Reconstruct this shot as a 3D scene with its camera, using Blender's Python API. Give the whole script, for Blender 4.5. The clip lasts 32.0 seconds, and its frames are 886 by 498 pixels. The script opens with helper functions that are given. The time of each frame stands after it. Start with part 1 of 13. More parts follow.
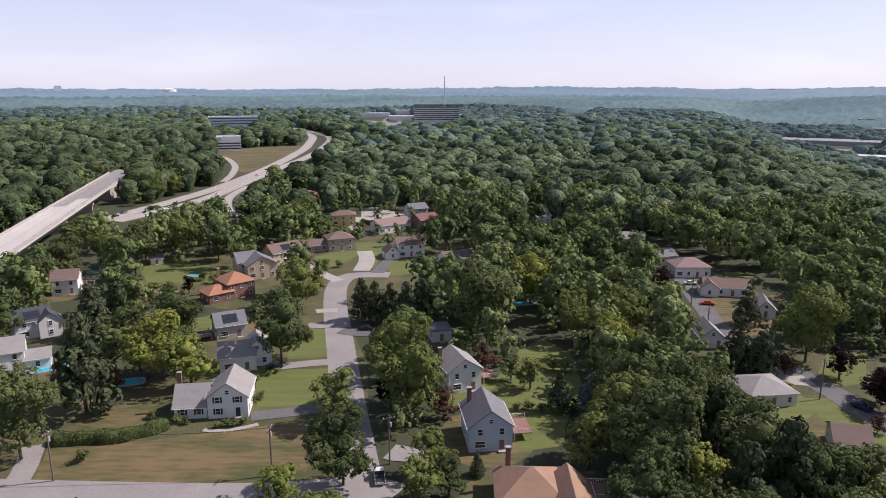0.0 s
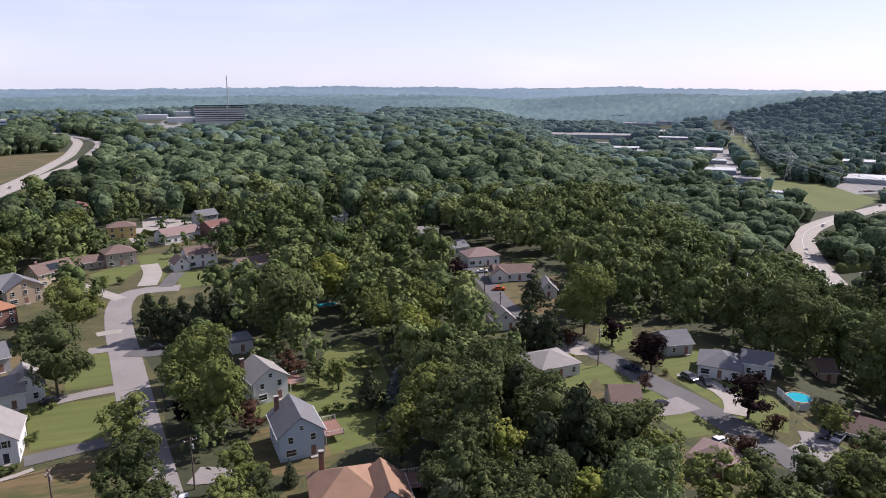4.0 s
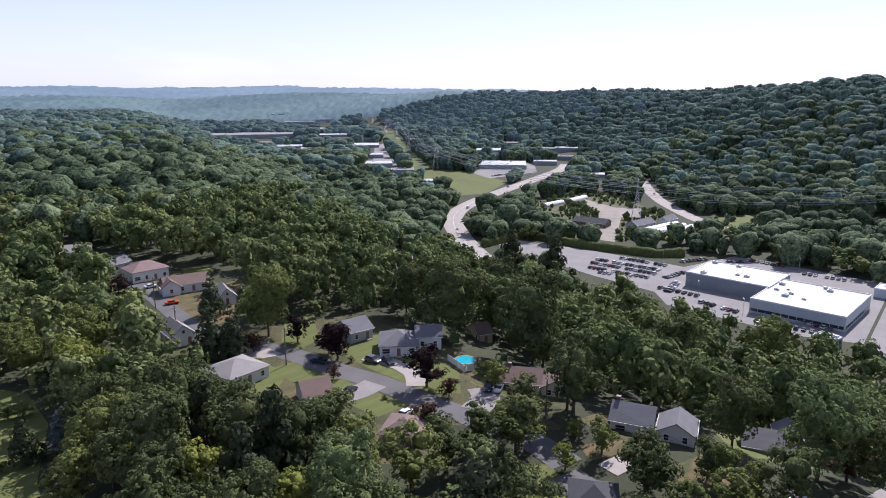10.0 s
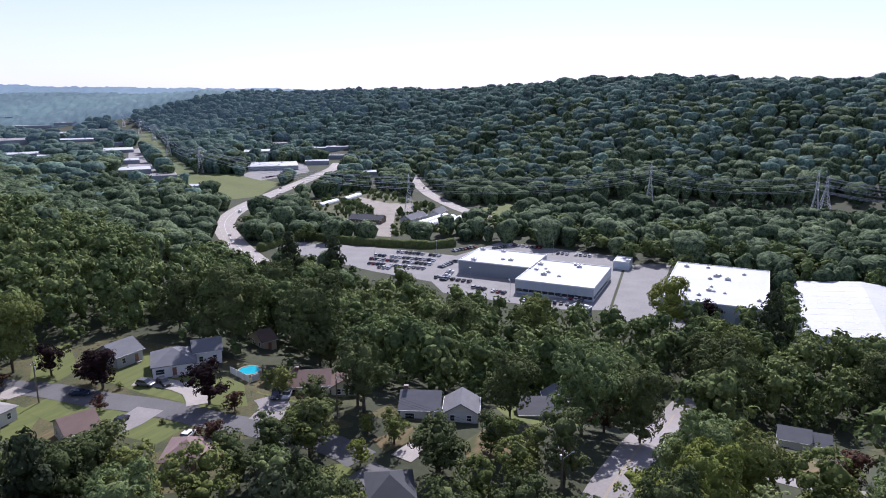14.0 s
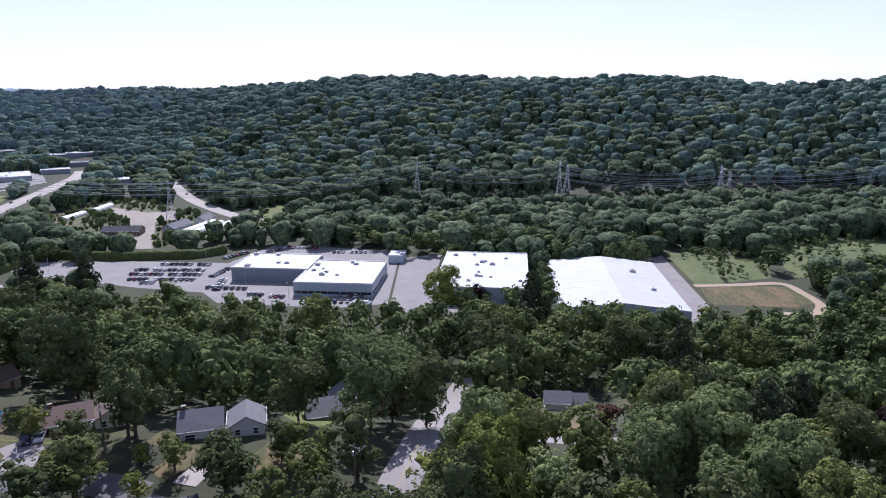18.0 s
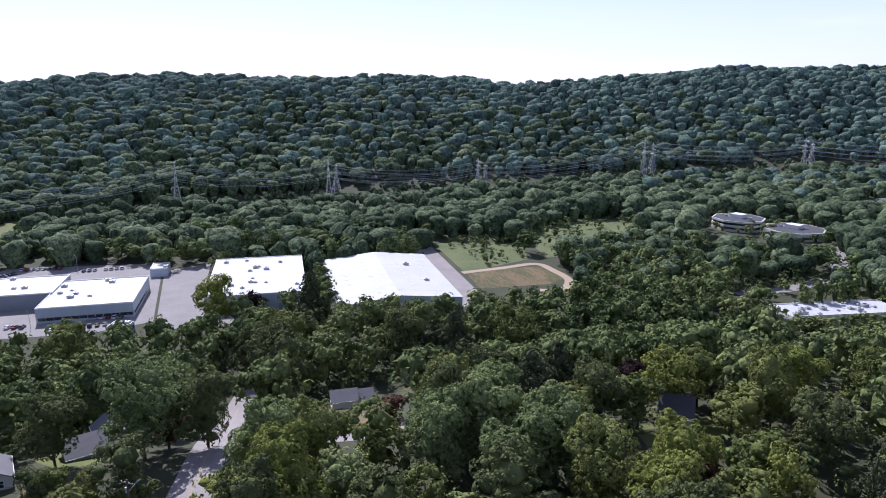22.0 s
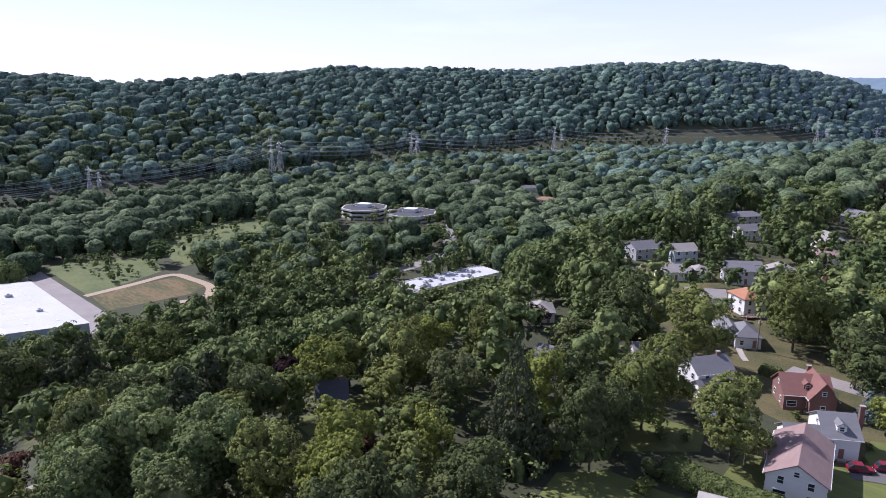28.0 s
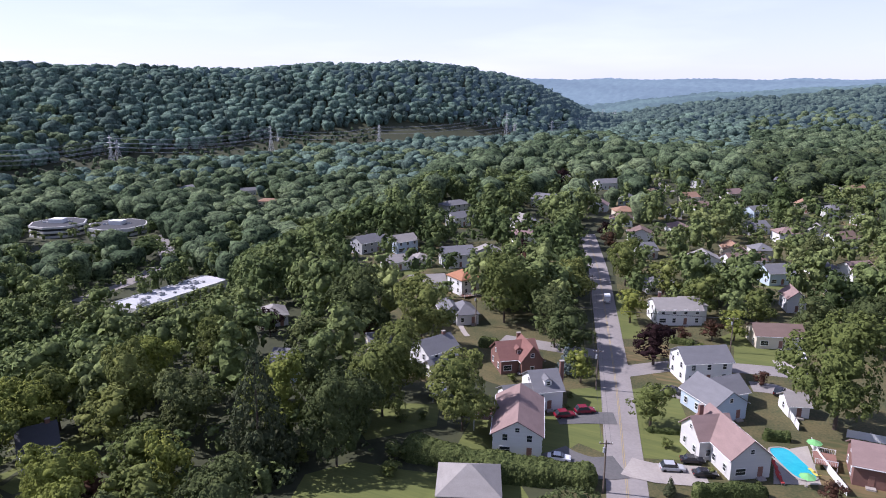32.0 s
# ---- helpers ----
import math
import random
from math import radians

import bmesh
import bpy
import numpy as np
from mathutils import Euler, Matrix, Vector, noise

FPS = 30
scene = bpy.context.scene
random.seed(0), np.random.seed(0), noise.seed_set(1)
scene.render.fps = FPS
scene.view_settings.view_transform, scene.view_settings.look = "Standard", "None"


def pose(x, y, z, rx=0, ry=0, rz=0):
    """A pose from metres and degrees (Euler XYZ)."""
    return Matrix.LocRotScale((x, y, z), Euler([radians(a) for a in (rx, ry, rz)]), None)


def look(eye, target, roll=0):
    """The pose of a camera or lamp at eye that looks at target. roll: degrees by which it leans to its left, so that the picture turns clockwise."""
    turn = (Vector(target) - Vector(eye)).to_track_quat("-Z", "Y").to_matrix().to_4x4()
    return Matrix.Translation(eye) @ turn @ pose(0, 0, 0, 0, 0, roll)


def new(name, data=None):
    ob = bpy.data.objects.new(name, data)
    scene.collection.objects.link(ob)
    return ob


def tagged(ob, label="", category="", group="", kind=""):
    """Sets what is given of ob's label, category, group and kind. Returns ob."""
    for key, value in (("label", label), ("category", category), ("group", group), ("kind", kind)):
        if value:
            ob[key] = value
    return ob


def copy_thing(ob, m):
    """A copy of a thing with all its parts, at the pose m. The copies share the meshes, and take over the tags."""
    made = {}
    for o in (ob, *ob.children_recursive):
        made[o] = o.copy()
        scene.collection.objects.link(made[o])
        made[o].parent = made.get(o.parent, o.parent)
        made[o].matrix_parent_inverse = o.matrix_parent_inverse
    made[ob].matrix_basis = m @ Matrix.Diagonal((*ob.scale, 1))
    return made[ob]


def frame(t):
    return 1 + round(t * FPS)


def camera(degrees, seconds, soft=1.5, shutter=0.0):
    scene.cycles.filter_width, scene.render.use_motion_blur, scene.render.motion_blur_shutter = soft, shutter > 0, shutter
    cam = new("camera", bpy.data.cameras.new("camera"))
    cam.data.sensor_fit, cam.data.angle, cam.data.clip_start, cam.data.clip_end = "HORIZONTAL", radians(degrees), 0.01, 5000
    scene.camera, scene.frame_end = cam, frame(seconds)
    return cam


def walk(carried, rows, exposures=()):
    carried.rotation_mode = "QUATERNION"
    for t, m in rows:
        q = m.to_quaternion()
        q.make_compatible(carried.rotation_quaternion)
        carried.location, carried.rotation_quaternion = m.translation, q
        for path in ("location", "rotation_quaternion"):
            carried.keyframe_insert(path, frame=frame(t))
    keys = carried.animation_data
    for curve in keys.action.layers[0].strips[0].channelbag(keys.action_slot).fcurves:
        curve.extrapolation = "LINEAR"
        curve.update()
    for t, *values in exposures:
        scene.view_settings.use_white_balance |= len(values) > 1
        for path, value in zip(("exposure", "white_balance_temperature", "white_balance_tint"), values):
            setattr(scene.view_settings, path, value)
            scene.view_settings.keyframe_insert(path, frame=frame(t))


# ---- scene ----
EYE = 72.0
HOVER = [
    (0.0, -0.03, -13.29, -0.10),
    (0.5, 2.18, -13.29, -0.09),
    (1.0, 4.25, -13.29, -0.09),
    (1.5, 6.32, -13.28, -0.08),
    (2.0, 8.42, -13.28, -0.07),
    (2.5, 10.58, -13.28, -0.07),
    (3.0, 12.78, -13.28, -0.06),
    (3.5, 15.01, -13.28, -0.06),
    (4.0, 17.24, -13.29, -0.06),
    (4.5, 19.48, -13.29, -0.05),
    (5.0, 21.73, -13.29, -0.05),
    (5.5, 23.98, -13.29, -0.04),
    (6.0, 26.23, -13.30, -0.04),
    (6.5, 28.50, -13.30, -0.04),
    (7.0, 30.78, -13.31, -0.03),
    (7.5, 33.08, -13.31, -0.03),
    (8.0, 35.39, -13.32, -0.02),
    (8.5, 37.72, -13.33, -0.02),
    (9.0, 40.06, -13.33, -0.02),
    (9.5, 42.41, -13.34, -0.01),
    (10.0, 44.77, -13.35, -0.01),
    (10.5, 47.13, -13.36, -0.01),
    (11.0, 49.50, -13.37, -0.00),
    (11.5, 51.86, -13.38, -0.00),
    (12.0, 54.23, -13.38, 0.00),
    (12.5, 56.61, -13.39, 0.01),
    (13.0, 58.98, -13.40, 0.01),
    (13.5, 61.36, -13.41, 0.01),
    (14.0, 63.74, -13.42, 0.02),
    (14.5, 66.12, -13.43, 0.02),
    (15.0, 68.51, -13.44, 0.02),
    (15.5, 70.91, -13.45, 0.03),
    (16.0, 73.31, -13.46, 0.03),
    (16.5, 75.71, -13.48, 0.03),
    (17.0, 78.12, -13.49, 0.04),
    (17.5, 80.53, -13.50, 0.04),
    (18.0, 82.94, -13.51, 0.04),
    (18.5, 85.35, -13.52, 0.04),
    (19.0, 87.76, -13.53, 0.04),
    (19.5, 90.17, -13.54, 0.05),
    (20.0, 92.59, -13.55, 0.05),
    (20.5, 95.00, -13.56, 0.05),
    (21.0, 97.42, -13.57, 0.05),
    (21.5, 99.84, -13.58, 0.05),
    (22.0, 102.26, -13.58, 0.05),
    (22.5, 104.70, -13.59, 0.04),
    (23.0, 107.14, -13.60, 0.04),
    (23.5, 109.59, -13.61, 0.04),
    (24.0, 112.05, -13.62, 0.03),
    (24.5, 114.53, -13.62, 0.03),
    (25.0, 117.03, -13.63, 0.02),
    (25.5, 119.54, -13.64, 0.02),
    (26.0, 122.09, -13.64, 0.01),
    (26.5, 124.68, -13.65, -0.00),
    (27.0, 127.31, -13.66, -0.01),
    (27.5, 129.99, -13.66, -0.03),
    (28.0, 132.73, -13.66, -0.04),
    (28.5, 135.54, -13.67, -0.05),
    (29.0, 138.41, -13.67, -0.07),
    (29.5, 141.32, -13.67, -0.09),
    (30.0, 144.27, -13.67, -0.11),
    (30.5, 147.23, -13.67, -0.13),
    (31.0, 150.17, -13.67, -0.16),
    (31.5, 153.08, -13.67, -0.18),
    (32.0, 155.96, -13.67, -0.21),
]
cam = camera(66.07, 32.0, 1.0)
walk(cam, [(t, pose(0, 0, EYE, 90 + pitch, lean, -bearing)) for t, bearing, pitch, lean in HOVER],
     [(0.0, 0.14, 6100, 23), (9.0, 0.27, 5750, 23), (19.0, 0.26, 5400, 25), (25.0, 0.37, 5500, 26), (32.0, 0.34, 5600, 27)])

# ---- light ----
SUN_BEARING, SUN_HEIGHT = 76.0, 44.0
world = bpy.data.worlds.new("world")
scene.world = world
world.use_nodes = True
wn, wl = world.node_tree.nodes, world.node_tree.links
sky = wn.new("ShaderNodeTexSky")
sky.sky_type = "NISHITA"
sky.sun_disc = False
sky.sun_elevation, sky.sun_rotation = radians(SUN_HEIGHT), radians(SUN_BEARING)
sky.air_density, sky.dust_density, sky.ozone_density = 1.0, 0.6, 1.5
# a hazy summer sky: the clear sky veiled by bright haze that thickens towards the horizon, with faint thin cloud
gen = wn.new("ShaderNodeTexCoord")
split = wn.new("ShaderNodeSeparateXYZ")
wl.new(gen.outputs["Generated"], split.inputs[0])
veil = wn.new("ShaderNodeValToRGB")
veil.color_ramp.elements[0].position, veil.color_ramp.elements[0].color = 0.0, (0.66, 0.68, 0.76, 1)
veil.color_ramp.elements[1].position, veil.color_ramp.elements[1].color = 0.62, (0.17, 0.18, 0.24, 1)
for at_z, tint in ((0.15, (0.54, 0.56, 0.66, 1)), (0.36, (0.25, 0.265, 0.34, 1))):
    veil.color_ramp.elements.new(at_z).color = tint
wl.new(split.outputs["Z"], veil.inputs[0])
stretch = wn.new("ShaderNodeMapping")
stretch.inputs["Scale"].default_value = (1.2, 1.2, 7.0)
wl.new(gen.outputs["Generated"], stretch.inputs[0])
puffs = wn.new("ShaderNodeTexNoise")
puffs.inputs["Scale"].default_value, puffs.inputs["Detail"].default_value = 2.2, 5
wl.new(stretch.outputs[0], puffs.inputs["Vector"])
thin = wn.new("ShaderNodeMapRange")
thin.inputs["From Min"].default_value, thin.inputs["From Max"].default_value = 0.52, 0.8
thin.inputs["To Max"].default_value = 0.35
wl.new(puffs.outputs[0], thin.inputs[0])
cloud = wn.new("ShaderNodeMix")
cloud.data_type = "RGBA"
cloud.inputs[7].default_value = (0.98, 0.98, 1.0, 1)
wl.new(thin.outputs[0], cloud.inputs[0])
wl.new(veil.outputs[0], cloud.inputs[6])
clear_sky = wn.new("ShaderNodeVectorMath")
clear_sky.operation = "SCALE"
clear_sky.inputs["Scale"].default_value = 0.05
wl.new(sky.outputs[0], clear_sky.inputs[0])
total = wn.new("ShaderNodeVectorMath")
total.operation = "ADD"
wl.new(clear_sky.outputs[0], total.inputs[0])
wl.new(cloud.outputs[2], total.inputs[1])
wl.new(total.outputs[0], wn["Background"].inputs[0])
wn["Background"].inputs[1].default_value = 0.8
sun = new("sun", bpy.data.lights.new("sun", "SUN"))
sun.data.energy, sun.data.angle, sun.data.color = 5.0, radians(0.6), (1.0, 0.93, 0.81)
a, e = radians(SUN_BEARING), radians(SUN_HEIGHT)
sun.matrix_world = look((0, 0, 0), (-math.sin(a) * math.cos(e), -math.cos(a) * math.cos(e), -math.sin(e)))


# ---- materials ----
def shade(name, base, dark=None, scale=1.0, fine=8.0, rough=0.8, bump=0.0, metal=0.0, vary=0.0, mix=1.0, stretch=(1, 1, 1), translucent=0.0, tone=False, gloss=0.5):
    """A surface of two colours mingled by broad and fine noise, with relief; vary: lightness that changes from object to object;
    tone: the mesh's own tone attribute shifts the colour."""
    m = bpy.data.materials.new(name)
    m.use_nodes = True
    n, l = m.node_tree.nodes, m.node_tree.links
    p = n["Principled BSDF"]
    dark = dark or tuple(c * 0.75 for c in base)
    where = n.new("ShaderNodeTexCoord")
    at = n.new("ShaderNodeMapping")
    at.inputs["Scale"].default_value = stretch
    l.new(where.outputs["Object"], at.inputs[0])
    broad, small = n.new("ShaderNodeTexNoise"), n.new("ShaderNodeTexNoise")
    broad.inputs["Scale"].default_value, small.inputs["Scale"].default_value = scale, fine
    broad.inputs["Detail"].default_value, small.inputs["Detail"].default_value = 3, 3
    for t in (broad, small):
        l.new(at.outputs[0], t.inputs["Vector"])
    both = n.new("ShaderNodeMix")
    both.inputs[0].default_value = 0.45
    l.new(broad.outputs[0], both.inputs[2])
    l.new(small.outputs[0], both.inputs[3])
    ramp = n.new("ShaderNodeValToRGB")
    ramp.color_ramp.elements[0].position, ramp.color_ramp.elements[1].position = 0.5 - 0.2 * mix, 0.5 + 0.2 * mix
    ramp.color_ramp.elements[0].color, ramp.color_ramp.elements[1].color = (*dark, 1), (*base, 1)
    l.new(both.outputs[0], ramp.inputs[0])
    colour = ramp.outputs[0]
    if vary or tone:
        hue = n.new("ShaderNodeHueSaturation")
        l.new(colour, hue.inputs["Color"])
        rnd = n.new("ShaderNodeObjectInfo").outputs["Random"]
        if tone:
            att = n.new("ShaderNodeAttribute")
            att.attribute_name = "tone"
            rnd = att.outputs["Fac"]
        for sock, lo, hi in (("Value", 1 - vary, 1 + vary), ("Hue", 0.5 + vary * 0.05, 0.5 - vary * 0.05)):
            r = n.new("ShaderNodeMapRange")
            r.inputs["To Min"].default_value, r.inputs["To Max"].default_value = lo, hi
            l.new(rnd, r.inputs[0])
            l.new(r.outputs[0], hue.inputs[sock])
        colour = hue.outputs[0]
    l.new(colour, p.inputs["Base Color"])
    p.inputs["Roughness"].default_value, p.inputs["Metallic"].default_value = rough, metal
    p.inputs["Specular IOR Level"].default_value = gloss
    if bump:
        b = n.new("ShaderNodeBump")
        b.inputs["Strength"].default_value, b.inputs["Distance"].default_value = 0.8, bump
        l.new(both.outputs[0], b.inputs["Height"])
        l.new(b.outputs[0], p.inputs["Normal"])
    if translucent:
        tr, mx = n.new("ShaderNodeBsdfTranslucent"), n.new("ShaderNodeMixShader")
        mx.inputs[0].default_value = translucent
        l.new(colour, tr.inputs[0])
        l.new(p.outputs[0], mx.inputs[1])
        l.new(tr.outputs[0], mx.inputs[2])
        l.new(mx.outputs[0], n["Material Output"].inputs[0])
    return m


def leafy(name, base, dark, vary=0.25, tone=False, translucent=0.15, scale=0.5, fine=4.5, relief=0.3, mix=0.9):
    dark = tuple(c * 0.85 for c in dark)
    return shade(name, base, dark, scale=scale, fine=fine, mix=mix, bump=relief, rough=0.85, vary=vary, tone=tone, translucent=translucent, gloss=0.08)


M = {}
M["earth"] = shade("grass and woodland floor", (0.06, 0.066, 0.026), (0.028, 0.034, 0.015), 0.05, 0.6, 0.95, 0.15)
M["lawn"] = shade("mown lawn", (0.145, 0.16, 0.04), (0.085, 0.108, 0.026), 0.5, 2.5, 0.95, 0.04, stretch=(0.1, 1, 1))
M["dry_lawn"] = shade("sun-dried lawn", (0.16, 0.113, 0.05), (0.066, 0.072, 0.022), 0.1, 0.8, 0.95, 0.04, stretch=(0.25, 1, 1), mix=0.42)
M["yard_grass"] = shade("uneven garden grass", (0.12, 0.10, 0.04), (0.05, 0.06, 0.02), 0.12, 1.8, 0.95, 0.05, mix=0.5)
M["meadow"] = shade("rough meadow", (0.145, 0.165, 0.055), (0.065, 0.095, 0.028), 0.05, 0.5, 0.95, 0.5)
M["asphalt"] = shade("worn asphalt", (0.31, 0.285, 0.265), (0.22, 0.20, 0.19), 0.12, 1.5, 0.9, 0.01)
M["fresh_asphalt"] = shade("newer asphalt", (0.15, 0.145, 0.14), (0.10, 0.098, 0.096), 0.15, 2.0, 0.9, 0.01)
M["concrete"] = shade("pale concrete", (0.42, 0.38, 0.335), (0.31, 0.28, 0.25), 0.2, 2.0, 0.9, 0.01)
M["pale_deck"] = shade("pale bridge concrete", (0.56, 0.52, 0.48), (0.44, 0.41, 0.38), 0.15, 2.0, 0.9, 0.01, stretch=(0.3, 1, 1))
M["lot"] = shade("car park tarmac", (0.29, 0.275, 0.26), (0.20, 0.19, 0.18), 0.08, 0.9, 0.9, 0.01)
M["paint_white"] = shade("white road paint", (0.75, 0.75, 0.72), (0.5, 0.5, 0.48), 0.6, 5, 0.8)
M["paint_yellow"] = shade("worn yellow road paint", (0.42, 0.32, 0.13), (0.33, 0.28, 0.18), 0.6, 5, 0.8)
M["bark"] = shade("bark", (0.13, 0.10, 0.075), (0.06, 0.047, 0.036), 1.5, 12, 0.95, 0.05)
M["maple"] = leafy("maple leaves", (0.215, 0.25, 0.072), (0.095, 0.115, 0.036))
M["oak"] = leafy("oak leaves", (0.15, 0.182, 0.068), (0.064, 0.08, 0.032))
M["locust"] = leafy("light green leaves", (0.26, 0.295, 0.065), (0.14, 0.165, 0.04))
M["silver"] = leafy("silvery maple leaves", (0.27, 0.335, 0.135), (0.12, 0.155, 0.055), translucent=0.2)
M["copper"] = leafy("dark purple leaves", (0.035, 0.018, 0.018), (0.015, 0.009, 0.01))
M["redleaf"] = leafy("reddish brown leaves", (0.12, 0.062, 0.04), (0.05, 0.035, 0.024))
M["pine"] = leafy("pine needles", (0.095, 0.115, 0.058), (0.042, 0.055, 0.029), translucent=0.1)
M["spruce"] = leafy("blue spruce needles", (0.16, 0.20, 0.19), (0.08, 0.11, 0.11), translucent=0.1)
M["hedge"] = leafy("clipped hedge leaves", (0.15, 0.185, 0.062), (0.075, 0.098, 0.034))
M["woods"] = leafy("woodland leaves", (0.20, 0.255, 0.09), (0.066, 0.088, 0.035), vary=0.45, tone=True, scale=0.25, fine=1.3, relief=1.0, translucent=0.16, mix=0.7)
# blue raised above the nearer leaves' green: some haze put into the colour
M["mid_haze_woods"] = leafy("valley woodland leaves", (0.18, 0.245, 0.125), (0.05, 0.071, 0.042), vary=0.5, tone=True, scale=0.3, fine=0.8, relief=2.5, translucent=0.28, mix=0.45)
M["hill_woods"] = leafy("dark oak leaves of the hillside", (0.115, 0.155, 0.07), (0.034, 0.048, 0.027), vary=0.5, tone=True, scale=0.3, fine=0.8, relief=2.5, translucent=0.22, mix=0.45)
# lighter and bluer than real leaves: haze painted into the base colour
M["far_haze_woods"] = leafy("distant woodland leaves", (0.215, 0.315, 0.245), (0.09, 0.132, 0.112), vary=0.45, tone=True, scale=0.25, fine=0.55, relief=3.0, translucent=0.35, mix=0.5)
# the blue in the next three base colours imitates haze
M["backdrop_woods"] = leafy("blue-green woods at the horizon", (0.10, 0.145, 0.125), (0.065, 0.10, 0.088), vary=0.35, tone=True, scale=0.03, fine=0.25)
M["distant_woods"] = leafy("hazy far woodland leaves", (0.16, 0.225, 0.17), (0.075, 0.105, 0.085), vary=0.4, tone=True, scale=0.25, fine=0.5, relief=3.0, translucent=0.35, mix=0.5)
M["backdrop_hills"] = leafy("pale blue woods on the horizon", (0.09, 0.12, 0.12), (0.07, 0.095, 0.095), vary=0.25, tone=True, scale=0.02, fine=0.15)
# a faint blue emission adds more haze; these trees and hills give no light
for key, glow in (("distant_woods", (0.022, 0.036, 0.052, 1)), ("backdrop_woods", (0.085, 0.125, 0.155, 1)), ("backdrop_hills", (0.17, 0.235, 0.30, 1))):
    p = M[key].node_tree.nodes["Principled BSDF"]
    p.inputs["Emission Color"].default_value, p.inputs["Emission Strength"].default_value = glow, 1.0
for key, c in (("white", (0.80, 0.80, 0.78)), ("cream", (0.66, 0.60, 0.48)), ("grey", (0.42, 0.43, 0.44)), ("blue", (0.50, 0.60, 0.68)), ("tan", (0.52, 0.42, 0.30)),
               ("brown", (0.20, 0.14, 0.10)), ("yellow", (0.62, 0.46, 0.20)), ("stone", (0.34, 0.30, 0.26)), ("pale", (0.64, 0.63, 0.60)), ("green", (0.33, 0.40, 0.33))):
    M["wall_" + key] = shade(key + " siding", c, tuple(v * 0.86 for v in c), 0.4, 4, 0.75, 0.006, stretch=(0.3, 0.3, 6))
M["wall_brick"] = shade("red brick wall", (0.24, 0.125, 0.095), (0.16, 0.09, 0.075), 0.6, 9, 0.9, 0.01)
for key, c in (("grey", (0.20, 0.20, 0.21)), ("dark", (0.075, 0.078, 0.085)), ("brown", (0.21, 0.145, 0.12)), ("tan", (0.36, 0.22, 0.145)), ("orange", (0.42, 0.20, 0.11)),
               ("red", (0.235, 0.115, 0.095)), ("pale", (0.33, 0.31, 0.29)), ("rose", (0.30, 0.21, 0.19))):
    M["roof_" + key] = shade(key + " shingles", c, tuple(v * 0.72 for v in c), 0.35, 5, 0.92, 0.02, stretch=(1, 1, 4))
M["membrane"] = shade("white roof membrane", (0.55, 0.555, 0.56), (0.44, 0.45, 0.46), 0.06, 0.8, 0.7)
M["film"] = shade("weathered white film", (0.74, 0.75, 0.74), (0.6, 0.62, 0.6), 0.2, 1.5, 0.45, 0.01)
M["nursery_soil"] = shade("nursery soil with weeds and moss", (0.14, 0.13, 0.06), (0.06, 0.075, 0.03), 0.08, 0.5, 0.95, 0.1, mix=0.6)
M["dirt"] = shade("pale trodden dirt", (0.36, 0.32, 0.265), (0.24, 0.215, 0.175), 0.1, 0.9, 0.95, 0.03)
M["steel_sheet"] = shade("pale blue-grey sheet wall", (0.47, 0.53, 0.57), (0.40, 0.46, 0.50), 0.1, 1.2, 0.5, 0.02, stretch=(4, 4, 0.2))
M["grey_panel"] = shade("grey panel wall", (0.30, 0.33, 0.36), (0.25, 0.28, 0.31), 0.1, 1.0, 0.6)
M["trim"] = shade("white painted trim", (0.80, 0.80, 0.78), (0.68, 0.68, 0.66), 1, 8, 0.6)
M["shutter"] = shade("dark painted shutters", (0.03, 0.035, 0.05), (0.02, 0.022, 0.03), 1, 8, 0.6)
M["glass"] = shade("window glass", (0.035, 0.042, 0.05), (0.02, 0.025, 0.03), 0.8, 3, 0.08, gloss=0.8)
M["metal"] = shade("galvanised steel", (0.55, 0.56, 0.57), (0.45, 0.46, 0.47), 1, 8, 0.5, metal=0.2)
M["dark_metal"] = shade("dark metal", (0.06, 0.06, 0.065), (0.04, 0.04, 0.045), 1, 8, 0.5, metal=0.4)
M["pole_wood"] = shade("weathered pole wood", (0.20, 0.16, 0.125), (0.13, 0.10, 0.08), 2, 14, 0.95, 0.01)
M["deck"] = shade("red-brown deck boards", (0.30, 0.16, 0.12), (0.20, 0.11, 0.085), 1, 10, 0.85, 0.01)
M["timber"] = shade("pale timber", (0.42, 0.33, 0.23), (0.30, 0.23, 0.16), 1, 10, 0.85, 0.01)
M["water"] = shade("clear pool water", (0.05, 0.48, 0.56), (0.03, 0.38, 0.50), 0.4, 2, 0.06, 0.02)
for key, c in (("green", (0.22, 0.55, 0.20)), ("yellow", (0.75, 0.60, 0.12)), ("red", (0.45, 0.06, 0.05))):
    M["canvas_" + key] = shade(key + " canvas", c, None, 1, 6, 0.9)
M["rubber"] = shade("tyre rubber", (0.025, 0.025, 0.026), (0.018, 0.018, 0.018), 3, 20, 0.85)
for key, c in (("white", (0.78, 0.78, 0.78)), ("silver", (0.45, 0.46, 0.48)), ("black", (0.02, 0.02, 0.024)), ("red", (0.2, 0.012, 0.028)), ("blue", (0.03, 0.07, 0.20)),
               ("grey", (0.15, 0.155, 0.165)), ("orange", (0.60, 0.10, 0.02)), ("navy", (0.02, 0.035, 0.07))):
    M["car_" + key] = shade(key + " car paint", c, tuple(v * 0.93 for v in c), 0.5, 3, 0.25, gloss=0.6)
M["lamp_red"] = shade("red lamp glass", (0.35, 0.01, 0.01), None, 3, 9, 0.2)
M["lamp_clear"] = shade("clear lamp glass", (0.75, 0.75, 0.72), None, 3, 9, 0.15)


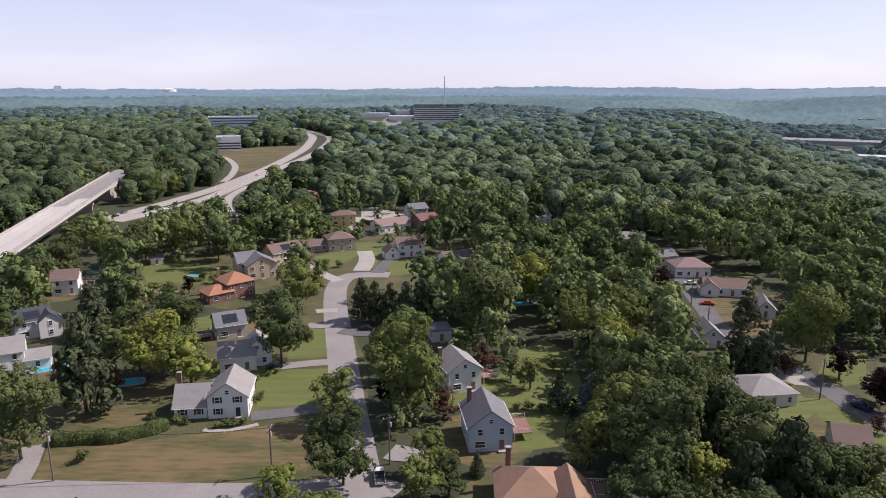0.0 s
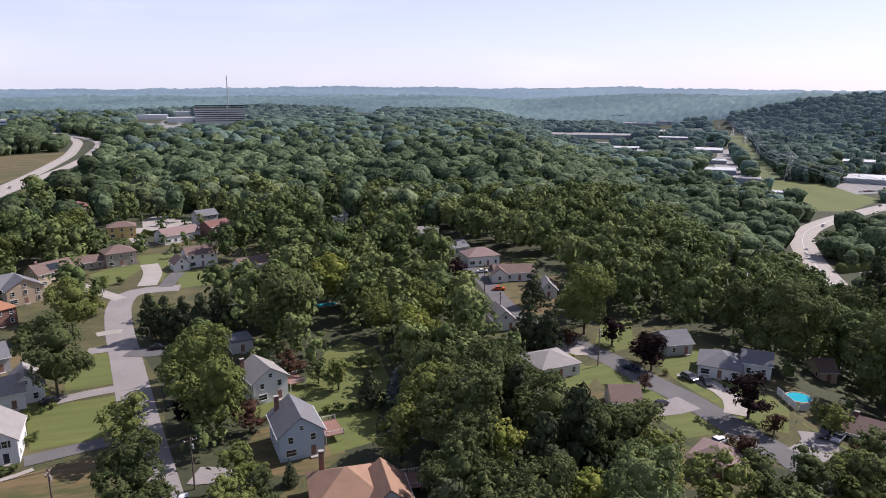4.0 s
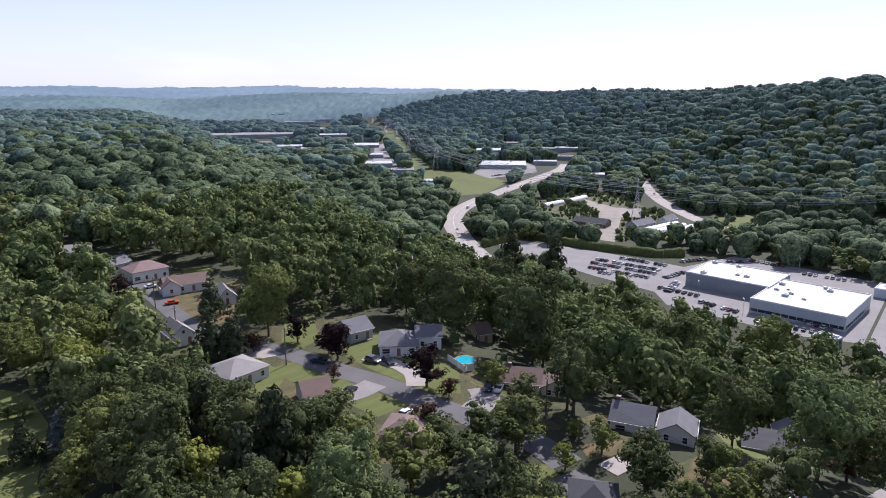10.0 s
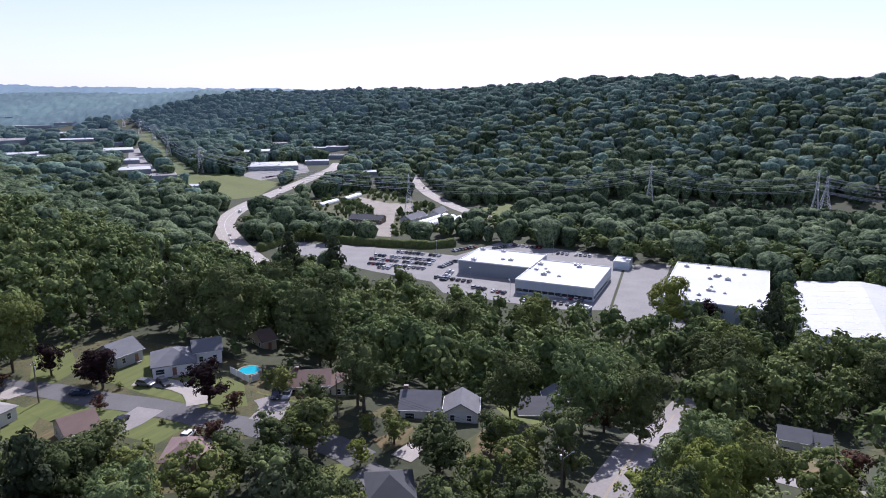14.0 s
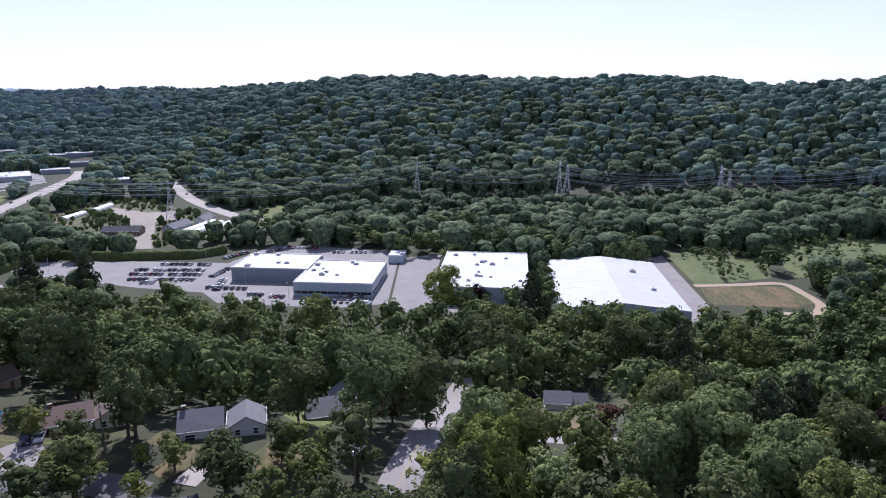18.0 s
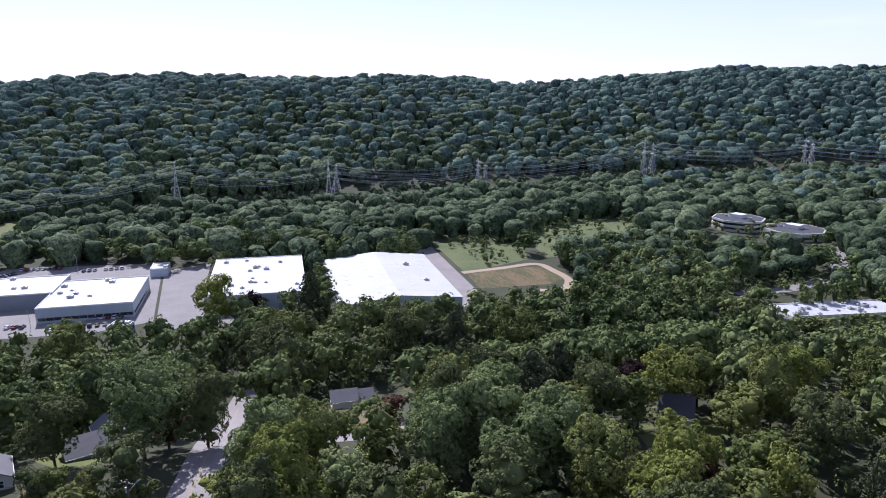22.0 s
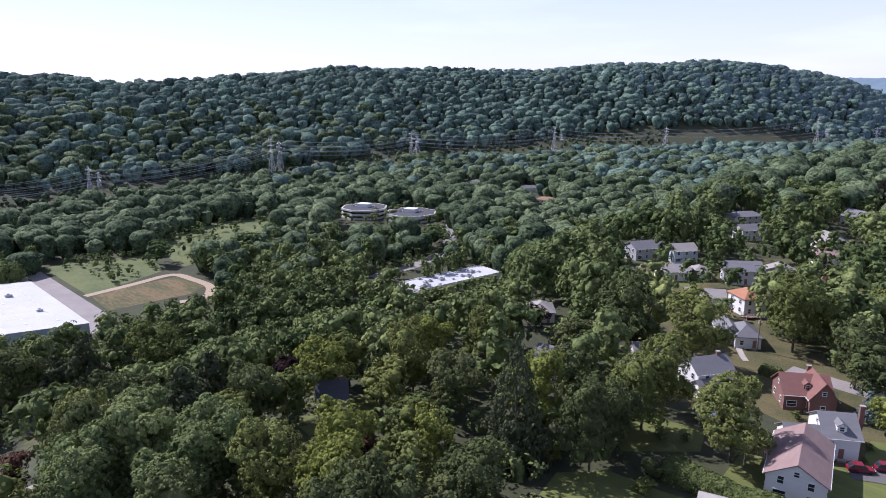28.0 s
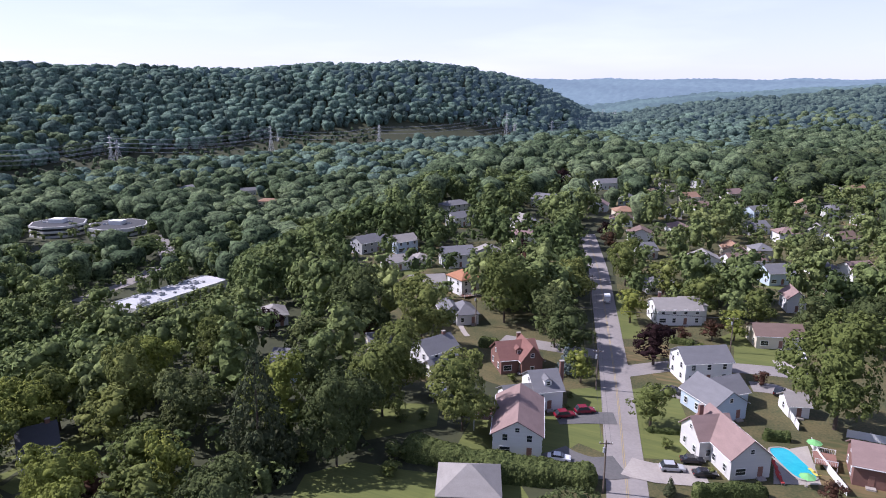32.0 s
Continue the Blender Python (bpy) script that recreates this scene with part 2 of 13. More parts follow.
# ---- ground ----
def smooth(a, b, v):
    """0 below a, 1 above b, eased between."""
    k = np.clip((v - a) / (b - a), 0, 1)
    return k * k * (3 - 2 * k)


# the long ridge across the valley, by compass bearing from the hovering point:
# bearing, distance of its foot, distance of its crest, height of its crest
RIDGE = np.array([
    (22, 2300, 3000, -20), (32, 2100, 2700, 10), (42, 1800, 2300, 32), (50, 1350, 2000, 40), (58, 1000, 1650, 44), (66, 820, 1400, 50),
    (71, 740, 1300, 56), (75, 690, 1250, 62), (81, 660, 1200, 62), (90, 650, 1150, 64), (98, 670, 1150, 71), (105, 720, 1180, 60),
    (108, 740, 1220, 53), (120, 840, 1300, 66), (126, 900, 1350, 80), (140, 1030, 1450, 80), (148, 1090, 1530, 94),
    (153, 1160, 1600, 104)])
RIDGE_END = np.array([(158, 1300, 1650, 96), (162, 1420, 1700, 66), (165, 1550, 1740, 32), (168, 1700, 1780, -12), (171, 1800, 2000, -30), (180, 1900, 2300, -30)])
RIDGE = np.vstack([RIDGE, RIDGE_END])


def ground(x, y):
    """Height of the ground: a plateau that falls eastwards into a valley, a wooded ridge beyond it, and far hills."""
    x, y = np.asarray(x, float), np.asarray(y, float)
    d = np.hypot(x, y) + 1e-6
    az = np.degrees(np.arctan2(x, y))
    edge = 178 + 0.33 * np.maximum(y - 100, 0) + 0.2 * np.clip(-y - 150, 0, 350)
    half = np.where(y > 0, 62 + 0.03 * y, 62 + 0.05 * np.maximum(y, -240))
    z = -38 * smooth(edge - half, edge + half, x) * (1 - smooth(2600, 4500, d) * (1 - smooth(28, 42, az)))
    foot, crest, top = (np.interp(az, RIDGE[:, 0], RIDGE[:, k]) for k in (1, 2, 3))
    inside = smooth(15, 30, az) * (1 - smooth(172, 180, az))
    rise = smooth(foot - 60, crest + 40, d) * (1 - smooth(crest + 100, crest + 1100, d) * 0.9)
    z = z + inside * np.maximum(top + 42, 0) * rise
    # knolls on the wooded slopes
    z = z + smooth(700, 1300, d) * (5 * np.sin(x / 170 + 1) * np.sin(y / 140) + 3 * np.sin(x / 71) * np.cos(y / 83 + x / 190))
    # a broad hill to the south and far hills all round
    turn = np.where(az < -120, az + 360, az)
    south = smooth(166, 172, turn) * (1 - smooth(205, 225, turn))
    hill = np.interp(turn, (160, 168, 171.6, 176.6, 182, 188, 200, 212), (-38, -34, -12, 16, 36, 62, 75, 20))
    z = z - 24 * smooth(160, 176, turn) * smooth(500, 1200, d)
    z = z + south * smooth(1250, 2300, d) * (hill - z)
    far = 66 + 8 * np.sin(np.radians(az) * 3.1 + 0.6) + 6 * np.sin(np.radians(az) * 9.3) - 12 * (1 - smooth(-25, 30, az))
    z = z + far * smooth(1900, 4700, d) * (0.86 + 0.14 * np.sin(d / 210 + 2 * np.sin(np.radians(az) * 4))) * (1 - smooth(150, 160, turn))
    z = z + smooth(150, 160, turn) * (1 - smooth(205, 225, turn)) * smooth(2900, 4700, d) * (92 + 4 * np.sin(turn * 0.9) - z)
    z = z + 30 * smooth(60, 25, az) * smooth(22, 40, az) * smooth(2600, 4700, d)
    return z


def height(x, y):
    return float(ground(x, y))


def mesh_of(name, verts, faces, material, smooth_shade=False):
    me = bpy.data.meshes.new(name)
    me.from_pydata([tuple(v) for v in verts], [], [tuple(f) for f in faces])
    for m in (material if isinstance(material, (list, tuple)) else [material]):
        me.materials.append(m)
    if smooth_shade:
        me.polygons.foreach_set("use_smooth", [True] * len(me.polygons))
    me.update()
    return me


def grid_mesh(name, co, nu, nv, material, smooth_shade=True, wrap=False):
    """A sheet of nu by nv points given row by row."""
    i = np.arange(nu * nv).reshape(nu, nv)
    if wrap:
        i = np.hstack([i, i[:, :1]])
    q = np.stack([i[:-1, :-1], i[1:, :-1], i[1:, 1:], i[:-1, 1:]], -1).reshape(-1, 4)
    return quads(name, co, q, material, smooth_shade)


def quads(name, co, q, material, smooth_shade=False):
    me = bpy.data.meshes.new(name)
    me.vertices.add(len(co))
    me.vertices.foreach_set("co", np.asarray(co, np.float32).ravel())
    me.loops.add(q.size)
    me.loops.foreach_set("vertex_index", q.astype(np.int32).ravel())
    me.polygons.add(len(q))
    me.polygons.foreach_set("loop_start", np.arange(len(q), dtype=np.int32) * 4)
    if smooth_shade:
        me.polygons.foreach_set("use_smooth", np.ones(len(q), bool))
    me.materials.append(material)
    me.update(calc_edges=True)
    return me


az = np.radians(np.concatenate([np.arange(-48, 204, 1.2), np.arange(204, 312, 4.0)]))
rad = np.concatenate([np.linspace(1, 60, 12), np.geomspace(64, 4960, 210)])
gr, ga = np.meshgrid(rad, az, indexing="ij")
gx, gy = gr * np.sin(ga), gr * np.cos(ga)
tagged(new("ground", grid_mesh("ground", np.stack([gx, gy, ground(gx, gy)], -1).reshape(-1, 3), len(rad), len(az), M["earth"], wrap=True)),
       "rolling wooded ground with grass and leaf litter", "ground", kind="structure")


ROADS, HOMES = [], []


def ribbon(points, width, lift, material, name, label, kind="structure", step=4.0, parent=None):
    """A strip along a smooth line over the ground."""
    p = np.array(points, float)
    out = []
    for k in range(len(p) - 1):
        a, b, c, d = p[max(k - 1, 0)], p[k], p[k + 1], p[min(k + 2, len(p) - 1)]
        n = max(2, int(np.hypot(*(c - b)) / step))
        for t in np.arange(n) / n:
            out.append(0.5 * (2 * b + (c - a) * t + (2 * a - 5 * b + 4 * c - d) * t * t + (3 * b - a - 3 * c + d) * t ** 3))
    out = np.array(out + [p[-1]])
    way = np.gradient(out, axis=0)
    way /= np.linalg.norm(way, axis=1)[:, None]
    side = np.stack([-way[:, 1], way[:, 0]], -1)
    ROADS.append((out[::2], width / 2 + 3.0))
    across = np.linspace(-0.5, 0.5, 5)
    xy = out[:, None, :] + side[:, None, :] * (across * width)[None, :, None]
    z = ground(xy[..., 0], xy[..., 1]) + lift * 0.45
    co = np.concatenate([xy, z[..., None]], -1).reshape(-1, 3)
    ob = new(name, grid_mesh(name, co, len(out), 5, material))
    if parent:
        ob.parent = parent
    else:
        tagged(ob, label, name.replace("_", " "), kind=kind)
    return ob, out, side


def patch(points, lift, material, name, label, kind="structure", category="", step=5.0):
    """A sheet over the ground inside an outline."""
    bm = bmesh.new()
    f = bm.faces.new([bm.verts.new((x, y, 0)) for x, y in points])
    p = np.array(points)
    lo, hi = p.min(0), p.max(0)
    for axis in (0, 1):
        for c in np.arange(lo[axis] + step, hi[axis], step):
            at, no = [0, 0, 0], [0, 0, 0]
            at[axis], no[axis] = c, 1
            bmesh.ops.bisect_plane(bm, geom=bm.verts[:] + bm.edges[:] + bm.faces[:], plane_co=at, plane_no=no)
    bmesh.ops.triangulate(bm, faces=bm.faces[:])
    for v in bm.verts:
        v.co.z = height(v.co.x, v.co.y) + lift * 0.45
    bm.normal_update()
    for f in bm.faces:
        if f.normal.z < 0:
            f.normal_flip()
    me = bpy.data.meshes.new(name)
    bm.to_mesh(me)
    bm.free()
    me.materials.append(material)
    return tagged(new(name, me), label, category or name.replace("_", " "), kind=kind)


# ---- helpers for things ----
def part(name, bm, material, parent, label=""):
    """Links a bmesh as one mesh object under a thing or a part."""
    me = bpy.data.meshes.new(name)
    bm.normal_update()
    bm.to_mesh(me)
    bm.free()
    me.materials.append(material)
    ob = new(name, me)
    ob.parent = parent
    if label:
        ob["label"] = label
    return ob


def share(name, me, parent, m=None, label=""):
    """One more object on a mesh that is there already."""
    ob = new(name, me)
    ob.parent = parent
    if m is not None:
        ob.matrix_local = m
    if label:
        ob["label"] = label
    return ob


def box(bm, x0, x1, y0, y1, z0, z1):
    v = [bm.verts.new((x, y, z)) for z in (z0, z1) for y in (y0, y1) for x in (x0, x1)]
    for f in ((0, 2, 3, 1), (4, 5, 7, 6), (0, 1, 5, 4), (2, 6, 7, 3), (0, 4, 6, 2), (1, 3, 7, 5)):
        bm.faces.new([v[k] for k in f])
    return bm


def rod(bm, a, b, r0, r1=None, n=6):
    """A tapered rod from a to b."""
    a, b = Vector(a), Vector(b)
    r1 = r0 if r1 is None else r1
    q = (b - a).to_track_quat("Z", "Y")
    rings = []
    for c, r in ((a, r0), (b, r1)):
        rings.append([bm.verts.new(c + q @ Vector((r * math.cos(k * math.tau / n), r * math.sin(k * math.tau / n), 0))) for k in range(n)])
    for k in range(n):
        bm.faces.new((rings[0][k], rings[0][(k + 1) % n], rings[1][(k + 1) % n], rings[1][k]))
    bm.faces.new(rings[0][::-1])
    bm.faces.new(rings[1])
    return bm


def bx(*size):
    return box(bmesh.new(), *size)


def prism(bm, outline, y0, y1):
    """An outline in x and z, drawn out along y."""
    a, b = [bm.verts.new((x, y0, z)) for x, z in outline], [bm.verts.new((x, y1, z)) for x, z in outline]
    n = len(outline)
    bm.faces.new(a)
    bm.faces.new(b[::-1])
    for k in range(n):
        bm.faces.new((a[k], b[k], b[(k + 1) % n], a[(k + 1) % n]))
    bmesh.ops.recalc_face_normals(bm, faces=bm.faces[:])
    return bm


def root(name, x, y, turn, label, category, group="", z=None, kind=""):
    ob = new(name)
    ob.matrix_world = pose(x, y, height(x, y) if z is None else z, 0, 0, turn)
    return tagged(ob, label, category, group, kind)


# ---- trees ----
rng = np.random.default_rng(7)


def leaf_shell(rng, lobes, n, size, droop=0.0, flat=0.32, per=9):
    """n leaf clumps, bent diamonds gathered in tufts, over a crown of lobes (x, y, z, radius, squash).
    Each tuft is a small cap that faces outwards and up; hollows stay open between the tufts."""
    lobes = np.array(lobes)
    w = lobes[:, 3] ** 2
    m = max(1, n // per)
    pick = rng.choice(len(lobes), m * 5, p=w / w.sum())
    d = rng.normal(size=(m * 5, 3))
    d /= np.linalg.norm(d, axis=1)[:, None]
    c = lobes[pick]
    squash = np.stack([np.ones(m * 5), np.ones(m * 5), c[:, 4]], -1)
    p = c[:, :3] + d * c[:, 3:4] * squash * rng.uniform(0.86, 1.04, (m * 5, 1))
    deep = d[:, 2] < -0.62
    for k in range(len(lobes)):
        q = (p - lobes[k, :3]) / (lobes[k, 3] * np.array([1, 1, lobes[k, 4]]))
        deep |= (np.linalg.norm(q, axis=1) < 0.86) & (pick != k)
    keep = np.where(~deep)[0][:m]
    p, d = np.repeat(p[keep], per, 0), np.repeat(d[keep], per, 0)
    out = d + np.array((0, 0, 0.45 - droop))
    out /= np.linalg.norm(out, axis=1)[:, None]
    e = rng.normal(size=p.shape) * 0.62 + out
    e /= np.linalg.norm(e, axis=1)[:, None]
    wide = size * math.sqrt(per) * 0.78 * rng.uniform(0.6, 1.15, (len(p), 1))
    p = p + (e - out * 0.75) * wide
    nrm = e * 0.8 + out * 0.5 + rng.normal(size=d.shape) * flat
    nrm /= np.linalg.norm(nrm, axis=1)[:, None]
    t = np.cross(nrm, rng.normal(size=d.shape))
    t /= np.linalg.norm(t, axis=1)[:, None] + 1e-9
    b = np.cross(nrm, t)
    s = size * rng.uniform(0.65, 1.25, (len(p), 1))
    lift = nrm * s * 0.18
    co = np.stack([p + t * s, p + b * s * 0.62 + lift, p - t * s, p - b * s * 0.62 + lift], 1)
    return co.reshape(-1, 3), np.arange(len(p) * 4).reshape(-1, 4)


def canopy_dome(rng, rings, around):
    """A closed lumpy crown, 5 m in radius and 13 m high, reaching down to the ground."""
    th = np.concatenate([np.linspace(0.06, 1.55, rings - 1), [2.5]])
    ph = np.arange(around) * 2 * np.pi / around + rng.uniform(0, 6)
    a, b = np.meshgrid(th, ph, indexing="ij")
    b = b + (np.arange(rings) % 2)[:, None] * np.pi / around
    u = np.stack([np.sin(a) * np.cos(b), np.sin(a) * np.sin(b), np.cos(a)], -1)
    bough = rng.normal(size=(7, 3))
    bough[:, 2] = np.abs(bough[:, 2]) * 0.8
    bough /= np.linalg.norm(bough, axis=1)[:, None]
    near_bough = np.exp(7 * (np.einsum("ijk,lk->ijl", u, bough) - 1)).max(-1)
    rr = 0.74 + 0.34 * near_bough + rng.uniform(-0.06, 0.06, a.shape)
    top = rng.uniform(-1.2, 1.2, 2)
    x = 5 * rr * u[..., 0] + top[0] * np.clip(u[..., 2], 0, 1)
    y = 5 * rr * u[..., 1] + top[1] * np.clip(u[..., 2], 0, 1)
    z = np.where(a > 2, 0.0, 7.6 + 5.4 * rr * u[..., 2])
    i = np.arange(rings * around).reshape(rings, around)
    i = np.hstack([i, i[:, :1]])
    q = np.stack([i[:-1, :-1], i[1:, :-1], i[1:, 1:], i[:-1, 1:]], -1).reshape(-1, 4)
    return np.stack([x, y, z], -1).reshape(-1, 3), q


def core_blob(rng, lobes, k=0.8, rings=4, n=7):
    """Dark inner masses that close a crown."""
    co, q = [], []
    for x, y, z, r, sq in lobes:
        base = sum(len(c) for c in co)
        th = np.array((0.15, 0.95, 2.45)) if rings == 3 else np.linspace(0.12, np.pi - 0.12, rings)
        ph = np.arange(n) * 2 * np.pi / n
        a, b = np.meshgrid(th, ph, indexing="ij")
        rr = r * k * rng.uniform(0.8, 1.16, a.shape)
        co.append(np.stack([x + rr * np.sin(a) * np.cos(b), y + rr * np.sin(a) * np.sin(b), z + rr * sq * np.cos(a)], -1).reshape(-1, 3))
        i = np.arange(rings * n).reshape(rings, n)
        i = np.hstack([i, i[:, :1]])
        q.append(base + np.stack([i[:-1, :-1], i[1:, :-1], i[1:, 1:], i[:-1, 1:]], -1).reshape(-1, 4))
    return np.concatenate(co), np.concatenate(q)


def crown_lobes(rng, kind, r, h, tufts=13):
    """Lobes of a crown of radius r on a tree of height h."""
    if kind == "cone" and r > 8:
        out = []
        for k in range(13):
            f = k / 12
            wide = r * (1.0 - 0.9 * f)
            out.append((0, 0, h * (0.08 + 0.86 * f), wide * 0.6, 0.5))
            for j in range(8 if k < 9 else 4):
                a = j * 6.283 / (8 if k < 9 else 4) + k * 0.7
                s = wide * rng.uniform(0.55, 0.8)
                out.append((s * math.cos(a), s * math.sin(a), h * (0.05 + 0.86 * f) - wide * 0.06, wide * rng.uniform(0.22, 0.34), 0.55))
        return out
    if kind == "cone":
        out = []
        for k in range(7):
            f = k / 6
            out.append((rng.normal() * 0.04 * r, rng.normal() * 0.04 * r, h * (0.16 + 0.74 * f), r * (1.0 - 0.86 * f), 0.55))
        return out
    if kind == "pine":
        out = []
        for k in range(13):
            f = k / 12
            a = k * 2.4
            s = r * (0.62 * (1 - f) ** 0.7)
            out.append((s * math.cos(a), s * math.sin(a), h * (0.16 + 0.76 * f), r * (0.5 - 0.26 * f), 0.7))
        return out
    tall = h * 0.44
    mid = h - tall
    fat = 0.72 if tufts < 20 else 0.6
    out = [(0, 0, mid, r * fat, tall / r * 0.8), (rng.normal() * 0.1 * r, rng.normal() * 0.1 * r, mid + 0.4 * tall, r * 0.6, 0.9), (0, 0, mid - 0.5 * tall, r * 0.62, 0.7)]
    small = (13 / tufts) ** 0.32
    for k in range(tufts):
        a = k * 2.4 + rng.uniform(-0.4, 0.4)
        e = -0.75 + 2.1 * ((k * 0.618) % 1)
        out_by = rng.uniform(0.58, 0.86 if tufts > 13 else 0.72)
        s = r * out_by * math.cos(e * 0.95)
        out.append((s * math.cos(a), s * math.sin(a), mid + tall * (out_by + 0.06) * math.sin(e), r * rng.uniform(0.24, 0.5) * small, 0.74))
    return out


def tree_kind(name, kind, material, label, seed, leaves=2000, size=0.25, r=5.0, h=13.0, bare=0.0):
    """A model tree, 13 m high, from which its copies are taken."""
    rg = np.random.default_rng(seed)
    lobes = crown_lobes(rg, kind, r, h, 55 if r > 8 else 30)
    top = tagged(new(name), label, "tree")
    bm = bmesh.new()
    rod(bm, (0, 0, -1.0), (0.1, 0, h * 0.32), 0.34, 0.25, 8)
    rod(bm, (0.1, 0, h * 0.32), (0, 0.1, h * 0.8), 0.25, 0.06, 7)
    for k in range(0 if kind == "cone" or r < 3 else 4):
        x, y, z, _, _ = lobes[2 + k * 2 if kind != "pine" else k * 2]
        rod(bm, (0.05, 0.05, h * (0.26 + 0.05 * k)), (x, y, z), 0.12, 0.03, 5)
    part("trunk", bm, M["bark"], top)
    co, q = leaf_shell(rg, lobes, leaves, size, droop=0.35 if kind == "pine" else 0.0)
    crown = new("crown", quads("crown", co, q, material, True))
    crown.parent = top
    if not bare:
        ci, qi = core_blob(rg, lobes[:26 if r > 8 else 18], 0.6, 5, 6)
        inner = new("inner_foliage", quads("inner_foliage", ci, qi, material, True))
        inner.parent = top
    return top


MODELS = {}


def model(key, *args, **kw):
    MODELS.setdefault(key, []).append(tree_kind(*args, **kw))


for s in range(4):
    model("maple", "maple_tree", "round", M["maple"], "broad green maple tree in full leaf", 11 + s)
    model("oak", "oak_tree", "round", M["oak"], "dark green oak tree in full leaf", 31 + s)
for s in range(2):
    model("locust", "locust_tree", "round", M["locust"], "light yellow-green tree in full leaf", 51 + s, leaves=1900)
    model("silver", "silver_maple", "round", M["silver"], "tall maple with silvery pale leaves", 61 + s, leaves=1900)
    model("copper", "copper_beech", "round", M["copper"], "dark purple-leaved tree beside a lawn", 71 + s)
    model("redleaf", "plum_tree", "round", M["redleaf"], "small reddish brown leaved tree", 81 + s, leaves=1900)
    model("pine", "pine_tree", "pine", M["pine"], "tall dark pine with layered boughs", 91 + s, leaves=1900, size=0.38)
    model("cone", "fir_tree", "cone", M["pine"], "dark conical fir tree", 101 + s, r=3.6, leaves=1900, size=0.3)
model("spruce", "blue_spruce", "cone", M["spruce"], "pale blue-grey spruce in a garden", 111, r=3.4, leaves=1900, size=0.28)
model("bush", "bush", "round", M["hedge"], "round green garden bush", 121, leaves=500, size=0.5)
model("bush", "bush", "round", M["maple"], "leafy green garden bush", 122, leaves=500, size=0.5)
for s in range(2):
    for key, name, label in (("maple", "maple_tree", "very large broad green maple tree"), ("oak", "oak_tree", "very large dark green oak tree"), ("silver", "silver_maple", "very large maple with silvery pale leaves"),
                             ("locust", "locust_tree", "large light yellow-green tree in full leaf")):
        model(key + "_big", name, "round", M[key], label, 141 + s, leaves=8000, size=0.28, r=9.0, h=20.0)
model("cone_big", "spruce_tree", "cone", M["pine"], "very tall dark spruce with drooping boughs", 151, leaves=9000, size=0.27, r=9.0, h=20.0)
USED = {}


def tree(key, x, y, h, r):
    """A tree of height h and crown radius r; the first of a model is the model itself."""
    if r > 6.8 and key + "_big" in MODELS:
        key += "_big"
    k = USED.get(key, 0)
    USED[key] = k + 1
    kind = MODELS[key][k % len(MODELS[key])]
    base = 3.6 if key == "cone" else 3.4 if key == "spruce" else 9.0 if key.endswith("_big") else 5.0
    m = pose(x, y, height(x, y) - 0.1, 0, 0, (k * 67) % 360) @ Matrix.Diagonal((r / base, r / base, h / (20.0 if base == 9.0 else 13.0), 1))
    if k < len(MODELS[key]):
        kind.matrix_world = m
        return kind
    made = copy_thing(kind, m)
    made.matrix_basis = m
    return made


def far_trees(name, label, spots, leaves, size, material, seed, lumps=1, rings=4, around=6, kinds=8):
    """Many trees as one mesh: spots hold x, y, height, radius. Each is a lumpy crown under a coat of leaf clumps."""
    rg = np.random.default_rng(seed)
    moulds = []
    for k in range(kinds):
        lobes = crown_lobes(rg, "pine" if k == kinds - 1 and leaves > 100 else "round", 5.0, 13.0)
        co, q = canopy_dome(rg, rings, around)
        if lumps > 1:
            co, q = core_blob(rg, [(0, 0, 6.0, 2.9, 1.5)] + sorted(lobes[1:], key=lambda b: -b[2])[:lumps], 0.66, rings, around)
        if leaves:
            cl, ql = leaf_shell(rg, lobes, leaves * 2, size, flat=0.4, per=5)
            high = cl.reshape(-1, 4, 3)[:, :, 2].mean(1) > (4.0 if leaves > 60 else 7.5)
            cl = cl.reshape(-1, 4, 3)[high][:leaves].reshape(-1, 3)
            q = np.vstack([q, np.arange(len(cl)).reshape(-1, 4) + len(co)])
            co = np.vstack([co, cl])
        moulds.append((co, q))
    cos, qs, tones, base = [], [], [], 0
    spots = np.asarray(spots)
    which = rg.integers(0, kinds, len(spots))
    for k in range(kinds):
        s = spots[which == k]
        if not len(s):
            continue
        co, q = moulds[k]
        a = rg.uniform(0, 6.283, len(s))
        ca, sa = np.cos(a)[:, None], np.sin(a)[:, None]
        f = (s[:, 3] / 5.0)[:, None]
        x = (co[None, :, 0] * ca - co[None, :, 1] * sa) * f + s[:, :1]
        y = (co[None, :, 0] * sa + co[None, :, 1] * ca) * f + s[:, 1:2]
        z = co[None, :, 2] * (s[:, 2] / 13.0)[:, None] + ground(s[:, 0], s[:, 1])[:, None]
        cos.append(np.stack([x, y, z], -1).reshape(-1, 3))
        qs.append((q[None] + (np.arange(len(s)) * len(co))[:, None, None]).reshape(-1, 4) + base)
        stand = 0.5 + 0.3 * np.sin(s[:, 0] / 37 + 2 * np.sin(s[:, 1] / 61)) + 0.25 * np.sin(s[:, 1] / 29 + s[:, 0] / 83)
        tones.append(np.repeat(np.clip(0.6 * rg.uniform(0, 1, len(s)) + 0.4 * stand, 0, 1), len(co)))
        base += len(s) * len(co)
    co, q, tone = np.concatenate(cos), np.concatenate(qs), np.concatenate(tones)
    me = quads(name, co, q, material, True)
    att = me.attributes.new("tone", "FLOAT", "POINT")
    att.data.foreach_set("value", tone.astype(np.float32))
    return tagged(new(name, me), label, "woods", kind="stuff")


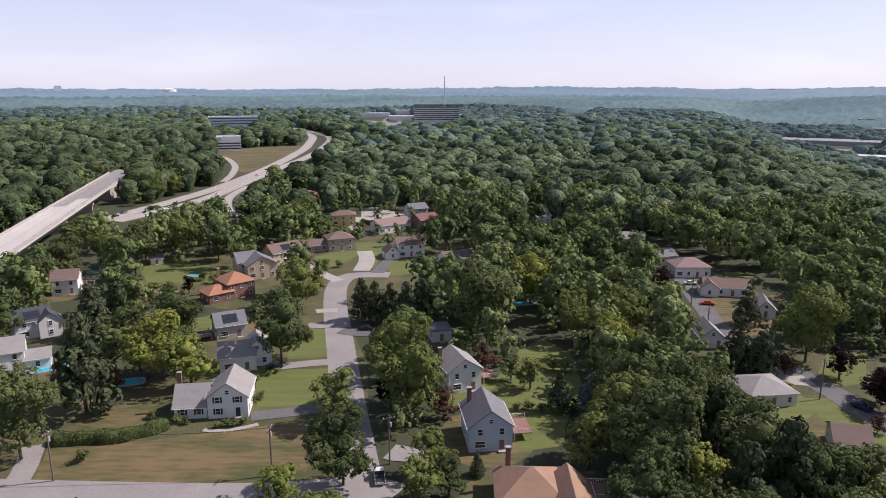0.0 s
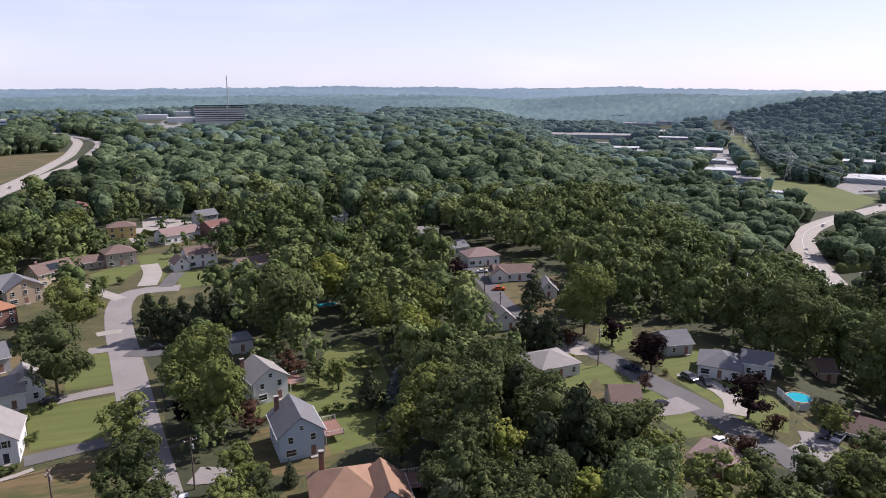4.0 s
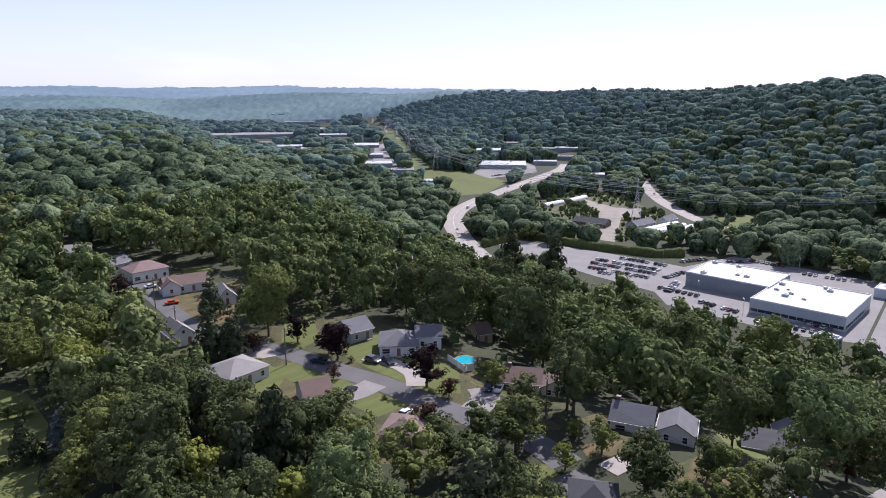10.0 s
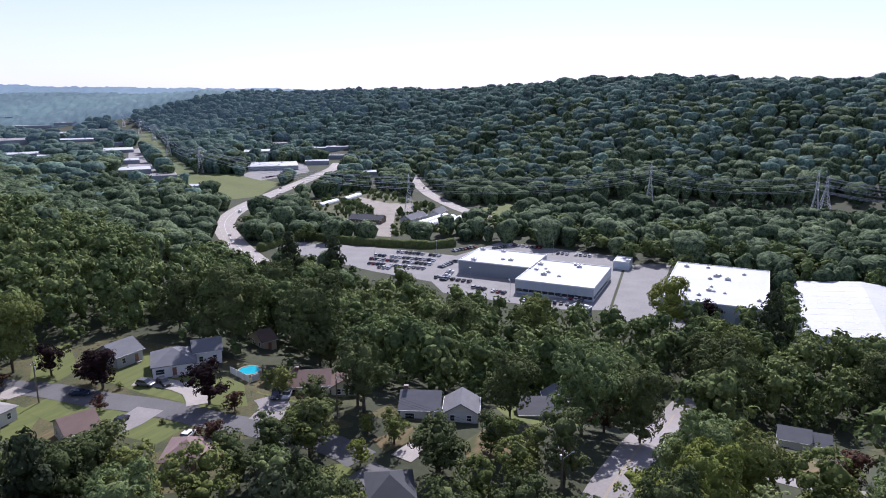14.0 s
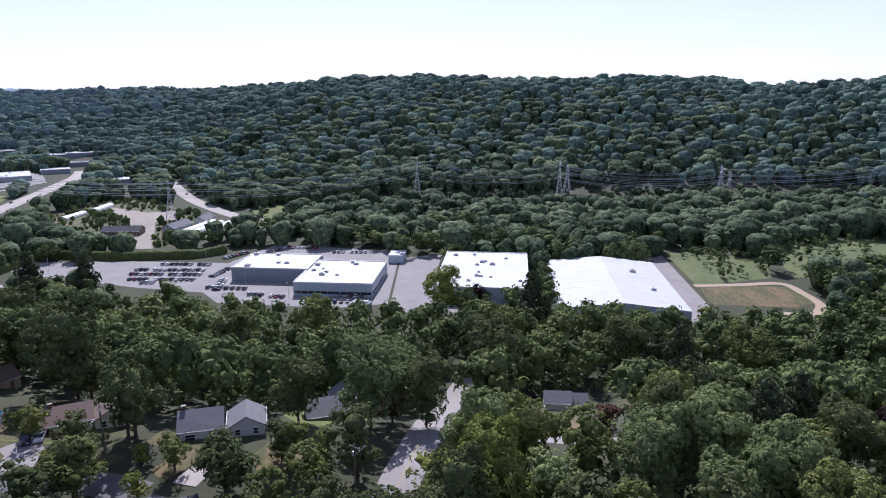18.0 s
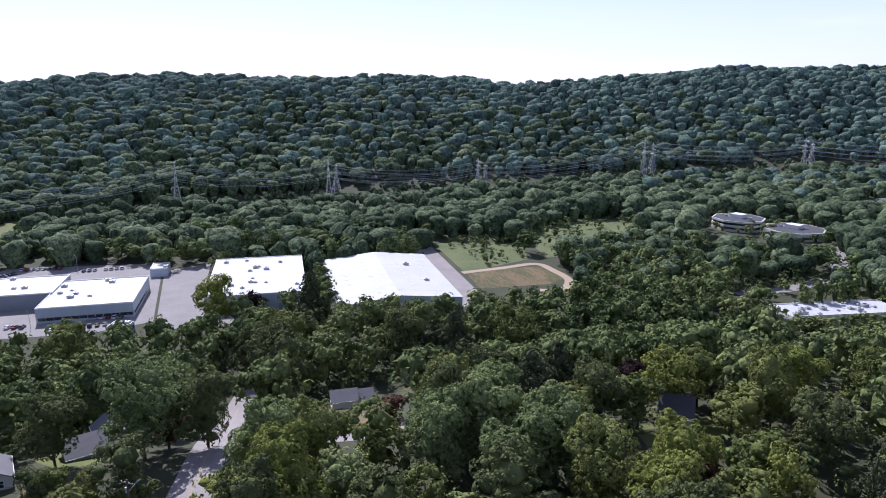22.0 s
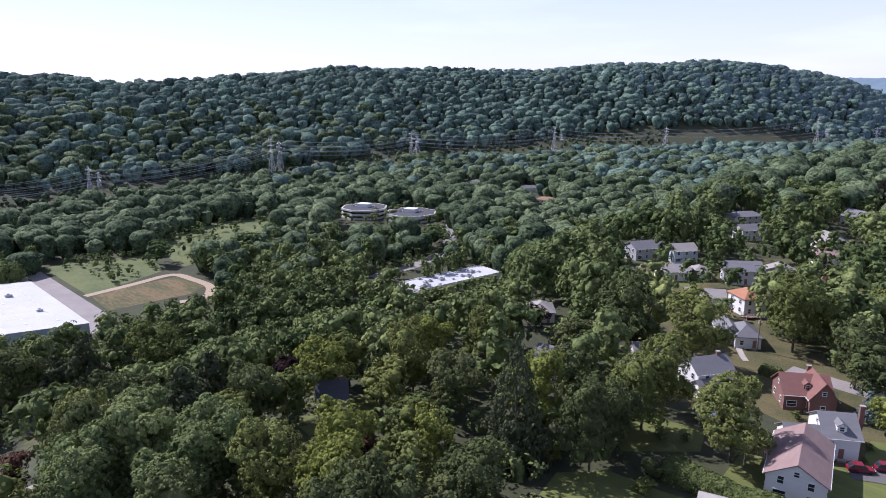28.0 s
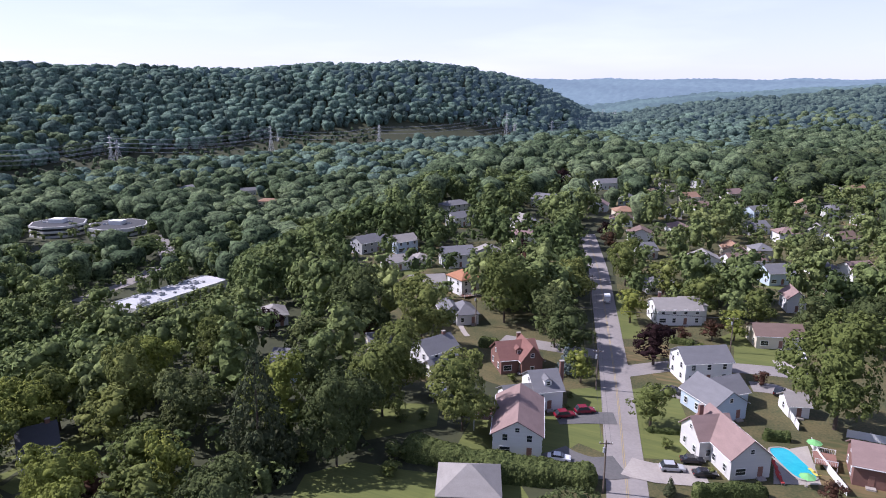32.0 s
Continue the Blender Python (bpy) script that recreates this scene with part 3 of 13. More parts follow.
def inside(poly, x, y):
    """Which of the points lie inside an outline."""
    p = np.asarray(poly)
    hit = np.zeros(np.shape(x), bool)
    for (x0, y0), (x1, y1) in zip(p, np.roll(p, -1, 0)):
        hit ^= ((y0 > y) != (y1 > y)) & (x < (x1 - x0) * (y - y0) / (y1 - y0 + 1e-12) + x0)
    return hit


def near_line(points, x, y):
    """The distance of points from a broken line."""
    p = np.asarray(points, float)
    best = np.full(np.shape(x), 1e9)
    for a, b in zip(p[:-1], p[1:]):
        d = b - a
        t = np.clip(((x - a[0]) * d[0] + (y - a[1]) * d[1]) / (d @ d), 0, 1)
        best = np.minimum(best, np.hypot(x - a[0] - t * d[0], y - a[1] - t * d[1]))
    return best


# glades, yards, lots and roads that the woods keep out of
GLADES, WAYS, TREES = [], [], []


def clear(*points):
    GLADES.append(points)


def strewn(n, seed, r0, r1, *outline):
    """Places for n shrubs inside an outline."""
    rg = np.random.default_rng(seed)
    p = np.array(outline)
    x, y = rg.uniform(p[:, 0].min(), p[:, 0].max(), n * 3), rg.uniform(p[:, 1].min(), p[:, 1].max(), n * 3)
    k = inside(p, x, y)
    x, y = x[k][:n], y[k][:n]
    r = rg.uniform(r0, r1, len(x))
    return np.stack([x, y, r * rg.uniform(1.2, 2.0, len(x)), r], -1)


def between_houses(spacing, seed, r0, r1, *outline):
    """Places for garden trees inside an outline, off the roads and houses."""
    rg = np.random.default_rng(seed)
    p = np.array(outline)
    lo, hi = p.min(0), p.max(0)
    u, v = np.meshgrid(np.arange(lo[0], hi[0], spacing), np.arange(lo[1], hi[1], spacing))
    x, y = (u + rg.uniform(-0.45, 0.45, u.shape) * spacing).ravel(), (v + rg.uniform(-0.45, 0.45, u.shape) * spacing).ravel()
    k = inside(p, x, y) & (rg.random(len(x)) < 0.85)
    for cx, cy, r in HOMES:
        k &= np.hypot(x - cx, y - cy) > r + 1.5
    for cx, cy, r in TREES:
        k &= np.hypot(x - cx, y - cy) > r + 2.5
    x, y = x[k], y[k]
    for line, w in ROADS:
        if len(x):
            k = near_line(line, x, y) > w
            x, y = x[k], y[k]
    r = rg.uniform(r0, r1, len(x))
    return np.stack([x, y, r * rg.uniform(1.9, 2.4, len(x)), r], -1)


def rng_height(rg, n):
    return rg.uniform(0.62, 1.0, n)


def scatter(near, far, spacing, seed, az0=-38, az1=194, low=False):
    """Places for trees, about a spacing apart, between two distances, outside the glades and ways."""
    rg = np.random.default_rng(seed)
    n = int(2 * far / spacing)
    u, v = np.meshgrid(np.arange(n), np.arange(n))
    x = (u + 0.5 * (v % 2)) * spacing - far + rg.uniform(-0.44, 0.44, u.shape) * spacing
    y = v * spacing - far + rg.uniform(-0.44, 0.44, u.shape) * spacing
    x, y = x.ravel(), y.ravel()
    d, az = np.hypot(x, y), np.degrees(np.arctan2(x, y))
    az = np.where(az < -160, az + 360, az)
    ok = (d > near) & (d <= far) & (az > az0) & (az < az1)
    foot, crest = np.interp(az, RIDGE[:, 0], RIDGE[:, 1]), np.interp(az, RIDGE[:, 0], RIDGE[:, 2])
    ok &= ~((az > (56 if near > 2000 else 40)) & (az < 160) & (d > crest + 130))
    x, y = x[ok], y[ok]
    for p in GLADES:
        q = np.asarray(p)
        lo, hi = q.min(0), q.max(0)
        m = (x >= lo[0]) & (x <= hi[0]) & (y >= lo[1]) & (y <= hi[1])
        out = np.zeros(len(x), bool)
        out[m] = inside(p, x[m], y[m])
        x, y = x[~out], y[~out]
    for p, w in WAYS:
        k = near_line(p, x, y) > w
        x, y = x[k], y[k]
    if TREES:
        tx = np.array(TREES)
        k = np.ones(len(x), bool)
        for cx, cy, r in tx:
            k &= np.hypot(x - cx, y - cy) > r * 0.75 + spacing * 0.3
        x, y = x[k], y[k]
    h = rg.uniform(13, 21, len(x))
    r = spacing * (0.40 + 0.55 * rg.random(len(x)) ** 1.8 if near >= 400 else rg.uniform(0.48, 0.8, len(x)))
    h = np.clip(h * 0.4 + r * 1.6, 3, 24)
    if near >= 400:
        r, h = r * 1.12, h * rng_height(rg, len(x))
    if low:
        r = r * 0.9
        h = r * rg.uniform(1.2, 2.0, len(x))
    return np.stack([x, y, h, r], -1)


# ---- houses ----
def window_meshes(w, h):
    bm = bmesh.new()
    for s in ((-w / 2 - 0.09, -w / 2, -0.09, 0.05, -h / 2 - 0.09, h / 2 + 0.09), (w / 2, w / 2 + 0.09, -0.09, 0.05, -h / 2 - 0.09, h / 2 + 0.09),
              (-w / 2, w / 2, -0.09, 0.05, h / 2, h / 2 + 0.09), (-w / 2 - 0.05, w / 2 + 0.05, -0.14, 0.05, -h / 2 - 0.12, -h / 2), (-w / 2, w / 2, -0.05, 0.02, -0.03, 0.03)):
        box(bm, *s)
    f = bpy.data.meshes.new("window")
    bm.to_mesh(f)
    bm.free()
    f.materials.append(M["trim"])
    bm = bx(-w / 2, w / 2, -0.025, 0.02, -h / 2, h / 2)
    p = bpy.data.meshes.new("pane")
    bm.to_mesh(p)
    bm.free()
    p.materials.append(M["glass"])
    bm = bx(-0.2, 0.2, -0.06, 0.02, -h / 2 - 0.04, h / 2 + 0.04)
    s = bpy.data.meshes.new("shutter")
    bm.to_mesh(s)
    bm.free()
    s.materials.append(M["shutter"])
    return f, p, s, w


WIN = {"tall": window_meshes(0.95, 1.35), "wide": window_meshes(2.0, 1.3), "small": window_meshes(0.8, 0.9)}


def window(parent, kind, x, y, z, turn, shutters=False):
    f, p, s, w = WIN[kind]
    ob = share("window", f, parent, pose(x, y, z, 0, 0, turn))
    share("pane", p, ob)
    if shutters:
        share("shutter", s, ob, pose(-w / 2 - 0.33, 0, 0))
        share("shutter", s, ob, pose(w / 2 + 0.33, 0, 0))
    return ob


def slab(name, corners, thick, material, parent):
    """A sloping slab from four corners of its upper face."""
    bm = bmesh.new()
    up = [Vector(c) for c in corners]
    n = (up[1] - up[0]).cross(up[2] - up[0]).normalized()
    if n.z < 0:
        up.reverse()
        n = -n
    a, b = [bm.verts.new(c) for c in up], [bm.verts.new(c - n * thick) for c in up]
    bm.faces.new(a)
    bm.faces.new(b[::-1])
    for k in range(4):
        bm.faces.new((a[k], b[k], b[(k + 1) % 4], a[(k + 1) % 4]))
    return part(name, bm, material, parent)


def volume(parent, cx, cy, w, d, h, rh, ridge, wall, roof, floors=1, shutters=False, glazed=True, door=False, sides="frlb"):
    """One block of a house: walls with their gables, roof slopes with eaves, windows and a door."""
    bm = bmesh.new()
    x0, x1, y0, y1 = cx - w / 2, cx + w / 2, cy - d / 2, cy + d / 2
    o = 0.45
    if ridge == "x":
        prism(bm, [(y0, -2.5), (y1, -2.5), (y1, h), (cy, h + rh), (y0, h)], x0, x1)
        bm.transform(Matrix(((0, 1, 0, 0), (1, 0, 0, 0), (0, 0, 1, 0), (0, 0, 0, 1))))
        bmesh.ops.recalc_face_normals(bm, faces=bm.faces[:])
        e = o * rh / (d / 2)
        for s in (-1, 1):
            slab("roof_slope", [(x0 - o, cy + s * (d / 2 + o), h - e + 0.2), (x1 + o, cy + s * (d / 2 + o), h - e + 0.2), (x1 + o, cy, h + rh + 0.2), (x0 - o, cy, h + rh + 0.2)], 0.18, roof, parent)
            part("gutter", bx(x0 - o, x1 + o, *sorted((cy + s * (d / 2 + o), cy + s * (d / 2 + o + 0.12))), h - e + 0.02, h - e + 0.16), M["trim"], parent)
    elif ridge == "y":
        prism(bm, [(x0, -2.5), (x1, -2.5), (x1, h), (cx, h + rh), (x0, h)], y0, y1)
        e = o * rh / (w / 2)
        for s in (-1, 1):
            slab("roof_slope", [(cx + s * (w / 2 + o), y0 - o, h - e + 0.2), (cx + s * (w / 2 + o), y1 + o, h - e + 0.2), (cx, y1 + o, h + rh + 0.2), (cx, y0 - o, h + rh + 0.2)], 0.18, roof, parent)
            part("gutter", bx(*sorted((cx + s * (w / 2 + o), cx + s * (w / 2 + o + 0.12))), y0 - o, y1 + o, h - e + 0.02, h - e + 0.16), M["trim"], parent)
    else:
        box(bm, x0, x1, y0, y1, -2.5, h)
        rb = bmesh.new()
        if ridge == "flat":
            box(rb, x0 - 0.2, x1 + 0.2, y0 - 0.2, y1 + 0.2, h, h + 0.35)
        else:
            k = max(abs(w - d) / 2, 0.3)
            a, b = ((cx - k, cy), (cx + k, cy)) if w >= d else ((cx, cy - k), (cx, cy + k))
            base = [rb.verts.new((x, y, z)) for z in (h - 0.1, h + 0.08) for x, y in ((x0 - o, y0 - o), (x1 + o, y0 - o), (x1 + o, y1 + o), (x0 - o, y1 + o))]
            r = [rb.verts.new((*a, h + rh)), rb.verts.new((*b, h + rh))]
            rb.faces.new(base[:4][::-1])
            for i in range(4):
                rb.faces.new((base[i], base[(i + 1) % 4], base[4 + (i + 1) % 4], base[4 + i]))
            q = base[4:]
            if w >= d:
                fs = ((q[0], q[1], r[1], r[0]), (q[1], q[2], r[1]), (q[2], q[3], r[0], r[1]), (q[3], q[0], r[0]))
            else:
                fs = ((q[0], q[1], r[0]), (q[1], q[2], r[1], r[0]), (q[2], q[3], r[1]), (q[3], q[0], r[0], r[1]))
            for f in fs:
                rb.faces.new(f)
            bmesh.ops.recalc_face_normals(rb, faces=rb.faces[:])
        part("roof", rb, roof, parent)
    part("wall", bm, wall, parent)
    if not glazed:
        return
    for f in range(floors):
        z = 1.55 + f * 2.7
        if z + 0.7 > h + 0.15:
            break
        for key, span, at, turn in (("f", w, lambda s: (cx + s, y0 - 0.03), 0), ("b", w, lambda s: (cx + s, y1 + 0.03), 180),
                                    ("r", d, lambda s: (x1 + 0.03, cy + s), 90), ("l", d, lambda s: (x0 - 0.03, cy + s), 270)):
            if key not in sides:
                continue
            n = max(1, int(span / 3.3))
            for k in range(n):
                s = (k + 0.5) / n * span - span / 2
                px, py = at(s)
                if door and key == "f" and f == 0 and k == n // 2:
                    dr = part("door", bx(-0.5, 0.5, -0.04, 0.04, 0, 2.05), M["shutter"] if shutters else M["deck"], parent)
                    dr.matrix_local = pose(px, py, 0.25)
                    part("step", bx(-0.8, 0.8, -1.0, 0, -0.6, 0.2), M["concrete"], parent).matrix_local = pose(px, py - 0.05, 0)
                    continue
                window(parent, "wide" if (key == "f" and f == 0 and k == 0 and span > 8 and not shutters) else "tall", px, py, z, turn, shutters and key == "f")
    if rh > 2.4 and ridge in "xy":
        for s in (-1, 1):
            if ridge == "y":
                window(parent, "small", cx, cy + s * (d / 2 + 0.03), h + rh * 0.33, 0 if s < 0 else 180)
            else:
                window(parent, "small", cx + s * (w / 2 + 0.03), cy, h + rh * 0.33, 90 if s > 0 else 270)


def chimney(parent, x, y, z0, z1, material="wall_brick", s=0.9):
    c = part("chimney", bx(x - s / 2, x + s / 2, y - s / 2 * 0.7, y + s / 2 * 0.7, z0, z1), M[material], parent)
    part("cap", bx(x - s / 2 - 0.08, x + s / 2 + 0.08, y - s * 0.35 - 0.08, y + s * 0.35 + 0.08, z1, z1 + 0.12), M["concrete"], c)


def dormer(parent, x, y, z, w, wall, roof, turn=0):
    b = part("dormer", prism(bmesh.new(), [(-w / 2, -0.6), (w / 2, -0.6), (w / 2, 1.3), (0, 1.3 + w * 0.3), (-w / 2, 1.3)], -0.1, 2.6), wall, parent)
    b.matrix_local = pose(x, y, z, 0, 0, turn)
    for s in (-1, 1):
        slab("dormer_roof", [(s * (w / 2 + 0.2), -0.3, 1.27), (s * (w / 2 + 0.2), 2.7, 1.27), (0, 2.7, 1.45 + w * 0.3), (0, -0.3, 1.45 + w * 0.3)], 0.12, roof, b)
    window(b, "small", 0, -0.13, 0.65, 0)


def sundeck(parent, x, y, w, d, z, rail=M["trim"]):
    k = part("deck", bx(x - w / 2, x + w / 2, y - d / 2, y + d / 2, z - 0.15, z), M["deck"], parent)
    for sx in (-1, 1):
        for sy in (-1, 1):
            part("post", bx(x + sx * (w / 2 - 0.1) - 0.06, x + sx * (w / 2 - 0.1) + 0.06, y + sy * (d / 2 - 0.1) - 0.06, y + sy * (d / 2 - 0.1) + 0.06, -2, z + 1.0), rail, k)
    for s in (-1, 1):
        bm = box(bmesh.new(), x - w / 2, x + w / 2, y + s * (d / 2 - 0.04) - 0.03, y + s * (d / 2 - 0.04) + 0.03, z + 0.9, z + 1.0)
        for q in np.arange(x - w / 2 + 0.2, x + w / 2, 0.3):
            box(bm, q - 0.02, q + 0.02, y + s * (d / 2 - 0.04) - 0.02, y + s * (d / 2 - 0.04) + 0.02, z, z + 0.9)
        part("railing", bm, rail, k)


def house(x, y, turn, w, d, h, rh, ridge, wall, roof, label, wing=None, shutters=False, chim=None, deck=None, dorm=0, garage=False, floors=None, solar=False, sides="frlb"):
    """A dwelling; wing: (offset x, offset y, w, d, h, rh, ridge)."""
    ca, sa = math.cos(radians(turn)), math.sin(radians(turn))
    low = min(height(x + ca * i - sa * j, y + sa * i + ca * j) for i in (-w / 2, w / 2) for j in (-d / 2, d / 2))
    mid = height(x, y)
    ob = root("house", x, y, turn, label, "house", z=(low + mid) / 2 + 0.15)
    floors = floors or (2 if h > 4.6 else 1)
    W, R = M["wall_" + wall], M["roof_" + roof]
    HOMES.append((x, y, max(w, d) * 0.6))
    volume(ob, 0, 0, w, d, h, rh, ridge, W, R, floors, shutters, door=True, sides=sides)
    if wing:
        volume(ob, *wing, W, R, 2 if wing[4] > 4.6 else 1, shutters)
    if chim:
        chimney(ob, chim[0], chim[1], 0, h + rh + 0.9)
    if deck:
        sundeck(ob, *deck)
    for k in range(dorm):
        dormer(ob, (k - (dorm - 1) / 2) * w / (dorm + 0.4), -d / 2 + 1.2, h + 0.7, 1.7, W, R)
    if garage:
        g = part("garage_door", bx(-1.4, 1.4, -0.06, 0.05, 0, 2.2), M["trim"], ob)
        g.matrix_local = pose(w / 2 - 2.2, -d / 2 - 0.02, -0.1)
        bm = bmesh.new()
        for q in range(4):
            box(bm, -1.35, 1.35, -0.075, -0.05, 0.05 + q * 0.54, 0.5 + q * 0.54)
        part("door_panel", bm, M["trim"], g)
    if solar:
        s = rh / (d / 2 if ridge == "x" else w / 2)
        slope = pose(0, -d / 2 + 0.5, h + 0.5 * s + 0.27, math.degrees(math.atan(s))) if ridge == "x" else pose(w / 2 - 0.5, 0, h + 0.5 * s + 0.27, math.degrees(math.atan(s)), 0, 90)
        for i in range(4):
            for j in range(2):
                share("solar_panel", SOLAR, ob, slope @ pose(i * 1.08 - 1.6, j * 1.7 + 0.8, 0), "dark glass solar panel")
    return ob


def ac_unit(parent, x, y, z, s):
    u = part("roof_unit", bx(x - s, x + s, y - s * 0.7, y + s * 0.7, z, z + s * 0.9), M["metal"], parent)
    part("fan_grille", rod(bmesh.new(), (x, y, z + s * 0.9), (x, y, z + s * 0.98), s * 0.5, n=10), M["dark_metal"], u)


MULLION = mesh_of("mullion", *(lambda b: ([v.co[:] for v in b.verts], [[v.index for v in f.verts] for f in b.faces]))((lambda b: (b.verts.index_update(), b)[1])(bx(-0.06, 0.06, -0.1, 0.05, 0, 1.5))), M["trim"])
ROOF_LIGHT = mesh_of("roof_light", *(lambda b: ([v.co[:] for v in b.verts], [[v.index for v in f.verts] for f in b.faces]))((lambda b: (b.verts.index_update(), b)[1])(bx(-0.5, 0.5, -1.2, 1.2, -0.1, 0.07))), M["wall_pale"])
SOLAR = mesh_of("solar_panel", *(lambda b: ([v.co[:] for v in b.verts], [[v.index for v in f.verts] for f in b.faces]))((lambda b: (b.verts.index_update(), b)[1])(bx(-0.5, 0.5, -0.81, 0.81, 0, 0.05))), M["glass"])


def block(name, x, y, turn, w, d, h, wall, label, units=6, band=None, gable=0.0, roof="membrane", docks=0, seed=0, category="building"):
    """A flat-roofed or low-gabled commercial building with parapet, roof units, window band and dock doors."""
    z = height(x, y)
    ob = root(name, x, y, turn, label, category, z=z)
    bm = bmesh.new()
    if gable:
        prism(bm, [(-w / 2, -3), (w / 2, -3), (w / 2, h), (0, h + gable - 0.1), (-w / 2, h)], -d / 2, d / 2)
        part("wall", bm, M[wall], ob)
        n = 9
        for s in (-1, 1):
            for k in range(n):
                y0, y1 = -d / 2 - 0.3 + (d + 0.6) * k / n, -d / 2 - 0.3 + (d + 0.6) * (k + 1) / n
                slab("roof_sheet", [(s * (w / 2 + 0.3), y0 + 0.04, h), (s * (w / 2 + 0.3), y1 - 0.04, h), (0, y1 - 0.04, h + gable), (0, y0 + 0.04, h + gable)], 0.12, M[roof], ob)
        for s in (-1, 1):
            for f in (0.3, 0.7):
                for k in range(12):
                    share("roof_light", ROOF_LIGHT, ob, pose(s * f * w / 2, -d / 2 + d * (k + 0.5) / 12, h + gable * (1 - f) + 0.03, 0, math.degrees(math.atan(gable / (w / 2))) * s, 0))
    else:
        box(bm, -w / 2, w / 2, -d / 2, d / 2, -3, h - 0.4)
        part("wall", bm, M[wall], ob)
        part("roof", bx(-w / 2 + 0.3, w / 2 - 0.3, -d / 2 + 0.3, d / 2 - 0.3, h - 0.4, h - 0.15), M[roof], ob)
        for s in ((-w / 2, w / 2, -d / 2, -d / 2 + 0.3), (-w / 2, w / 2, d / 2 - 0.3, d / 2), (-w / 2, -w / 2 + 0.3, -d / 2 + 0.3, d / 2 - 0.3), (w / 2 - 0.3, w / 2, -d / 2 + 0.3, d / 2 - 0.3)):
            part("parapet", bx(*s, h - 0.4, h + 0.25), M["trim"], ob)
    rg = np.random.default_rng(seed + 5)
    for k in range(units):
        ux, uy = rg.uniform(-0.42, 0.42) * w, rg.uniform(-0.42, 0.42) * d
        ac_unit(ob, ux, uy, h - 0.15 + (gable * (1 - abs(ux) / (w / 2)) + 0.1 if gable else 0), rg.uniform(0.7, 1.6))
    if band:
        for zb in band:
            for side, span, turn2 in ((-d / 2, w, 0), (d / 2, w, 180), (w / 2, d, 90), (-w / 2, d, 270)):
                g = part("window_band", bx(-span / 2 + 0.6, span / 2 - 0.6, -0.06, 0.06, 0, 1.5), M["glass"], ob)
                g.matrix_local = pose(0, side, zb, 0, 0, turn2) if turn2 in (0, 180) else pose(side, 0, zb, 0, 0, turn2)
                if w < 60 and math.hypot(x, y) < 500:
                    for q in np.arange(-span / 2 + 0.6, span / 2 - 0.5, 3.6):
                        share("mullion", MULLION, g, pose(q, 0, 0))
    for k in range(docks):
        dd = part("dock_door", bx(-1.6, 1.6, -0.05, 0.06, 0.3, 3.6), M["grey_panel"], ob)
        dd.matrix_local = pose(-w / 2 + w * (k + 0.5) / docks, -d / 2 - 0.02, 0)
    return ob


# ---- vehicles ----
def car_model(name, paint, label, length=4.6, width=1.85, tall=1.5, kind="saloon", lamps=True):
    top = tagged(new(name), label, "car")
    L, w = length / 2, width / 2
    low = 0.35
    if kind == "van":
        side = [(-L, low), (L, low), (L, 1.0), (L - 0.5, 1.15), (L - 1.0, tall), (-L + 0.1, tall), (-L, 1.0)]
    else:
        side = [(-L, low), (L, low), (L, 0.72), (L - 0.25, 0.86), (L - 1.25, 0.98), (-L + 0.75, 1.0), (-L + 0.08, 0.95), (-L, 0.7)]
    bm = prism(bmesh.new(), side, -w, w)
    bmesh.ops.bevel(bm, geom=bm.edges[:], offset=0.06, segments=1, affect="EDGES")
    part("body", bm, M[paint], top)
    if kind == "van":
        part("windscreen", prism(bmesh.new(), [(L - 0.52, 1.16), (L - 0.42, 1.18), (L - 0.94, tall - 0.08), (L - 1.04, tall - 0.1)], -w + 0.12, w - 0.12), M["glass"], top)
        part("side_window", bx(L - 1.9, L - 1.1, -w - 0.01, w + 0.01, 1.15, tall - 0.2), M["glass"], top)
    elif kind == "pickup":
        part("cabin_glass", prism(bmesh.new(), [(L - 1.35, 0.95), (L - 2.0, tall), (-L + 2.3, tall), (-L + 2.1, 0.95)], -w + 0.12, w - 0.12), M["glass"], top)
        part("cabin_roof", bx(-L + 2.3, L - 2.0, -w + 0.1, w - 0.1, tall - 0.02, tall + 0.06), M[paint], top)
        part("load_bed", bx(-L + 0.1, -L + 2.0, -w + 0.12, w - 0.12, 0.9, 1.03), M["dark_metal"], top)
    else:
        back = -L + (0.25 if kind == "estate" else 0.7)
        part("cabin_glass", prism(bmesh.new(), [(L - 1.2, 0.95), (L - 1.95, tall - 0.04), (back + 0.5, tall - 0.04), (back, 0.95)], -w + 0.1, w - 0.1), M["glass"], top)
        part("cabin_roof", bx(back + 0.55, L - 2.0, -w + 0.14, w - 0.14, tall - 0.06, tall), M[paint], top)
    for sx in (-1, 1):
        for sy in (-1, 1):
            wh = part("wheel", rod(bmesh.new(), (sx * (L - 0.85), sy * (w - 0.2), 0.33), (sx * (L - 0.85), sy * (w + 0.01), 0.33), 0.33, n=10), M["rubber"], top)
    for sy in (-1, 1) if lamps else ():
        part("headlight", bx(L - 0.12, L + 0.01, sy * (w - 0.3) - 0.18, sy * (w - 0.3) + 0.18, 0.62, 0.76), M["lamp_clear"], top)
        part("tail_light", bx(-L - 0.01, -L + 0.1, sy * (w - 0.25) - 0.14, sy * (w - 0.25) + 0.14, 0.68, 0.86), M["lamp_red"], top)
    return top


CARS = {}


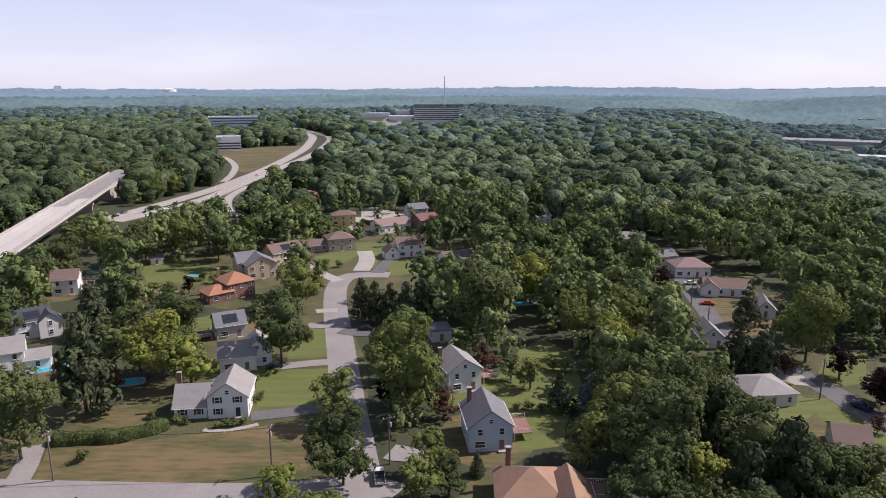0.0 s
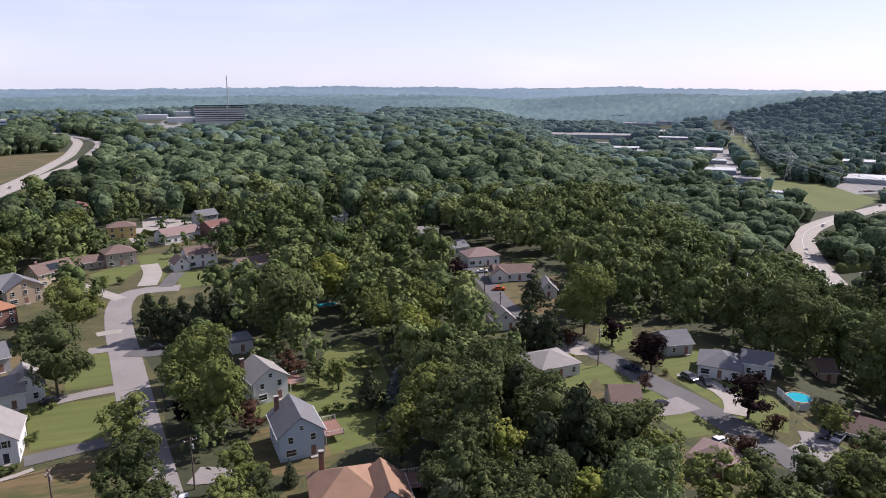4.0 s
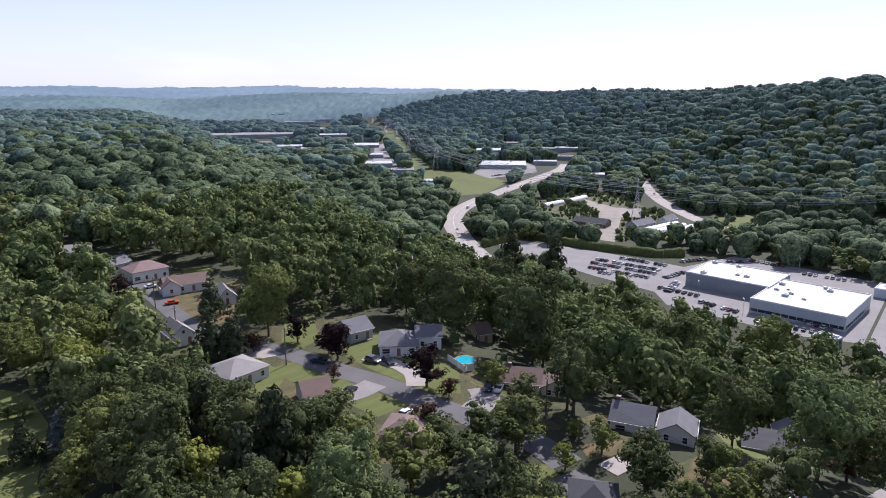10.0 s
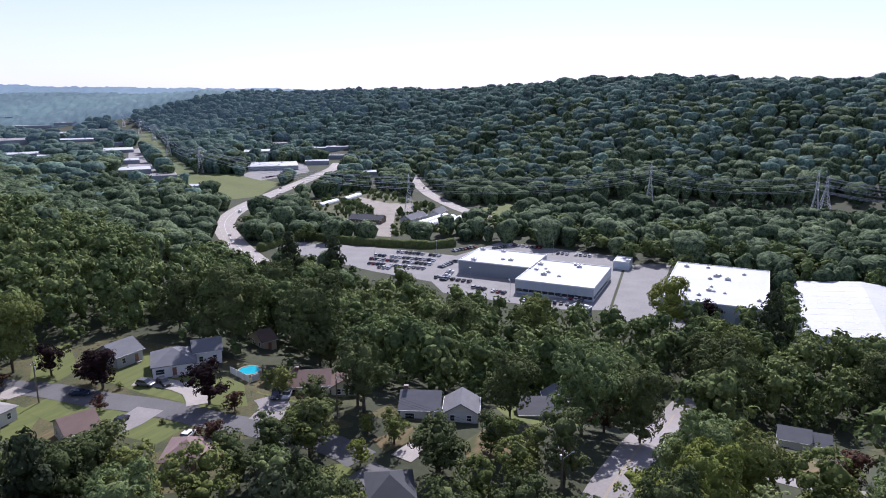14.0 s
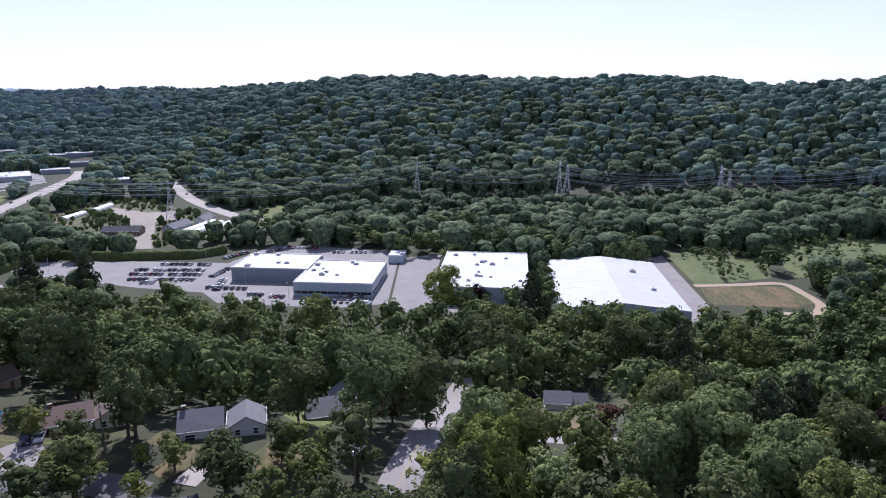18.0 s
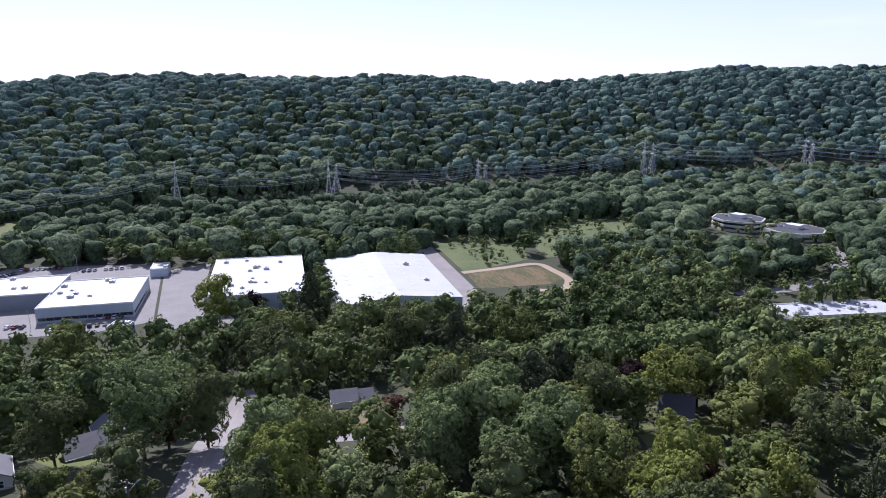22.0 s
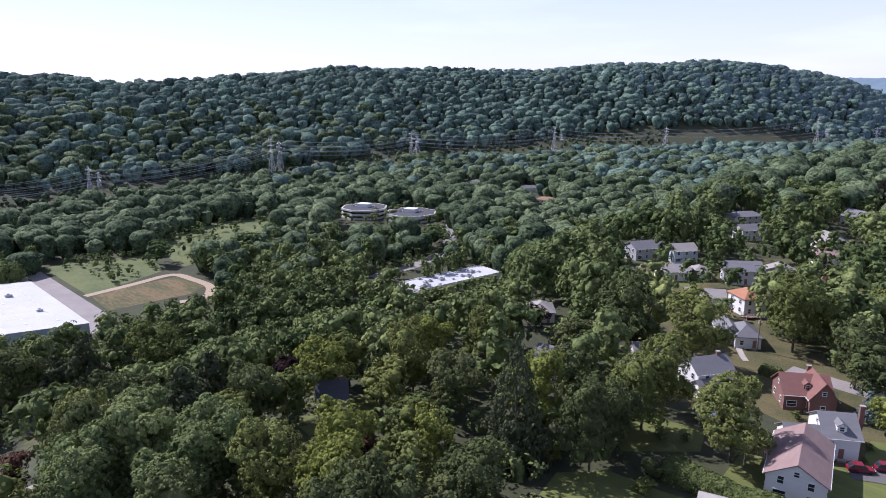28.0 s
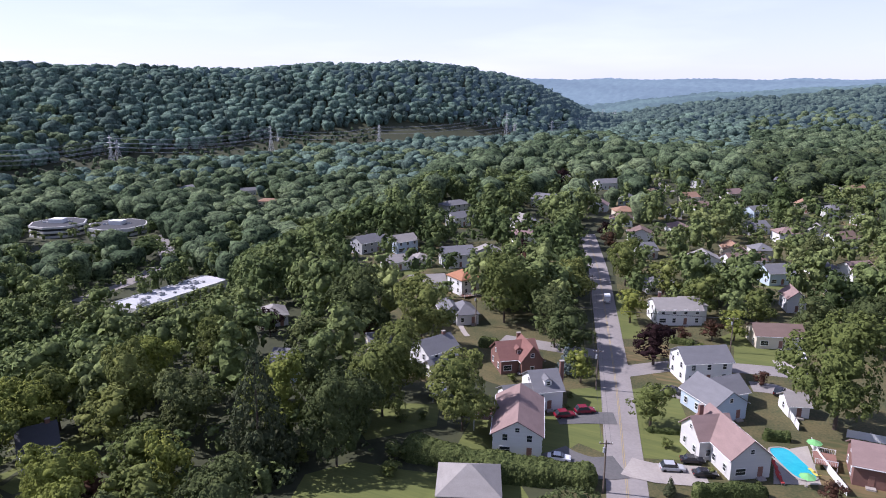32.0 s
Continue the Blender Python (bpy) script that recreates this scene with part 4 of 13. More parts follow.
def car(colour, x, y, turn, kind="saloon", group=""):
    lamps = math.hypot(x, y) < 250
    key = (colour, kind, lamps)
    m = pose(x, y, height(x, y) + 0.1, 0, 0, turn)
    if key not in CARS:
        size = {"saloon": (4.6, 1.82, 1.45), "estate": (4.7, 1.9, 1.7), "pickup": (5.6, 2.0, 1.85), "van": (5.4, 2.0, 2.4)}[kind]
        name = {"saloon": "car", "estate": "sport_utility_car", "pickup": "pickup_truck", "van": "van"}[kind]
        CARS[key] = car_model(name, "car_" + colour, "parked %s %s on tarmac" % (colour, {"saloon": "saloon car", "estate": "estate car", "pickup": "pickup truck", "van": "van"}[kind]), *size, kind, lamps)
        CARS[key].matrix_world = m
        made = CARS[key]
    else:
        made = copy_thing(CARS[key], m)
    return tagged(made, group=group)


# ---- nursery buildings ----
def polytunnel(x, y, turn, length, w):
    """A white film tunnel on arched ribs."""
    ob = root("polytunnel", x, y, turn, "white film-covered nursery tunnel on bare ground", "greenhouse", "nursery tunnels")
    arc = [(w / 2 * math.cos(k * math.pi / 10), 0.3 + w * 0.42 * math.sin(k * math.pi / 10)) for k in range(11)]
    shell = arc + [(c * 0.97, z - 0.1) for c, z in arc[::-1]]
    turned = Matrix(((0, 1, 0, 0), (1, 0, 0, 0), (0, 0, 1, 0), (0, 0, 0, 1)))
    bm = prism(bmesh.new(), shell, -length / 2, length / 2)
    bm.transform(turned)
    bmesh.ops.recalc_face_normals(bm, faces=bm.faces[:])
    part("cover", bm, M["film"], ob)
    for s in (-1, 1):
        bm = prism(bmesh.new(), arc + [(-w / 2, -1.0), (w / 2, -1.0)], *sorted((s * (length / 2 - 0.15), s * (length / 2 - 0.05))))
        bm.transform(turned)
        bmesh.ops.recalc_face_normals(bm, faces=bm.faces[:])
        part("end_wall", bm, M["film"], ob)
        part("door", bx(*sorted((s * length / 2, s * (length / 2 - 0.2))), -1.0, 1.0, -0.5, 2.2), M["timber"], ob)
    for k in range(5):
        f = -length / 2 + length * (k + 0.5) / 5
        bm = bmesh.new()
        for (c0, z0), (c1, z1) in zip(arc[:-1], arc[1:]):
            rod(bm, (f, c0, z0 + 0.03), (f, c1, z1 + 0.03), 0.06, n=4)
        part("rib", bm, M["metal"], ob)


def barn(x, y, turn, length, d, roof, wall, label):
    ob = root("barn", x, y, turn, label, "barn")
    volume(ob, 0, 0, length, d, 3.4, 3.0, "x", M["wall_" + wall], M["roof_" + roof], 1, door=True, sides="f")
    for k in (-1, 1):
        chimney(ob, k * length * 0.3, 0, 5.6, 7.1, "wall_pale", 0.7)


# ---- street furniture ----
def pole(x, y, turn=0, tall=10.5, lamp=False):
    ob = root("utility_pole", x, y, turn, "weathered wooden utility pole with crossarm", "utility pole", "utility poles")
    part("shaft", rod(bmesh.new(), (0, 0, -1), (0, 0, tall), 0.19, 0.13, 8), M["pole_wood"], ob)
    part("crossarm", bx(-1.2, 1.2, -0.07, 0.07, tall - 0.75, tall - 0.6), M["pole_wood"], ob)
    for s in (-1.1, -0.4, 0.4, 1.1):
        part("insulator", rod(bmesh.new(), (s, 0, tall - 0.6), (s, 0, tall - 0.38), 0.06, n=6), M["trim"], ob)
    part("transformer", rod(bmesh.new(), (0.32, 0, tall - 2.4), (0.32, 0, tall - 1.5), 0.22, n=10), M["metal"], ob)
    if lamp:
        part("lamp_arm", rod(bmesh.new(), (0, 0, tall - 2.2), (0, -2.2, tall - 1.6), 0.04, n=6), M["metal"], ob)
        part("lamp_head", bx(-0.14, 0.14, -2.8, -2.1, tall - 1.68, tall - 1.52), M["metal"], ob)
    return ob


def wire(a, b, sag, radius, name="cable", label="black overhead cable between poles", material="dark_metal", n=10):
    """A hanging cable as one thin tube."""
    a, b = Vector(a), Vector(b)
    side = (b - a).cross(Vector((0, 0, 1))).normalized()
    ring = (side * radius, Vector((0, 0, radius)), -side * radius, Vector((0, 0, -radius)))
    co, q = [], []
    for k in range(n + 1):
        p = a.lerp(b, k / n) - Vector((0, 0, 4 * sag * (k / n) * (1 - k / n)))
        co += [tuple(p + r) for r in ring]
        if k:
            q += [(4 * k - 4 + i, 4 * k - 4 + (i + 1) % 4, 4 * k + (i + 1) % 4, 4 * k + i) for i in range(4)]
    return tagged(new(name, mesh_of(name, co, q, M[material])), label, "cable", "overhead cables")


def pylon(x, y, turn, tall, z=None):
    ob = root("pylon", x, y, turn, "grey steel lattice pylon of a power line above the trees", "pylon", "pylons", z=z)
    b, t = 4.2, 0.9
    zt = tall * 0.62
    for sx in (-1, 1):
        for sy in (-1, 1):
            bm = rod(bmesh.new(), (sx * b, sy * b, -2), (sx * t, sy * t, zt), 0.22, 0.16, 4)
            rod(bm, (sx * t, sy * t, zt), (sx * 0.35, sy * 0.35, tall), 0.16, 0.12, 4)
            part("leg", bm, M["metal"], ob)
    bm = bmesh.new()
    n = 8
    for k in range(n):
        z0, z1 = zt * k / n, zt * (k + 1) / n
        r0, r1 = b + (t - b) * k / n, b + (t - b) * (k + 1) / n
        for (ax, ay), (cx, cy) in (((-1, -1), (1, -1)), ((1, -1), (1, 1)), ((1, 1), (-1, 1)), ((-1, 1), (-1, -1))):
            rod(bm, (ax * r0, ay * r0, z0), (cx * r1, cy * r1, z1), 0.10, n=3)
            rod(bm, (cx * r0, cy * r0, z0), (ax * r1, ay * r1, z1), 0.10, n=3)
    for k in range(6):
        z0, z1 = zt + (tall - zt) * k / 6, zt + (tall - zt) * (k + 1) / 6
        rod(bm, (-0.8, -0.8, z0), (0.8, 0.8, z1), 0.09, n=3)
        rod(bm, (0.8, -0.8, z0), (-0.8, 0.8, z1), 0.09, n=3)
    part("bracing", bm, M["metal"], ob)
    for f, span in ((0.66, 5.2), (0.79, 6.2), (0.92, 4.6)):
        bm = rod(bmesh.new(), (-span, 0, tall * f), (span, 0, tall * f), 0.16, n=4)
        for s in (-1, 1):
            rod(bm, (s * span, 0, tall * f), (s * 0.5, 0, tall * f + 1.8), 0.11, n=3)
            rod(bm, (s * span, 0, tall * f), (s * span, 0, tall * f - 1.6), 0.12, n=4)
        part("crossarm", bm, M["metal"], ob)
    return ob


def hedge(points, w, h, label="clipped green hedge beside a lawn", material="hedge", lift=0.0):
    """A clipped hedge along a line: a body and a coat of small leaves."""
    p = np.array(points, float)
    rg = np.random.default_rng(int(abs(p[0, 0] * 13 + p[0, 1])) + 3)
    ob = root("hedge", p[0, 0], p[0, 1], 0, label, "hedge")
    seg = np.hypot(*np.diff(p, axis=0).T)
    at = np.concatenate([[0], np.cumsum(seg)])
    step = max(0.45, at[-1] / 160)
    t = np.linspace(0, at[-1], max(6, int(at[-1] / step)))
    x, y = np.interp(t, at, p[:, 0]), np.interp(t, at, p[:, 1])
    dx, dy = np.gradient(x), np.gradient(y)
    ln = np.hypot(dx, dy)
    sx, sy = -dy / ln, dx / ln
    n, m = len(t), 15
    a = np.linspace(-0.12, math.pi + 0.12, m)
    across, up = np.sign(np.cos(a)) * np.abs(np.cos(a)) ** 0.7, np.sign(np.sin(a)) * np.abs(np.sin(a)) ** 0.6
    # the ends are rounded, the sides bulge and dip a little, as a clipped hedge does
    end = np.clip(np.minimum(t, at[-1] - t) / (w * 0.45), 0, 1)
    end = np.sqrt(1 - (1 - end) ** 2) * 0.97 + 0.03
    swell = 1 + 0.09 * np.sin(t / w * 1.9 + 1) + 0.06 * np.sin(t / w * 4.3) + rg.normal(0, 0.015, n)
    fat = (end * swell)[:, None] * (1 + rg.normal(0, 0.03, (n, m)))
    base = ground(x, y) - height(*p[0]) + lift
    co = np.stack([x[:, None] - p[0, 0] + sx[:, None] * across * w / 2 * fat, y[:, None] - p[0, 1] + sy[:, None] * across * w / 2 * fat,
                   base[:, None] + np.maximum(up, -0.1) * h * (0.35 + 0.65 * end[:, None]) * (1 + (fat / end[:, None] - 1) * 0.8)], -1)
    c = new("inner_foliage", grid_mesh("inner_foliage", co.reshape(-1, 3), n, m, M[material]))
    c.parent = ob
    # a close coat of leaf sprays over the whole body
    k = int(min(9000, at[-1] * (w + 2 * h) * 22))
    u, v = rg.integers(0, n - 1, k), rg.integers(0, m - 1, k)
    f, e = rg.random((k, 1)), rg.random((k, 1))
    spot = (co[u, v] * (1 - f) + co[u + 1, v] * f) * (1 - e) + (co[u, v + 1] * (1 - f) + co[u + 1, v + 1] * f) * e
    out = np.cross(co[u + 1, v] - co[u, v], co[u, v + 1] - co[u, v])
    out = out / (np.linalg.norm(out, axis=1, keepdims=True) + 1e-9)
    mid = np.stack([x - p[0, 0], y - p[0, 1], base + h * 0.4], -1)[u]
    out *= np.sign((out * (spot - mid)).sum(1, keepdims=True))
    out = out + rg.normal(0, 0.45, (k, 3))
    out = out / np.linalg.norm(out, axis=1, keepdims=True)
    s1 = np.cross(out, rg.normal(0, 1, (k, 3)))
    s1 = s1 / np.linalg.norm(s1, axis=1, keepdims=True)
    s2 = np.cross(out, s1)
    r = rg.uniform(0.1, 0.24, (k, 1)) * (1 + w / 12)
    spot = spot + out * rg.uniform(0.0, 0.13, (k, 1))
    leaf = np.stack([spot - s1 * r, spot - s2 * r * 0.7, spot + s1 * r, spot + s2 * r * 0.7], 1).reshape(-1, 3)
    c = new("leaves", quads("leaves", leaf, np.arange(len(leaf)).reshape(-1, 4), M[material]))
    c.parent = ob
    return ob


def marks(parent, line, offset, w, dash, gap, material, lift=0.235, name="road_marking"):
    """Painted lines along a road's middle line."""
    p, side = line
    p = p + side * offset
    seg = np.hypot(*np.diff(p, axis=0).T)
    s = np.concatenate([[0], np.cumsum(seg)])
    bm = bmesh.new()
    at = 0.0
    while at < s[-1]:
        end = min(at + dash, s[-1])
        q = np.arange(at, end + 0.01, 3.0) if dash > 3 else np.array([at, end])
        pts = np.stack([np.interp(q, s, p[:, 0]), np.interp(q, s, p[:, 1])], -1)
        sd = np.stack([np.interp(q, s, side[:, 0]), np.interp(q, s, side[:, 1])], -1)
        prev = None
        for c, n in zip(pts, sd):
            a, b = c + n * w / 2, c - n * w / 2
            row = (bm.verts.new((*a, height(*a) + lift * 0.46)), bm.verts.new((*b, height(*b) + lift * 0.46)))
            if prev:
                bm.faces.new((prev[0], prev[1], row[1], row[0]))
            prev = row
        at = end + max(gap, 0.01)
    bmesh.ops.recalc_face_normals(bm, faces=bm.faces[:])
    ob = part(name, bm, M[material], parent)
    return ob


def swimming_pool(x, y, turn, w, d, label, round_pool=False):
    ob = root("swimming_pool", x, y, turn, label, "swimming pool")
    n = 28
    def ring(k, f):
        c, s = math.cos(k * math.tau / n), math.sin(k * math.tau / n)
        e = 1.0 if round_pool else 0.55
        return (math.copysign(abs(c) ** e, c) * (w / 2 + f), math.copysign(abs(s) ** e, s) * (d / 2 + f))
    hgt = 0.8 if round_pool else 0.3
    bm = bmesh.new()
    bm.faces.new([bm.verts.new((*ring(k, 0), hgt - 0.08)) for k in range(n)])
    part("water", bm, M["water"], ob)
    bm = bmesh.new()
    rows = [[bm.verts.new((*ring(k, f), z)) for k in range(n)] for f, z in ((0, hgt - 0.2), (0, hgt), (0.35, hgt), (0.35, -1.0))]
    for a, b in zip(rows[:-1], rows[1:]):
        for k in range(n):
            bm.faces.new((a[k], a[(k + 1) % n], b[(k + 1) % n], b[k]))
    bmesh.ops.recalc_face_normals(bm, faces=bm.faces[:])
    part("coping", bm, M["timber"] if round_pool else M["concrete"], ob)
    return ob


def car_row(a, b, n, turn, seed):
    """Parked cars side by side along a line, some places empty."""
    rg = np.random.default_rng(seed)
    for k in range(n):
        if rg.random() < 0.12:
            continue
        f = (k + 0.5) / n
        car(("white", "silver", "black", "grey", "navy", "silver", "red", "black", "white", "grey")[rg.integers(10)], a[0] + (b[0] - a[0]) * f, a[1] + (b[1] - a[1]) * f,
            turn + rg.normal() * 1.5, "estate" if rg.random() < 0.4 else "saloon", "cars in the car park")


def viaduct(a, b, deck):
    """A straight road bridge on concrete piers."""
    a, b = Vector((*a, 0)), Vector((*b, 0))
    way, span = (b - a).normalized(), (b - a).length
    turn = math.degrees(math.atan2(way.y, way.x))
    ob = root("viaduct", a.x, a.y, turn, "long pale concrete road viaduct with parapets on piers", "bridge", z=height(a.x, a.y))
    w = 8.0
    part("deck", bx(0, span, -w, w, deck - 0.5, deck), M["pale_deck"], ob)
    part("asphalt_lane", bx(span * 0.56, span, -w + 0.5, w - 0.5, deck, deck + 0.006), M["asphalt"], ob)
    part("worn_lane", bx(span * 0.47, span * 0.56, 0.6, w - 0.5, deck, deck + 0.006), M["asphalt"], ob)
    for s in (-1, 1):
        part("parapet", bx(0, span, *sorted((s * w, s * (w - 0.35))), deck, deck + 0.95), M["concrete"], ob)
        part("coping", bx(0, span, *sorted((s * (w + 0.08), s * (w - 0.43))), deck + 0.95, deck + 1.05), M["pale_deck"], ob)
        part("fascia", bx(0, span, *sorted((s * (w + 0.15), s * w)), deck - 0.9, deck + 0.02), M["pale_deck"], ob)
        part("rail", bx(0, span, *sorted((s * (w - 0.1), s * (w - 0.2))), deck + 1.35, deck + 1.42), M["dark_metal"], ob)
        for x in np.arange(2.0, span, 4.0):
            part("rail_post", bx(x - 0.05, x + 0.05, *sorted((s * (w - 0.1), s * (w - 0.2))), deck + 1.05, deck + 1.36), M["dark_metal"], ob)
        part("lane_marking", bx(0, span, *sorted((s * 5.6, s * 5.75)), deck + 0.006, deck + 0.014), M["paint_white"], ob)
        part("yellow_line", bx(0, span, *sorted((s * 0.12, s * 0.26)), deck + 0.006, deck + 0.014), M["paint_yellow"], ob)
    for k in np.linspace(-6.4, 6.4, 6):
        part("girder", bx(0, span, k - 0.3, k + 0.3, deck - 2.9, deck - 0.5), M["dark_metal"], ob)
    for f in (0.16, 0.36, 0.56):
        part("pier", bx(span * f - 0.7, span * f + 0.7, -6.6, 6.6, -6, deck - 3.7), M["concrete"], ob)
        part("cap_beam", bx(span * f - 1.0, span * f + 1.0, -w + 0.6, w - 0.6, deck - 3.7, deck - 2.9), M["concrete"], ob)
    for x0, x1 in ((-6, 1.5), (span * 0.72, span + 20)):
        part("abutment", bx(x0, x1, -w + 0.4, w - 0.4, -6, deck - 0.5), M["concrete"], ob)
    part("approach", bx(span, span + 24, -w + 0.5, w - 0.5, deck - 0.5, deck), M["asphalt"], ob)


def octagon(x, y, r, h):
    """An eight-sided office with pale bands, glass storeys and a plant room."""
    ob = root("office_building", x, y, 22, "octagonal white office building with banded storeys", "office building")
    n = 8

    def drum(name, r0, z0, z1, mat):
        bm = rod(bmesh.new(), (0, 0, z0), (0, 0, z1), r0, n=n)
        part(name, bm, M[mat], ob)
    drum("wall", r - 1.2, -3, h - 1.0, "glass")
    z = 0.0
    while z < h - 2:
        drum("spandrel", r, z - (2 if z == 0 else 0), z + 1.5, "wall_pale")
        z += 3.4
    drum("cornice", r, h - 1.4, h, "wall_pale")
    drum("roof", r - 1.0, h, h + 0.06, "roof_dark")
    part("plant_room", bx(-5, 5, -4, 4, h, h + 3), M["wall_white"], ob)
    ac_unit(ob, 8, 3, h + 0.06, 1.4)
    ac_unit(ob, -8, -2, h + 0.06, 1.2)


def mast(x, y, tall, base):
    ob = root("antenna_mast", x, y, 0, "tall thin red and white antenna mast on an office block", "antenna mast", z=height(x, y))
    for k in range(3):
        a = k * math.tau / 3
        part("leg", rod(bmesh.new(), (1.5 * math.cos(a), 1.5 * math.sin(a), base - 1), (0.3 * math.cos(a), 0.3 * math.sin(a), base + tall), 0.7, 0.4, 4), M["metal"], ob)
    part("platform", rod(bmesh.new(), (0, 0, base + tall * 0.3), (0, 0, base + tall * 0.3 + 0.6), 1.6, n=8), M["metal"], ob)


def trailer(x, y, turn):
    ob = root("lorry_trailer", x, y, turn, "white box trailer parked in the yard", "trailer")
    part("body", bx(-7, 7, -1.3, 1.3, 1.1, 4.0), M["trim"], ob)
    part("chassis", bx(-6.5, 6.5, -0.6, 0.6, 0.8, 1.1), M["dark_metal"], ob)
    for k in (-5.6, -4.4):
        for s in (-1, 1):
            part("wheel", rod(bmesh.new(), (k, s * 0.9, 0.5), (k, s * 1.25, 0.5), 0.5, n=10), M["rubber"], ob)
    part("support_leg", bx(4.2, 4.5, -0.9, 0.9, 0, 1.1), M["dark_metal"], ob)


PICKET = mesh_of("panel", [(x, y, z) for z in (0, 1.7) for y in (-0.03, 0.03) for x in (-1.18, 1.18)], [(0, 2, 3, 1), (4, 5, 7, 6), (0, 1, 5, 4), (2, 6, 7, 3), (0, 4, 6, 2), (1, 3, 7, 5)], M["trim"])
POST = mesh_of("post", [(x, y, z) for z in (-0.4, 1.85) for y in (-0.07, 0.07) for x in (-0.07, 0.07)], [(0, 2, 3, 1), (4, 5, 7, 6), (0, 1, 5, 4), (2, 6, 7, 3), (0, 4, 6, 2), (1, 3, 7, 5)], M["trim"])


def fence(points, label="white panelled garden fence"):
    """A panelled fence along a broken line."""
    ob = root("fence", *points[0], 0, label, "fence", z=0)
    ob.matrix_world = Matrix.Identity(4)
    for a, b in zip(points[:-1], points[1:]):
        n = max(1, round(math.dist(a, b) / 2.5))
        turn = math.degrees(math.atan2(b[1] - a[1], b[0] - a[0]))
        for k in range(n):
            x, y = (a[i] + (b[i] - a[i]) * (k + 0.5) / n for i in (0, 1))
            share("panel", PICKET, ob, pose(x, y, height(x, y) + 0.1, 0, 0, turn))
            x, y = (a[i] + (b[i] - a[i]) * k / n for i in (0, 1))
            share("post", POST, ob, pose(x, y, height(x, y), 0, 0, turn))


def parasol(x, y, colour):
    ob = root("parasol", x, y, 0, "open %s garden parasol on a terrace" % colour, "parasol")
    part("pole", rod(bmesh.new(), (0, 0, 0), (0, 0, 2.5), 0.03), M["metal"], ob)
    part("base", rod(bmesh.new(), (0, 0, 0), (0, 0, 0.3), 0.3, n=10), M["concrete"], ob)
    part("canopy", rod(bmesh.new(), (0, 0, 2.0), (0, 0, 2.6), 1.5, 0.05, 8), M["canvas_" + colour], ob)


def lounger(x, y, turn, colour):
    ob = root("sun_lounger", x, y, turn, "%s sun lounger on a pool terrace" % colour, "sun lounger", "sun loungers")
    part("seat", bx(-0.3, 0.3, -0.9, 0.35, 0.48, 0.56), M["canvas_" + colour], ob)
    back = part("backrest", bx(-0.3, 0.3, 0, 0.8, 0, 0.07), M["canvas_" + colour], ob)
    back.matrix_local = pose(0, 0.36, 0.5, 40)
    for sx in (-0.25, 0.25):
        for sy in (-0.8, 0.3):
            part("leg", bx(sx - 0.02, sx + 0.02, sy - 0.02, sy + 0.02, 0, 0.48), M["metal"], ob)


def shelter(x, y, turn):
    ob = root("car_shelter", x, y, turn, "white fabric shelter with an arched roof", "shelter")
    bm = bmesh.new()
    arc = [(2.0 * math.cos(k * math.pi / 8), 1.6 + 0.9 * math.sin(k * math.pi / 8)) for k in range(9)]
    prism(bm, arc, -3, 3)
    part("roof", bm, M["trim"], ob)
    for sx in (-1.95, 1.95):
        for sy in (-2.9, 0, 2.9):
            part("leg", bx(sx - 0.04, sx + 0.04, sy - 0.04, sy + 0.04, 0, 1.65), M["metal"], ob)


def street_light(x, y, turn):
    ob = root("street_light", x, y, turn, "tall grey street light in a car park", "street light", "street lights")
    part("pole", rod(bmesh.new(), (0, 0, 0), (0, 0, 9), 0.1, 0.07), M["metal"], ob)
    part("arm", rod(bmesh.new(), (0, 0, 8.9), (1.5, 0, 9.1), 0.05), M["metal"], ob)
    part("lamp_head", bx(1.3, 2.0, -0.15, 0.15, 9.0, 9.15), M["metal"], ob)


# ---- what the woods keep clear of ----
WAYS.append(([(-12.8, 106.2), (-15.3, 115.1), (-18.5, 129.9), (-21.8, 145.5), (-26.4, 168.5), (-31.4, 194.1), (-36.2, 218.5), (-39.4, 241.9), (-38.0, 255.6), (-32.3, 260.0), (-21.1, 260.0)], 9.0))
WAYS.append(([(-10.5, 87.0), (-12.6, 94.3), (-15.2, 106.4), (-17.8, 119.2), (-21.6, 138.1), (-25.7, 159.1), (-29.7, 179.0), (-32.3, 198.2), (-31.1, 209.5), (-26.5, 213.1), (-17.3, 213.0)], 5.0))
WAYS.append(([(-11.6, 96.6), (-13.9, 104.7), (-16.8, 118.2), (-19.8, 132.3), (-24.0, 153.3), (-28.6, 176.6), (-32.9, 198.8), (-35.8, 220.1), (-34.5, 232.6), (-29.4, 236.5), (-19.2, 236.5)], 5.0))
WAYS.append(([(-87.6, 111.5), (-60.1, 110.5), (-34.3, 110.2), (-15.0, 112.3), (-8.6, 110.0)], 8.8))
WAYS.append(([(-71.8, 91.4), (-49.3, 90.6), (-28.1, 90.3), (-12.3, 92.0), (-7.0, 90.1)], 4.8))
WAYS.append(([(-79.7, 101.5), (-54.7, 100.5), (-31.2, 100.3), (-13.6, 102.1), (-7.8, 100.0)], 4.8))
WAYS.append(([(91.1, 261.6), (90.1, 238.2), (86.8, 211.5), (84.7, 192.2)], 8.2))
WAYS.append(([(78.4, 225.3), (77.6, 205.1), (74.8, 182.2), (73.0, 165.5)], 4.2))
WAYS.append(([(84.8, 243.5), (83.9, 221.7), (80.8, 196.9), (78.8, 178.9)], 4.2))
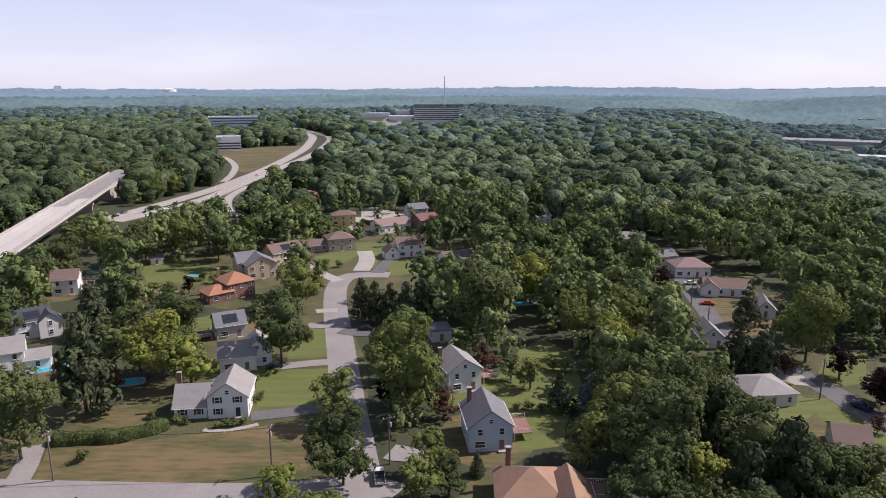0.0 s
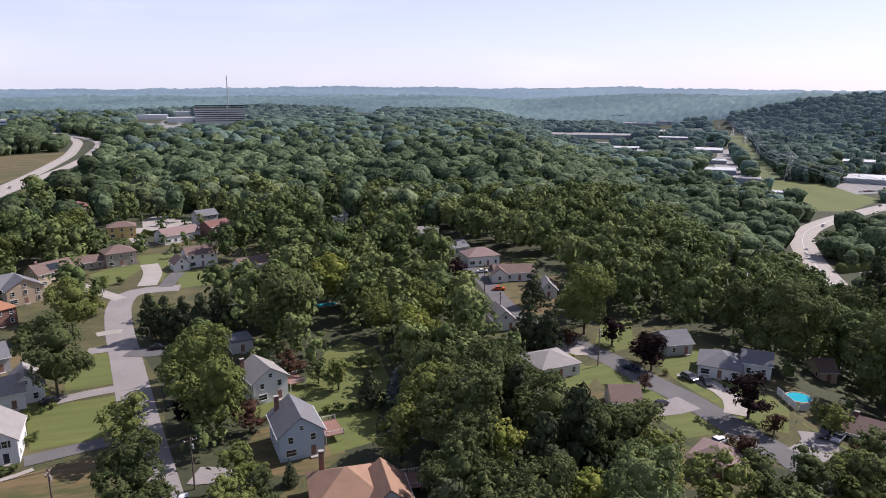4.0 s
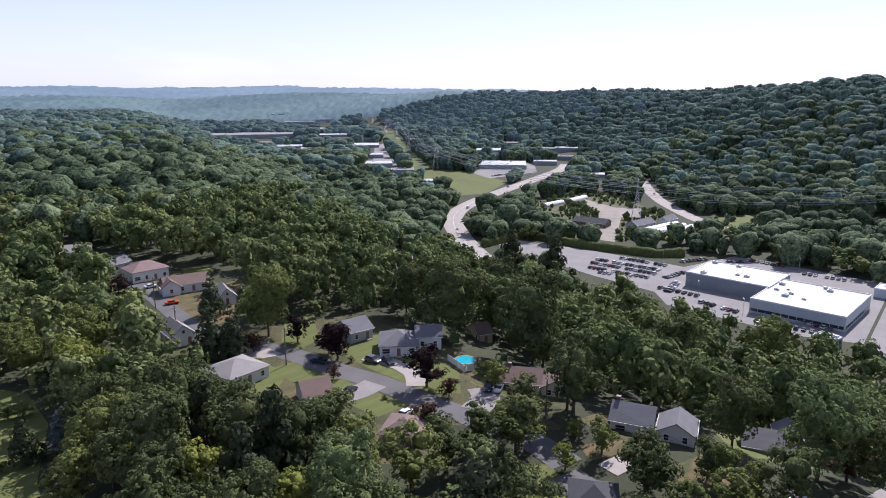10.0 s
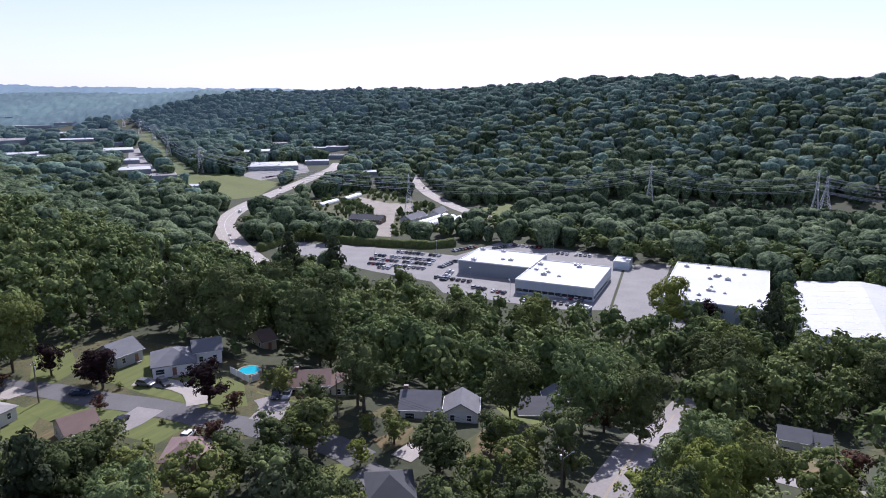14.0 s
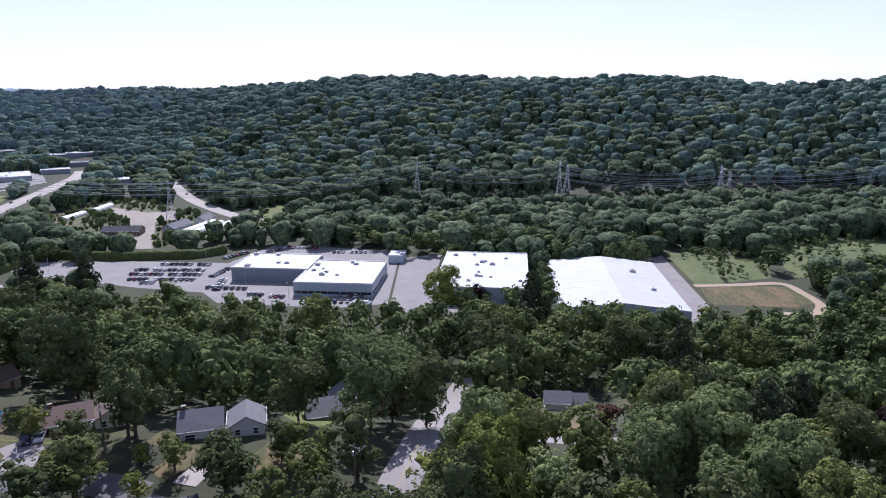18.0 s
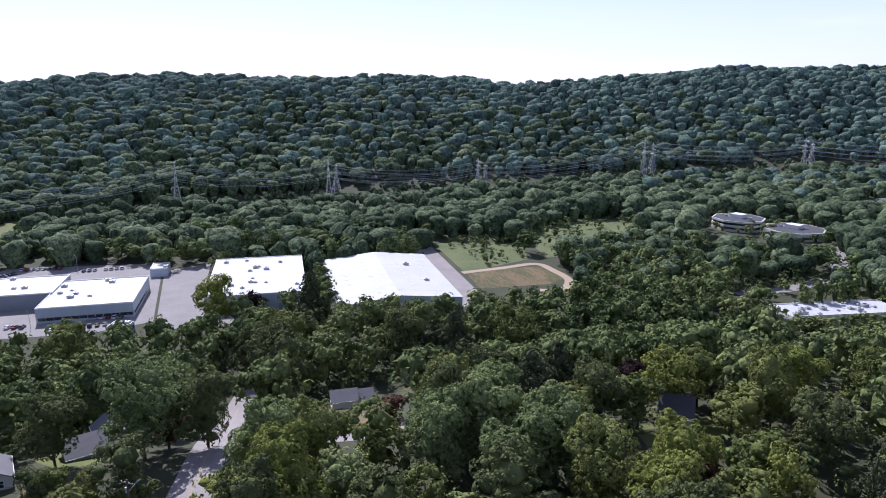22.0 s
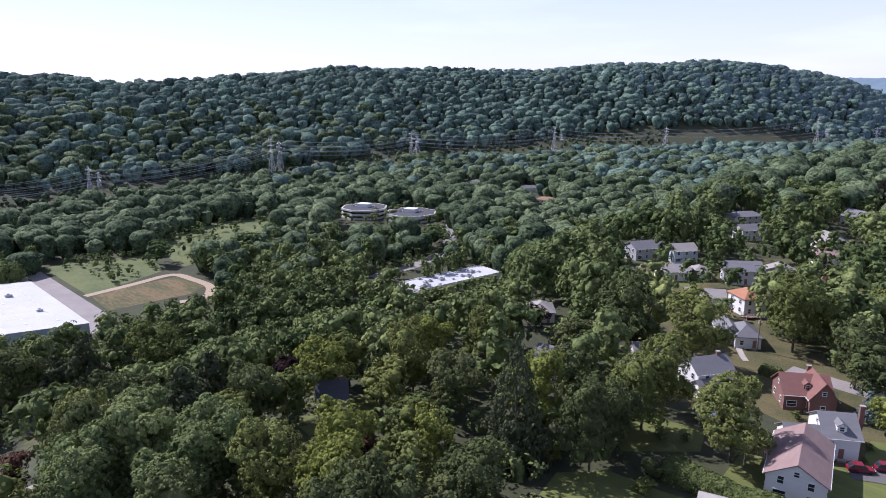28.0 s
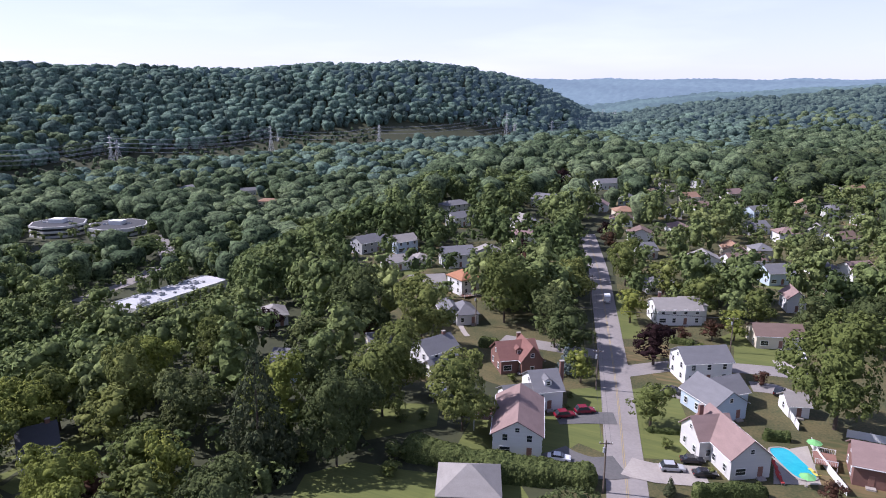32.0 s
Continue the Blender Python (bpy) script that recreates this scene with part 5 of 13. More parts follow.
WAYS.append(([(84.7, 192.2), (88.8, 173.9), (92.5, 163.1), (95.4, 152.1), (97.2, 138.1), (100.3, 123.1), (101.3, 106.3), (102.1, 100.9), (103.6, 88.9), (104.1, 77.1), (102.0, 68.2)], 8.8))
WAYS.append(([(70.6, 160.2), (74.0, 144.9), (77.1, 135.9), (79.5, 126.7), (81.0, 115.1), (83.6, 102.6), (84.4, 88.5), (85.1, 84.1), (86.3, 74.0), (86.8, 64.2), (85.0, 56.9)], 4.8))
WAYS.append(([(77.7, 176.2), (81.4, 159.4), (84.8, 149.5), (87.4, 139.4), (89.1, 126.6), (91.9, 112.9), (92.9, 97.4), (93.6, 92.5), (95.0, 81.4), (95.5, 70.6), (93.5, 62.6)], 4.8))
WAYS.append(([(243.4, 20.2), (223.3, 23.3), (156.1, 20.9), (127.5, 20.8), (113.4, 21.9), (104.6, 22.3)], 9.0))
WAYS.append(([(214.6, 17.9), (196.4, 20.5), (131.2, 17.6), (104.8, 17.1), (92.9, 17.9), (85.7, 18.3)], 5.0))
WAYS.append(([(229.0, 19.0), (209.9, 21.9), (143.7, 19.3), (116.2, 18.9), (103.1, 19.9), (95.1, 20.3)], 5.0))
WAYS.append(([(127.4, 22.0), (137.8, 8.4), (135.4, -9.0), (136.9, -22.7)], 8.0))
WAYS.append(([(113.5, 19.5), (123.2, 7.5), (120.9, -8.0), (122.2, -20.2)], 4.0))
WAYS.append(([(120.4, 20.7), (130.5, 8.0), (128.1, -8.5), (129.5, -21.5)], 4.0))
WAYS.append(([(11.3, -99.9), (13.5, -112.1), (17.0, -127.9), (21.4, -147.6), (26.6, -169.9), (32.6, -194.5), (39.1, -220.9), (49.5, -262.7), (60.1, -299.8), (68.5, -328.6)], 8.8))
WAYS.append(([(9.2, -81.9), (11.1, -91.9), (13.9, -104.8), (17.5, -120.9), (21.8, -139.2), (26.7, -159.4), (32.0, -181.0), (40.6, -215.3), (49.3, -245.7), (56.2, -269.2)], 4.8))
WAYS.append(([(10.3, -90.9), (12.3, -102.0), (15.5, -116.4), (19.4, -134.3), (24.2, -154.6), (29.6, -176.9), (35.6, -201.0), (45.1, -239.0), (54.7, -272.7), (62.3, -298.9)], 4.8))
WAYS.append(([(25.7, -175.7), (35.1, -176.7), (47.9, -176.8), (59.8, -177.0)], 8.2))
WAYS.append(([(22.8, -156.2), (31.2, -157.1), (42.6, -157.1), (53.2, -157.4)], 4.2))
WAYS.append(([(24.3, -165.9), (33.1, -166.9), (45.2, -166.9), (56.5, -167.2)], 4.2))
WAYS.append(([(24.9, -166.8), (11.4, -177.7), (-2.2, -182.3), (-15.5, -184.5), (-20.6, -183.0)], 8.2))
WAYS.append(([(22.1, -148.3), (10.1, -157.9), (-2.0, -162.0), (-13.8, -164.0), (-18.3, -162.7)], 4.2))
WAYS.append(([(23.5, -157.6), (10.8, -167.8), (-2.1, -172.2), (-14.7, -174.3), (-19.4, -172.8)], 4.2))
WAYS.append(([(47.1, -487.6), (61.6, -545.2), (80.2, -619.5), (94.5, -667.2)], 9.5))
WAYS.append(([(41.9, -433.5), (54.8, -484.9), (71.5, -552.3), (84.5, -596.2)], 5.5))
WAYS.append(([(44.5, -460.5), (58.2, -515.0), (75.9, -585.9), (89.5, -631.7)], 5.5))
WAYS.append(([(-190.4, 369.9), (-182.6, 405.9), (-172.9, 454.1), (-165.1, 514.4), (-161.3, 617.8), (-164.2, 750.9), (-172.5, 873.6), (-208.2, 1090.0), (-272.9, 1258.7), (-314.8, 1375.6)], 11.0))
WAYS.append(([(-156.0, 303.1), (-149.6, 332.6), (-141.7, 372.1), (-135.3, 421.5), (-132.2, 506.3), (-134.5, 615.3), (-141.1, 714.8), (-171.3, 896.6), (-223.9, 1032.8), (-258.4, 1129.1)], 7.0))
WAYS.append(([(-173.2, 336.5), (-166.1, 369.3), (-157.3, 413.1), (-150.2, 467.9), (-146.8, 562.0), (-149.4, 683.1), (-156.8, 794.2), (-189.8, 993.3), (-248.4, 1145.7), (-286.6, 1252.4)], 7.0))
WAYS.append(([(-181.1, 369.9), (-169.0, 406.1), (-157.7, 454.0), (-154.9, 523.8), (-151.1, 618.0), (-145.9, 721.0), (-147.6, 841.7), (-166.7, 1016.1), (-211.5, 1147.6), (-280.9, 1296.1)], 10.5))
WAYS.append(([(-148.4, 303.1), (-138.5, 332.8), (-129.2, 372.0), (-126.9, 429.2), (-123.8, 506.4), (-119.6, 590.9), (-120.8, 688.9), (-136.8, 833.6), (-174.1, 944.4), (-230.5, 1063.7)], 6.5))
WAYS.append(([(-164.7, 336.5), (-153.7, 369.4), (-143.5, 413.0), (-140.9, 476.5), (-137.5, 562.2), (-132.7, 656.0), (-134.2, 765.3), (-151.8, 924.8), (-192.8, 1046.0), (-255.7, 1179.9)], 6.5))
WAYS.append(([(-260.6, 761.2), (-228.5, 718.6), (-198.6, 649.8), (-181.0, 584.3), (-172.8, 533.5)], 8.0))
WAYS.append(([(-213.5, 623.4), (-187.3, 588.8), (-162.7, 532.5), (-148.3, 478.8), (-141.6, 437.2)], 4.0))
WAYS.append(([(-237.1, 692.3), (-207.9, 653.7), (-180.6, 591.1), (-164.6, 531.6), (-157.2, 485.4)], 4.0))
WAYS.append(([(-146.2, 508.4), (-145.6, 466.8), (-138.5, 431.2), (-126.4, 398.7), (-114.4, 382.5)], 8.0))
WAYS.append(([(-119.8, 416.6), (-119.3, 382.5), (-113.5, 353.3), (-103.6, 326.7), (-93.7, 313.4)], 4.0))
WAYS.append(([(-133.0, 462.5), (-132.5, 424.7), (-126.0, 392.3), (-115.0, 362.7), (-104.1, 348.0)], 4.0))
clear((-271, 796), (-226, 665), (-149, 497), (-142, 497), (-136, 577), (-137, 666), (-151, 733), (-180, 875), (-240, 845))
clear((-166, 406), (-138, 338), (-125, 326), (-116, 379), (-114, 481), (-137, 577), (-144, 569))
WAYS.append(([(318.9, 279.0), (334.3, 305.5), (363.9, 347.3), (399.3, 390.2), (437.9, 423.1), (497.5, 453.6), (581.3, 483.5), (671.7, 513.1), (763.9, 544.4), (832.8, 583.0)], 13.5))
WAYS.append(([(281.2, 246.0), (294.8, 269.4), (320.9, 306.3), (352.1, 344.1), (386.1, 373.1), (438.7, 400.0), (512.6, 426.4), (592.0, 452.3), (672.6, 479.3), (734.0, 513.9)], 9.5))
WAYS.append(([(300.0, 262.5), (314.6, 287.5), (342.4, 326.8), (375.7, 367.2), (412.0, 398.1), (468.1, 426.8), (546.9, 455.0), (631.8, 482.7), (718.2, 511.9), (783.4, 548.4)], 9.5))
WAYS.append(([(759.7, 419.8), (697.8, 378.0), (628.7, 325.6), (570.9, 268.8), (541.2, 230.3), (526.5, 196.2)], 11.5))
WAYS.append(([(669.6, 370.0), (615.4, 333.3), (554.4, 287.1), (503.4, 237.0), (477.2, 203.1), (464.3, 173.0)], 7.5))
WAYS.append(([(714.6, 394.9), (656.6, 355.7), (591.5, 306.4), (537.1, 252.9), (509.2, 216.7), (495.4, 184.6)], 7.5))
clear((155, 187), (169, 184), (207, 222), (298, 320), (248, 299), (211, 255))
clear((285, 85), (294, 62), (396, 75), (444, 84), (449, 132), (451, 176), (386, 310), (366, 318), (326, 283), (286, 141))
clear((283, 60), (283, 27), (318, 30), (441, 55), (426, 80), (318, 67))
clear((285, -71), (297, -85), (333, -95), (453, -90), (449, -76), (400, -68))
clear((355, -90), (361, -103), (376, -134), (406, -144), (449, -155), (467, -110), (460, -93), (426, -86))
clear((305, -120), (314, -132), (360, -152), (387, -148), (386, -122), (379, -97), (331, -85), (305, -84))
WAYS.append(([(382.9, -95.0), (388.5, -122.4), (393.1, -145.2), (375.8, -150.3), (354.7, -151.4), (337.7, -140.4), (339.3, -128.1)], 7.5))
WAYS.append(([(334.2, -82.9), (339.1, -106.8), (343.1, -126.7), (328.0, -131.1), (309.5, -132.1), (294.7, -122.5), (296.2, -111.8)], 3.5))
WAYS.append(([(358.6, -88.9), (363.8, -114.6), (368.1, -135.9), (351.9, -140.7), (332.1, -141.7), (316.2, -131.4), (317.7, -120.0)], 3.5))
clear((391, -152), (405, -188), (436, -237), (478, -266), (496, -276), (524, -248), (513, -214), (483, -162), (465, -156))
clear((598, 659), (615, 645), (641, 672), (1199, 1388), (1341, 1633), (1319, 1674), (1305, 1657))
clear((481, 463), (508, 452), (594, 494), (627, 521), (662, 626), (625, 680), (595, 647), (548, 587))
clear((545, 412), (586, 404), (620, 395), (628, 372), (583, 317), (539, 264), (512, 228), (473, 222), (440, 236), (418, 252), (415, 300), (440, 340), (478, 381))
clear((500, 395), (430, 310), (470, 360))
clear((486, 190), (516, 185), (557, 199), (626, 226), (571, 246), (529, 228))
WAYS.append(([(425.7, 262.9), (473.2, 289.5), (524.6, 305.9), (598.8, 339.2), (598.2, 376.3)], 9.5))
WAYS.append(([(406.3, 251.0), (451.7, 276.3), (500.7, 292.0), (571.6, 323.8), (571.0, 359.1)], 5.5))
WAYS.append(([(416.0, 256.9), (462.4, 282.9), (512.6, 298.9), (585.2, 331.5), (584.6, 367.7)], 5.5))
clear((-81, 126), (-77, 115), (-64, 96), (-42, 93), (-22, 93), (-22, 106), (-26, 127), (-31, 139))
clear((-48, 162), (-43, 145), (-36, 121), (-26, 121), (-22, 129), (-26, 155), (-29, 168), (-41, 167))
clear((-47, 189), (-39, 158), (-35, 145), (-26, 146), (-31, 176), (-35, 197), (-40, 199))
clear((-80, 207), (-67, 172), (-60, 155), (-57, 158), (-55, 164), (-66, 197), (-72, 212))
clear((-127, 274), (-106, 228), (-94, 207), (-73, 204), (-71, 221), (-85, 265), (-110, 282))
clear((-82, 137), (-68, 114), (-62, 112), (-54, 117), (-56, 123), (-67, 148), (-75, 144))
clear((-57, 289), (-47, 241), (-40, 225), (-36, 229), (-30, 246), (-36, 295), (-43, 306))
clear((-42, 318), (-35, 265), (-29, 237), (-24, 225), (-21, 255), (-25, 306), (-27, 320))
clear((-24, 283), (-20, 235), (-18, 216), (-8, 218), (-3, 233), (-3, 280), (-11, 285))
clear((10, 132), (13, 105), (21, 106), (29, 132), (35, 158), (36, 179), (29, 190), (22, 181), (12, 158))
clear((72, 181), (74, 164), (85, 168), (106, 203), (124, 236), (98, 246), (87, 243), (75, 209))
clear((90, 205), (100, 209), (120, 251), (123, 263), (114, 267), (95, 222))
clear((90, 114), (91, 95), (95, 90), (110, 105), (119, 114), (124, 150), (119, 158), (105, 150), (90, 129))
clear((73, 116), (76, 94), (84, 94), (98, 109), (94, 150), (85, 150), (73, 129))
clear((83, 141), (85, 135), (92, 137), (106, 159), (118, 179), (109, 181), (97, 164))
clear((93, 57), (99, 55), (104, 57), (119, 65), (110, 71), (96, 62))
clear((79, 59), (85, 58), (97, 66), (99, 71), (96, 74), (84, 65))
clear((97, 43), (102, 38), (109, 38), (123, 43), (126, 52), (117, 53), (103, 47))
clear((116, -2), (116, -12), (139, -15), (197, -18), (184, 1), (125, 1))
clear((44, -89), (52, -104), (70, -97), (67, -86), (58, -74), (56, -72), (44, -83))
clear((49, -108), (53, -117), (59, -132), (70, -127), (73, -117), (65, -104), (59, -98))
clear((17, -105), (20, -126), (24, -139), (33, -135), (28, -112), (24, -107))
clear((20, -118), (24, -142), (27, -156), (34, -152), (32, -138), (26, -115))
clear((4, -118), (4, -141), (12, -165), (20, -158), (17, -132), (11, -106), (5, -108))
clear((10, -151), (12, -181), (16, -192), (27, -185), (22, -154), (20, -146))
clear((-19, -201), (-2, -198), (-1, -165), (-2, -153), (-13, -156), (-16, -168))
clear((-26, -134), (-25, -152), (-18, -149), (-15, -124), (-15, -107), (-21, -112))
clear((21, -178), (22, -194), (30, -225), (38, -235), (35, -216), (27, -175))
clear((326, 156), (328, 108), (401, 120), (399, 173), (359, 172))
clear((304, 115), (306, 70), (392, 79), (390, 128), (335, 126))
clear((316, 47), (317, -5), (332, -5), (416, -4), (415, 51), (331, 50))
clear((295, -13), (297, -78), (305, -80), (403, -76), (400, -10))
clear((371, 81), (372, 67), (431, 74), (430, 90), (408, 89))
clear((292, 71), (323, 72), (327, 88), (312, 91), (295, 86))
clear((311, 13), (343, 13), (346, 44), (332, 45), (313, 43))
clear((197, -223), (249, -282), (270, -283), (276, -217), (202, -170))
clear((-64, 1414), (-46, 1096), (25, 1097), (36, 1415))
clear((-427, 1245), (-348, 1027), (-281, 1047), (-336, 1272))
clear((-274, 815), (-229, 695), (-207, 702), (-238, 827))
clear((621, 954), (649, 936), (739, 1058), (700, 1084))
clear((610, 771), (629, 756), (721, 859), (692, 882))
clear((512, 601), (532, 584), (609, 662), (580, 688))
clear((750, 1049), (776, 1030), (883, 1163), (846, 1191))
clear((800, 1021), (815, 1009), (928, 1142), (904, 1161))
clear((928, 1404), (969, 1376), (1101, 1556), (1047, 1592))
clear((849, 615), (869, 587), (996, 667), (968, 707))
clear((643, 420), (656, 399), (749, 449), (729, 482))
clear((860, 651), (876, 630), (998, 712), (974, 744))
clear((613, 1288), (774, 1198), (896, 1381), (705, 1487))
clear((474, 1069), (496, 1059), (586, 1239), (551, 1254))
clear((633, 1126), (661, 1110), (751, 1253), (711, 1276))
clear((624, 1040), (671, 1011), (765, 1145), (704, 1183))
clear((523, 674), (554, 648), (640, 742), (597, 777))
clear((707, 933), (744, 904), (855, 1033), (806, 1071))
clear((1021, 1705), (1056, 1683), (1242, 1972), (1193, 2002))
clear((988, 1591), (1053, 1549), (1216, 1781), (1134, 1834))
clear((808, 1171), (861, 1133), (983, 1286), (916, 1335))
clear((1055, 1429), (1096, 1398), (1244, 1579), (1190, 1620))
clear((1051, 1537), (1089, 1510), (1256, 1734), (1205, 1770))
clear((478, 509), (494, 494), (564, 557), (540, 581))
clear((634, 574), (671, 530), (779, 610), (730, 667))
clear((778, 718), (807, 685), (926, 780), (887, 824))
clear((917, 783), (940, 756), (1070, 855), (1039, 893))
clear((707, 546), (725, 522), (825, 588), (799, 623))
clear((782, 568), (800, 542), (909, 610), (883, 648))
clear((-218, 1795), (-152, 1278), (-99, 1284), (-134, 1803))
clear((-137, 1700), (-96, 1229), (-50, 1232), (-64, 1704))
clear((273, 1573), (332, 1562), (478, 2230), (386, 2247))
clear((-136, 1895), (-91, 1318), (-59, 1320), (-80, 1898))
clear((-162, -1091), (-83, -1100), (-79, -995), (-142, -988))
clear((31, -1274), (65, -1273), (55, -1161), (33, -1162))
clear((511, 348), (530, 339), (555, 355), (560, 366), (540, 375))
clear((475, 351), (504, 344), (528, 361), (531, 378), (501, 384))
clear((425, 286), (448, 270), (470, 283), (485, 305), (461, 322))
clear((543, 640), (568, 644), (591, 671), (632, 723), (891, 1069), (847, 1041), (633, 785), (603, 748))
clear((606, 532), (690, 527), (720, 550), (806, 622), (782, 671), (654, 605), (628, 581))
clear((-182, 1537), (-156, 1322), (-130, 1177), (-82, 1061), (-48, 1180), (-69, 1700), (-73, 1793), (-136, 1750))
WAYS.append(([(-35.1, 104.7), (-49.5, 147.9)], 9.9))
WAYS.append(([(-48.4, 144.0), (-48.7, 146.0)], 8.8))
WAYS.append(([(-39.4, 122.8), (-55.7, 173.5)], 10.2))
WAYS.append(([(-54.3, 169.1), (-54.8, 171.1)], 8.5))
WAYS.append(([(-51.7, 156.0), (-65.5, 197.6)], 7.3))
WAYS.append(([(-63.7, 192.8), (-64.6, 194.6)], 7.9))
WAYS.append(([(-60.0, 188.5), (-76.0, 238.6)], 8.2))
WAYS.append(([(-73.9, 233.2), (-75.2, 234.7)], 9.1))
WAYS.append(([(-62.4, 223.4), (-73.6, 263.8)], 9.1))
WAYS.append(([(-71.7, 257.7), (-72.7, 259.5)], 9.4))
WAYS.append(([(-60.0, 248.1), (-69.2, 286.5)], 10.8))
WAYS.append(([(-67.2, 280.2), (-68.6, 281.6)], 11.1))
WAYS.append(([(-38.4, 245.4), (-48.6, 310.7)], 9.3))
WAYS.append(([(-47.3, 303.7), (-48.1, 305.6)], 9.6))
WAYS.append(([(-12.3, 236.8), (-15.6, 299.9)], 9.5))
WAYS.append(([(-15.0, 293.0), (-15.6, 294.9)], 9.8))
WAYS.append(([(4.9, 237.3), (5.8, 280.2)], 10.5))
WAYS.append(([(6.1, 273.8), (5.2, 275.6)], 10.7))
WAYS.append(([(-43.3, 291.8), (-54.9, 369.5)], 9.8))
WAYS.append(([(-53.6, 361.2), (-53.9, 363.2)], 10.0))
WAYS.append(([(-21.8, 278.7), (-27.6, 353.0)], 13.4))
WAYS.append(([(-26.5, 345.2), (-27.6, 346.9)], 13.6))
WAYS.append(([(-8.2, 302.2), (-9.7, 356.8)], 9.5))
WAYS.append(([(-8.9, 349.0), (-10.1, 350.6)], 9.8))
WAYS.append(([(-13.5, 333.9), (-15.9, 394.2)], 8.7))
WAYS.append(([(-15.1, 385.6), (-16.1, 387.4)], 9.0))
WAYS.append(([(-76.1, 373.0), (-91.9, 450.6)], 12.6))
WAYS.append(([(-89.3, 441.2), (-90.9, 442.4)], 12.8))
WAYS.append(([(-109.3, 190.4), (-138.4, 241.1)], 7.2))
WAYS.append(([(-135.4, 235.4), (-136.0, 237.3)], 7.9))
WAYS.append(([(-99.3, 156.0), (-125.8, 197.5)], 10.6))
WAYS.append(([(-122.7, 192.8), (-123.9, 194.4)], 8.5))
WAYS.append(([(-82.8, 121.3), (-116.9, 171.3)], 9.7))
WAYS.append(([(-114.1, 167.1), (-115.1, 168.8)], 8.5))
WAYS.append(([(2.9, 122.9), (3.8, 161.2)], 7.2))
WAYS.append(([(4.1, 157.1), (3.4, 159.0)], 8.5))
WAYS.append(([(6.6, 94.6), (9.3, 133.7)], 10.0))
WAYS.append(([(9.2, 130.0), (9.0, 132.0)], 9.1))
WAYS.append(([(11.2, 77.7), (15.9, 109.8)], 12.1))
WAYS.append(([(15.5, 106.6), (15.6, 108.6)], 9.9))
WAYS.append(([(-0.9, 158.7), (-1.1, 194.2)], 5.7))
WAYS.append(([(-0.9, 189.4), (-1.3, 191.4)], 6.7))
WAYS.append(([(80.6, 285.4), (91.0, 322.4)], 9.5))
WAYS.append(([(88.9, 315.2), (89.5, 317.1)], 9.7))
WAYS.append(([(78.6, 211.2), (99.5, 267.4)], 10.5))
WAYS.append(([(97.6, 261.2), (97.6, 263.2)], 10.7))
WAYS.append(([(81.9, 190.4), (103.7, 241.0)], 11.6))
WAYS.append(([(101.5, 235.3), (101.9, 237.3)], 11.8))
WAYS.append(([(84.5, 171.2), (107.0, 216.7)], 5.5))
WAYS.append(([(104.6, 211.5), (105.2, 213.4)], 7.9))
WAYS.append(([(83.9, 254.9), (94.7, 288.0)], 8.0))
WAYS.append(([(93.2, 281.4), (92.6, 283.3)], 8.3))
WAYS.append(([(47.6, 340.6), (52.7, 376.7)], 10.0))
WAYS.append(([(52.0, 368.4), (51.2, 370.2)], 10.2))
WAYS.append(([(58.8, 321.5), (65.0, 355.6)], 7.8))
WAYS.append(([(63.8, 347.6), (63.7, 349.6)], 8.1))
WAYS.append(([(64.1, 155.9), (78.5, 190.8)], 6.1))
WAYS.append(([(76.9, 186.1), (77.0, 188.1)], 8.5))
WAYS.append(([(63.4, 125.8), (77.6, 154.0)], 9.1))
WAYS.append(([(76.2, 150.0), (75.9, 152.0)], 9.4))
WAYS.append(([(69.3, 105.7), (84.8, 129.4)], 6.1))
WAYS.append(([(82.8, 125.9), (83.5, 127.8)], 7.9))
WAYS.append(([(83.4, 111.2), (117.8, 157.1)], 9.2))
WAYS.append(([(115.5, 153.0), (115.6, 155.0)], 7.9))
WAYS.append(([(85.5, 99.0), (120.8, 139.9)], 10.9))
WAYS.append(([(117.8, 136.4), (119.1, 137.9)], 9.1))
WAYS.append(([(92.0, 72.3), (129.1, 101.5)], 10.7))
WAYS.append(([(125.7, 98.9), (127.4, 100.0)], 8.5))
WAYS.append(([(129.1, 116.0), (151.8, 136.3)], 4.7))
WAYS.append(([(148.4, 132.7), (149.1, 134.5)], 7.3))
WAYS.append(([(69.2, 78.9), (87.6, 99.9)], 7.0))
WAYS.append(([(85.1, 97.4), (86.8, 98.4)], 7.9))
WAYS.append(([(92.4, 49.6), (129.7, 69.6)], 13.4))
WAYS.append(([(126.2, 67.9), (128.0, 68.6)], 7.7))
WAYS.append(([(120.3, 38.1), (149.6, 47.4)], 13.2))
WAYS.append(([(145.7, 46.1), (147.5, 46.9)], 8.5))
WAYS.append(([(79.5, 48.3), (94.2, 57.3)], 6.9))
WAYS.append(([(91.5, 55.6), (93.2, 56.7)], 7.9))
WAYS.append(([(159.4, -9.0), (216.0, -12.3)], 15.3))
WAYS.append(([(210.7, -12.1), (212.7, -12.0)], 7.6))
WAYS.append(([(171.7, -33.4), (230.0, -44.8)], 14.6))
WAYS.append(([(224.7, -43.4), (226.4, -44.4)], 7.9))
WAYS.append(([(93.9, -60.3), (123.1, -79.1)], 10.0))
WAYS.append(([(119.8, -77.0), (121.5, -78.1)], 7.9))
WAYS.append(([(56.1, -121.7), (71.0, -154.1)], 8.0))
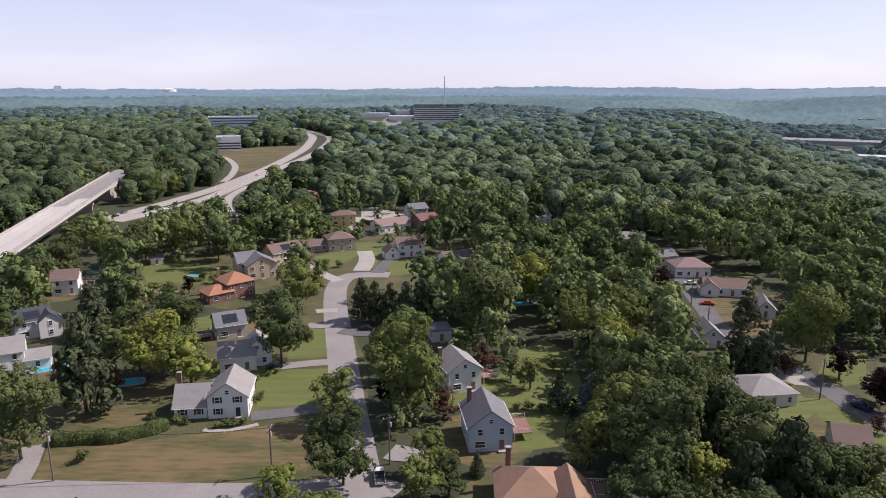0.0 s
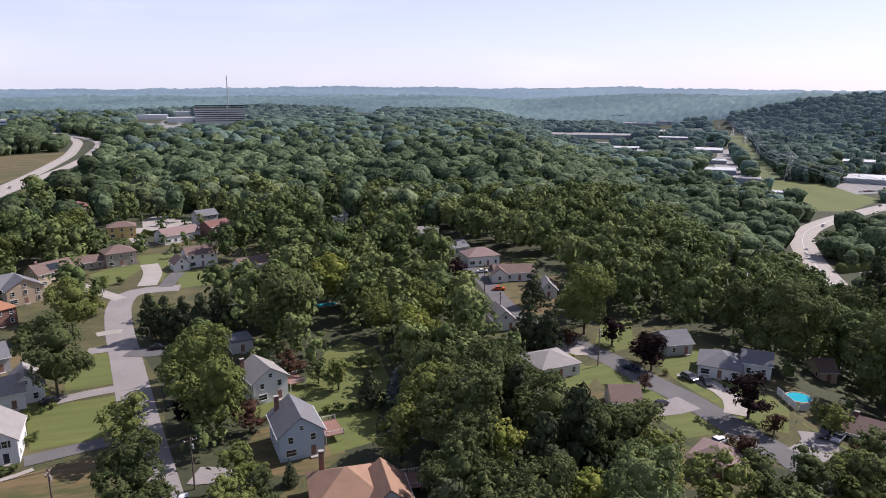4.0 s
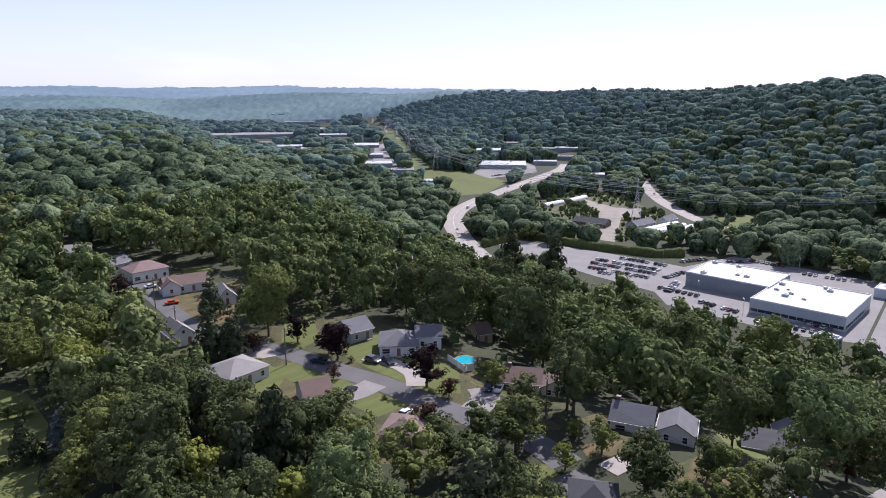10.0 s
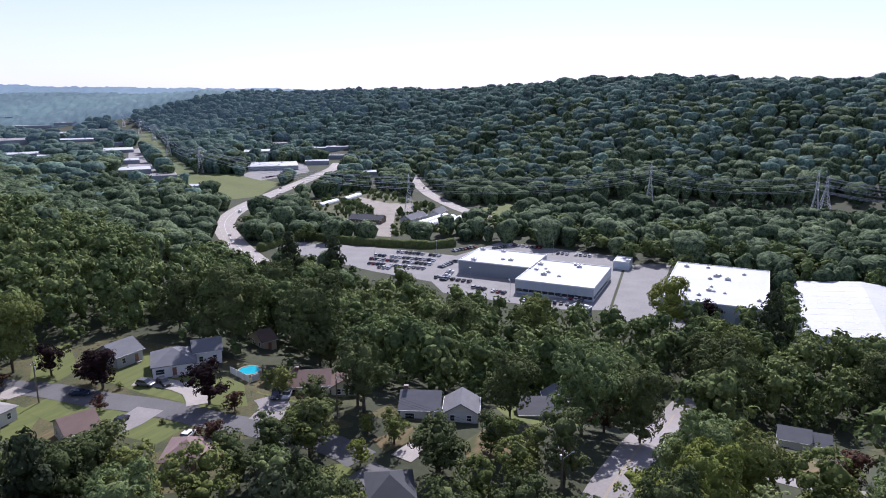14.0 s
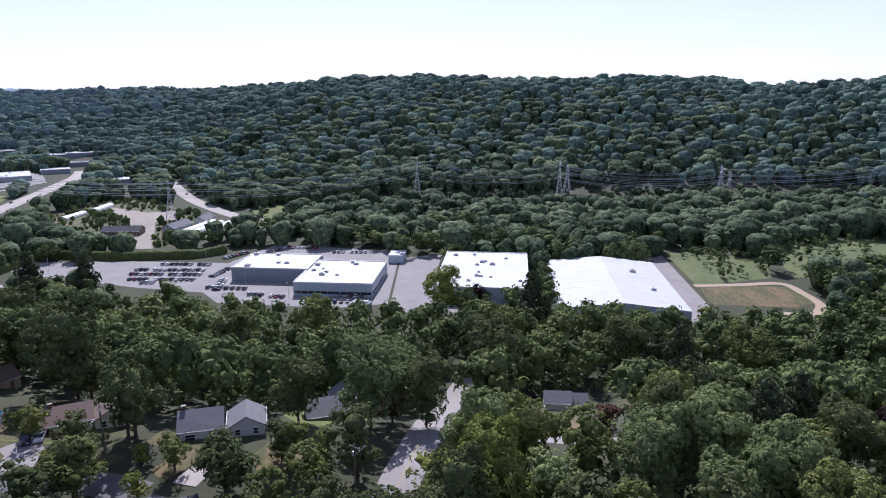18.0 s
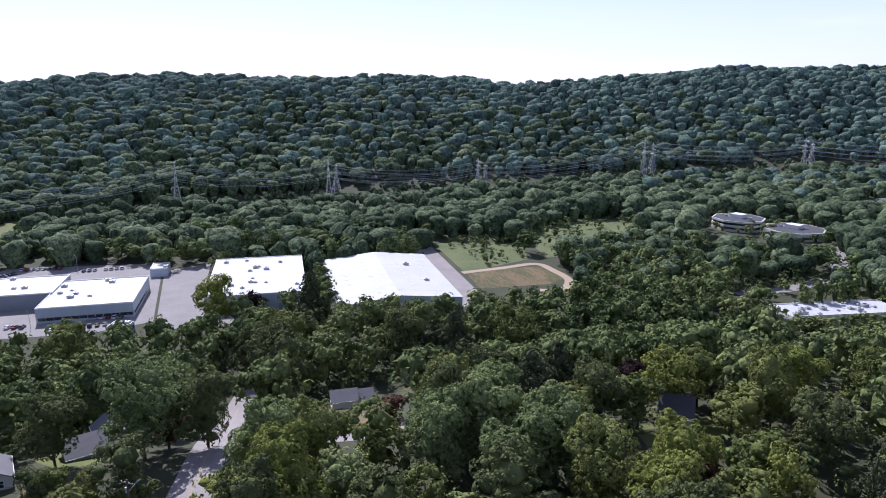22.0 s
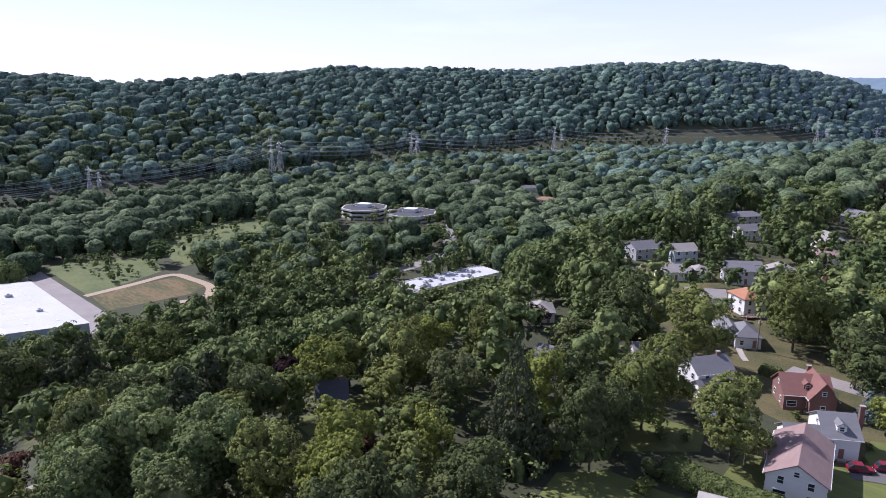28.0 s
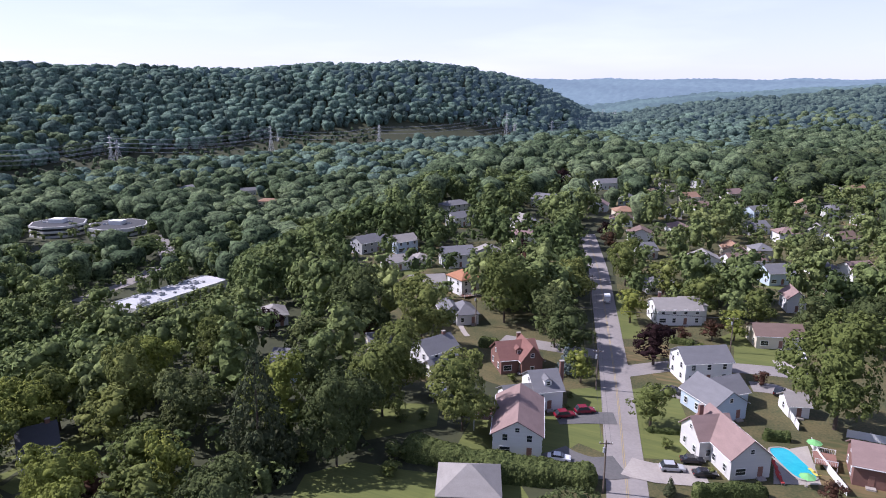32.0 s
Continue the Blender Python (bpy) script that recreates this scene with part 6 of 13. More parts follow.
WAYS.append(([(68.8, -150.6), (70.5, -151.6)], 8.3))
WAYS.append(([(36.5, -115.3), (51.5, -162.9)], 10.8))
WAYS.append(([(49.9, -158.9), (51.1, -160.5)], 8.6))
WAYS.append(([(27.7, -103.4), (39.2, -146.1)], 8.5))
WAYS.append(([(37.8, -142.4), (39.0, -144.0)], 8.5))
WAYS.append(([(27.6, -90.2), (38.9, -127.4)], 10.4))
WAYS.append(([(37.9, -123.9), (38.5, -125.8)], 12.7))
WAYS.append(([(70.8, -173.1), (89.6, -219.2)], 6.5))
WAYS.append(([(87.0, -214.3), (88.7, -215.4)], 7.9))
WAYS.append(([(55.1, -135.5), (77.8, -191.4)], 8.7))
WAYS.append(([(75.7, -186.8), (76.9, -188.4)], 8.5))
WAYS.append(([(81.6, -171.7), (103.3, -217.5)], 9.7))
WAYS.append(([(100.7, -212.4), (101.8, -214.0)], 9.9))
WAYS.append(([(99.9, -188.0), (126.5, -238.1)], 8.9))
WAYS.append(([(123.3, -232.7), (124.7, -234.1)], 9.1))
WAYS.append(([(108.8, -209.2), (137.8, -264.9)], 8.4))
WAYS.append(([(134.3, -259.2), (135.9, -260.3)], 8.7))
WAYS.append(([(83.8, -199.7), (106.1, -252.9)], 9.6))
WAYS.append(([(103.4, -247.2), (104.7, -248.7)], 9.9))
WAYS.append(([(128.8, -219.8), (152.1, -259.5)], 10.8))
WAYS.append(([(148.2, -254.0), (150.0, -254.8)], 11.0))
WAYS.append(([(129.9, -306.1), (153.3, -361.5)], 12.4))
WAYS.append(([(149.5, -353.8), (151.2, -354.9)], 12.5))
WAYS.append(([(115.5, -277.9), (136.3, -328.1)], 9.7))
WAYS.append(([(132.8, -321.2), (134.5, -322.2)], 9.9))
WAYS.append(([(88.2, -288.1), (104.1, -340.1)], 10.7))
WAYS.append(([(101.2, -332.9), (102.9, -334.0)], 10.9))
WAYS.append(([(95.9, -344.4), (113.2, -406.6)], 10.2))
WAYS.append(([(110.0, -398.4), (112.0, -399.0)], 10.4))
WAYS.append(([(91.1, -118.3), (102.9, -133.7)], 6.1))
WAYS.append(([(100.6, -130.1), (101.2, -132.0)], 7.9))
WAYS.append(([(112.8, -141.0), (131.5, -164.3)], 6.7))
WAYS.append(([(128.2, -160.4), (129.6, -161.8)], 7.9))
WAYS.append(([(76.0, -133.1), (90.1, -157.6)], 5.6))
WAYS.append(([(87.7, -153.8), (89.0, -155.3)], 7.3))
WAYS.append(([(11.7, -155.0), (16.5, -218.9)], 13.1))
WAYS.append(([(15.7, -213.7), (16.6, -215.5)], 10.9))
WAYS.append(([(-8.8, -148.7), (-12.4, -210.0)], 12.6))
WAYS.append(([(-12.5, -204.9), (-11.9, -206.8)], 10.4))
WAYS.append(([(4.2, -124.9), (5.9, -176.5)], 12.0))
WAYS.append(([(5.3, -172.1), (6.3, -173.8)], 9.8))
WAYS.append(([(1.2, -111.6), (1.7, -157.6)], 10.0))
WAYS.append(([(1.0, -153.8), (2.4, -155.2)], 9.1))
WAYS.append(([(-1.6, -96.8), (-2.2, -136.7)], 9.5))
WAYS.append(([(-2.7, -133.2), (-1.6, -134.9)], 11.5))
WAYS.append(([(-103.9, 239.7), (-122.7, 283.1)], 5.0))
WAYS.append(([(-119.9, 276.6), (-120.7, 278.4)], 5.5))
WAYS.append(([(-19.2, -99.8), (-27.2, -140.9)], 8.2))
WAYS.append(([(-26.6, -137.1), (-26.6, -139.1)], 7.9))
WAYS.append(([(-12.6, -134.4), (-15.4, -164.5)], 4.7))
WAYS.append(([(-15.4, -160.3), (-14.8, -162.3)], 6.1))
WAYS.append(([(19.8, -197.6), (25.1, -250.2)], 9.0))
WAYS.append(([(24.1, -244.4), (25.1, -246.2)], 9.3))
WAYS.append(([(28.5, -72.6), (40.3, -102.5)], 11.1))
WAYS.append(([(39.2, -99.6), (39.9, -101.4)], 8.9))
WAYS.append(([(-5.6, -326.1), (-6.4, -374.2)], 9.2))
WAYS.append(([(-6.9, -366.0), (-5.7, -367.6)], 9.5))
WAYS.append(([(-18.1, -312.9), (-20.8, -359.0)], 8.5))
WAYS.append(([(-20.7, -351.1), (-19.9, -352.9)], 8.8))
WAYS.append(([(-30.8, -329.1), (-35.3, -377.6)], 6.5))
WAYS.append(([(-34.7, -369.2), (-34.6, -371.2)], 7.9))
WAYS.append(([(-37.7, -312.1), (-43.2, -358.1)], 9.0))
WAYS.append(([(-43.0, -350.3), (-41.8, -351.9)], 9.2))
WAYS.append(([(-53.1, -367.1), (-60.9, -421.2)], 8.3))
WAYS.append(([(-60.1, -412.1), (-59.3, -413.9)], 8.6))
WAYS.append(([(-28.2, -392.3), (-32.3, -450.2)], 7.0))
WAYS.append(([(-31.7, -440.4), (-31.7, -442.4)], 7.9))
WAYS.append(([(-6.8, -369.1), (-7.9, -423.6)], 9.2))
WAYS.append(([(-8.4, -414.5), (-7.0, -416.0)], 9.4))
WAYS.append(([(-40.9, -383.8), (-46.9, -440.4)], 7.8))
WAYS.append(([(-46.4, -430.8), (-45.6, -432.7)], 8.1))
WAYS.append(([(67.8, -352.5), (77.9, -404.5)], 8.0))
WAYS.append(([(76.3, -395.6), (76.4, -397.6)], 8.3))
WAYS.append(([(90.5, -400.3), (103.9, -459.3)], 9.4))
WAYS.append(([(101.1, -449.7), (102.6, -451.0)], 9.6))
WAYS.append(([(48.2, -407.2), (55.3, -467.2)], 8.0))
WAYS.append(([(53.8, -457.2), (54.7, -458.9)], 8.3))
WAYS.append(([(-43.2, -533.7), (-49.4, -611.0)], 9.2))
WAYS.append(([(-48.4, -598.0), (-48.6, -600.0)], 9.5))
WAYS.append(([(-59.8, -472.6), (-68.6, -542.1)], 12.8))
WAYS.append(([(-68.0, -530.7), (-66.6, -532.2)], 13.0))
WAYS.append(([(-18.6, -489.8), (-21.3, -561.7)], 8.3))
WAYS.append(([(-21.3, -549.8), (-20.4, -551.6)], 8.6))
WAYS.append(([(28.0, -461.7), (32.1, -529.8)], 7.5))
WAYS.append(([(31.8, -518.4), (31.2, -520.4)], 7.9))
WAYS.append(([(-37.2, -259.3), (-42.7, -297.5)], 7.9))
WAYS.append(([(-42.4, -290.8), (-41.3, -292.5)], 8.2))
WAYS.append(([(-30.3, -235.4), (-34.8, -270.1)], 6.4))
WAYS.append(([(-34.5, -263.9), (-33.7, -265.7)], 7.9))
WAYS.append(([(37.5, -285.7), (43.0, -327.9)], 8.9))
WAYS.append(([(42.0, -320.5), (42.4, -322.4)], 9.2))
WAYS.append(([(32.5, -261.5), (37.3, -300.1)], 7.0))
WAYS.append(([(36.0, -293.4), (37.2, -295.0)], 7.9))
WAYS.append(([(52.7, -335.2), (60.4, -384.6)], 8.9))
WAYS.append(([(58.8, -376.2), (59.7, -378.0)], 9.2))
WAYS.append(([(57.2, -375.7), (65.7, -431.1)], 8.2))
WAYS.append(([(64.3, -421.7), (64.4, -423.7)], 8.5))
WAYS.append(([(79.3, -430.2), (91.0, -493.6)], 12.7))
WAYS.append(([(88.5, -483.2), (89.9, -484.7)], 12.9))
WAYS.append(([(25.2, -310.6), (28.9, -356.4)], 7.9))
WAYS.append(([(27.9, -348.5), (28.8, -350.3)], 8.2))
WAYS.append(([(10.6, -252.6), (12.2, -289.8)], 8.6))
WAYS.append(([(11.7, -283.2), (12.2, -285.1)], 8.9))
WAYS.append(([(-2.0, -260.2), (-2.3, -298.5)], 11.2))
WAYS.append(([(-2.8, -291.8), (-1.8, -293.5)], 11.4))
WAYS.append(([(-8.0, -275.9), (-9.2, -316.5)], 7.0))
WAYS.append(([(-9.5, -309.4), (-8.6, -311.2)], 7.9))
WAYS.append(([(1.9, -276.8), (2.2, -317.6)], 7.3))
WAYS.append(([(1.9, -310.4), (2.4, -312.3)], 7.9))
WAYS.append(([(-12.3, -244.2), (-14.1, -280.2)], 8.5))
WAYS.append(([(-14.3, -273.8), (-13.3, -275.5)], 8.8))
WAYS.append(([(-27.1, -261.4), (-31.1, -299.9)], 6.9))
WAYS.append(([(-30.9, -293.2), (-30.0, -295.0)], 7.9))
WAYS.append(([(-16.3, -215.6), (-18.7, -247.4)], 5.6))
WAYS.append(([(-18.5, -241.5), (-18.1, -243.5)], 7.9))
WAYS.append(([(8.0, -384.2), (9.2, -440.9)], 8.9))
WAYS.append(([(8.3, -431.5), (9.7, -432.9)], 9.2))
WAYS.append(([(18.2, -367.5), (20.9, -421.7)], 10.0))
WAYS.append(([(20.1, -412.5), (20.9, -414.3)], 10.3))
WAYS.append(([(30.7, -348.2), (35.3, -399.6)], 7.9))
WAYS.append(([(34.5, -390.8), (34.7, -392.8)], 8.2))
WAYS.append(([(27.5, -393.8), (31.6, -451.9)], 8.1))
WAYS.append(([(30.2, -442.3), (31.7, -443.7)], 8.4))
WAYS.append(([(88.0, -294.2), (100.9, -337.6)], 7.4))
WAYS.append(([(98.5, -330.1), (99.4, -331.9)], 7.9))
WAYS.append(([(93.0, -353.2), (106.7, -405.3)], 6.8))
WAYS.append(([(104.6, -396.4), (104.5, -398.4)], 7.9))
WAYS.append(([(6.3, -424.4), (7.2, -487.0)], 9.3))
WAYS.append(([(6.4, -476.8), (7.8, -478.2)], 9.6))
WAYS.append(([(-46.7, -463.7), (-53.6, -532.0)], 10.0))
WAYS.append(([(-52.9, -520.7), (-52.1, -522.5)], 10.3))
WAYS.append(([(51.1, -319.5), (58.7, -366.7)], 9.1))
WAYS.append(([(57.3, -358.5), (57.7, -360.5)], 9.3))
WAYS.append(([(424.6, -502.5), (467.0, -552.7)], 12.4))
WAYS.append(([(457.1, -541.3), (458.7, -542.5)], 12.5))
WAYS.append(([(372.4, -467.9), (409.7, -514.6)], 12.9))
WAYS.append(([(401.2, -503.6), (402.1, -505.5)], 13.1))
WAYS.append(([(486.0, -492.6), (534.6, -541.8)], 12.6))
WAYS.append(([(524.1, -530.2), (524.1, -532.2)], 12.7))
WAYS.append(([(113.4, -449.5), (130.1, -515.8)], 10.5))
WAYS.append(([(126.7, -505.1), (128.3, -506.3)], 10.8))
WAYS.append(([(81.1, -264.4), (93.1, -303.4)], 8.4))
WAYS.append(([(90.9, -296.6), (91.7, -298.4)], 8.7))
WAYS.append(([(85.3, -231.6), (97.9, -265.8)], 8.7))
WAYS.append(([(95.7, -259.6), (96.2, -261.5)], 9.0))
TREES.append((-8.3, 146.8, 8.5))
TREES.append((-22.9, 136.3, 5.0))
TREES.append((-18.5, 113.3, 6.0))
TREES.append((-27.3, 103.3, 3.8))
TREES.append((-2.0, 117.2, 3.7))
TREES.append((-4.3, 107.1, 3.6))
TREES.append((1.1, 109.8, 3.2))
TREES.append((0.1, 139.6, 3.3))
TREES.append((-12.6, 145.9, 3.2))
TREES.append((11.1, 165.4, 3.5))
TREES.append((-43.4, 171.5, 7.5))
TREES.append((-48.8, 217.9, 6.3))
TREES.append((-70.4, 160.0, 6.9))
TREES.append((-61.5, 154.6, 5.6))
TREES.append((-80.8, 141.8, 6.5))
TREES.append((-102.8, 190.1, 4.9))
TREES.append((-101.2, 203.9, 4.4))
TREES.append((-78.0, 188.7, 6.5))
TREES.append((-83.7, 122.1, 7.6))
TREES.append((-127.5, 188.1, 5.1))
TREES.append((-139.1, 222.9, 6.6))
TREES.append((-144.4, 254.2, 6.5))
TREES.append((-133.2, 265.1, 6.5))
TREES.append((-124.7, 277.0, 7.1))
TREES.append((-111.5, 282.6, 7.1))
TREES.append((-95.5, 281.2, 6.5))
TREES.append((-87.7, 300.3, 6.0))
TREES.append((-67.6, 321.0, 8.2))
TREES.append((10.8, 189.5, 9.1))
TREES.append((-25.8, 206.0, 3.7))
TREES.append((-21.0, 202.9, 3.7))
TREES.append((-16.2, 201.9, 3.7))
TREES.append((-11.3, 202.0, 3.8))
TREES.append((-6.5, 206.3, 3.7))
TREES.append((29.7, 222.1, 6.7))
TREES.append((21.5, 155.3, 3.3))
TREES.append((27.0, 143.5, 2.8))
TREES.append((33.9, 144.1, 2.8))
TREES.append((40.3, 138.3, 6.3))
TREES.append((54.6, 151.5, 5.7))
TREES.append((40.2, 111.4, 8.0))
TREES.append((28.3, 118.9, 4.8))
TREES.append((32.3, 105.1, 3.5))
TREES.append((56.0, 111.1, 6.6))
TREES.append((56.7, 100.1, 5.6))
TREES.append((67.1, 102.6, 5.6))
TREES.append((58.0, 131.4, 6.3))
TREES.append((38.7, 188.5, 5.8))
TREES.append((44.1, 166.8, 6.1))
TREES.append((52.0, 186.0, 6.4))
TREES.append((77.2, 228.7, 4.9))
TREES.append((82.0, 164.3, 3.9))
TREES.append((77.7, 168.6, 4.2))
TREES.append((94.8, 202.0, 3.7))
TREES.append((97.8, 172.1, 8.3))
TREES.append((101.0, 161.5, 3.8))
TREES.append((103.1, 148.4, 3.9))
TREES.append((88.3, 163.9, 2.9))
TREES.append((60.4, 309.9, 6.0))
TREES.append((17.2, 160.2, 2.5))
TREES.append((6.6, 116.8, 1.4))
TREES.append((-47.0, 261.9, 2.4))
TREES.append((101.5, 142.9, 4.3))
TREES.append((106.8, 113.4, 4.6))
TREES.append((106.9, 105.7, 2.4))
TREES.append((90.9, 97.0, 3.2))
TREES.append((93.4, 133.5, 1.8))
TREES.append((120.8, 80.2, 6.6))
TREES.append((138.4, 135.1, 9.3))
TREES.append((140.4, 158.5, 7.0))
TREES.append((146.0, 110.9, 10.3))
TREES.append((123.3, 75.1, 8.4))
TREES.append((206.8, 174.0, 9.7))
TREES.append((295.5, 241.8, 8.5))
TREES.append((301.6, 216.3, 8.2))
TREES.append((91.8, 81.9, 4.6))
TREES.append((99.8, 78.7, 4.7))
TREES.append((84.7, 74.7, 3.8))
TREES.append((48.2, 96.3, 5.0))
TREES.append((61.1, 102.8, 5.8))
TREES.append((71.8, 104.3, 5.3))
TREES.append((58.6, 79.7, 7.1))
TREES.append((73.6, 82.3, 4.3))
TREES.append((53.0, 88.8, 4.4))
TREES.append((82.9, 152.8, 1.3))
TREES.append((118.8, 101.1, 2.9))
TREES.append((117.2, 95.4, 1.2))
TREES.append((135.9, 33.1, 8.2))
TREES.append((116.6, 7.5, 6.9))
TREES.append((103.1, 51.7, 4.4))
TREES.append((111.6, 73.0, 1.7))
TREES.append((100.1, 67.4, 2.2))
TREES.append((115.0, 43.9, 3.6))
TREES.append((113.7, 37.0, 3.4))
TREES.append((96.6, 41.1, 3.9))
TREES.append((143.2, 29.7, 4.0))
TREES.append((137.1, 50.3, 6.4))
TREES.append((140.1, 21.2, 6.6))
TREES.append((260.5, 84.1, 9.2))
TREES.append((258.7, 83.3, 6.3))
TREES.append((229.0, 107.8, 10.1))
TREES.append((228.9, 8.4, 10.7))
TREES.append((316.3, 37.9, 9.6))
TREES.append((332.1, 22.6, 5.0))
TREES.append((296.9, -3.8, 8.0))
TREES.append((137.3, -17.9, 4.0))
TREES.append((110.5, -23.4, 6.0))
TREES.append((119.6, -36.7, 7.0))
TREES.append((107.3, -45.0, 6.8))
TREES.append((102.1, -5.1, 5.4))
TREES.append((99.0, 12.6, 5.6))
TREES.append((102.0, -33.0, 5.9))
TREES.append((149.2, -81.9, 4.2))
TREES.append((125.8, -78.3, 5.9))
TREES.append((104.4, 52.8, 4.6))
TREES.append((112.5, 75.0, 6.1))
TREES.append((124.6, -60.1, 6.1))
TREES.append((138.8, -57.8, 4.7))
TREES.append((150.0, -58.2, 3.6))
TREES.append((240.1, -79.9, 10.1))
TREES.append((244.7, -58.0, 7.0))
TREES.append((258.0, -52.3, 4.9))
TREES.append((254.0, -38.1, 9.1))
TREES.append((264.0, 9.0, 9.3))
TREES.append((253.5, 19.8, 8.6))
TREES.append((105.2, 37.2, 4.1))
TREES.append((97.0, -63.7, 6.3))
TREES.append((78.4, -91.7, 7.1))
TREES.append((68.4, -120.8, 6.8))
TREES.append((49.8, -122.2, 6.9))
TREES.append((143.5, -78.8, 3.8))
TREES.append((128.1, -78.7, 5.8))
TREES.append((129.1, -88.0, 5.8))
TREES.append((96.0, -158.7, 8.1))
TREES.append((77.8, -160.3, 7.9))
TREES.append((63.8, -190.1, 8.7))
TREES.append((93.1, -157.9, 3.7))
TREES.append((44.3, -176.7, 6.9))
TREES.append((149.9, -56.0, 3.5))
TREES.append((115.9, -33.2, 7.2))
TREES.append((103.4, -38.4, 6.6))
TREES.append((104.0, -48.9, 5.7))
TREES.append((113.4, -24.7, 6.6))
TREES.append((119.9, -52.2, 5.2))
TREES.append((115.2, -121.7, 6.2))
TREES.append((119.3, -105.7, 6.2))
TREES.append((98.6, -93.8, 6.3))
TREES.append((110.0, -85.7, 5.3))
TREES.append((98.9, -136.1, 5.7))
TREES.append((81.0, -66.4, 5.5))
TREES.append((73.1, -77.8, 4.7))
TREES.append((89.6, -53.8, 5.0))
TREES.append((92.9, -68.1, 4.4))
TREES.append((72.9, -116.5, 3.7))
TREES.append((122.0, -150.6, 3.8))
TREES.append((17.4, -175.7, 5.1))
TREES.append((13.5, -140.9, 4.0))
TREES.append((-22.8, -155.9, 10.1))
TREES.append((4.2, -200.4, 3.2))
TREES.append((-1.6, -203.4, 3.7))
TREES.append((36.5, -246.3, 6.6))
TREES.append((32.3, -156.5, 3.5))
TREES.append((36.6, -160.3, 2.3))
TREES.append((39.1, -169.2, 5.6))
TREES.append((-8.6, -173.5, 1.9))
TREES.append((75.5, -244.9, 4.2))
TREES.append((51.8, -299.1, 4.0))
TREES.append((48.3, -217.6, 6.0))
TREES.append((28.3, -206.2, 4.4))
TREES.append((-21.4, -210.3, 5.7))
TREES.append((7.8, -220.9, 5.6))
TREES.append((21.6, -237.5, 5.3))
TREES.append((-26.4, -288.2, 6.4))
TREES.append((113.4, -444.1, 7.3))
TREES.append((-35.6, -209.0, 6.4))
TREES.append((-7.7, -217.7, 4.6))
TREES.append((11.9, -196.7, 2.1))
TREES.append((6.8, -116.3, 1.0))
TREES.append((-19.8, -125.8, 2.1))
TREES.append((29.0, 167.0, 1.8))
TREES.append((31.8, 165.8, 1.8))
TREES.append((19.6, 143.9, 1.4))
TREES.append((17.0, 143.7, 1.2))
TREES.append((22.7, 143.2, 1.2))
TREES.append((-47.4, 136.0, 1.0))
TREES.append((-45.5, 136.1, 1.0))
TREES.append((-49.0, 135.2, 0.9))
TREES.append((-44.0, 137.0, 0.9))
TREES.append((-44.3, 147.6, 1.1))
TREES.append((-43.2, 149.4, 1.1))
TREES.append((-47.0, 159.9, 1.0))
TREES.append((-44.9, 162.9, 0.9))
TREES.append((-43.1, 164.7, 0.9))
TREES.append((-71.2, 121.3, 1.5))
TREES.append((-64.8, 139.3, 1.1))
TREES.append((-56.3, 136.9, 0.9))
TREES.append((-58.4, 137.5, 1.1))
TREES.append((-42.9, 271.4, 1.6))
TREES.append((7.5, 187.2, 3.2))
TREES.append((-91.7, 250.9, 2.0))
TREES.append((-86.6, 247.3, 2.0))
TREES.append((-113.6, 242.0, 2.4))
TREES.append((-81.2, 154.1, 1.9))
TREES.append((-50.2, 260.1, 1.8))
TREES.append((122.7, 108.7, 2.1))
TREES.append((95.2, 115.6, 0.7))
TREES.append((103.4, 139.2, 0.9))
TREES.append((119.1, 86.0, 1.2))
TREES.append((112.1, 73.7, 0.9))
TREES.append((202.9, 17.0, 1.3))
TREES.append((220.6, 19.4, 1.4))
TREES.append((63.4, -120.1, 1.5))
TREES.append((69.8, -115.4, 1.3))
TREES.append((59.5, -123.5, 1.1))
TREES.append((48.0, -150.6, 1.1))
TREES.append((60.8, -151.2, 1.2))
TREES.append((9.3, -132.9, 1.3))
TREES.append((7.5, -163.7, 0.9))
TREES.append((6.8, -191.1, 1.3))
TREES.append((9.2, -192.5, 1.2))
TREES.append((0.2, -126.2, 0.8))
TREES.append((-3.7, -123.6, 0.7))
TREES.append((-6.5, -124.0, 0.7))
TREES.append((-7.9, -125.7, 0.6))
TREES.append((12.5, -174.0, 1.1))
TREES.append((32.6, -147.3, 0.8))
TREES.append((31.9, -141.5, 0.7))
TREES.append((57.4, -106.1, 2.2))
TREES.append((55.6, -100.6, 1.9))
TREES.append((75.5, -89.7, 2.2))
TREES.append((73.7, -97.6, 2.2))
clear((143, -118), (121, -140), (230, -264), (270, -223))
clear((-45, -184), (-42, -224), (29, -213), (49, -195), (22, -95), (-33, -120))
clear((21, -92), (26, -109), (51, -108), (69, -96), (62, -74))
clear((-126, 168), (-82, 103), (-13, 103), (-21, 172), (-36, 222), (-63, 210))
clear((82, 141), (90, 110), (115, 81), (132, 87), (128, 171), (96, 181))
WAYS.append(([(-43.1, 140.4), (-36.5, 142.1), (-29.6, 143.8), (-21.8, 145.5)], 5.3))
WAYS.append(([(-39.5, 128.7), (-33.4, 130.2), (-27.1, 131.8), (-20.0, 133.3)], 3.3))
WAYS.append(([(-41.3, 134.5), (-35.0, 136.2), (-28.4, 137.8), (-20.9, 139.4)], 3.3))
WAYS.append(([(-43.3, 168.4), (-36.9, 170.4), (-27.4, 172.3)], 5.1))
WAYS.append(([(-39.7, 154.3), (-33.9, 156.2), (-25.1, 158.0)], 3.1))
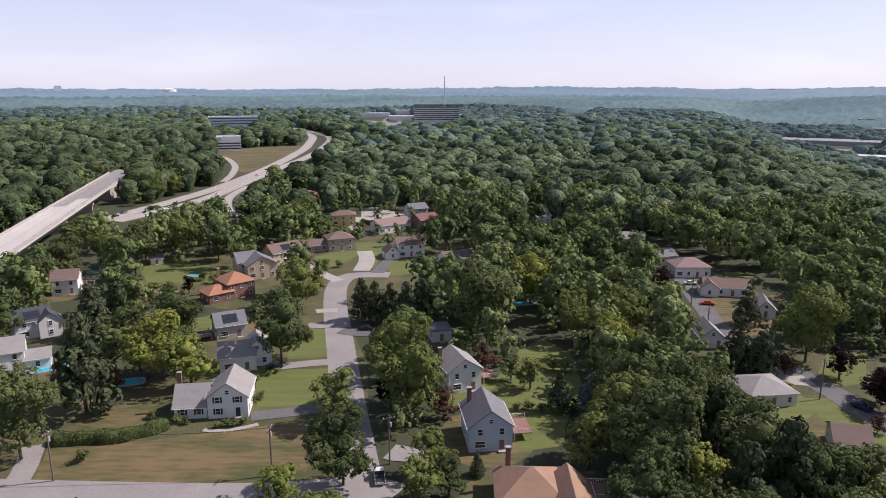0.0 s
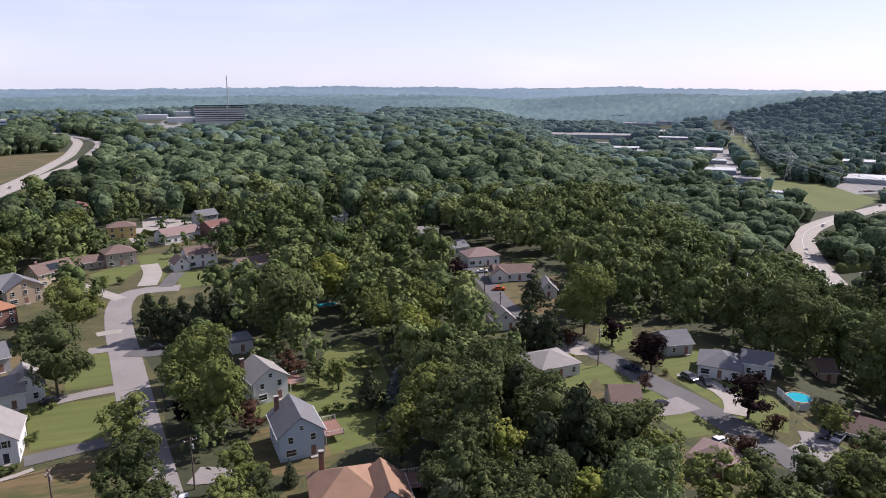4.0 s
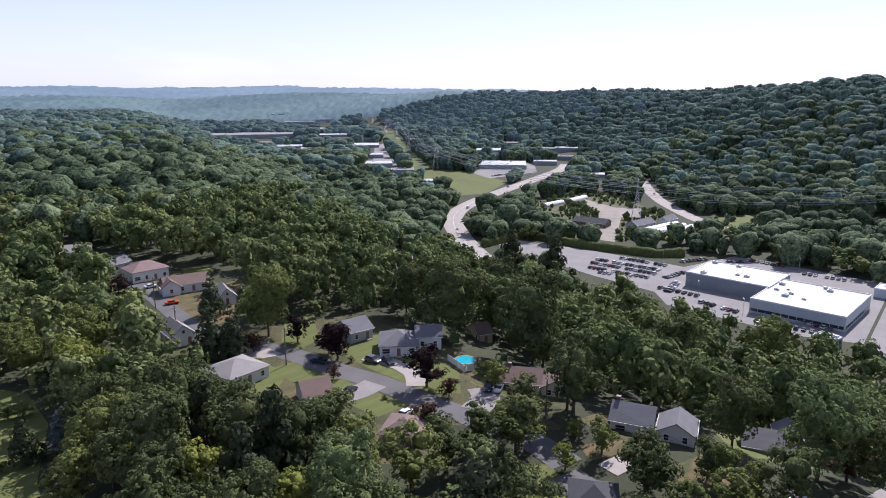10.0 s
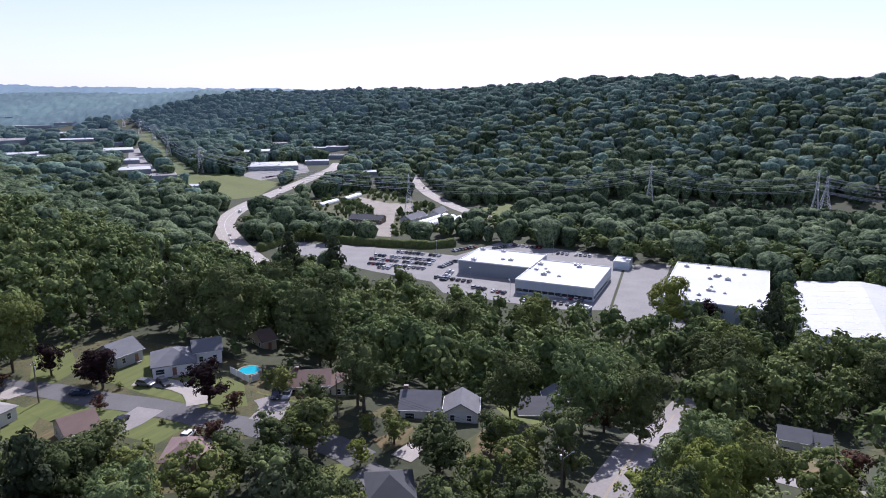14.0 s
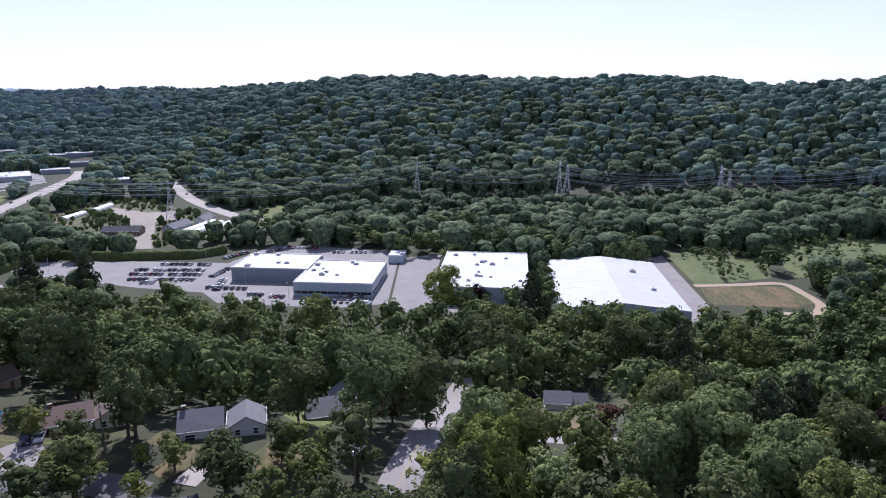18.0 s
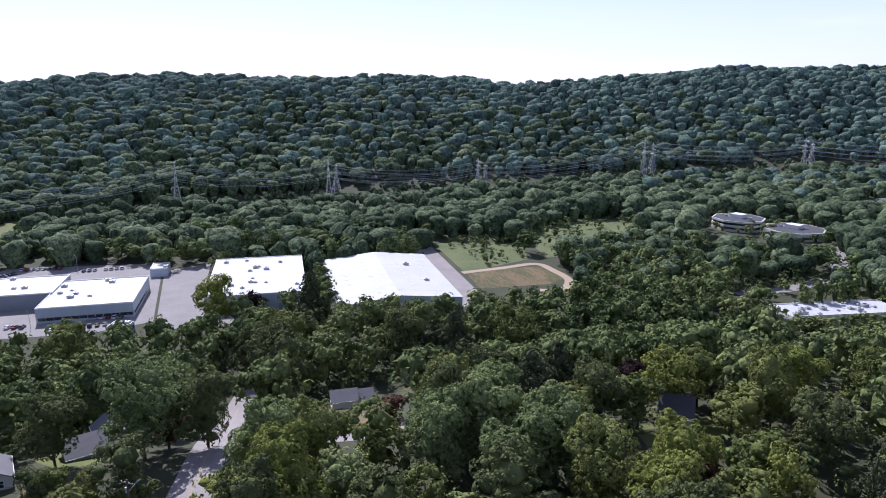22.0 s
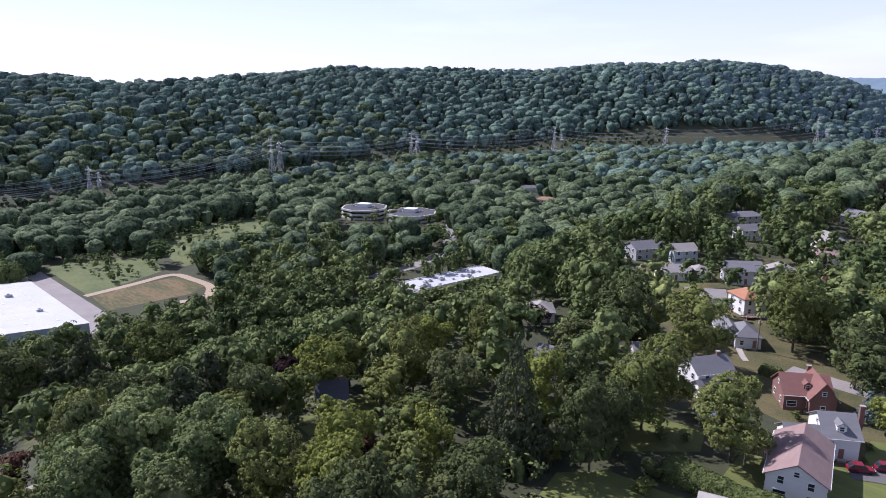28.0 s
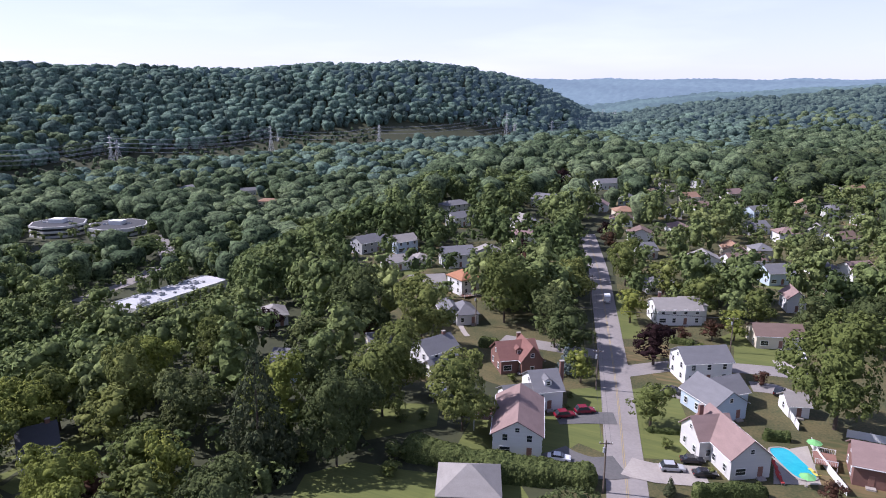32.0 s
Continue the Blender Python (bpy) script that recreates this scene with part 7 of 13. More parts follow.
WAYS.append(([(-41.5, 161.4), (-35.4, 163.3), (-26.2, 165.1)], 3.1))
WAYS.append(([(-42.0, 200.6), (-37.7, 200.7), (-32.6, 201.8)], 5.5))
WAYS.append(([(-38.5, 183.9), (-34.5, 184.0), (-29.8, 184.9)], 3.5))
WAYS.append(([(-40.3, 192.2), (-36.1, 192.3), (-31.2, 193.4)], 3.5))
WAYS.append(([(-30.9, 196.6), (-24.6, 194.2), (-16.2, 195.3)], 6.0))
WAYS.append(([(-27.5, 174.8), (-21.9, 172.6), (-14.4, 173.6)], 4.0))
WAYS.append(([(-29.2, 185.7), (-23.2, 183.4), (-15.3, 184.4)], 4.0))
WAYS.append(([(-35.7, 300.0), (-32.7, 284.4), (-33.0, 265.8)], 6.5))
WAYS.append(([(-33.2, 279.2), (-30.5, 264.7), (-30.7, 247.3)], 4.5))
WAYS.append(([(-34.5, 289.6), (-31.6, 274.5), (-31.8, 256.6)], 4.5))
WAYS.append(([(-22.9, 282.5), (-24.6, 274.9), (-26.3, 262.4)], 5.8))
WAYS.append(([(-21.3, 262.9), (-22.9, 255.8), (-24.4, 244.2)], 3.8))
WAYS.append(([(-22.1, 272.7), (-23.8, 265.4), (-25.4, 253.3)], 3.8))
WAYS.append(([(-57.6, 274.6), (-51.2, 265.6), (-39.9, 250.9)], 5.5))
WAYS.append(([(-53.6, 255.6), (-47.7, 247.2), (-37.1, 233.4)], 3.5))
WAYS.append(([(-55.6, 265.1), (-49.4, 256.4), (-38.5, 242.1)], 3.5))
WAYS.append(([(-41.9, 214.4), (-38.4, 215.5), (-35.0, 215.6)], 5.0))
WAYS.append(([(-39.0, 199.5), (-35.7, 200.5), (-32.6, 200.7)], 3.0))
WAYS.append(([(-40.5, 207.0), (-37.0, 208.0), (-33.8, 208.2)], 3.0))
clear((-50, 407), (-45, 371), (-40, 330), (-34, 319), (-14, 326), (-15, 367), (-21, 393), (-44, 419))
WAYS.append(([(-46.7, 383.1), (-49.4, 366.4), (-41.3, 336.8)], 8.0))
WAYS.append(([(-43.5, 356.5), (-46.0, 341.0), (-38.4, 313.4)], 4.0))
WAYS.append(([(-45.1, 369.8), (-47.7, 353.7), (-39.9, 325.1)], 4.0))
clear((-112, 240), (-103, 220), (-98, 211), (-85, 212), (-93, 232), (-97, 241))
WAYS.append(([(-84.3, 127.3), (-81.0, 118.8), (-79.0, 111.1)], 5.2))
WAYS.append(([(-79.7, 120.2), (-76.5, 112.2), (-74.6, 104.9)], 3.2))
WAYS.append(([(-82.0, 123.8), (-78.8, 115.5), (-76.8, 108.0)], 3.2))
WAYS.append(([(-10.8, 125.3), (-7.3, 124.2), (-5.7, 126.5)], 6.0))
WAYS.append(([(-10.2, 118.4), (-6.9, 117.3), (-5.4, 119.5)], 4.0))
WAYS.append(([(-10.5, 121.9), (-7.1, 120.8), (-5.5, 123.0)], 4.0))
WAYS.append(([(-51.7, 134.1), (-46.7, 133.6), (-40.5, 136.7)], 3.7))
WAYS.append(([(108.0, 139.1), (110.5, 131.5), (110.0, 122.0), (105.2, 115.5)], 5.5))
WAYS.append(([(99.0, 127.5), (101.3, 120.6), (100.8, 111.9), (96.4, 105.9)], 3.5))
WAYS.append(([(103.5, 133.3), (105.9, 126.1), (105.4, 117.0), (100.8, 110.7)], 3.5))
WAYS.append(([(115.9, 103.7), (112.7, 99.1), (106.1, 96.7)], 6.5))
WAYS.append(([(103.0, 92.2), (100.2, 88.0), (94.3, 85.9)], 4.5))
WAYS.append(([(109.4, 98.0), (106.5, 93.6), (100.2, 91.3)], 4.5))
WAYS.append(([(88.9, 123.5), (93.4, 122.9), (99.1, 123.8)], 6.5))
WAYS.append(([(81.4, 113.2), (85.6, 112.7), (90.8, 113.5)], 4.5))
WAYS.append(([(85.2, 118.4), (89.5, 117.8), (94.9, 118.6)], 4.5))
WAYS.append(([(85.1, 166.7), (87.5, 160.7), (92.9, 160.4)], 6.0))
WAYS.append(([(78.0, 152.8), (80.2, 147.3), (85.1, 147.0)], 4.0))
WAYS.append(([(81.6, 159.8), (83.8, 154.0), (89.0, 153.7)], 4.0))
WAYS.append(([(111.9, 60.4), (109.0, 61.0), (105.7, 61.5)], 5.5))
WAYS.append(([(99.5, 53.7), (96.9, 54.2), (94.0, 54.7)], 3.5))
WAYS.append(([(105.7, 57.0), (102.9, 57.6), (99.8, 58.1)], 3.5))
WAYS.append(([(89.1, 63.6), (95.3, 64.0), (101.6, 62.9)], 6.0))
WAYS.append(([(79.2, 56.5), (84.7, 56.9), (90.3, 55.9)], 4.0))
WAYS.append(([(84.2, 60.1), (90.0, 60.5), (96.0, 59.4)], 4.0))
WAYS.append(([(30.4, -121.9), (27.0, -119.9), (21.3, -119.2), (16.4, -121.9)], 7.0))
WAYS.append(([(28.3, -113.4), (25.1, -111.5), (19.8, -110.9), (15.3, -113.4)], 5.0))
WAYS.append(([(29.3, -117.6), (26.1, -115.7), (20.6, -115.1), (15.8, -117.6)], 5.0))
WAYS.append(([(32.9, -135.8), (27.9, -138.6), (21.0, -141.3)], 5.8))
WAYS.append(([(30.7, -126.4), (26.0, -129.0), (19.5, -131.5)], 3.8))
WAYS.append(([(31.8, -131.1), (27.0, -133.8), (20.3, -136.4)], 3.8))
WAYS.append(([(15.5, -122.7), (10.2, -122.4), (1.2, -125.1)], 6.5))
WAYS.append(([(14.4, -114.2), (9.4, -113.9), (1.1, -116.4)], 4.5))
WAYS.append(([(14.9, -118.4), (9.8, -118.2), (1.2, -120.8)], 4.5))
WAYS.append(([(-13.8, -192.4), (-15.0, -188.2), (-16.8, -183.9)], 5.5))
WAYS.append(([(-12.8, -179.1), (-14.0, -175.1), (-15.6, -171.1)], 3.5))
WAYS.append(([(-13.3, -185.8), (-14.5, -181.6), (-16.2, -177.5)], 3.5))
WAYS.append(([(12.5, -161.6), (9.6, -159.4), (8.7, -163.1)], 5.5))
WAYS.append(([(11.6, -150.3), (9.0, -148.3), (8.1, -151.8)], 3.5))
WAYS.append(([(12.0, -156.0), (9.3, -153.9), (8.4, -157.5)], 3.5))
WAYS.append(([(-6.3, -171.8), (-11.3, -172.4), (-14.3, -170.3)], 6.0))
WAYS.append(([(-5.9, -159.9), (-10.5, -160.4), (-13.3, -158.4)], 4.0))
WAYS.append(([(-6.1, -165.9), (-10.9, -166.4), (-13.8, -164.3)], 4.0))
clear((-19, -131), (-17, -146), (-11, -140), (-10, -131), (-10, -119), (-17, -122))
clear((70, -112), (77, -122), (82, -125), (84, -121), (77, -111), (72, -108))
WAYS.append(([(77.9, -190.0), (74.4, -180.9), (69.7, -174.5)], 3.8))
WAYS.append(([(73.6, -179.4), (70.3, -170.8), (65.8, -164.8)], 1.8))
WAYS.append(([(75.7, -184.7), (72.4, -175.9), (67.8, -169.6)], 1.8))
WAYS.append(([(524.0, 292.4), (631.7, 102.9), (619.3, -29.0), (675.6, -183.4), (693.3, -378.8), (711.4, -599.1), (647.5, -826.6), (563.2, -1002.6), (434.5, -1278.2)], 15.0))
WAYS.append(([(678.9, -39.2), (731.2, -207.2), (741.3, -415.8), (752.0, -643.8), (682.6, -888.0), (592.1, -1078.1), (441.2, -1349.7)], 12.0))
clear((-272, 575), (-211, 316), (-188, 265), (-151, 213), (-146, 236), (-163, 322), (-203, 434), (-251, 539))
WAYS.append(([(-11.6, -114.1), (-14.2, -139.6)], 5.0))
WAYS.append(([(-86.4, 139.5), (-105.7, 170.7)], 5.0))
WAYS.append(([(104.6, 98.4), (127.9, 120.3)], 5.0))
WAYS.append(([(23.0, 186.0), (28.2, 227.7)], 5.0))
WAYS.append(([(-81.2, 214.8), (-99.4, 262.9)], 5.0))
WAYS.append(([(-65.4, 132.0), (-80.0, 161.5)], 5.0))
WAYS.append(([(-115.9, 219.4), (-141.9, 268.6)], 5.0))
WAYS.append(([(405.6, -295.4), (474.1, -345.3)], 24.0))
WAYS.append(([(374.2, -314.3), (437.4, -367.4)], 26.0))
clear((308, -286), (311, -301), (329, -319), (392, -371), (391, -358), (370, -339))
WAYS.append(([(308.0, -229.0), (310.6, -248.0), (312.5, -265.3), (322.9, -296.3)], 9.5))
WAYS.append(([(280.0, -208.2), (282.4, -225.4), (284.1, -241.2), (293.5, -269.4)], 5.5))
WAYS.append(([(294.0, -218.6), (296.5, -236.7), (298.3, -253.2), (308.2, -282.8)], 5.5))

# ---- roads, yards and lawns ----
road, line, side = ribbon([(-12.8, 106.2), (-15.3, 115.1), (-18.5, 129.9), (-21.8, 145.5), (-26.4, 168.5), (-31.4, 194.1), (-36.2, 218.5), (-39.4, 241.9), (-38.0, 255.6), (-32.3, 260.0), (-21.1, 260.0)], 8.0, 0.164, M["asphalt"], "road", "pale worn asphalt street with patches")
road, line, side = ribbon([(-87.6, 111.5), (-60.1, 110.5), (-34.3, 110.2), (-15.0, 112.3), (-8.6, 110.0)], 7.5, 0.178, M["asphalt"], "cross_road", "grey asphalt street beside a lawn")
road, line, side = ribbon([(91.1, 261.6), (90.1, 238.2), (86.8, 211.5), (84.7, 192.2)], 6.5, 0.192, M["fresh_asphalt"], "road", "grey asphalt lane between gardens")
road, line, side = ribbon([(84.7, 192.2), (88.8, 173.9), (92.5, 163.1), (95.4, 152.1), (97.2, 138.1), (100.3, 123.1), (101.3, 106.3), (102.1, 100.9), (103.6, 88.9), (104.1, 77.1), (102.0, 68.2)], 7.5, 0.206, M["fresh_asphalt"], "road", "dark asphalt street through a leafy neighbourhood")
road, line, side = ribbon([(243.4, 20.2), (223.3, 23.3), (156.1, 20.9), (127.5, 20.8), (113.4, 21.9), (104.6, 22.3)], 8.0, 0.220, M["asphalt"], "road", "grey street with a yellow centre line")
marks(road, (line, side), -0.15, 0.12, 400, 0, 'paint_yellow')
marks(road, (line, side), 0.15, 0.12, 400, 0, 'paint_yellow')
road, line, side = ribbon([(127.4, 22.0), (137.8, 8.4), (135.4, -9.0), (136.9, -22.7)], 6.0, 0.150, M["asphalt"], "road", "grey side street in front of houses")
road, line, side = ribbon([(11.3, -99.9), (13.5, -112.1), (17.0, -127.9), (21.4, -147.6), (26.6, -169.9), (32.6, -194.5), (39.1, -220.9), (49.5, -262.7), (60.1, -299.8), (68.5, -328.6)], 7.5, 0.164, M["asphalt"], "road", "long straight suburban street with a yellow line")
marks(road, (line, side), -0.15, 0.12, 400, 0, 'paint_yellow')
marks(road, (line, side), 0.15, 0.12, 400, 0, 'paint_yellow')
road, line, side = ribbon([(25.7, -175.7), (35.1, -176.7), (47.9, -176.8), (59.8, -177.0)], 6.5, 0.178, M["asphalt"], "side_road", "grey side street beside gardens")
road, line, side = ribbon([(24.9, -166.8), (11.4, -177.7), (-2.2, -182.3), (-15.5, -184.5), (-20.6, -183.0)], 6.5, 0.192, M["asphalt"], "side_road", "pale side street by houses")
road, line, side = ribbon([(47.1, -487.6), (61.6, -545.2), (80.2, -619.5), (94.5, -667.2)], 9.0, 0.206, M["concrete"], "road", "distant pale street between houses")
road, line, side = ribbon([(-190.4, 369.9), (-182.6, 405.9), (-172.9, 454.1), (-165.1, 514.4), (-161.3, 617.8), (-164.2, 750.9), (-172.5, 873.6), (-208.2, 1090.0), (-272.9, 1258.7), (-314.8, 1375.6)], 12.0, 0.220, M["concrete"], "highway", "pale concrete highway carriageway")
marks(road, (line, side), 0, 0.3, 6, 8, "paint_white", 0.23)
road, line, side = ribbon([(-181.1, 369.9), (-169.0, 406.1), (-157.7, 454.0), (-154.9, 523.8), (-151.1, 618.0), (-145.9, 721.0), (-147.6, 841.7), (-166.7, 1016.1), (-211.5, 1147.6), (-280.9, 1296.1)], 11.0, 0.150, M["concrete"], "highway", "pale concrete highway carriageway with cars")
marks(road, (line, side), 0, 0.3, 6, 8, "paint_white", 0.23)
road, line, side = ribbon([(-260.6, 761.2), (-228.5, 718.6), (-198.6, 649.8), (-181.0, 584.3), (-172.8, 533.5)], 6.0, 0.164, M["concrete"], "slip_road", "curving pale slip road")
road, line, side = ribbon([(-146.2, 508.4), (-145.6, 466.8), (-138.5, 431.2), (-126.4, 398.7), (-114.4, 382.5)], 6.0, 0.178, M["concrete"], "slip_road", "short curving slip road")
road, line, side = ribbon([(318.9, 279.0), (334.3, 305.5), (363.9, 347.3), (399.3, 390.2), (437.9, 423.1), (497.5, 453.6), (581.3, 483.5), (671.7, 513.1), (763.9, 544.4), (832.8, 583.0)], 17.0, 0.192, M["concrete"], "highway", "four-lane valley highway curving between trees")
marks(road, (line, side), 0, 0.35, 400, 0, "paint_white", 0.24)
marks(road, (line, side), 4, 0.3, 5, 7, "paint_white", 0.24)
marks(road, (line, side), -4, 0.3, 5, 7, "paint_white", 0.24)
road, line, side = ribbon([(759.7, 419.8), (697.8, 378.0), (628.7, 325.6), (570.9, 268.8), (541.2, 230.3), (526.5, 196.2)], 13.0, 0.206, M["concrete"], "highway", "pale parkway below the wooded ridge")
marks(road, (line, side), 0, 0.3, 5, 7, "paint_white", 0.24)
road, line, side = ribbon([(382.9, -95.0), (388.5, -122.4), (393.1, -145.2), (375.8, -150.3), (354.7, -151.4), (337.7, -140.4), (339.3, -128.1)], 5.0, 0.220, M["timber"], "dirt_track", "pale dirt track looping round a field")
road, line, side = ribbon([(-43.1, 140.4), (-36.5, 142.1), (-29.6, 143.8), (-21.8, 145.5)], 4.6, 0.282, M["fresh_asphalt"], "driveway", "dark asphalt driveway beside a lawn")
road, line, side = ribbon([(-43.3, 168.4), (-36.9, 170.4), (-27.4, 172.3)], 4.2, 0.296, M["asphalt"], "driveway", "pale driveway beside a lawn")
road, line, side = ribbon([(-42.0, 200.6), (-37.7, 200.7), (-32.6, 201.8)], 5.0, 0.310, M["asphalt"], "driveway", "grey asphalt driveway")
road, line, side = ribbon([(-30.9, 196.6), (-24.6, 194.2), (-16.2, 195.3)], 6.0, 0.324, M["fresh_asphalt"], "driveway", "dark asphalt drive with a parked car")
road, line, side = ribbon([(-35.7, 300.0), (-32.7, 284.4), (-33.0, 265.8)], 7.0, 0.338, M["concrete"], "driveway", "wide pale concrete driveway")
road, line, side = ribbon([(-22.9, 282.5), (-24.6, 274.9), (-26.3, 262.4)], 5.5, 0.240, M["fresh_asphalt"], "driveway", "dark asphalt driveway to a garage")
road, line, side = ribbon([(-57.6, 274.6), (-51.2, 265.6), (-39.9, 250.9)], 5.0, 0.254, M["concrete"], "driveway", "pale driveway")
road, line, side = ribbon([(-41.9, 214.4), (-38.4, 215.5), (-35.0, 215.6)], 4.0, 0.268, M["concrete"], "driveway", "pale driveway")
road, line, side = ribbon([(-46.7, 383.1), (-49.4, 366.4), (-41.3, 336.8)], 6.0, 0.282, M["concrete"], "driveway", "pale lane to a turning place")
road, line, side = ribbon([(-84.3, 127.3), (-81.0, 118.8), (-79.0, 111.1)], 4.5, 0.296, M["asphalt"], "driveway", "narrow grey drive beside a big tree")
road, line, side = ribbon([(-10.8, 125.3), (-7.3, 124.2), (-5.7, 126.5)], 6.0, 0.310, M["asphalt"], "driveway", "short concrete driveway")
road, line, side = ribbon([(-51.7, 134.1), (-46.7, 133.6), (-40.5, 136.7)], 1.4, 0.324, M["concrete"], "footpath", "pale concrete garden path")
road, line, side = ribbon([(108.0, 139.1), (110.5, 131.5), (110.0, 122.0), (105.2, 115.5)], 5.0, 0.338, M["concrete"], "driveway", "pale loop driveway")
road, line, side = ribbon([(115.9, 103.7), (112.7, 99.1), (106.1, 96.7)], 7.0, 0.240, M["asphalt"], "driveway", "grey driveway with parked cars")
road, line, side = ribbon([(88.9, 123.5), (93.4, 122.9), (99.1, 123.8)], 7.0, 0.254, M["asphalt"], "driveway", "grey driveway with a parked car")
road, line, side = ribbon([(85.1, 166.7), (87.5, 160.7), (92.9, 160.4)], 6.0, 0.268, M["concrete"], "driveway", "pale driveway by a purple tree")
road, line, side = ribbon([(111.9, 60.4), (109.0, 61.0), (105.7, 61.5)], 5.0, 0.282, M["concrete"], "driveway", "pale driveway up to a lawn")
road, line, side = ribbon([(89.1, 63.6), (95.3, 64.0), (101.6, 62.9)], 6.0, 0.296, M["fresh_asphalt"], "driveway", "dark drive with a planted edge")
road, line, side = ribbon([(30.4, -121.9), (27.0, -119.9), (21.3, -119.2), (16.4, -121.9)], 8.0, 0.310, M["fresh_asphalt"], "driveway", "dark asphalt driveway beside a white house")
road, line, side = ribbon([(32.9, -135.8), (27.9, -138.6), (21.0, -141.3)], 5.5, 0.324, M["fresh_asphalt"], "driveway", "dark driveway with red cars")
road, line, side = ribbon([(15.5, -122.7), (10.2, -122.4), (1.2, -125.1)], 7.0, 0.338, M["concrete"], "driveway", "pale concrete driveway with parked cars")
road, line, side = ribbon([(-13.8, -192.4), (-15.0, -188.2), (-16.8, -183.9)], 5.0, 0.240, M["concrete"], "driveway", "pale driveway to a garage")
road, line, side = ribbon([(12.5, -161.6), (9.6, -159.4), (8.7, -163.1)], 5.0, 0.254, M["asphalt"], "driveway", "grey driveway beside a lawn")
road, line, side = ribbon([(-6.3, -171.8), (-11.3, -172.4), (-14.3, -170.3)], 6.0, 0.268, M["asphalt"], "driveway", "grey yard with a dark car")
road, line, side = ribbon([(77.9, -190.0), (74.4, -180.9), (69.7, -174.5)], 1.6, 0.282, M["concrete"], "footpath", "pale curving garden path")
road, line, side = ribbon([(308.0, -229.0), (310.6, -248.0), (312.5, -265.3), (322.9, -296.3)], 9.0, 0.178, M["asphalt"], "road", "pale valley road among trees")
patch([(-270.9, 795.8), (-240.0, 844.9), (-179.9, 874.6), (-164.4, 798.2), (-163.0, 691.6), (-170.7, 596.2), (-178.6, 596.2), (-209.8, 691.2)], 0.092, M["dry_lawn"], "verge", "dry grass verge beside the highway", "structure")
patch([(-165.6, 406.2), (-150.3, 466.8), (-144.2, 569.1), (-136.6, 577.0), (-138.7, 454.2), (-149.8, 391.0)], 0.096, M["dry_lawn"], "verge", "dry grass strip beside the highway", "structure")
patch([(247.9, 298.6), (298.5, 319.8), (256.4, 279.6), (211.4, 255.2)], 0.125, M["lot"], "car_park", "pale asphalt car park between trees", "structure")
patch([(366.2, 318.0), (386.5, 309.8), (396.8, 249.8), (399.7, 187.4), (451.4, 176.1), (449.4, 132.1), (444.1, 84.3), (330.2, 69.9), (320.0, 95.0), (320.8, 158.3), (337.2, 173.8), (341.6, 215.1), (354.8, 277.5)], 0.125, M["lot"], "car_park", "wide grey car park around the showrooms", "structure")
patch([(425.5, 80.4), (440.9, 55.0), (384.5, 52.5), (318.1, 29.8), (317.5, 66.9)], 0.125, M["lot"], "car_park", "grey yard beside the white depot", "structure")
patch([(449.0, -76.2), (452.8, -90.1), (333.3, -94.9), (319.7, -79.9)], 0.125, M["asphalt"], "yard", "asphalt yard along the warehouse", "structure")
patch([(459.5, -93.3), (466.9, -110.3), (448.9, -155.0), (405.7, -144.5), (389.2, -111.2), (382.9, -96.6)], 0.116, M["meadow"], "meadow", "overgrown green meadow", "structure")
patch([(379.4, -97.3), (386.0, -121.7), (387.2, -148.0), (359.5, -151.7), (349.1, -137.4), (349.4, -96.2)], 0.088, M["dry_lawn"], "field", "dry mown field inside a dirt loop", "structure")
patch([(482.6, -162.0), (513.0, -213.8), (524.3, -248.3), (495.9, -276.0), (451.9, -245.4), (420.8, -194.9), (406.1, -158.1)], 0.092, M["meadow"], "meadow", "scrubby green meadow with bushes", "structure")
patch([(1318.7, 1673.6), (1341.4, 1632.9), (1198.6, 1388.4), (641.2, 671.8), (623.1, 686.2), (847.5, 998.0)], 0.096, M["meadow"], "meadow", "long mown power line corridor", "structure")
patch([(625.2, 679.8), (662.1, 625.7), (627.3, 521.4), (537.4, 477.7), (508.3, 490.0), (577.5, 619.3)], 0.100, M["lawn"], "field", "bright mown field by the highway", "structure")
NURSERY = [(545.5, 412.0), (586.3, 404.0), (620.0, 395.0), (628.0, 372.0), (583.4, 317.1), (538.8, 264.0), (512.2, 227.6), (473.3, 221.8), (448.0, 241.9), (428.7, 262.1), (440.8, 310.5), (451.8, 343.5), (478.4, 381.4)]
YARD = [(582.5, 384.5), (560.2, 334.7), (574.0, 316.4), (535.6, 288.0), (521.4, 305.1), (491.0, 288.5), (456.4, 270.3), (431.1, 256.3), (428.8, 269.3), (512.8, 323.2), (534.3, 334.7), (552.2, 364.2)]
patch(NURSERY, 0.104, M["nursery_soil"], "meadow", "plant nursery ground with weedy beds", "structure")
patch(YARD, 0.125, M["dirt"], "yard", "pale trodden dirt yard of a plant nursery", "structure")
patch([(571.1, 246.0), (626.5, 225.8), (556.8, 199.1), (524.2, 205.2)], 0.108, M["lawn"], "field", "green clearing beside the parkway", "structure")
patch([(-77.1, 114.9), (-80.8, 126.1), (-68.3, 127.9), (-56.6, 130.9), (-51.2, 132.6), (-30.7, 138.6), (-26.1, 127.5), (-26.3, 111.3), (-50.2, 111.6)], 0.112, M["dry_lawn"], "lawn", "large half-dry mown lawn with brown patches", "structure")
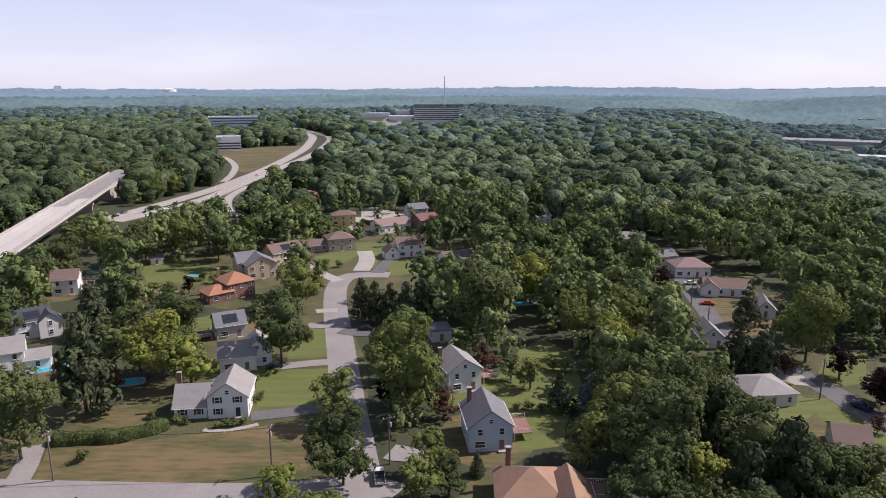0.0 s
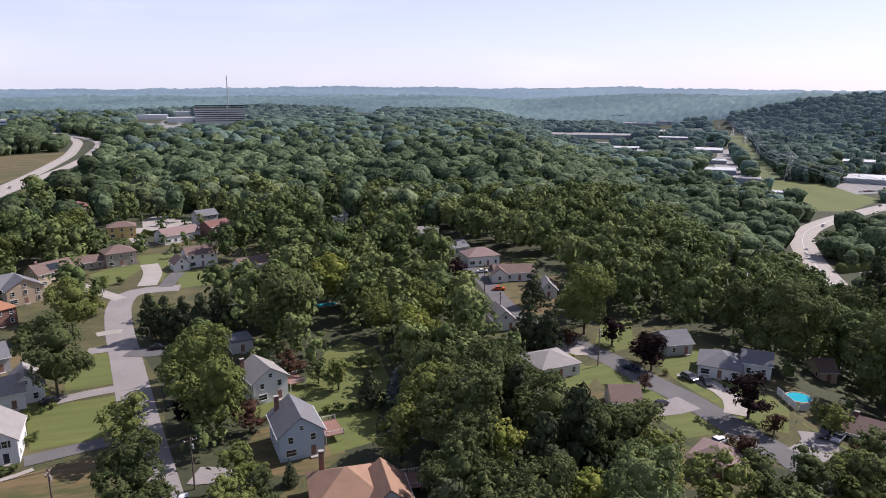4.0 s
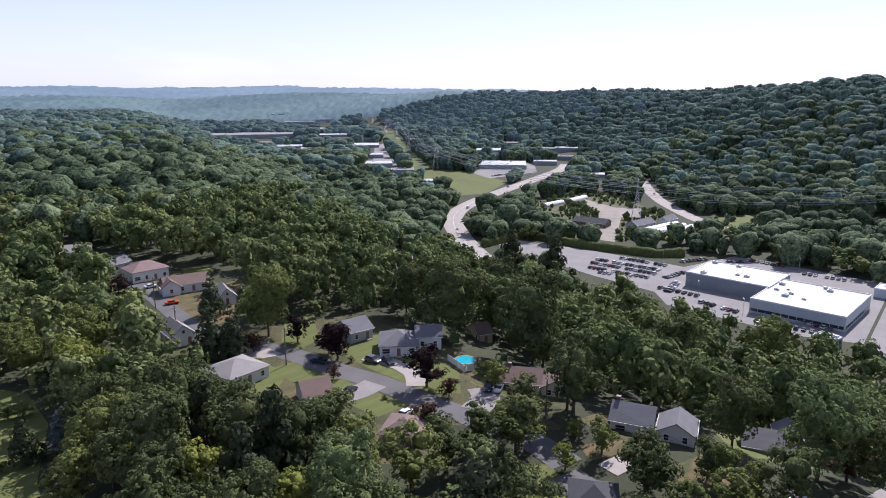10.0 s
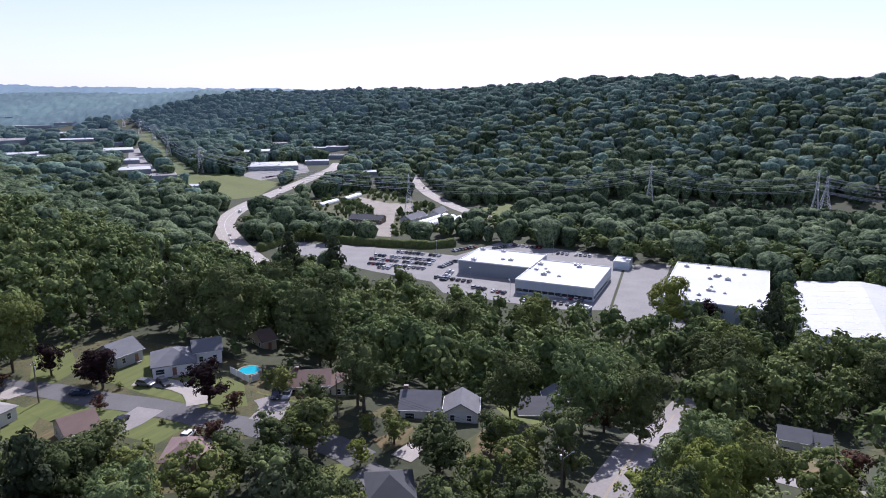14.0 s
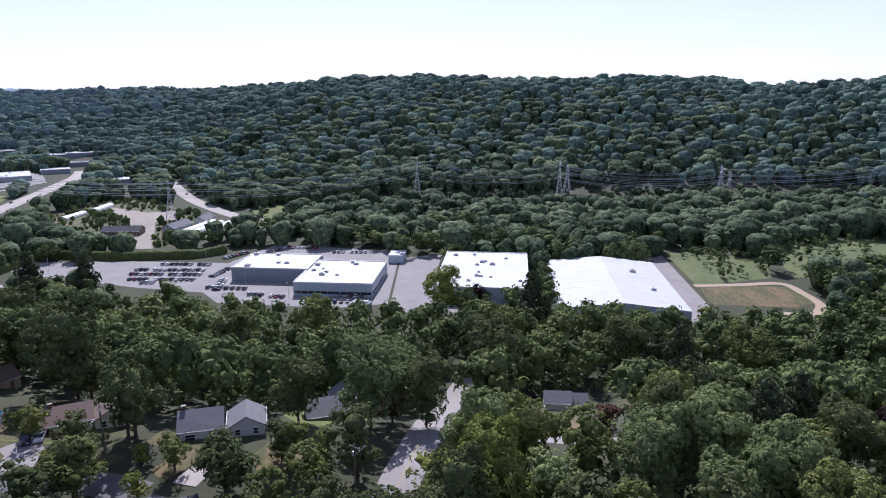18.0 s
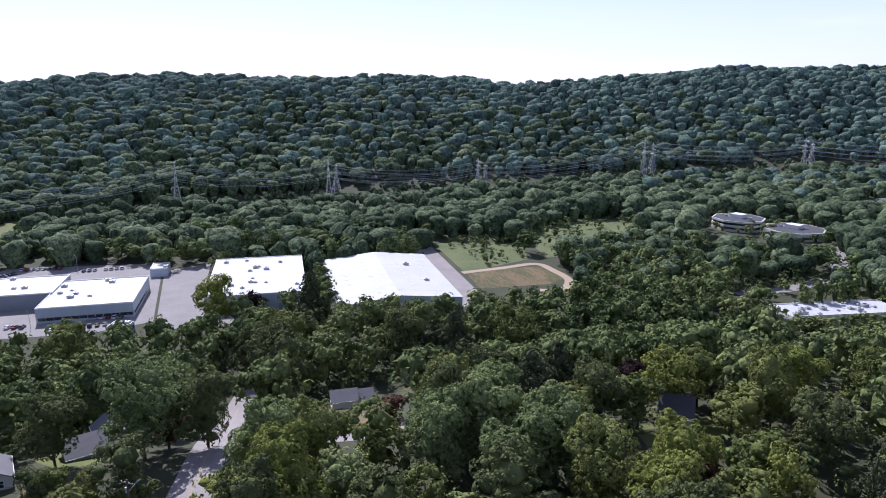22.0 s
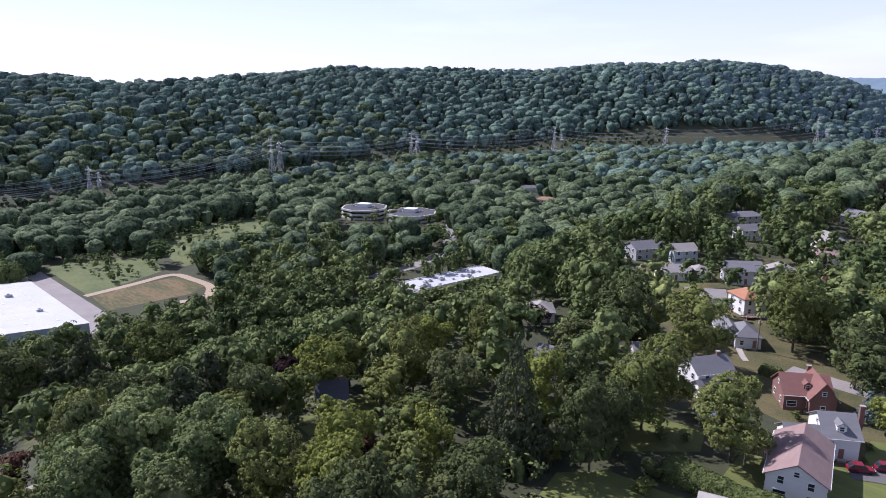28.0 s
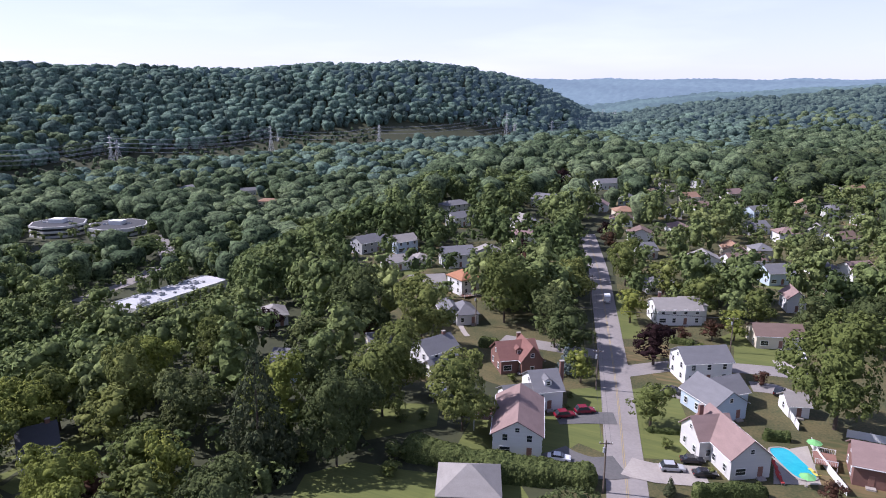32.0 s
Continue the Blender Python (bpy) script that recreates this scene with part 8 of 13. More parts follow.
patch([(-48.0, 161.9), (-40.6, 166.6), (-28.7, 167.8), (-25.9, 154.6), (-31.4, 145.5), (-43.0, 144.8)], 0.116, M["lawn"], "lawn", "striped green mown lawn", "structure")
patch([(-46.5, 189.3), (-40.0, 199.1), (-34.9, 196.7), (-30.7, 175.5), (-42.2, 173.8)], 0.088, M["lawn"], "lawn", "striped green mown lawn", "structure")
patch([(-80.3, 206.8), (-72.1, 212.4), (-66.2, 196.5), (-68.1, 189.1), (-71.9, 185.6)], 0.092, M["lawn"], "lawn", "green back garden lawn", "structure")
patch([(-126.9, 274.2), (-109.7, 281.8), (-85.4, 265.4), (-87.8, 245.4), (-112.6, 249.0)], 0.096, M["lawn"], "lawn", "green back garden lawn", "structure")
patch([(-82.0, 137.0), (-74.6, 143.9), (-67.0, 147.7), (-65.3, 139.7), (-73.9, 134.6)], 0.100, M["dry_lawn"], "lawn", "dry grass patch in a garden", "structure")
patch([(-56.8, 289.3), (-42.9, 305.6), (-36.4, 294.7), (-43.5, 274.9), (-48.6, 270.2)], 0.104, M["lawn"], "lawn", "green front lawn", "structure")
patch([(-42.3, 317.5), (-27.1, 320.1), (-24.6, 305.9), (-28.9, 270.2), (-35.2, 284.4)], 0.108, M["lawn"], "lawn", "green front lawn", "structure")
patch([(-24.1, 282.7), (-10.8, 284.8), (-3.5, 279.8), (-10.0, 261.8), (-21.1, 259.3)], 0.112, M["lawn"], "lawn", "green front lawn", "structure")
patch([(12.1, 158.1), (21.7, 180.8), (29.3, 189.8), (35.7, 178.8), (34.8, 158.1), (26.5, 134.9), (25.3, 127.8), (15.6, 125.4), (14.7, 140.1)], 0.116, M["lawn"], "lawn", "long green garden lawn with dry edges", "structure")
patch([(87.1, 242.6), (97.9, 246.4), (104.3, 228.8), (123.5, 235.7), (98.4, 194.8), (86.2, 190.1), (83.7, 210.6)], 0.088, M["dry_lawn"], "lawn", "dry front lawns along a lane", "structure")
patch([(113.5, 266.8), (123.2, 262.8), (120.0, 250.6), (107.6, 246.6)], 0.092, M["lawn"], "lawn", "green back garden lawn", "structure")
patch([(118.9, 158.0), (123.6, 150.4), (119.0, 114.0), (110.2, 104.9), (105.1, 110.5), (104.0, 132.6), (105.1, 149.6)], 0.096, M["lawn"], "lawn", "front lawns along a street", "structure")
patch([(85.3, 150.2), (94.3, 150.3), (95.3, 125.6), (97.6, 109.5), (88.3, 109.7), (87.5, 119.2), (84.5, 134.4)], 0.100, M["lawn"], "lawn", "front lawns along a street", "structure")
patch([(108.7, 180.7), (118.4, 178.9), (106.4, 158.9), (98.3, 156.7), (96.7, 163.7)], 0.104, M["lawn"], "lawn", "green lawn between trees", "structure")
patch([(109.8, 70.8), (119.3, 65.1), (113.0, 63.0), (106.2, 65.7)], 0.108, M["dry_lawn"], "lawn", "half-dry front lawn", "structure")
patch([(95.9, 74.4), (99.4, 70.7), (97.4, 66.1), (90.2, 66.9)], 0.112, M["lawn"], "lawn", "green lawn by a drive", "structure")
patch([(116.5, 53.0), (125.8, 51.9), (123.3, 43.2), (115.1, 42.5), (109.2, 48.3)], 0.116, M["dry_lawn"], "lawn", "dry lawn between trees", "structure")
patch([(184.3, 1.2), (196.7, -18.2), (139.0, -14.9), (138.4, -2.9)], 0.088, M["dry_lawn"], "lawn", "half-dry front lawn of a white house", "structure")
patch([(67.6, -84.9), (70.5, -94.6), (64.4, -102.4), (53.9, -103.8), (47.5, -105.3), (46.7, -100.1), (50.2, -81.9)], 0.092, M["lawn"], "lawn", "smooth green lawn enclosed by a hedge", "structure")
patch([(73.2, -116.5), (70.2, -127.3), (59.2, -131.6), (55.6, -121.9), (66.4, -110.3)], 0.096, M["lawn"], "lawn", "striped green garden lawn", "structure")
patch([(33.3, -134.8), (24.2, -138.9), (19.8, -125.5), (29.2, -128.5)], 0.100, M["lawn"], "lawn", "green front lawn by a drive", "structure")
patch([(33.7, -151.8), (27.1, -156.5), (23.6, -142.1), (31.7, -138.4)], 0.104, M["lawn"], "lawn", "green front lawn", "structure")
patch([(20.2, -158.0), (11.6, -165.4), (4.5, -141.1), (5.7, -129.5), (12.9, -127.0)], 0.108, M["lawn"], "lawn", "green mown front lawn", "structure")
patch([(26.5, -185.1), (15.9, -192.3), (11.7, -180.8), (24.1, -175.2)], 0.112, M["dry_lawn"], "lawn", "dry corner lawn", "structure")
patch([(-1.8, -198.1), (-19.0, -201.4), (-15.6, -187.2), (-2.2, -183.1)], 0.116, M["lawn"], "lawn", "front lawn of a low house", "structure")
patch([(-18.3, -149.0), (-24.7, -151.8), (-25.6, -134.2), (-17.9, -128.7)], 0.088, M["dry_lawn"], "lawn", "dry back garden lawn", "structure")
patch([(37.9, -235.2), (30.4, -224.7), (22.4, -194.1), (29.2, -191.1)], 0.092, M["lawn"], "lawn", "grass verge by the street", "structure")
patch([(632.8, 784.9), (846.7, 1041.1), (891.5, 1069.0), (631.9, 723.4), (591.5, 671.1), (565.8, 667.6)], 0.200, M["lot"], "car_park", "pale car park by industrial buildings", "structure")
patch([(654.1, 605.3), (782.5, 670.7), (806.5, 621.9), (720.0, 549.9), (632.7, 555.8)], 0.200, M["lot"], "car_park", "pale car park by a store", "structure")
patch([(-181.9, 1536.8), (-135.5, 1750.3), (-73.0, 1792.9), (-54.9, 1344.6), (-91.6, 1178.4), (-141.3, 1280.2)], 0.200, M["lot"], "yard", "distant quarry yard", "structure")
patch([(-38.0, 146.4), (-42.9, 154.7), (-48.3, 156.1), (-55.8, 153.7), (-59.1, 146.8), (-59.1, 139.6), (-52.0, 133.2), (-45.5, 134.2), (-40.9, 138.8)], 0.042, M["yard_grass"], "yard", "uneven garden grass around a house", "structure")
patch([(-45.2, 172.7), (-47.1, 178.4), (-56.0, 182.4), (-61.2, 176.4), (-64.5, 171.5), (-63.8, 164.1), (-56.8, 158.6), (-49.6, 159.3), (-42.8, 165.3)], 0.046, M["lawn"], "yard", "green garden grass around a house", "structure")
patch([(-56.5, 197.6), (-59.2, 204.2), (-67.5, 203.6), (-72.4, 198.4), (-75.3, 191.5), (-71.0, 186.2), (-64.4, 182.8), (-56.7, 183.3), (-54.3, 190.4)], 0.042, M["dry_lawn"], "yard", "dry garden grass around a house", "structure")
patch([(-64.5, 242.9), (-70.9, 245.5), (-80.3, 243.5), (-85.1, 236.2), (-86.5, 228.8), (-81.2, 222.7), (-70.9, 221.7), (-65.5, 227.4), (-60.8, 234.2)], 0.042, M["yard_grass"], "yard", "half-dry garden grass around a house", "structure")
patch([(-60.4, 265.4), (-67.4, 268.9), (-76.0, 268.6), (-81.1, 262.5), (-82.4, 258.2), (-80.9, 249.6), (-71.3, 245.5), (-63.7, 248.7), (-61.0, 256.7)], 0.046, M["yard_grass"], "yard", "uneven garden grass around a house", "structure")
patch([(-57.8, 290.2), (-65.2, 292.3), (-73.4, 291.1), (-79.1, 282.3), (-80.0, 273.9), (-72.5, 270.9), (-64.1, 269.0), (-57.8, 274.0), (-57.7, 282.1)], 0.042, M["lawn"], "yard", "green garden grass around a house", "structure")
patch([(-35.8, 309.5), (-40.4, 314.5), (-50.8, 317.3), (-56.3, 313.1), (-61.1, 303.2), (-56.0, 297.4), (-49.1, 293.8), (-41.4, 294.9), (-34.1, 301.4)], 0.042, M["dry_lawn"], "yard", "dry garden grass around a house", "structure")
patch([(-4.5, 297.7), (-9.7, 304.2), (-16.3, 304.3), (-23.9, 300.3), (-25.6, 294.3), (-24.0, 287.5), (-17.7, 284.6), (-9.6, 285.1), (-5.0, 290.0)], 0.042, M["yard_grass"], "yard", "half-dry garden grass around a house", "structure")
patch([(19.6, 281.0), (12.1, 286.1), (2.8, 287.2), (-5.8, 281.7), (-4.7, 274.0), (-4.3, 267.0), (5.3, 262.9), (13.1, 265.0), (17.2, 271.6)], 0.046, M["yard_grass"], "yard", "uneven garden grass around a house", "structure")
patch([(-38.8, 364.4), (-43.7, 369.6), (-52.9, 371.3), (-62.1, 371.8), (-65.8, 364.9), (-66.7, 356.8), (-58.7, 351.0), (-49.5, 350.1), (-44.6, 355.8)], 0.042, M["lawn"], "yard", "green garden grass around a house", "structure")
patch([(-16.1, 353.0), (-19.6, 357.6), (-32.2, 358.4), (-36.8, 349.5), (-44.1, 340.0), (-36.6, 335.3), (-29.4, 334.1), (-18.4, 336.7), (-12.3, 346.8)], 0.046, M["dry_lawn"], "yard", "dry garden grass around a house", "structure")
patch([(-0.8, 356.6), (-6.7, 359.6), (-13.7, 358.4), (-19.5, 351.8), (-22.9, 344.8), (-14.3, 341.3), (-8.4, 340.1), (-1.5, 342.9), (2.9, 349.1)], 0.042, M["yard_grass"], "yard", "half-dry garden grass around a house", "structure")
patch([(-3.7, 393.1), (-9.6, 396.8), (-20.2, 398.4), (-24.5, 389.9), (-29.1, 384.1), (-22.3, 378.0), (-15.4, 376.2), (-8.6, 378.7), (-4.9, 385.8)], 0.042, M["yard_grass"], "yard", "uneven garden grass around a house", "structure")
patch([(-79.8, 455.4), (-89.3, 456.8), (-97.5, 450.8), (-103.6, 441.5), (-101.6, 433.1), (-96.9, 427.5), (-86.2, 428.9), (-79.7, 437.0), (-77.8, 445.2)], 0.042, M["lawn"], "yard", "green garden grass around a house", "structure")
patch([(-124.9, 239.9), (-130.4, 244.0), (-136.8, 245.5), (-143.9, 242.8), (-146.3, 237.6), (-144.9, 228.9), (-137.3, 224.1), (-130.5, 225.0), (-126.6, 233.0)], 0.042, M["dry_lawn"], "yard", "dry garden grass around a house", "structure")
patch([(-114.3, 200.7), (-122.0, 203.3), (-127.2, 201.8), (-135.4, 198.4), (-132.6, 191.8), (-127.8, 184.7), (-120.5, 182.4), (-113.1, 184.5), (-112.3, 194.5)], 0.042, M["yard_grass"], "yard", "half-dry garden grass around a house", "structure")
patch([(-104.0, 173.7), (-110.6, 177.9), (-118.2, 178.0), (-123.9, 174.6), (-125.6, 165.5), (-120.4, 160.2), (-112.7, 155.4), (-108.6, 161.1), (-103.7, 165.2)], 0.042, M["yard_grass"], "yard", "uneven garden grass around a house", "structure")
patch([(13.1, 161.5), (8.5, 166.1), (1.8, 169.5), (-5.0, 165.5), (-6.5, 157.6), (-3.3, 150.9), (1.9, 145.2), (8.8, 150.5), (14.7, 153.8)], 0.042, M["lawn"], "yard", "green garden grass around a house", "structure")
patch([(19.3, 132.4), (15.6, 138.1), (9.1, 143.9), (1.8, 140.6), (-0.7, 134.6), (-2.2, 125.6), (5.4, 119.7), (12.7, 119.2), (18.0, 124.8)], 0.042, M["dry_lawn"], "yard", "dry garden grass around a house", "structure")
patch([(26.8, 107.2), (23.8, 115.3), (18.0, 117.4), (10.9, 120.7), (3.0, 112.2), (3.0, 104.3), (9.6, 99.2), (16.8, 93.8), (26.2, 101.0)], 0.046, M["yard_grass"], "yard", "half-dry garden grass around a house", "structure")
patch([(8.9, 192.8), (5.2, 197.2), (-2.1, 202.1), (-7.0, 196.2), (-12.0, 191.5), (-7.5, 185.2), (-4.8, 182.0), (3.1, 180.7), (6.2, 186.6)], 0.042, M["yard_grass"], "yard", "uneven garden grass around a house", "structure")
patch([(111.8, 262.1), (106.0, 268.4), (100.1, 275.6), (91.9, 271.2), (84.1, 266.2), (85.6, 258.5), (92.2, 252.2), (99.6, 251.1), (107.8, 253.9)], 0.042, M["dry_lawn"], "yard", "dry garden grass around a house", "structure")
patch([(114.4, 233.5), (114.0, 240.7), (106.5, 246.5), (95.3, 245.5), (88.3, 243.5), (86.8, 235.9), (91.9, 230.9), (102.0, 224.9), (108.7, 228.2)], 0.046, M["yard_grass"], "yard", "half-dry garden grass around a house", "structure")
patch([(112.3, 210.4), (112.5, 217.1), (108.6, 221.0), (102.4, 224.1), (99.0, 217.5), (94.6, 210.9), (98.0, 203.5), (103.3, 201.7), (109.8, 203.0)], 0.042, M["yard_grass"], "yard", "uneven garden grass around a house", "structure")
patch([(84.6, 186.6), (84.7, 193.1), (78.9, 195.7), (73.0, 196.6), (70.1, 190.9), (66.6, 183.7), (70.4, 176.2), (78.1, 177.4), (84.9, 179.6)], 0.042, M["yard_grass"], "yard", "uneven garden grass around a house", "structure")
patch([(86.6, 152.4), (82.6, 159.8), (76.7, 164.7), (69.5, 158.7), (64.8, 153.8), (66.6, 145.5), (70.3, 140.5), (79.8, 138.4), (86.7, 143.9)], 0.042, M["lawn"], "yard", "green garden grass around a house", "structure")
patch([(93.7, 123.1), (92.8, 130.7), (87.6, 134.3), (82.2, 135.7), (74.0, 133.7), (72.9, 125.8), (75.5, 120.9), (81.7, 118.1), (87.3, 118.7)], 0.046, M["dry_lawn"], "yard", "dry garden grass around a house", "structure")
patch([(124.0, 153.3), (123.3, 159.8), (118.4, 166.6), (110.3, 164.5), (105.1, 158.5), (106.6, 150.9), (109.4, 143.4), (116.4, 143.1), (122.4, 147.6)], 0.042, M["yard_grass"], "yard", "half-dry garden grass around a house", "structure")
patch([(126.9, 129.9), (130.7, 135.5), (127.1, 144.0), (120.4, 149.2), (114.0, 146.3), (109.1, 140.9), (108.6, 133.0), (111.1, 126.3), (122.0, 126.1)], 0.046, M["yard_grass"], "yard", "uneven garden grass around a house", "structure")
patch([(131.3, 92.0), (136.9, 97.0), (137.7, 104.3), (132.2, 110.9), (124.5, 110.9), (116.5, 107.9), (116.4, 100.5), (116.9, 90.6), (127.2, 87.8)], 0.042, M["lawn"], "yard", "green garden grass around a house", "structure")
patch([(90.5, 90.3), (96.4, 93.4), (96.0, 101.8), (92.5, 108.0), (84.1, 106.9), (78.3, 103.8), (73.6, 96.9), (78.5, 91.6), (83.6, 88.5)], 0.042, M["yard_grass"], "yard", "half-dry garden grass around a house", "structure")
patch([(131.4, 57.5), (136.4, 64.9), (137.2, 70.4), (131.6, 76.9), (126.7, 77.3), (119.2, 77.5), (118.3, 69.8), (119.5, 63.1), (123.0, 58.7)], 0.042, M["yard_grass"], "yard", "uneven garden grass around a house", "structure")
patch([(151.4, 36.4), (157.3, 41.1), (155.3, 48.0), (152.3, 56.3), (145.5, 57.4), (140.1, 53.2), (134.9, 47.8), (137.8, 40.2), (144.2, 36.2)], 0.042, M["lawn"], "yard", "green garden grass around a house", "structure")
patch([(212.3, -23.6), (217.5, -21.4), (223.8, -13.4), (219.7, -6.4), (215.1, -1.5), (208.5, -4.0), (204.4, -6.8), (202.5, -13.9), (204.7, -19.4)], 0.042, M["yard_grass"], "yard", "half-dry garden grass around a house", "structure")
patch([(218.9, -55.0), (228.8, -53.9), (232.9, -50.8), (236.7, -44.2), (233.7, -37.8), (227.5, -32.2), (220.3, -35.0), (213.5, -39.1), (215.7, -49.5)], 0.042, M["yard_grass"], "yard", "uneven garden grass around a house", "structure")
patch([(114.9, -86.5), (122.5, -88.7), (130.7, -85.6), (132.4, -78.8), (127.7, -73.2), (121.5, -68.1), (114.4, -67.6), (112.0, -73.9), (112.0, -80.8)], 0.042, M["lawn"], "yard", "green garden grass around a house", "structure")
patch([(64.0, -161.6), (73.1, -160.6), (76.5, -157.1), (79.6, -149.4), (77.5, -143.8), (72.0, -138.1), (65.0, -142.9), (61.8, -149.0), (59.0, -154.3)], 0.042, M["dry_lawn"], "yard", "dry garden grass around a house", "structure")
patch([(42.9, -165.4), (48.9, -171.4), (56.5, -170.5), (59.6, -163.7), (62.0, -155.9), (58.6, -149.2), (49.2, -146.8), (43.8, -154.3), (37.8, -159.1)], 0.046, M["yard_grass"], "yard", "half-dry garden grass around a house", "structure")
patch([(30.5, -148.9), (36.7, -154.6), (44.4, -154.3), (48.7, -148.3), (47.7, -141.6), (43.4, -134.1), (36.8, -132.2), (30.4, -135.5), (26.8, -141.2)], 0.042, M["yard_grass"], "yard", "uneven garden grass around a house", "structure")
patch([(25.6, -128.4), (33.6, -136.6), (39.2, -137.0), (47.7, -137.2), (49.8, -127.5), (48.5, -116.7), (41.4, -113.2), (31.7, -109.7), (29.4, -119.1)], 0.046, M["lawn"], "yard", "green garden grass around a house", "structure")
patch([(81.8, -224.0), (88.5, -224.3), (94.8, -222.0), (99.2, -217.3), (95.6, -208.8), (90.0, -204.0), (81.7, -204.8), (78.3, -210.7), (77.7, -216.5)], 0.042, M["dry_lawn"], "yard", "dry garden grass around a house", "structure")
patch([(69.0, -193.2), (75.1, -198.4), (82.6, -199.0), (86.3, -192.5), (86.5, -184.2), (80.4, -180.6), (74.6, -177.4), (68.9, -180.2), (65.2, -186.1)], 0.042, M["yard_grass"], "yard", "half-dry garden grass around a house", "structure")
patch([(91.5, -219.8), (97.6, -224.1), (103.8, -221.1), (113.1, -218.2), (112.6, -209.0), (110.6, -202.4), (100.7, -201.8), (93.3, -206.0), (91.9, -212.8)], 0.046, M["yard_grass"], "yard", "uneven garden grass around a house", "structure")
patch([(115.1, -243.3), (123.7, -245.6), (130.7, -242.0), (133.9, -236.0), (133.5, -227.6), (130.6, -221.2), (122.2, -224.4), (113.8, -226.4), (112.0, -235.2)], 0.042, M["lawn"], "yard", "green garden grass around a house", "structure")
patch([(127.8, -271.3), (136.1, -269.6), (141.7, -266.6), (147.3, -259.7), (143.8, -252.9), (138.4, -246.8), (129.0, -250.1), (123.2, -254.5), (125.4, -262.7)], 0.042, M["dry_lawn"], "yard", "dry garden grass around a house", "structure")
patch([(94.1, -256.5), (100.5, -258.5), (111.1, -259.5), (113.6, -249.9), (115.0, -244.6), (112.0, -236.1), (102.8, -238.5), (96.2, -242.8), (92.3, -248.8)], 0.046, M["yard_grass"], "yard", "half-dry garden grass around a house", "structure")
patch([(145.0, -264.1), (153.0, -266.4), (158.8, -260.6), (161.4, -251.4), (158.9, -241.9), (150.5, -242.6), (142.8, -244.1), (137.4, -251.6), (137.4, -262.5)], 0.046, M["yard_grass"], "yard", "uneven garden grass around a house", "structure")
patch([(143.3, -365.2), (151.3, -366.0), (157.9, -361.8), (161.2, -352.0), (163.0, -343.0), (154.4, -340.7), (147.0, -344.8), (140.3, -351.3), (136.4, -360.6)], 0.042, M["lawn"], "yard", "green garden grass around a house", "structure")
patch([(126.1, -333.8), (134.1, -331.9), (142.0, -329.5), (146.3, -321.5), (141.7, -315.5), (136.3, -310.5), (129.3, -313.1), (122.4, -316.7), (122.8, -326.6)], 0.042, M["dry_lawn"], "yard", "dry garden grass around a house", "structure")
patch([(93.8, -345.6), (101.4, -348.0), (108.5, -340.7), (113.2, -332.6), (112.1, -324.6), (104.5, -323.1), (100.2, -322.8), (89.9, -328.5), (91.7, -338.0)], 0.042, M["yard_grass"], "yard", "half-dry garden grass around a house", "structure")
patch([(107.1, -412.1), (114.0, -411.4), (119.0, -403.2), (122.6, -395.5), (117.3, -389.0), (110.4, -387.6), (102.4, -388.1), (99.5, -397.7), (102.8, -404.7)], 0.042, M["yard_grass"], "yard", "uneven garden grass around a house", "structure")
patch([(4.8, -219.9), (9.6, -226.4), (19.8, -227.8), (28.4, -221.8), (27.7, -213.8), (26.6, -205.3), (18.0, -202.3), (9.7, -205.5), (5.1, -210.5)], 0.042, M["yard_grass"], "yard", "uneven garden grass around a house", "structure")
patch([(-25.1, -210.0), (-20.9, -215.2), (-10.7, -218.6), (-2.7, -214.3), (2.0, -204.8), (0.1, -198.9), (-9.4, -196.1), (-17.1, -196.6), (-24.2, -202.7)], 0.042, M["lawn"], "yard", "green garden grass around a house", "structure")
patch([(-5.0, -179.5), (2.4, -183.2), (8.9, -181.7), (15.2, -177.2), (17.7, -171.1), (13.9, -163.9), (5.8, -162.7), (-0.9, -165.6), (-5.2, -173.1)], 0.042, M["dry_lawn"], "yard", "dry garden grass around a house", "structure")
patch([(-7.7, -163.1), (1.6, -164.1), (6.6, -162.9), (13.8, -158.1), (10.1, -151.1), (6.0, -144.9), (0.4, -144.6), (-8.0, -147.3), (-10.1, -153.8)], 0.046, M["yard_grass"], "yard", "half-dry garden grass around a house", "structure")
patch([(-9.0, -138.6), (-4.1, -144.7), (3.9, -147.1), (7.0, -139.5), (6.7, -132.6), (3.2, -126.0), (-3.6, -120.7), (-12.2, -121.8), (-14.0, -131.3)], 0.042, M["yard_grass"], "yard", "uneven garden grass around a house", "structure")
patch([(-110.9, 281.6), (-117.7, 285.1), (-122.8, 287.2), (-126.4, 282.8), (-128.9, 277.6), (-127.4, 271.1), (-120.3, 268.4), (-115.9, 270.7), (-113.2, 275.1)], 0.042, M["lawn"], "yard", "green garden grass around a house", "structure")
patch([(-35.5, -138.1), (-33.8, -144.4), (-28.4, -148.4), (-22.5, -146.9), (-19.6, -142.5), (-19.0, -135.3), (-21.3, -127.4), (-28.5, -126.5), (-33.1, -131.5)], 0.046, M["dry_lawn"], "yard", "dry garden grass around a house", "structure")
patch([(-23.0, -163.8), (-19.8, -169.4), (-13.8, -171.2), (-9.3, -167.9), (-6.3, -161.4), (-9.7, -155.9), (-12.7, -152.0), (-18.5, -154.9), (-22.9, -157.3)], 0.050, M["yard_grass"], "yard", "half-dry garden grass around a house", "structure")
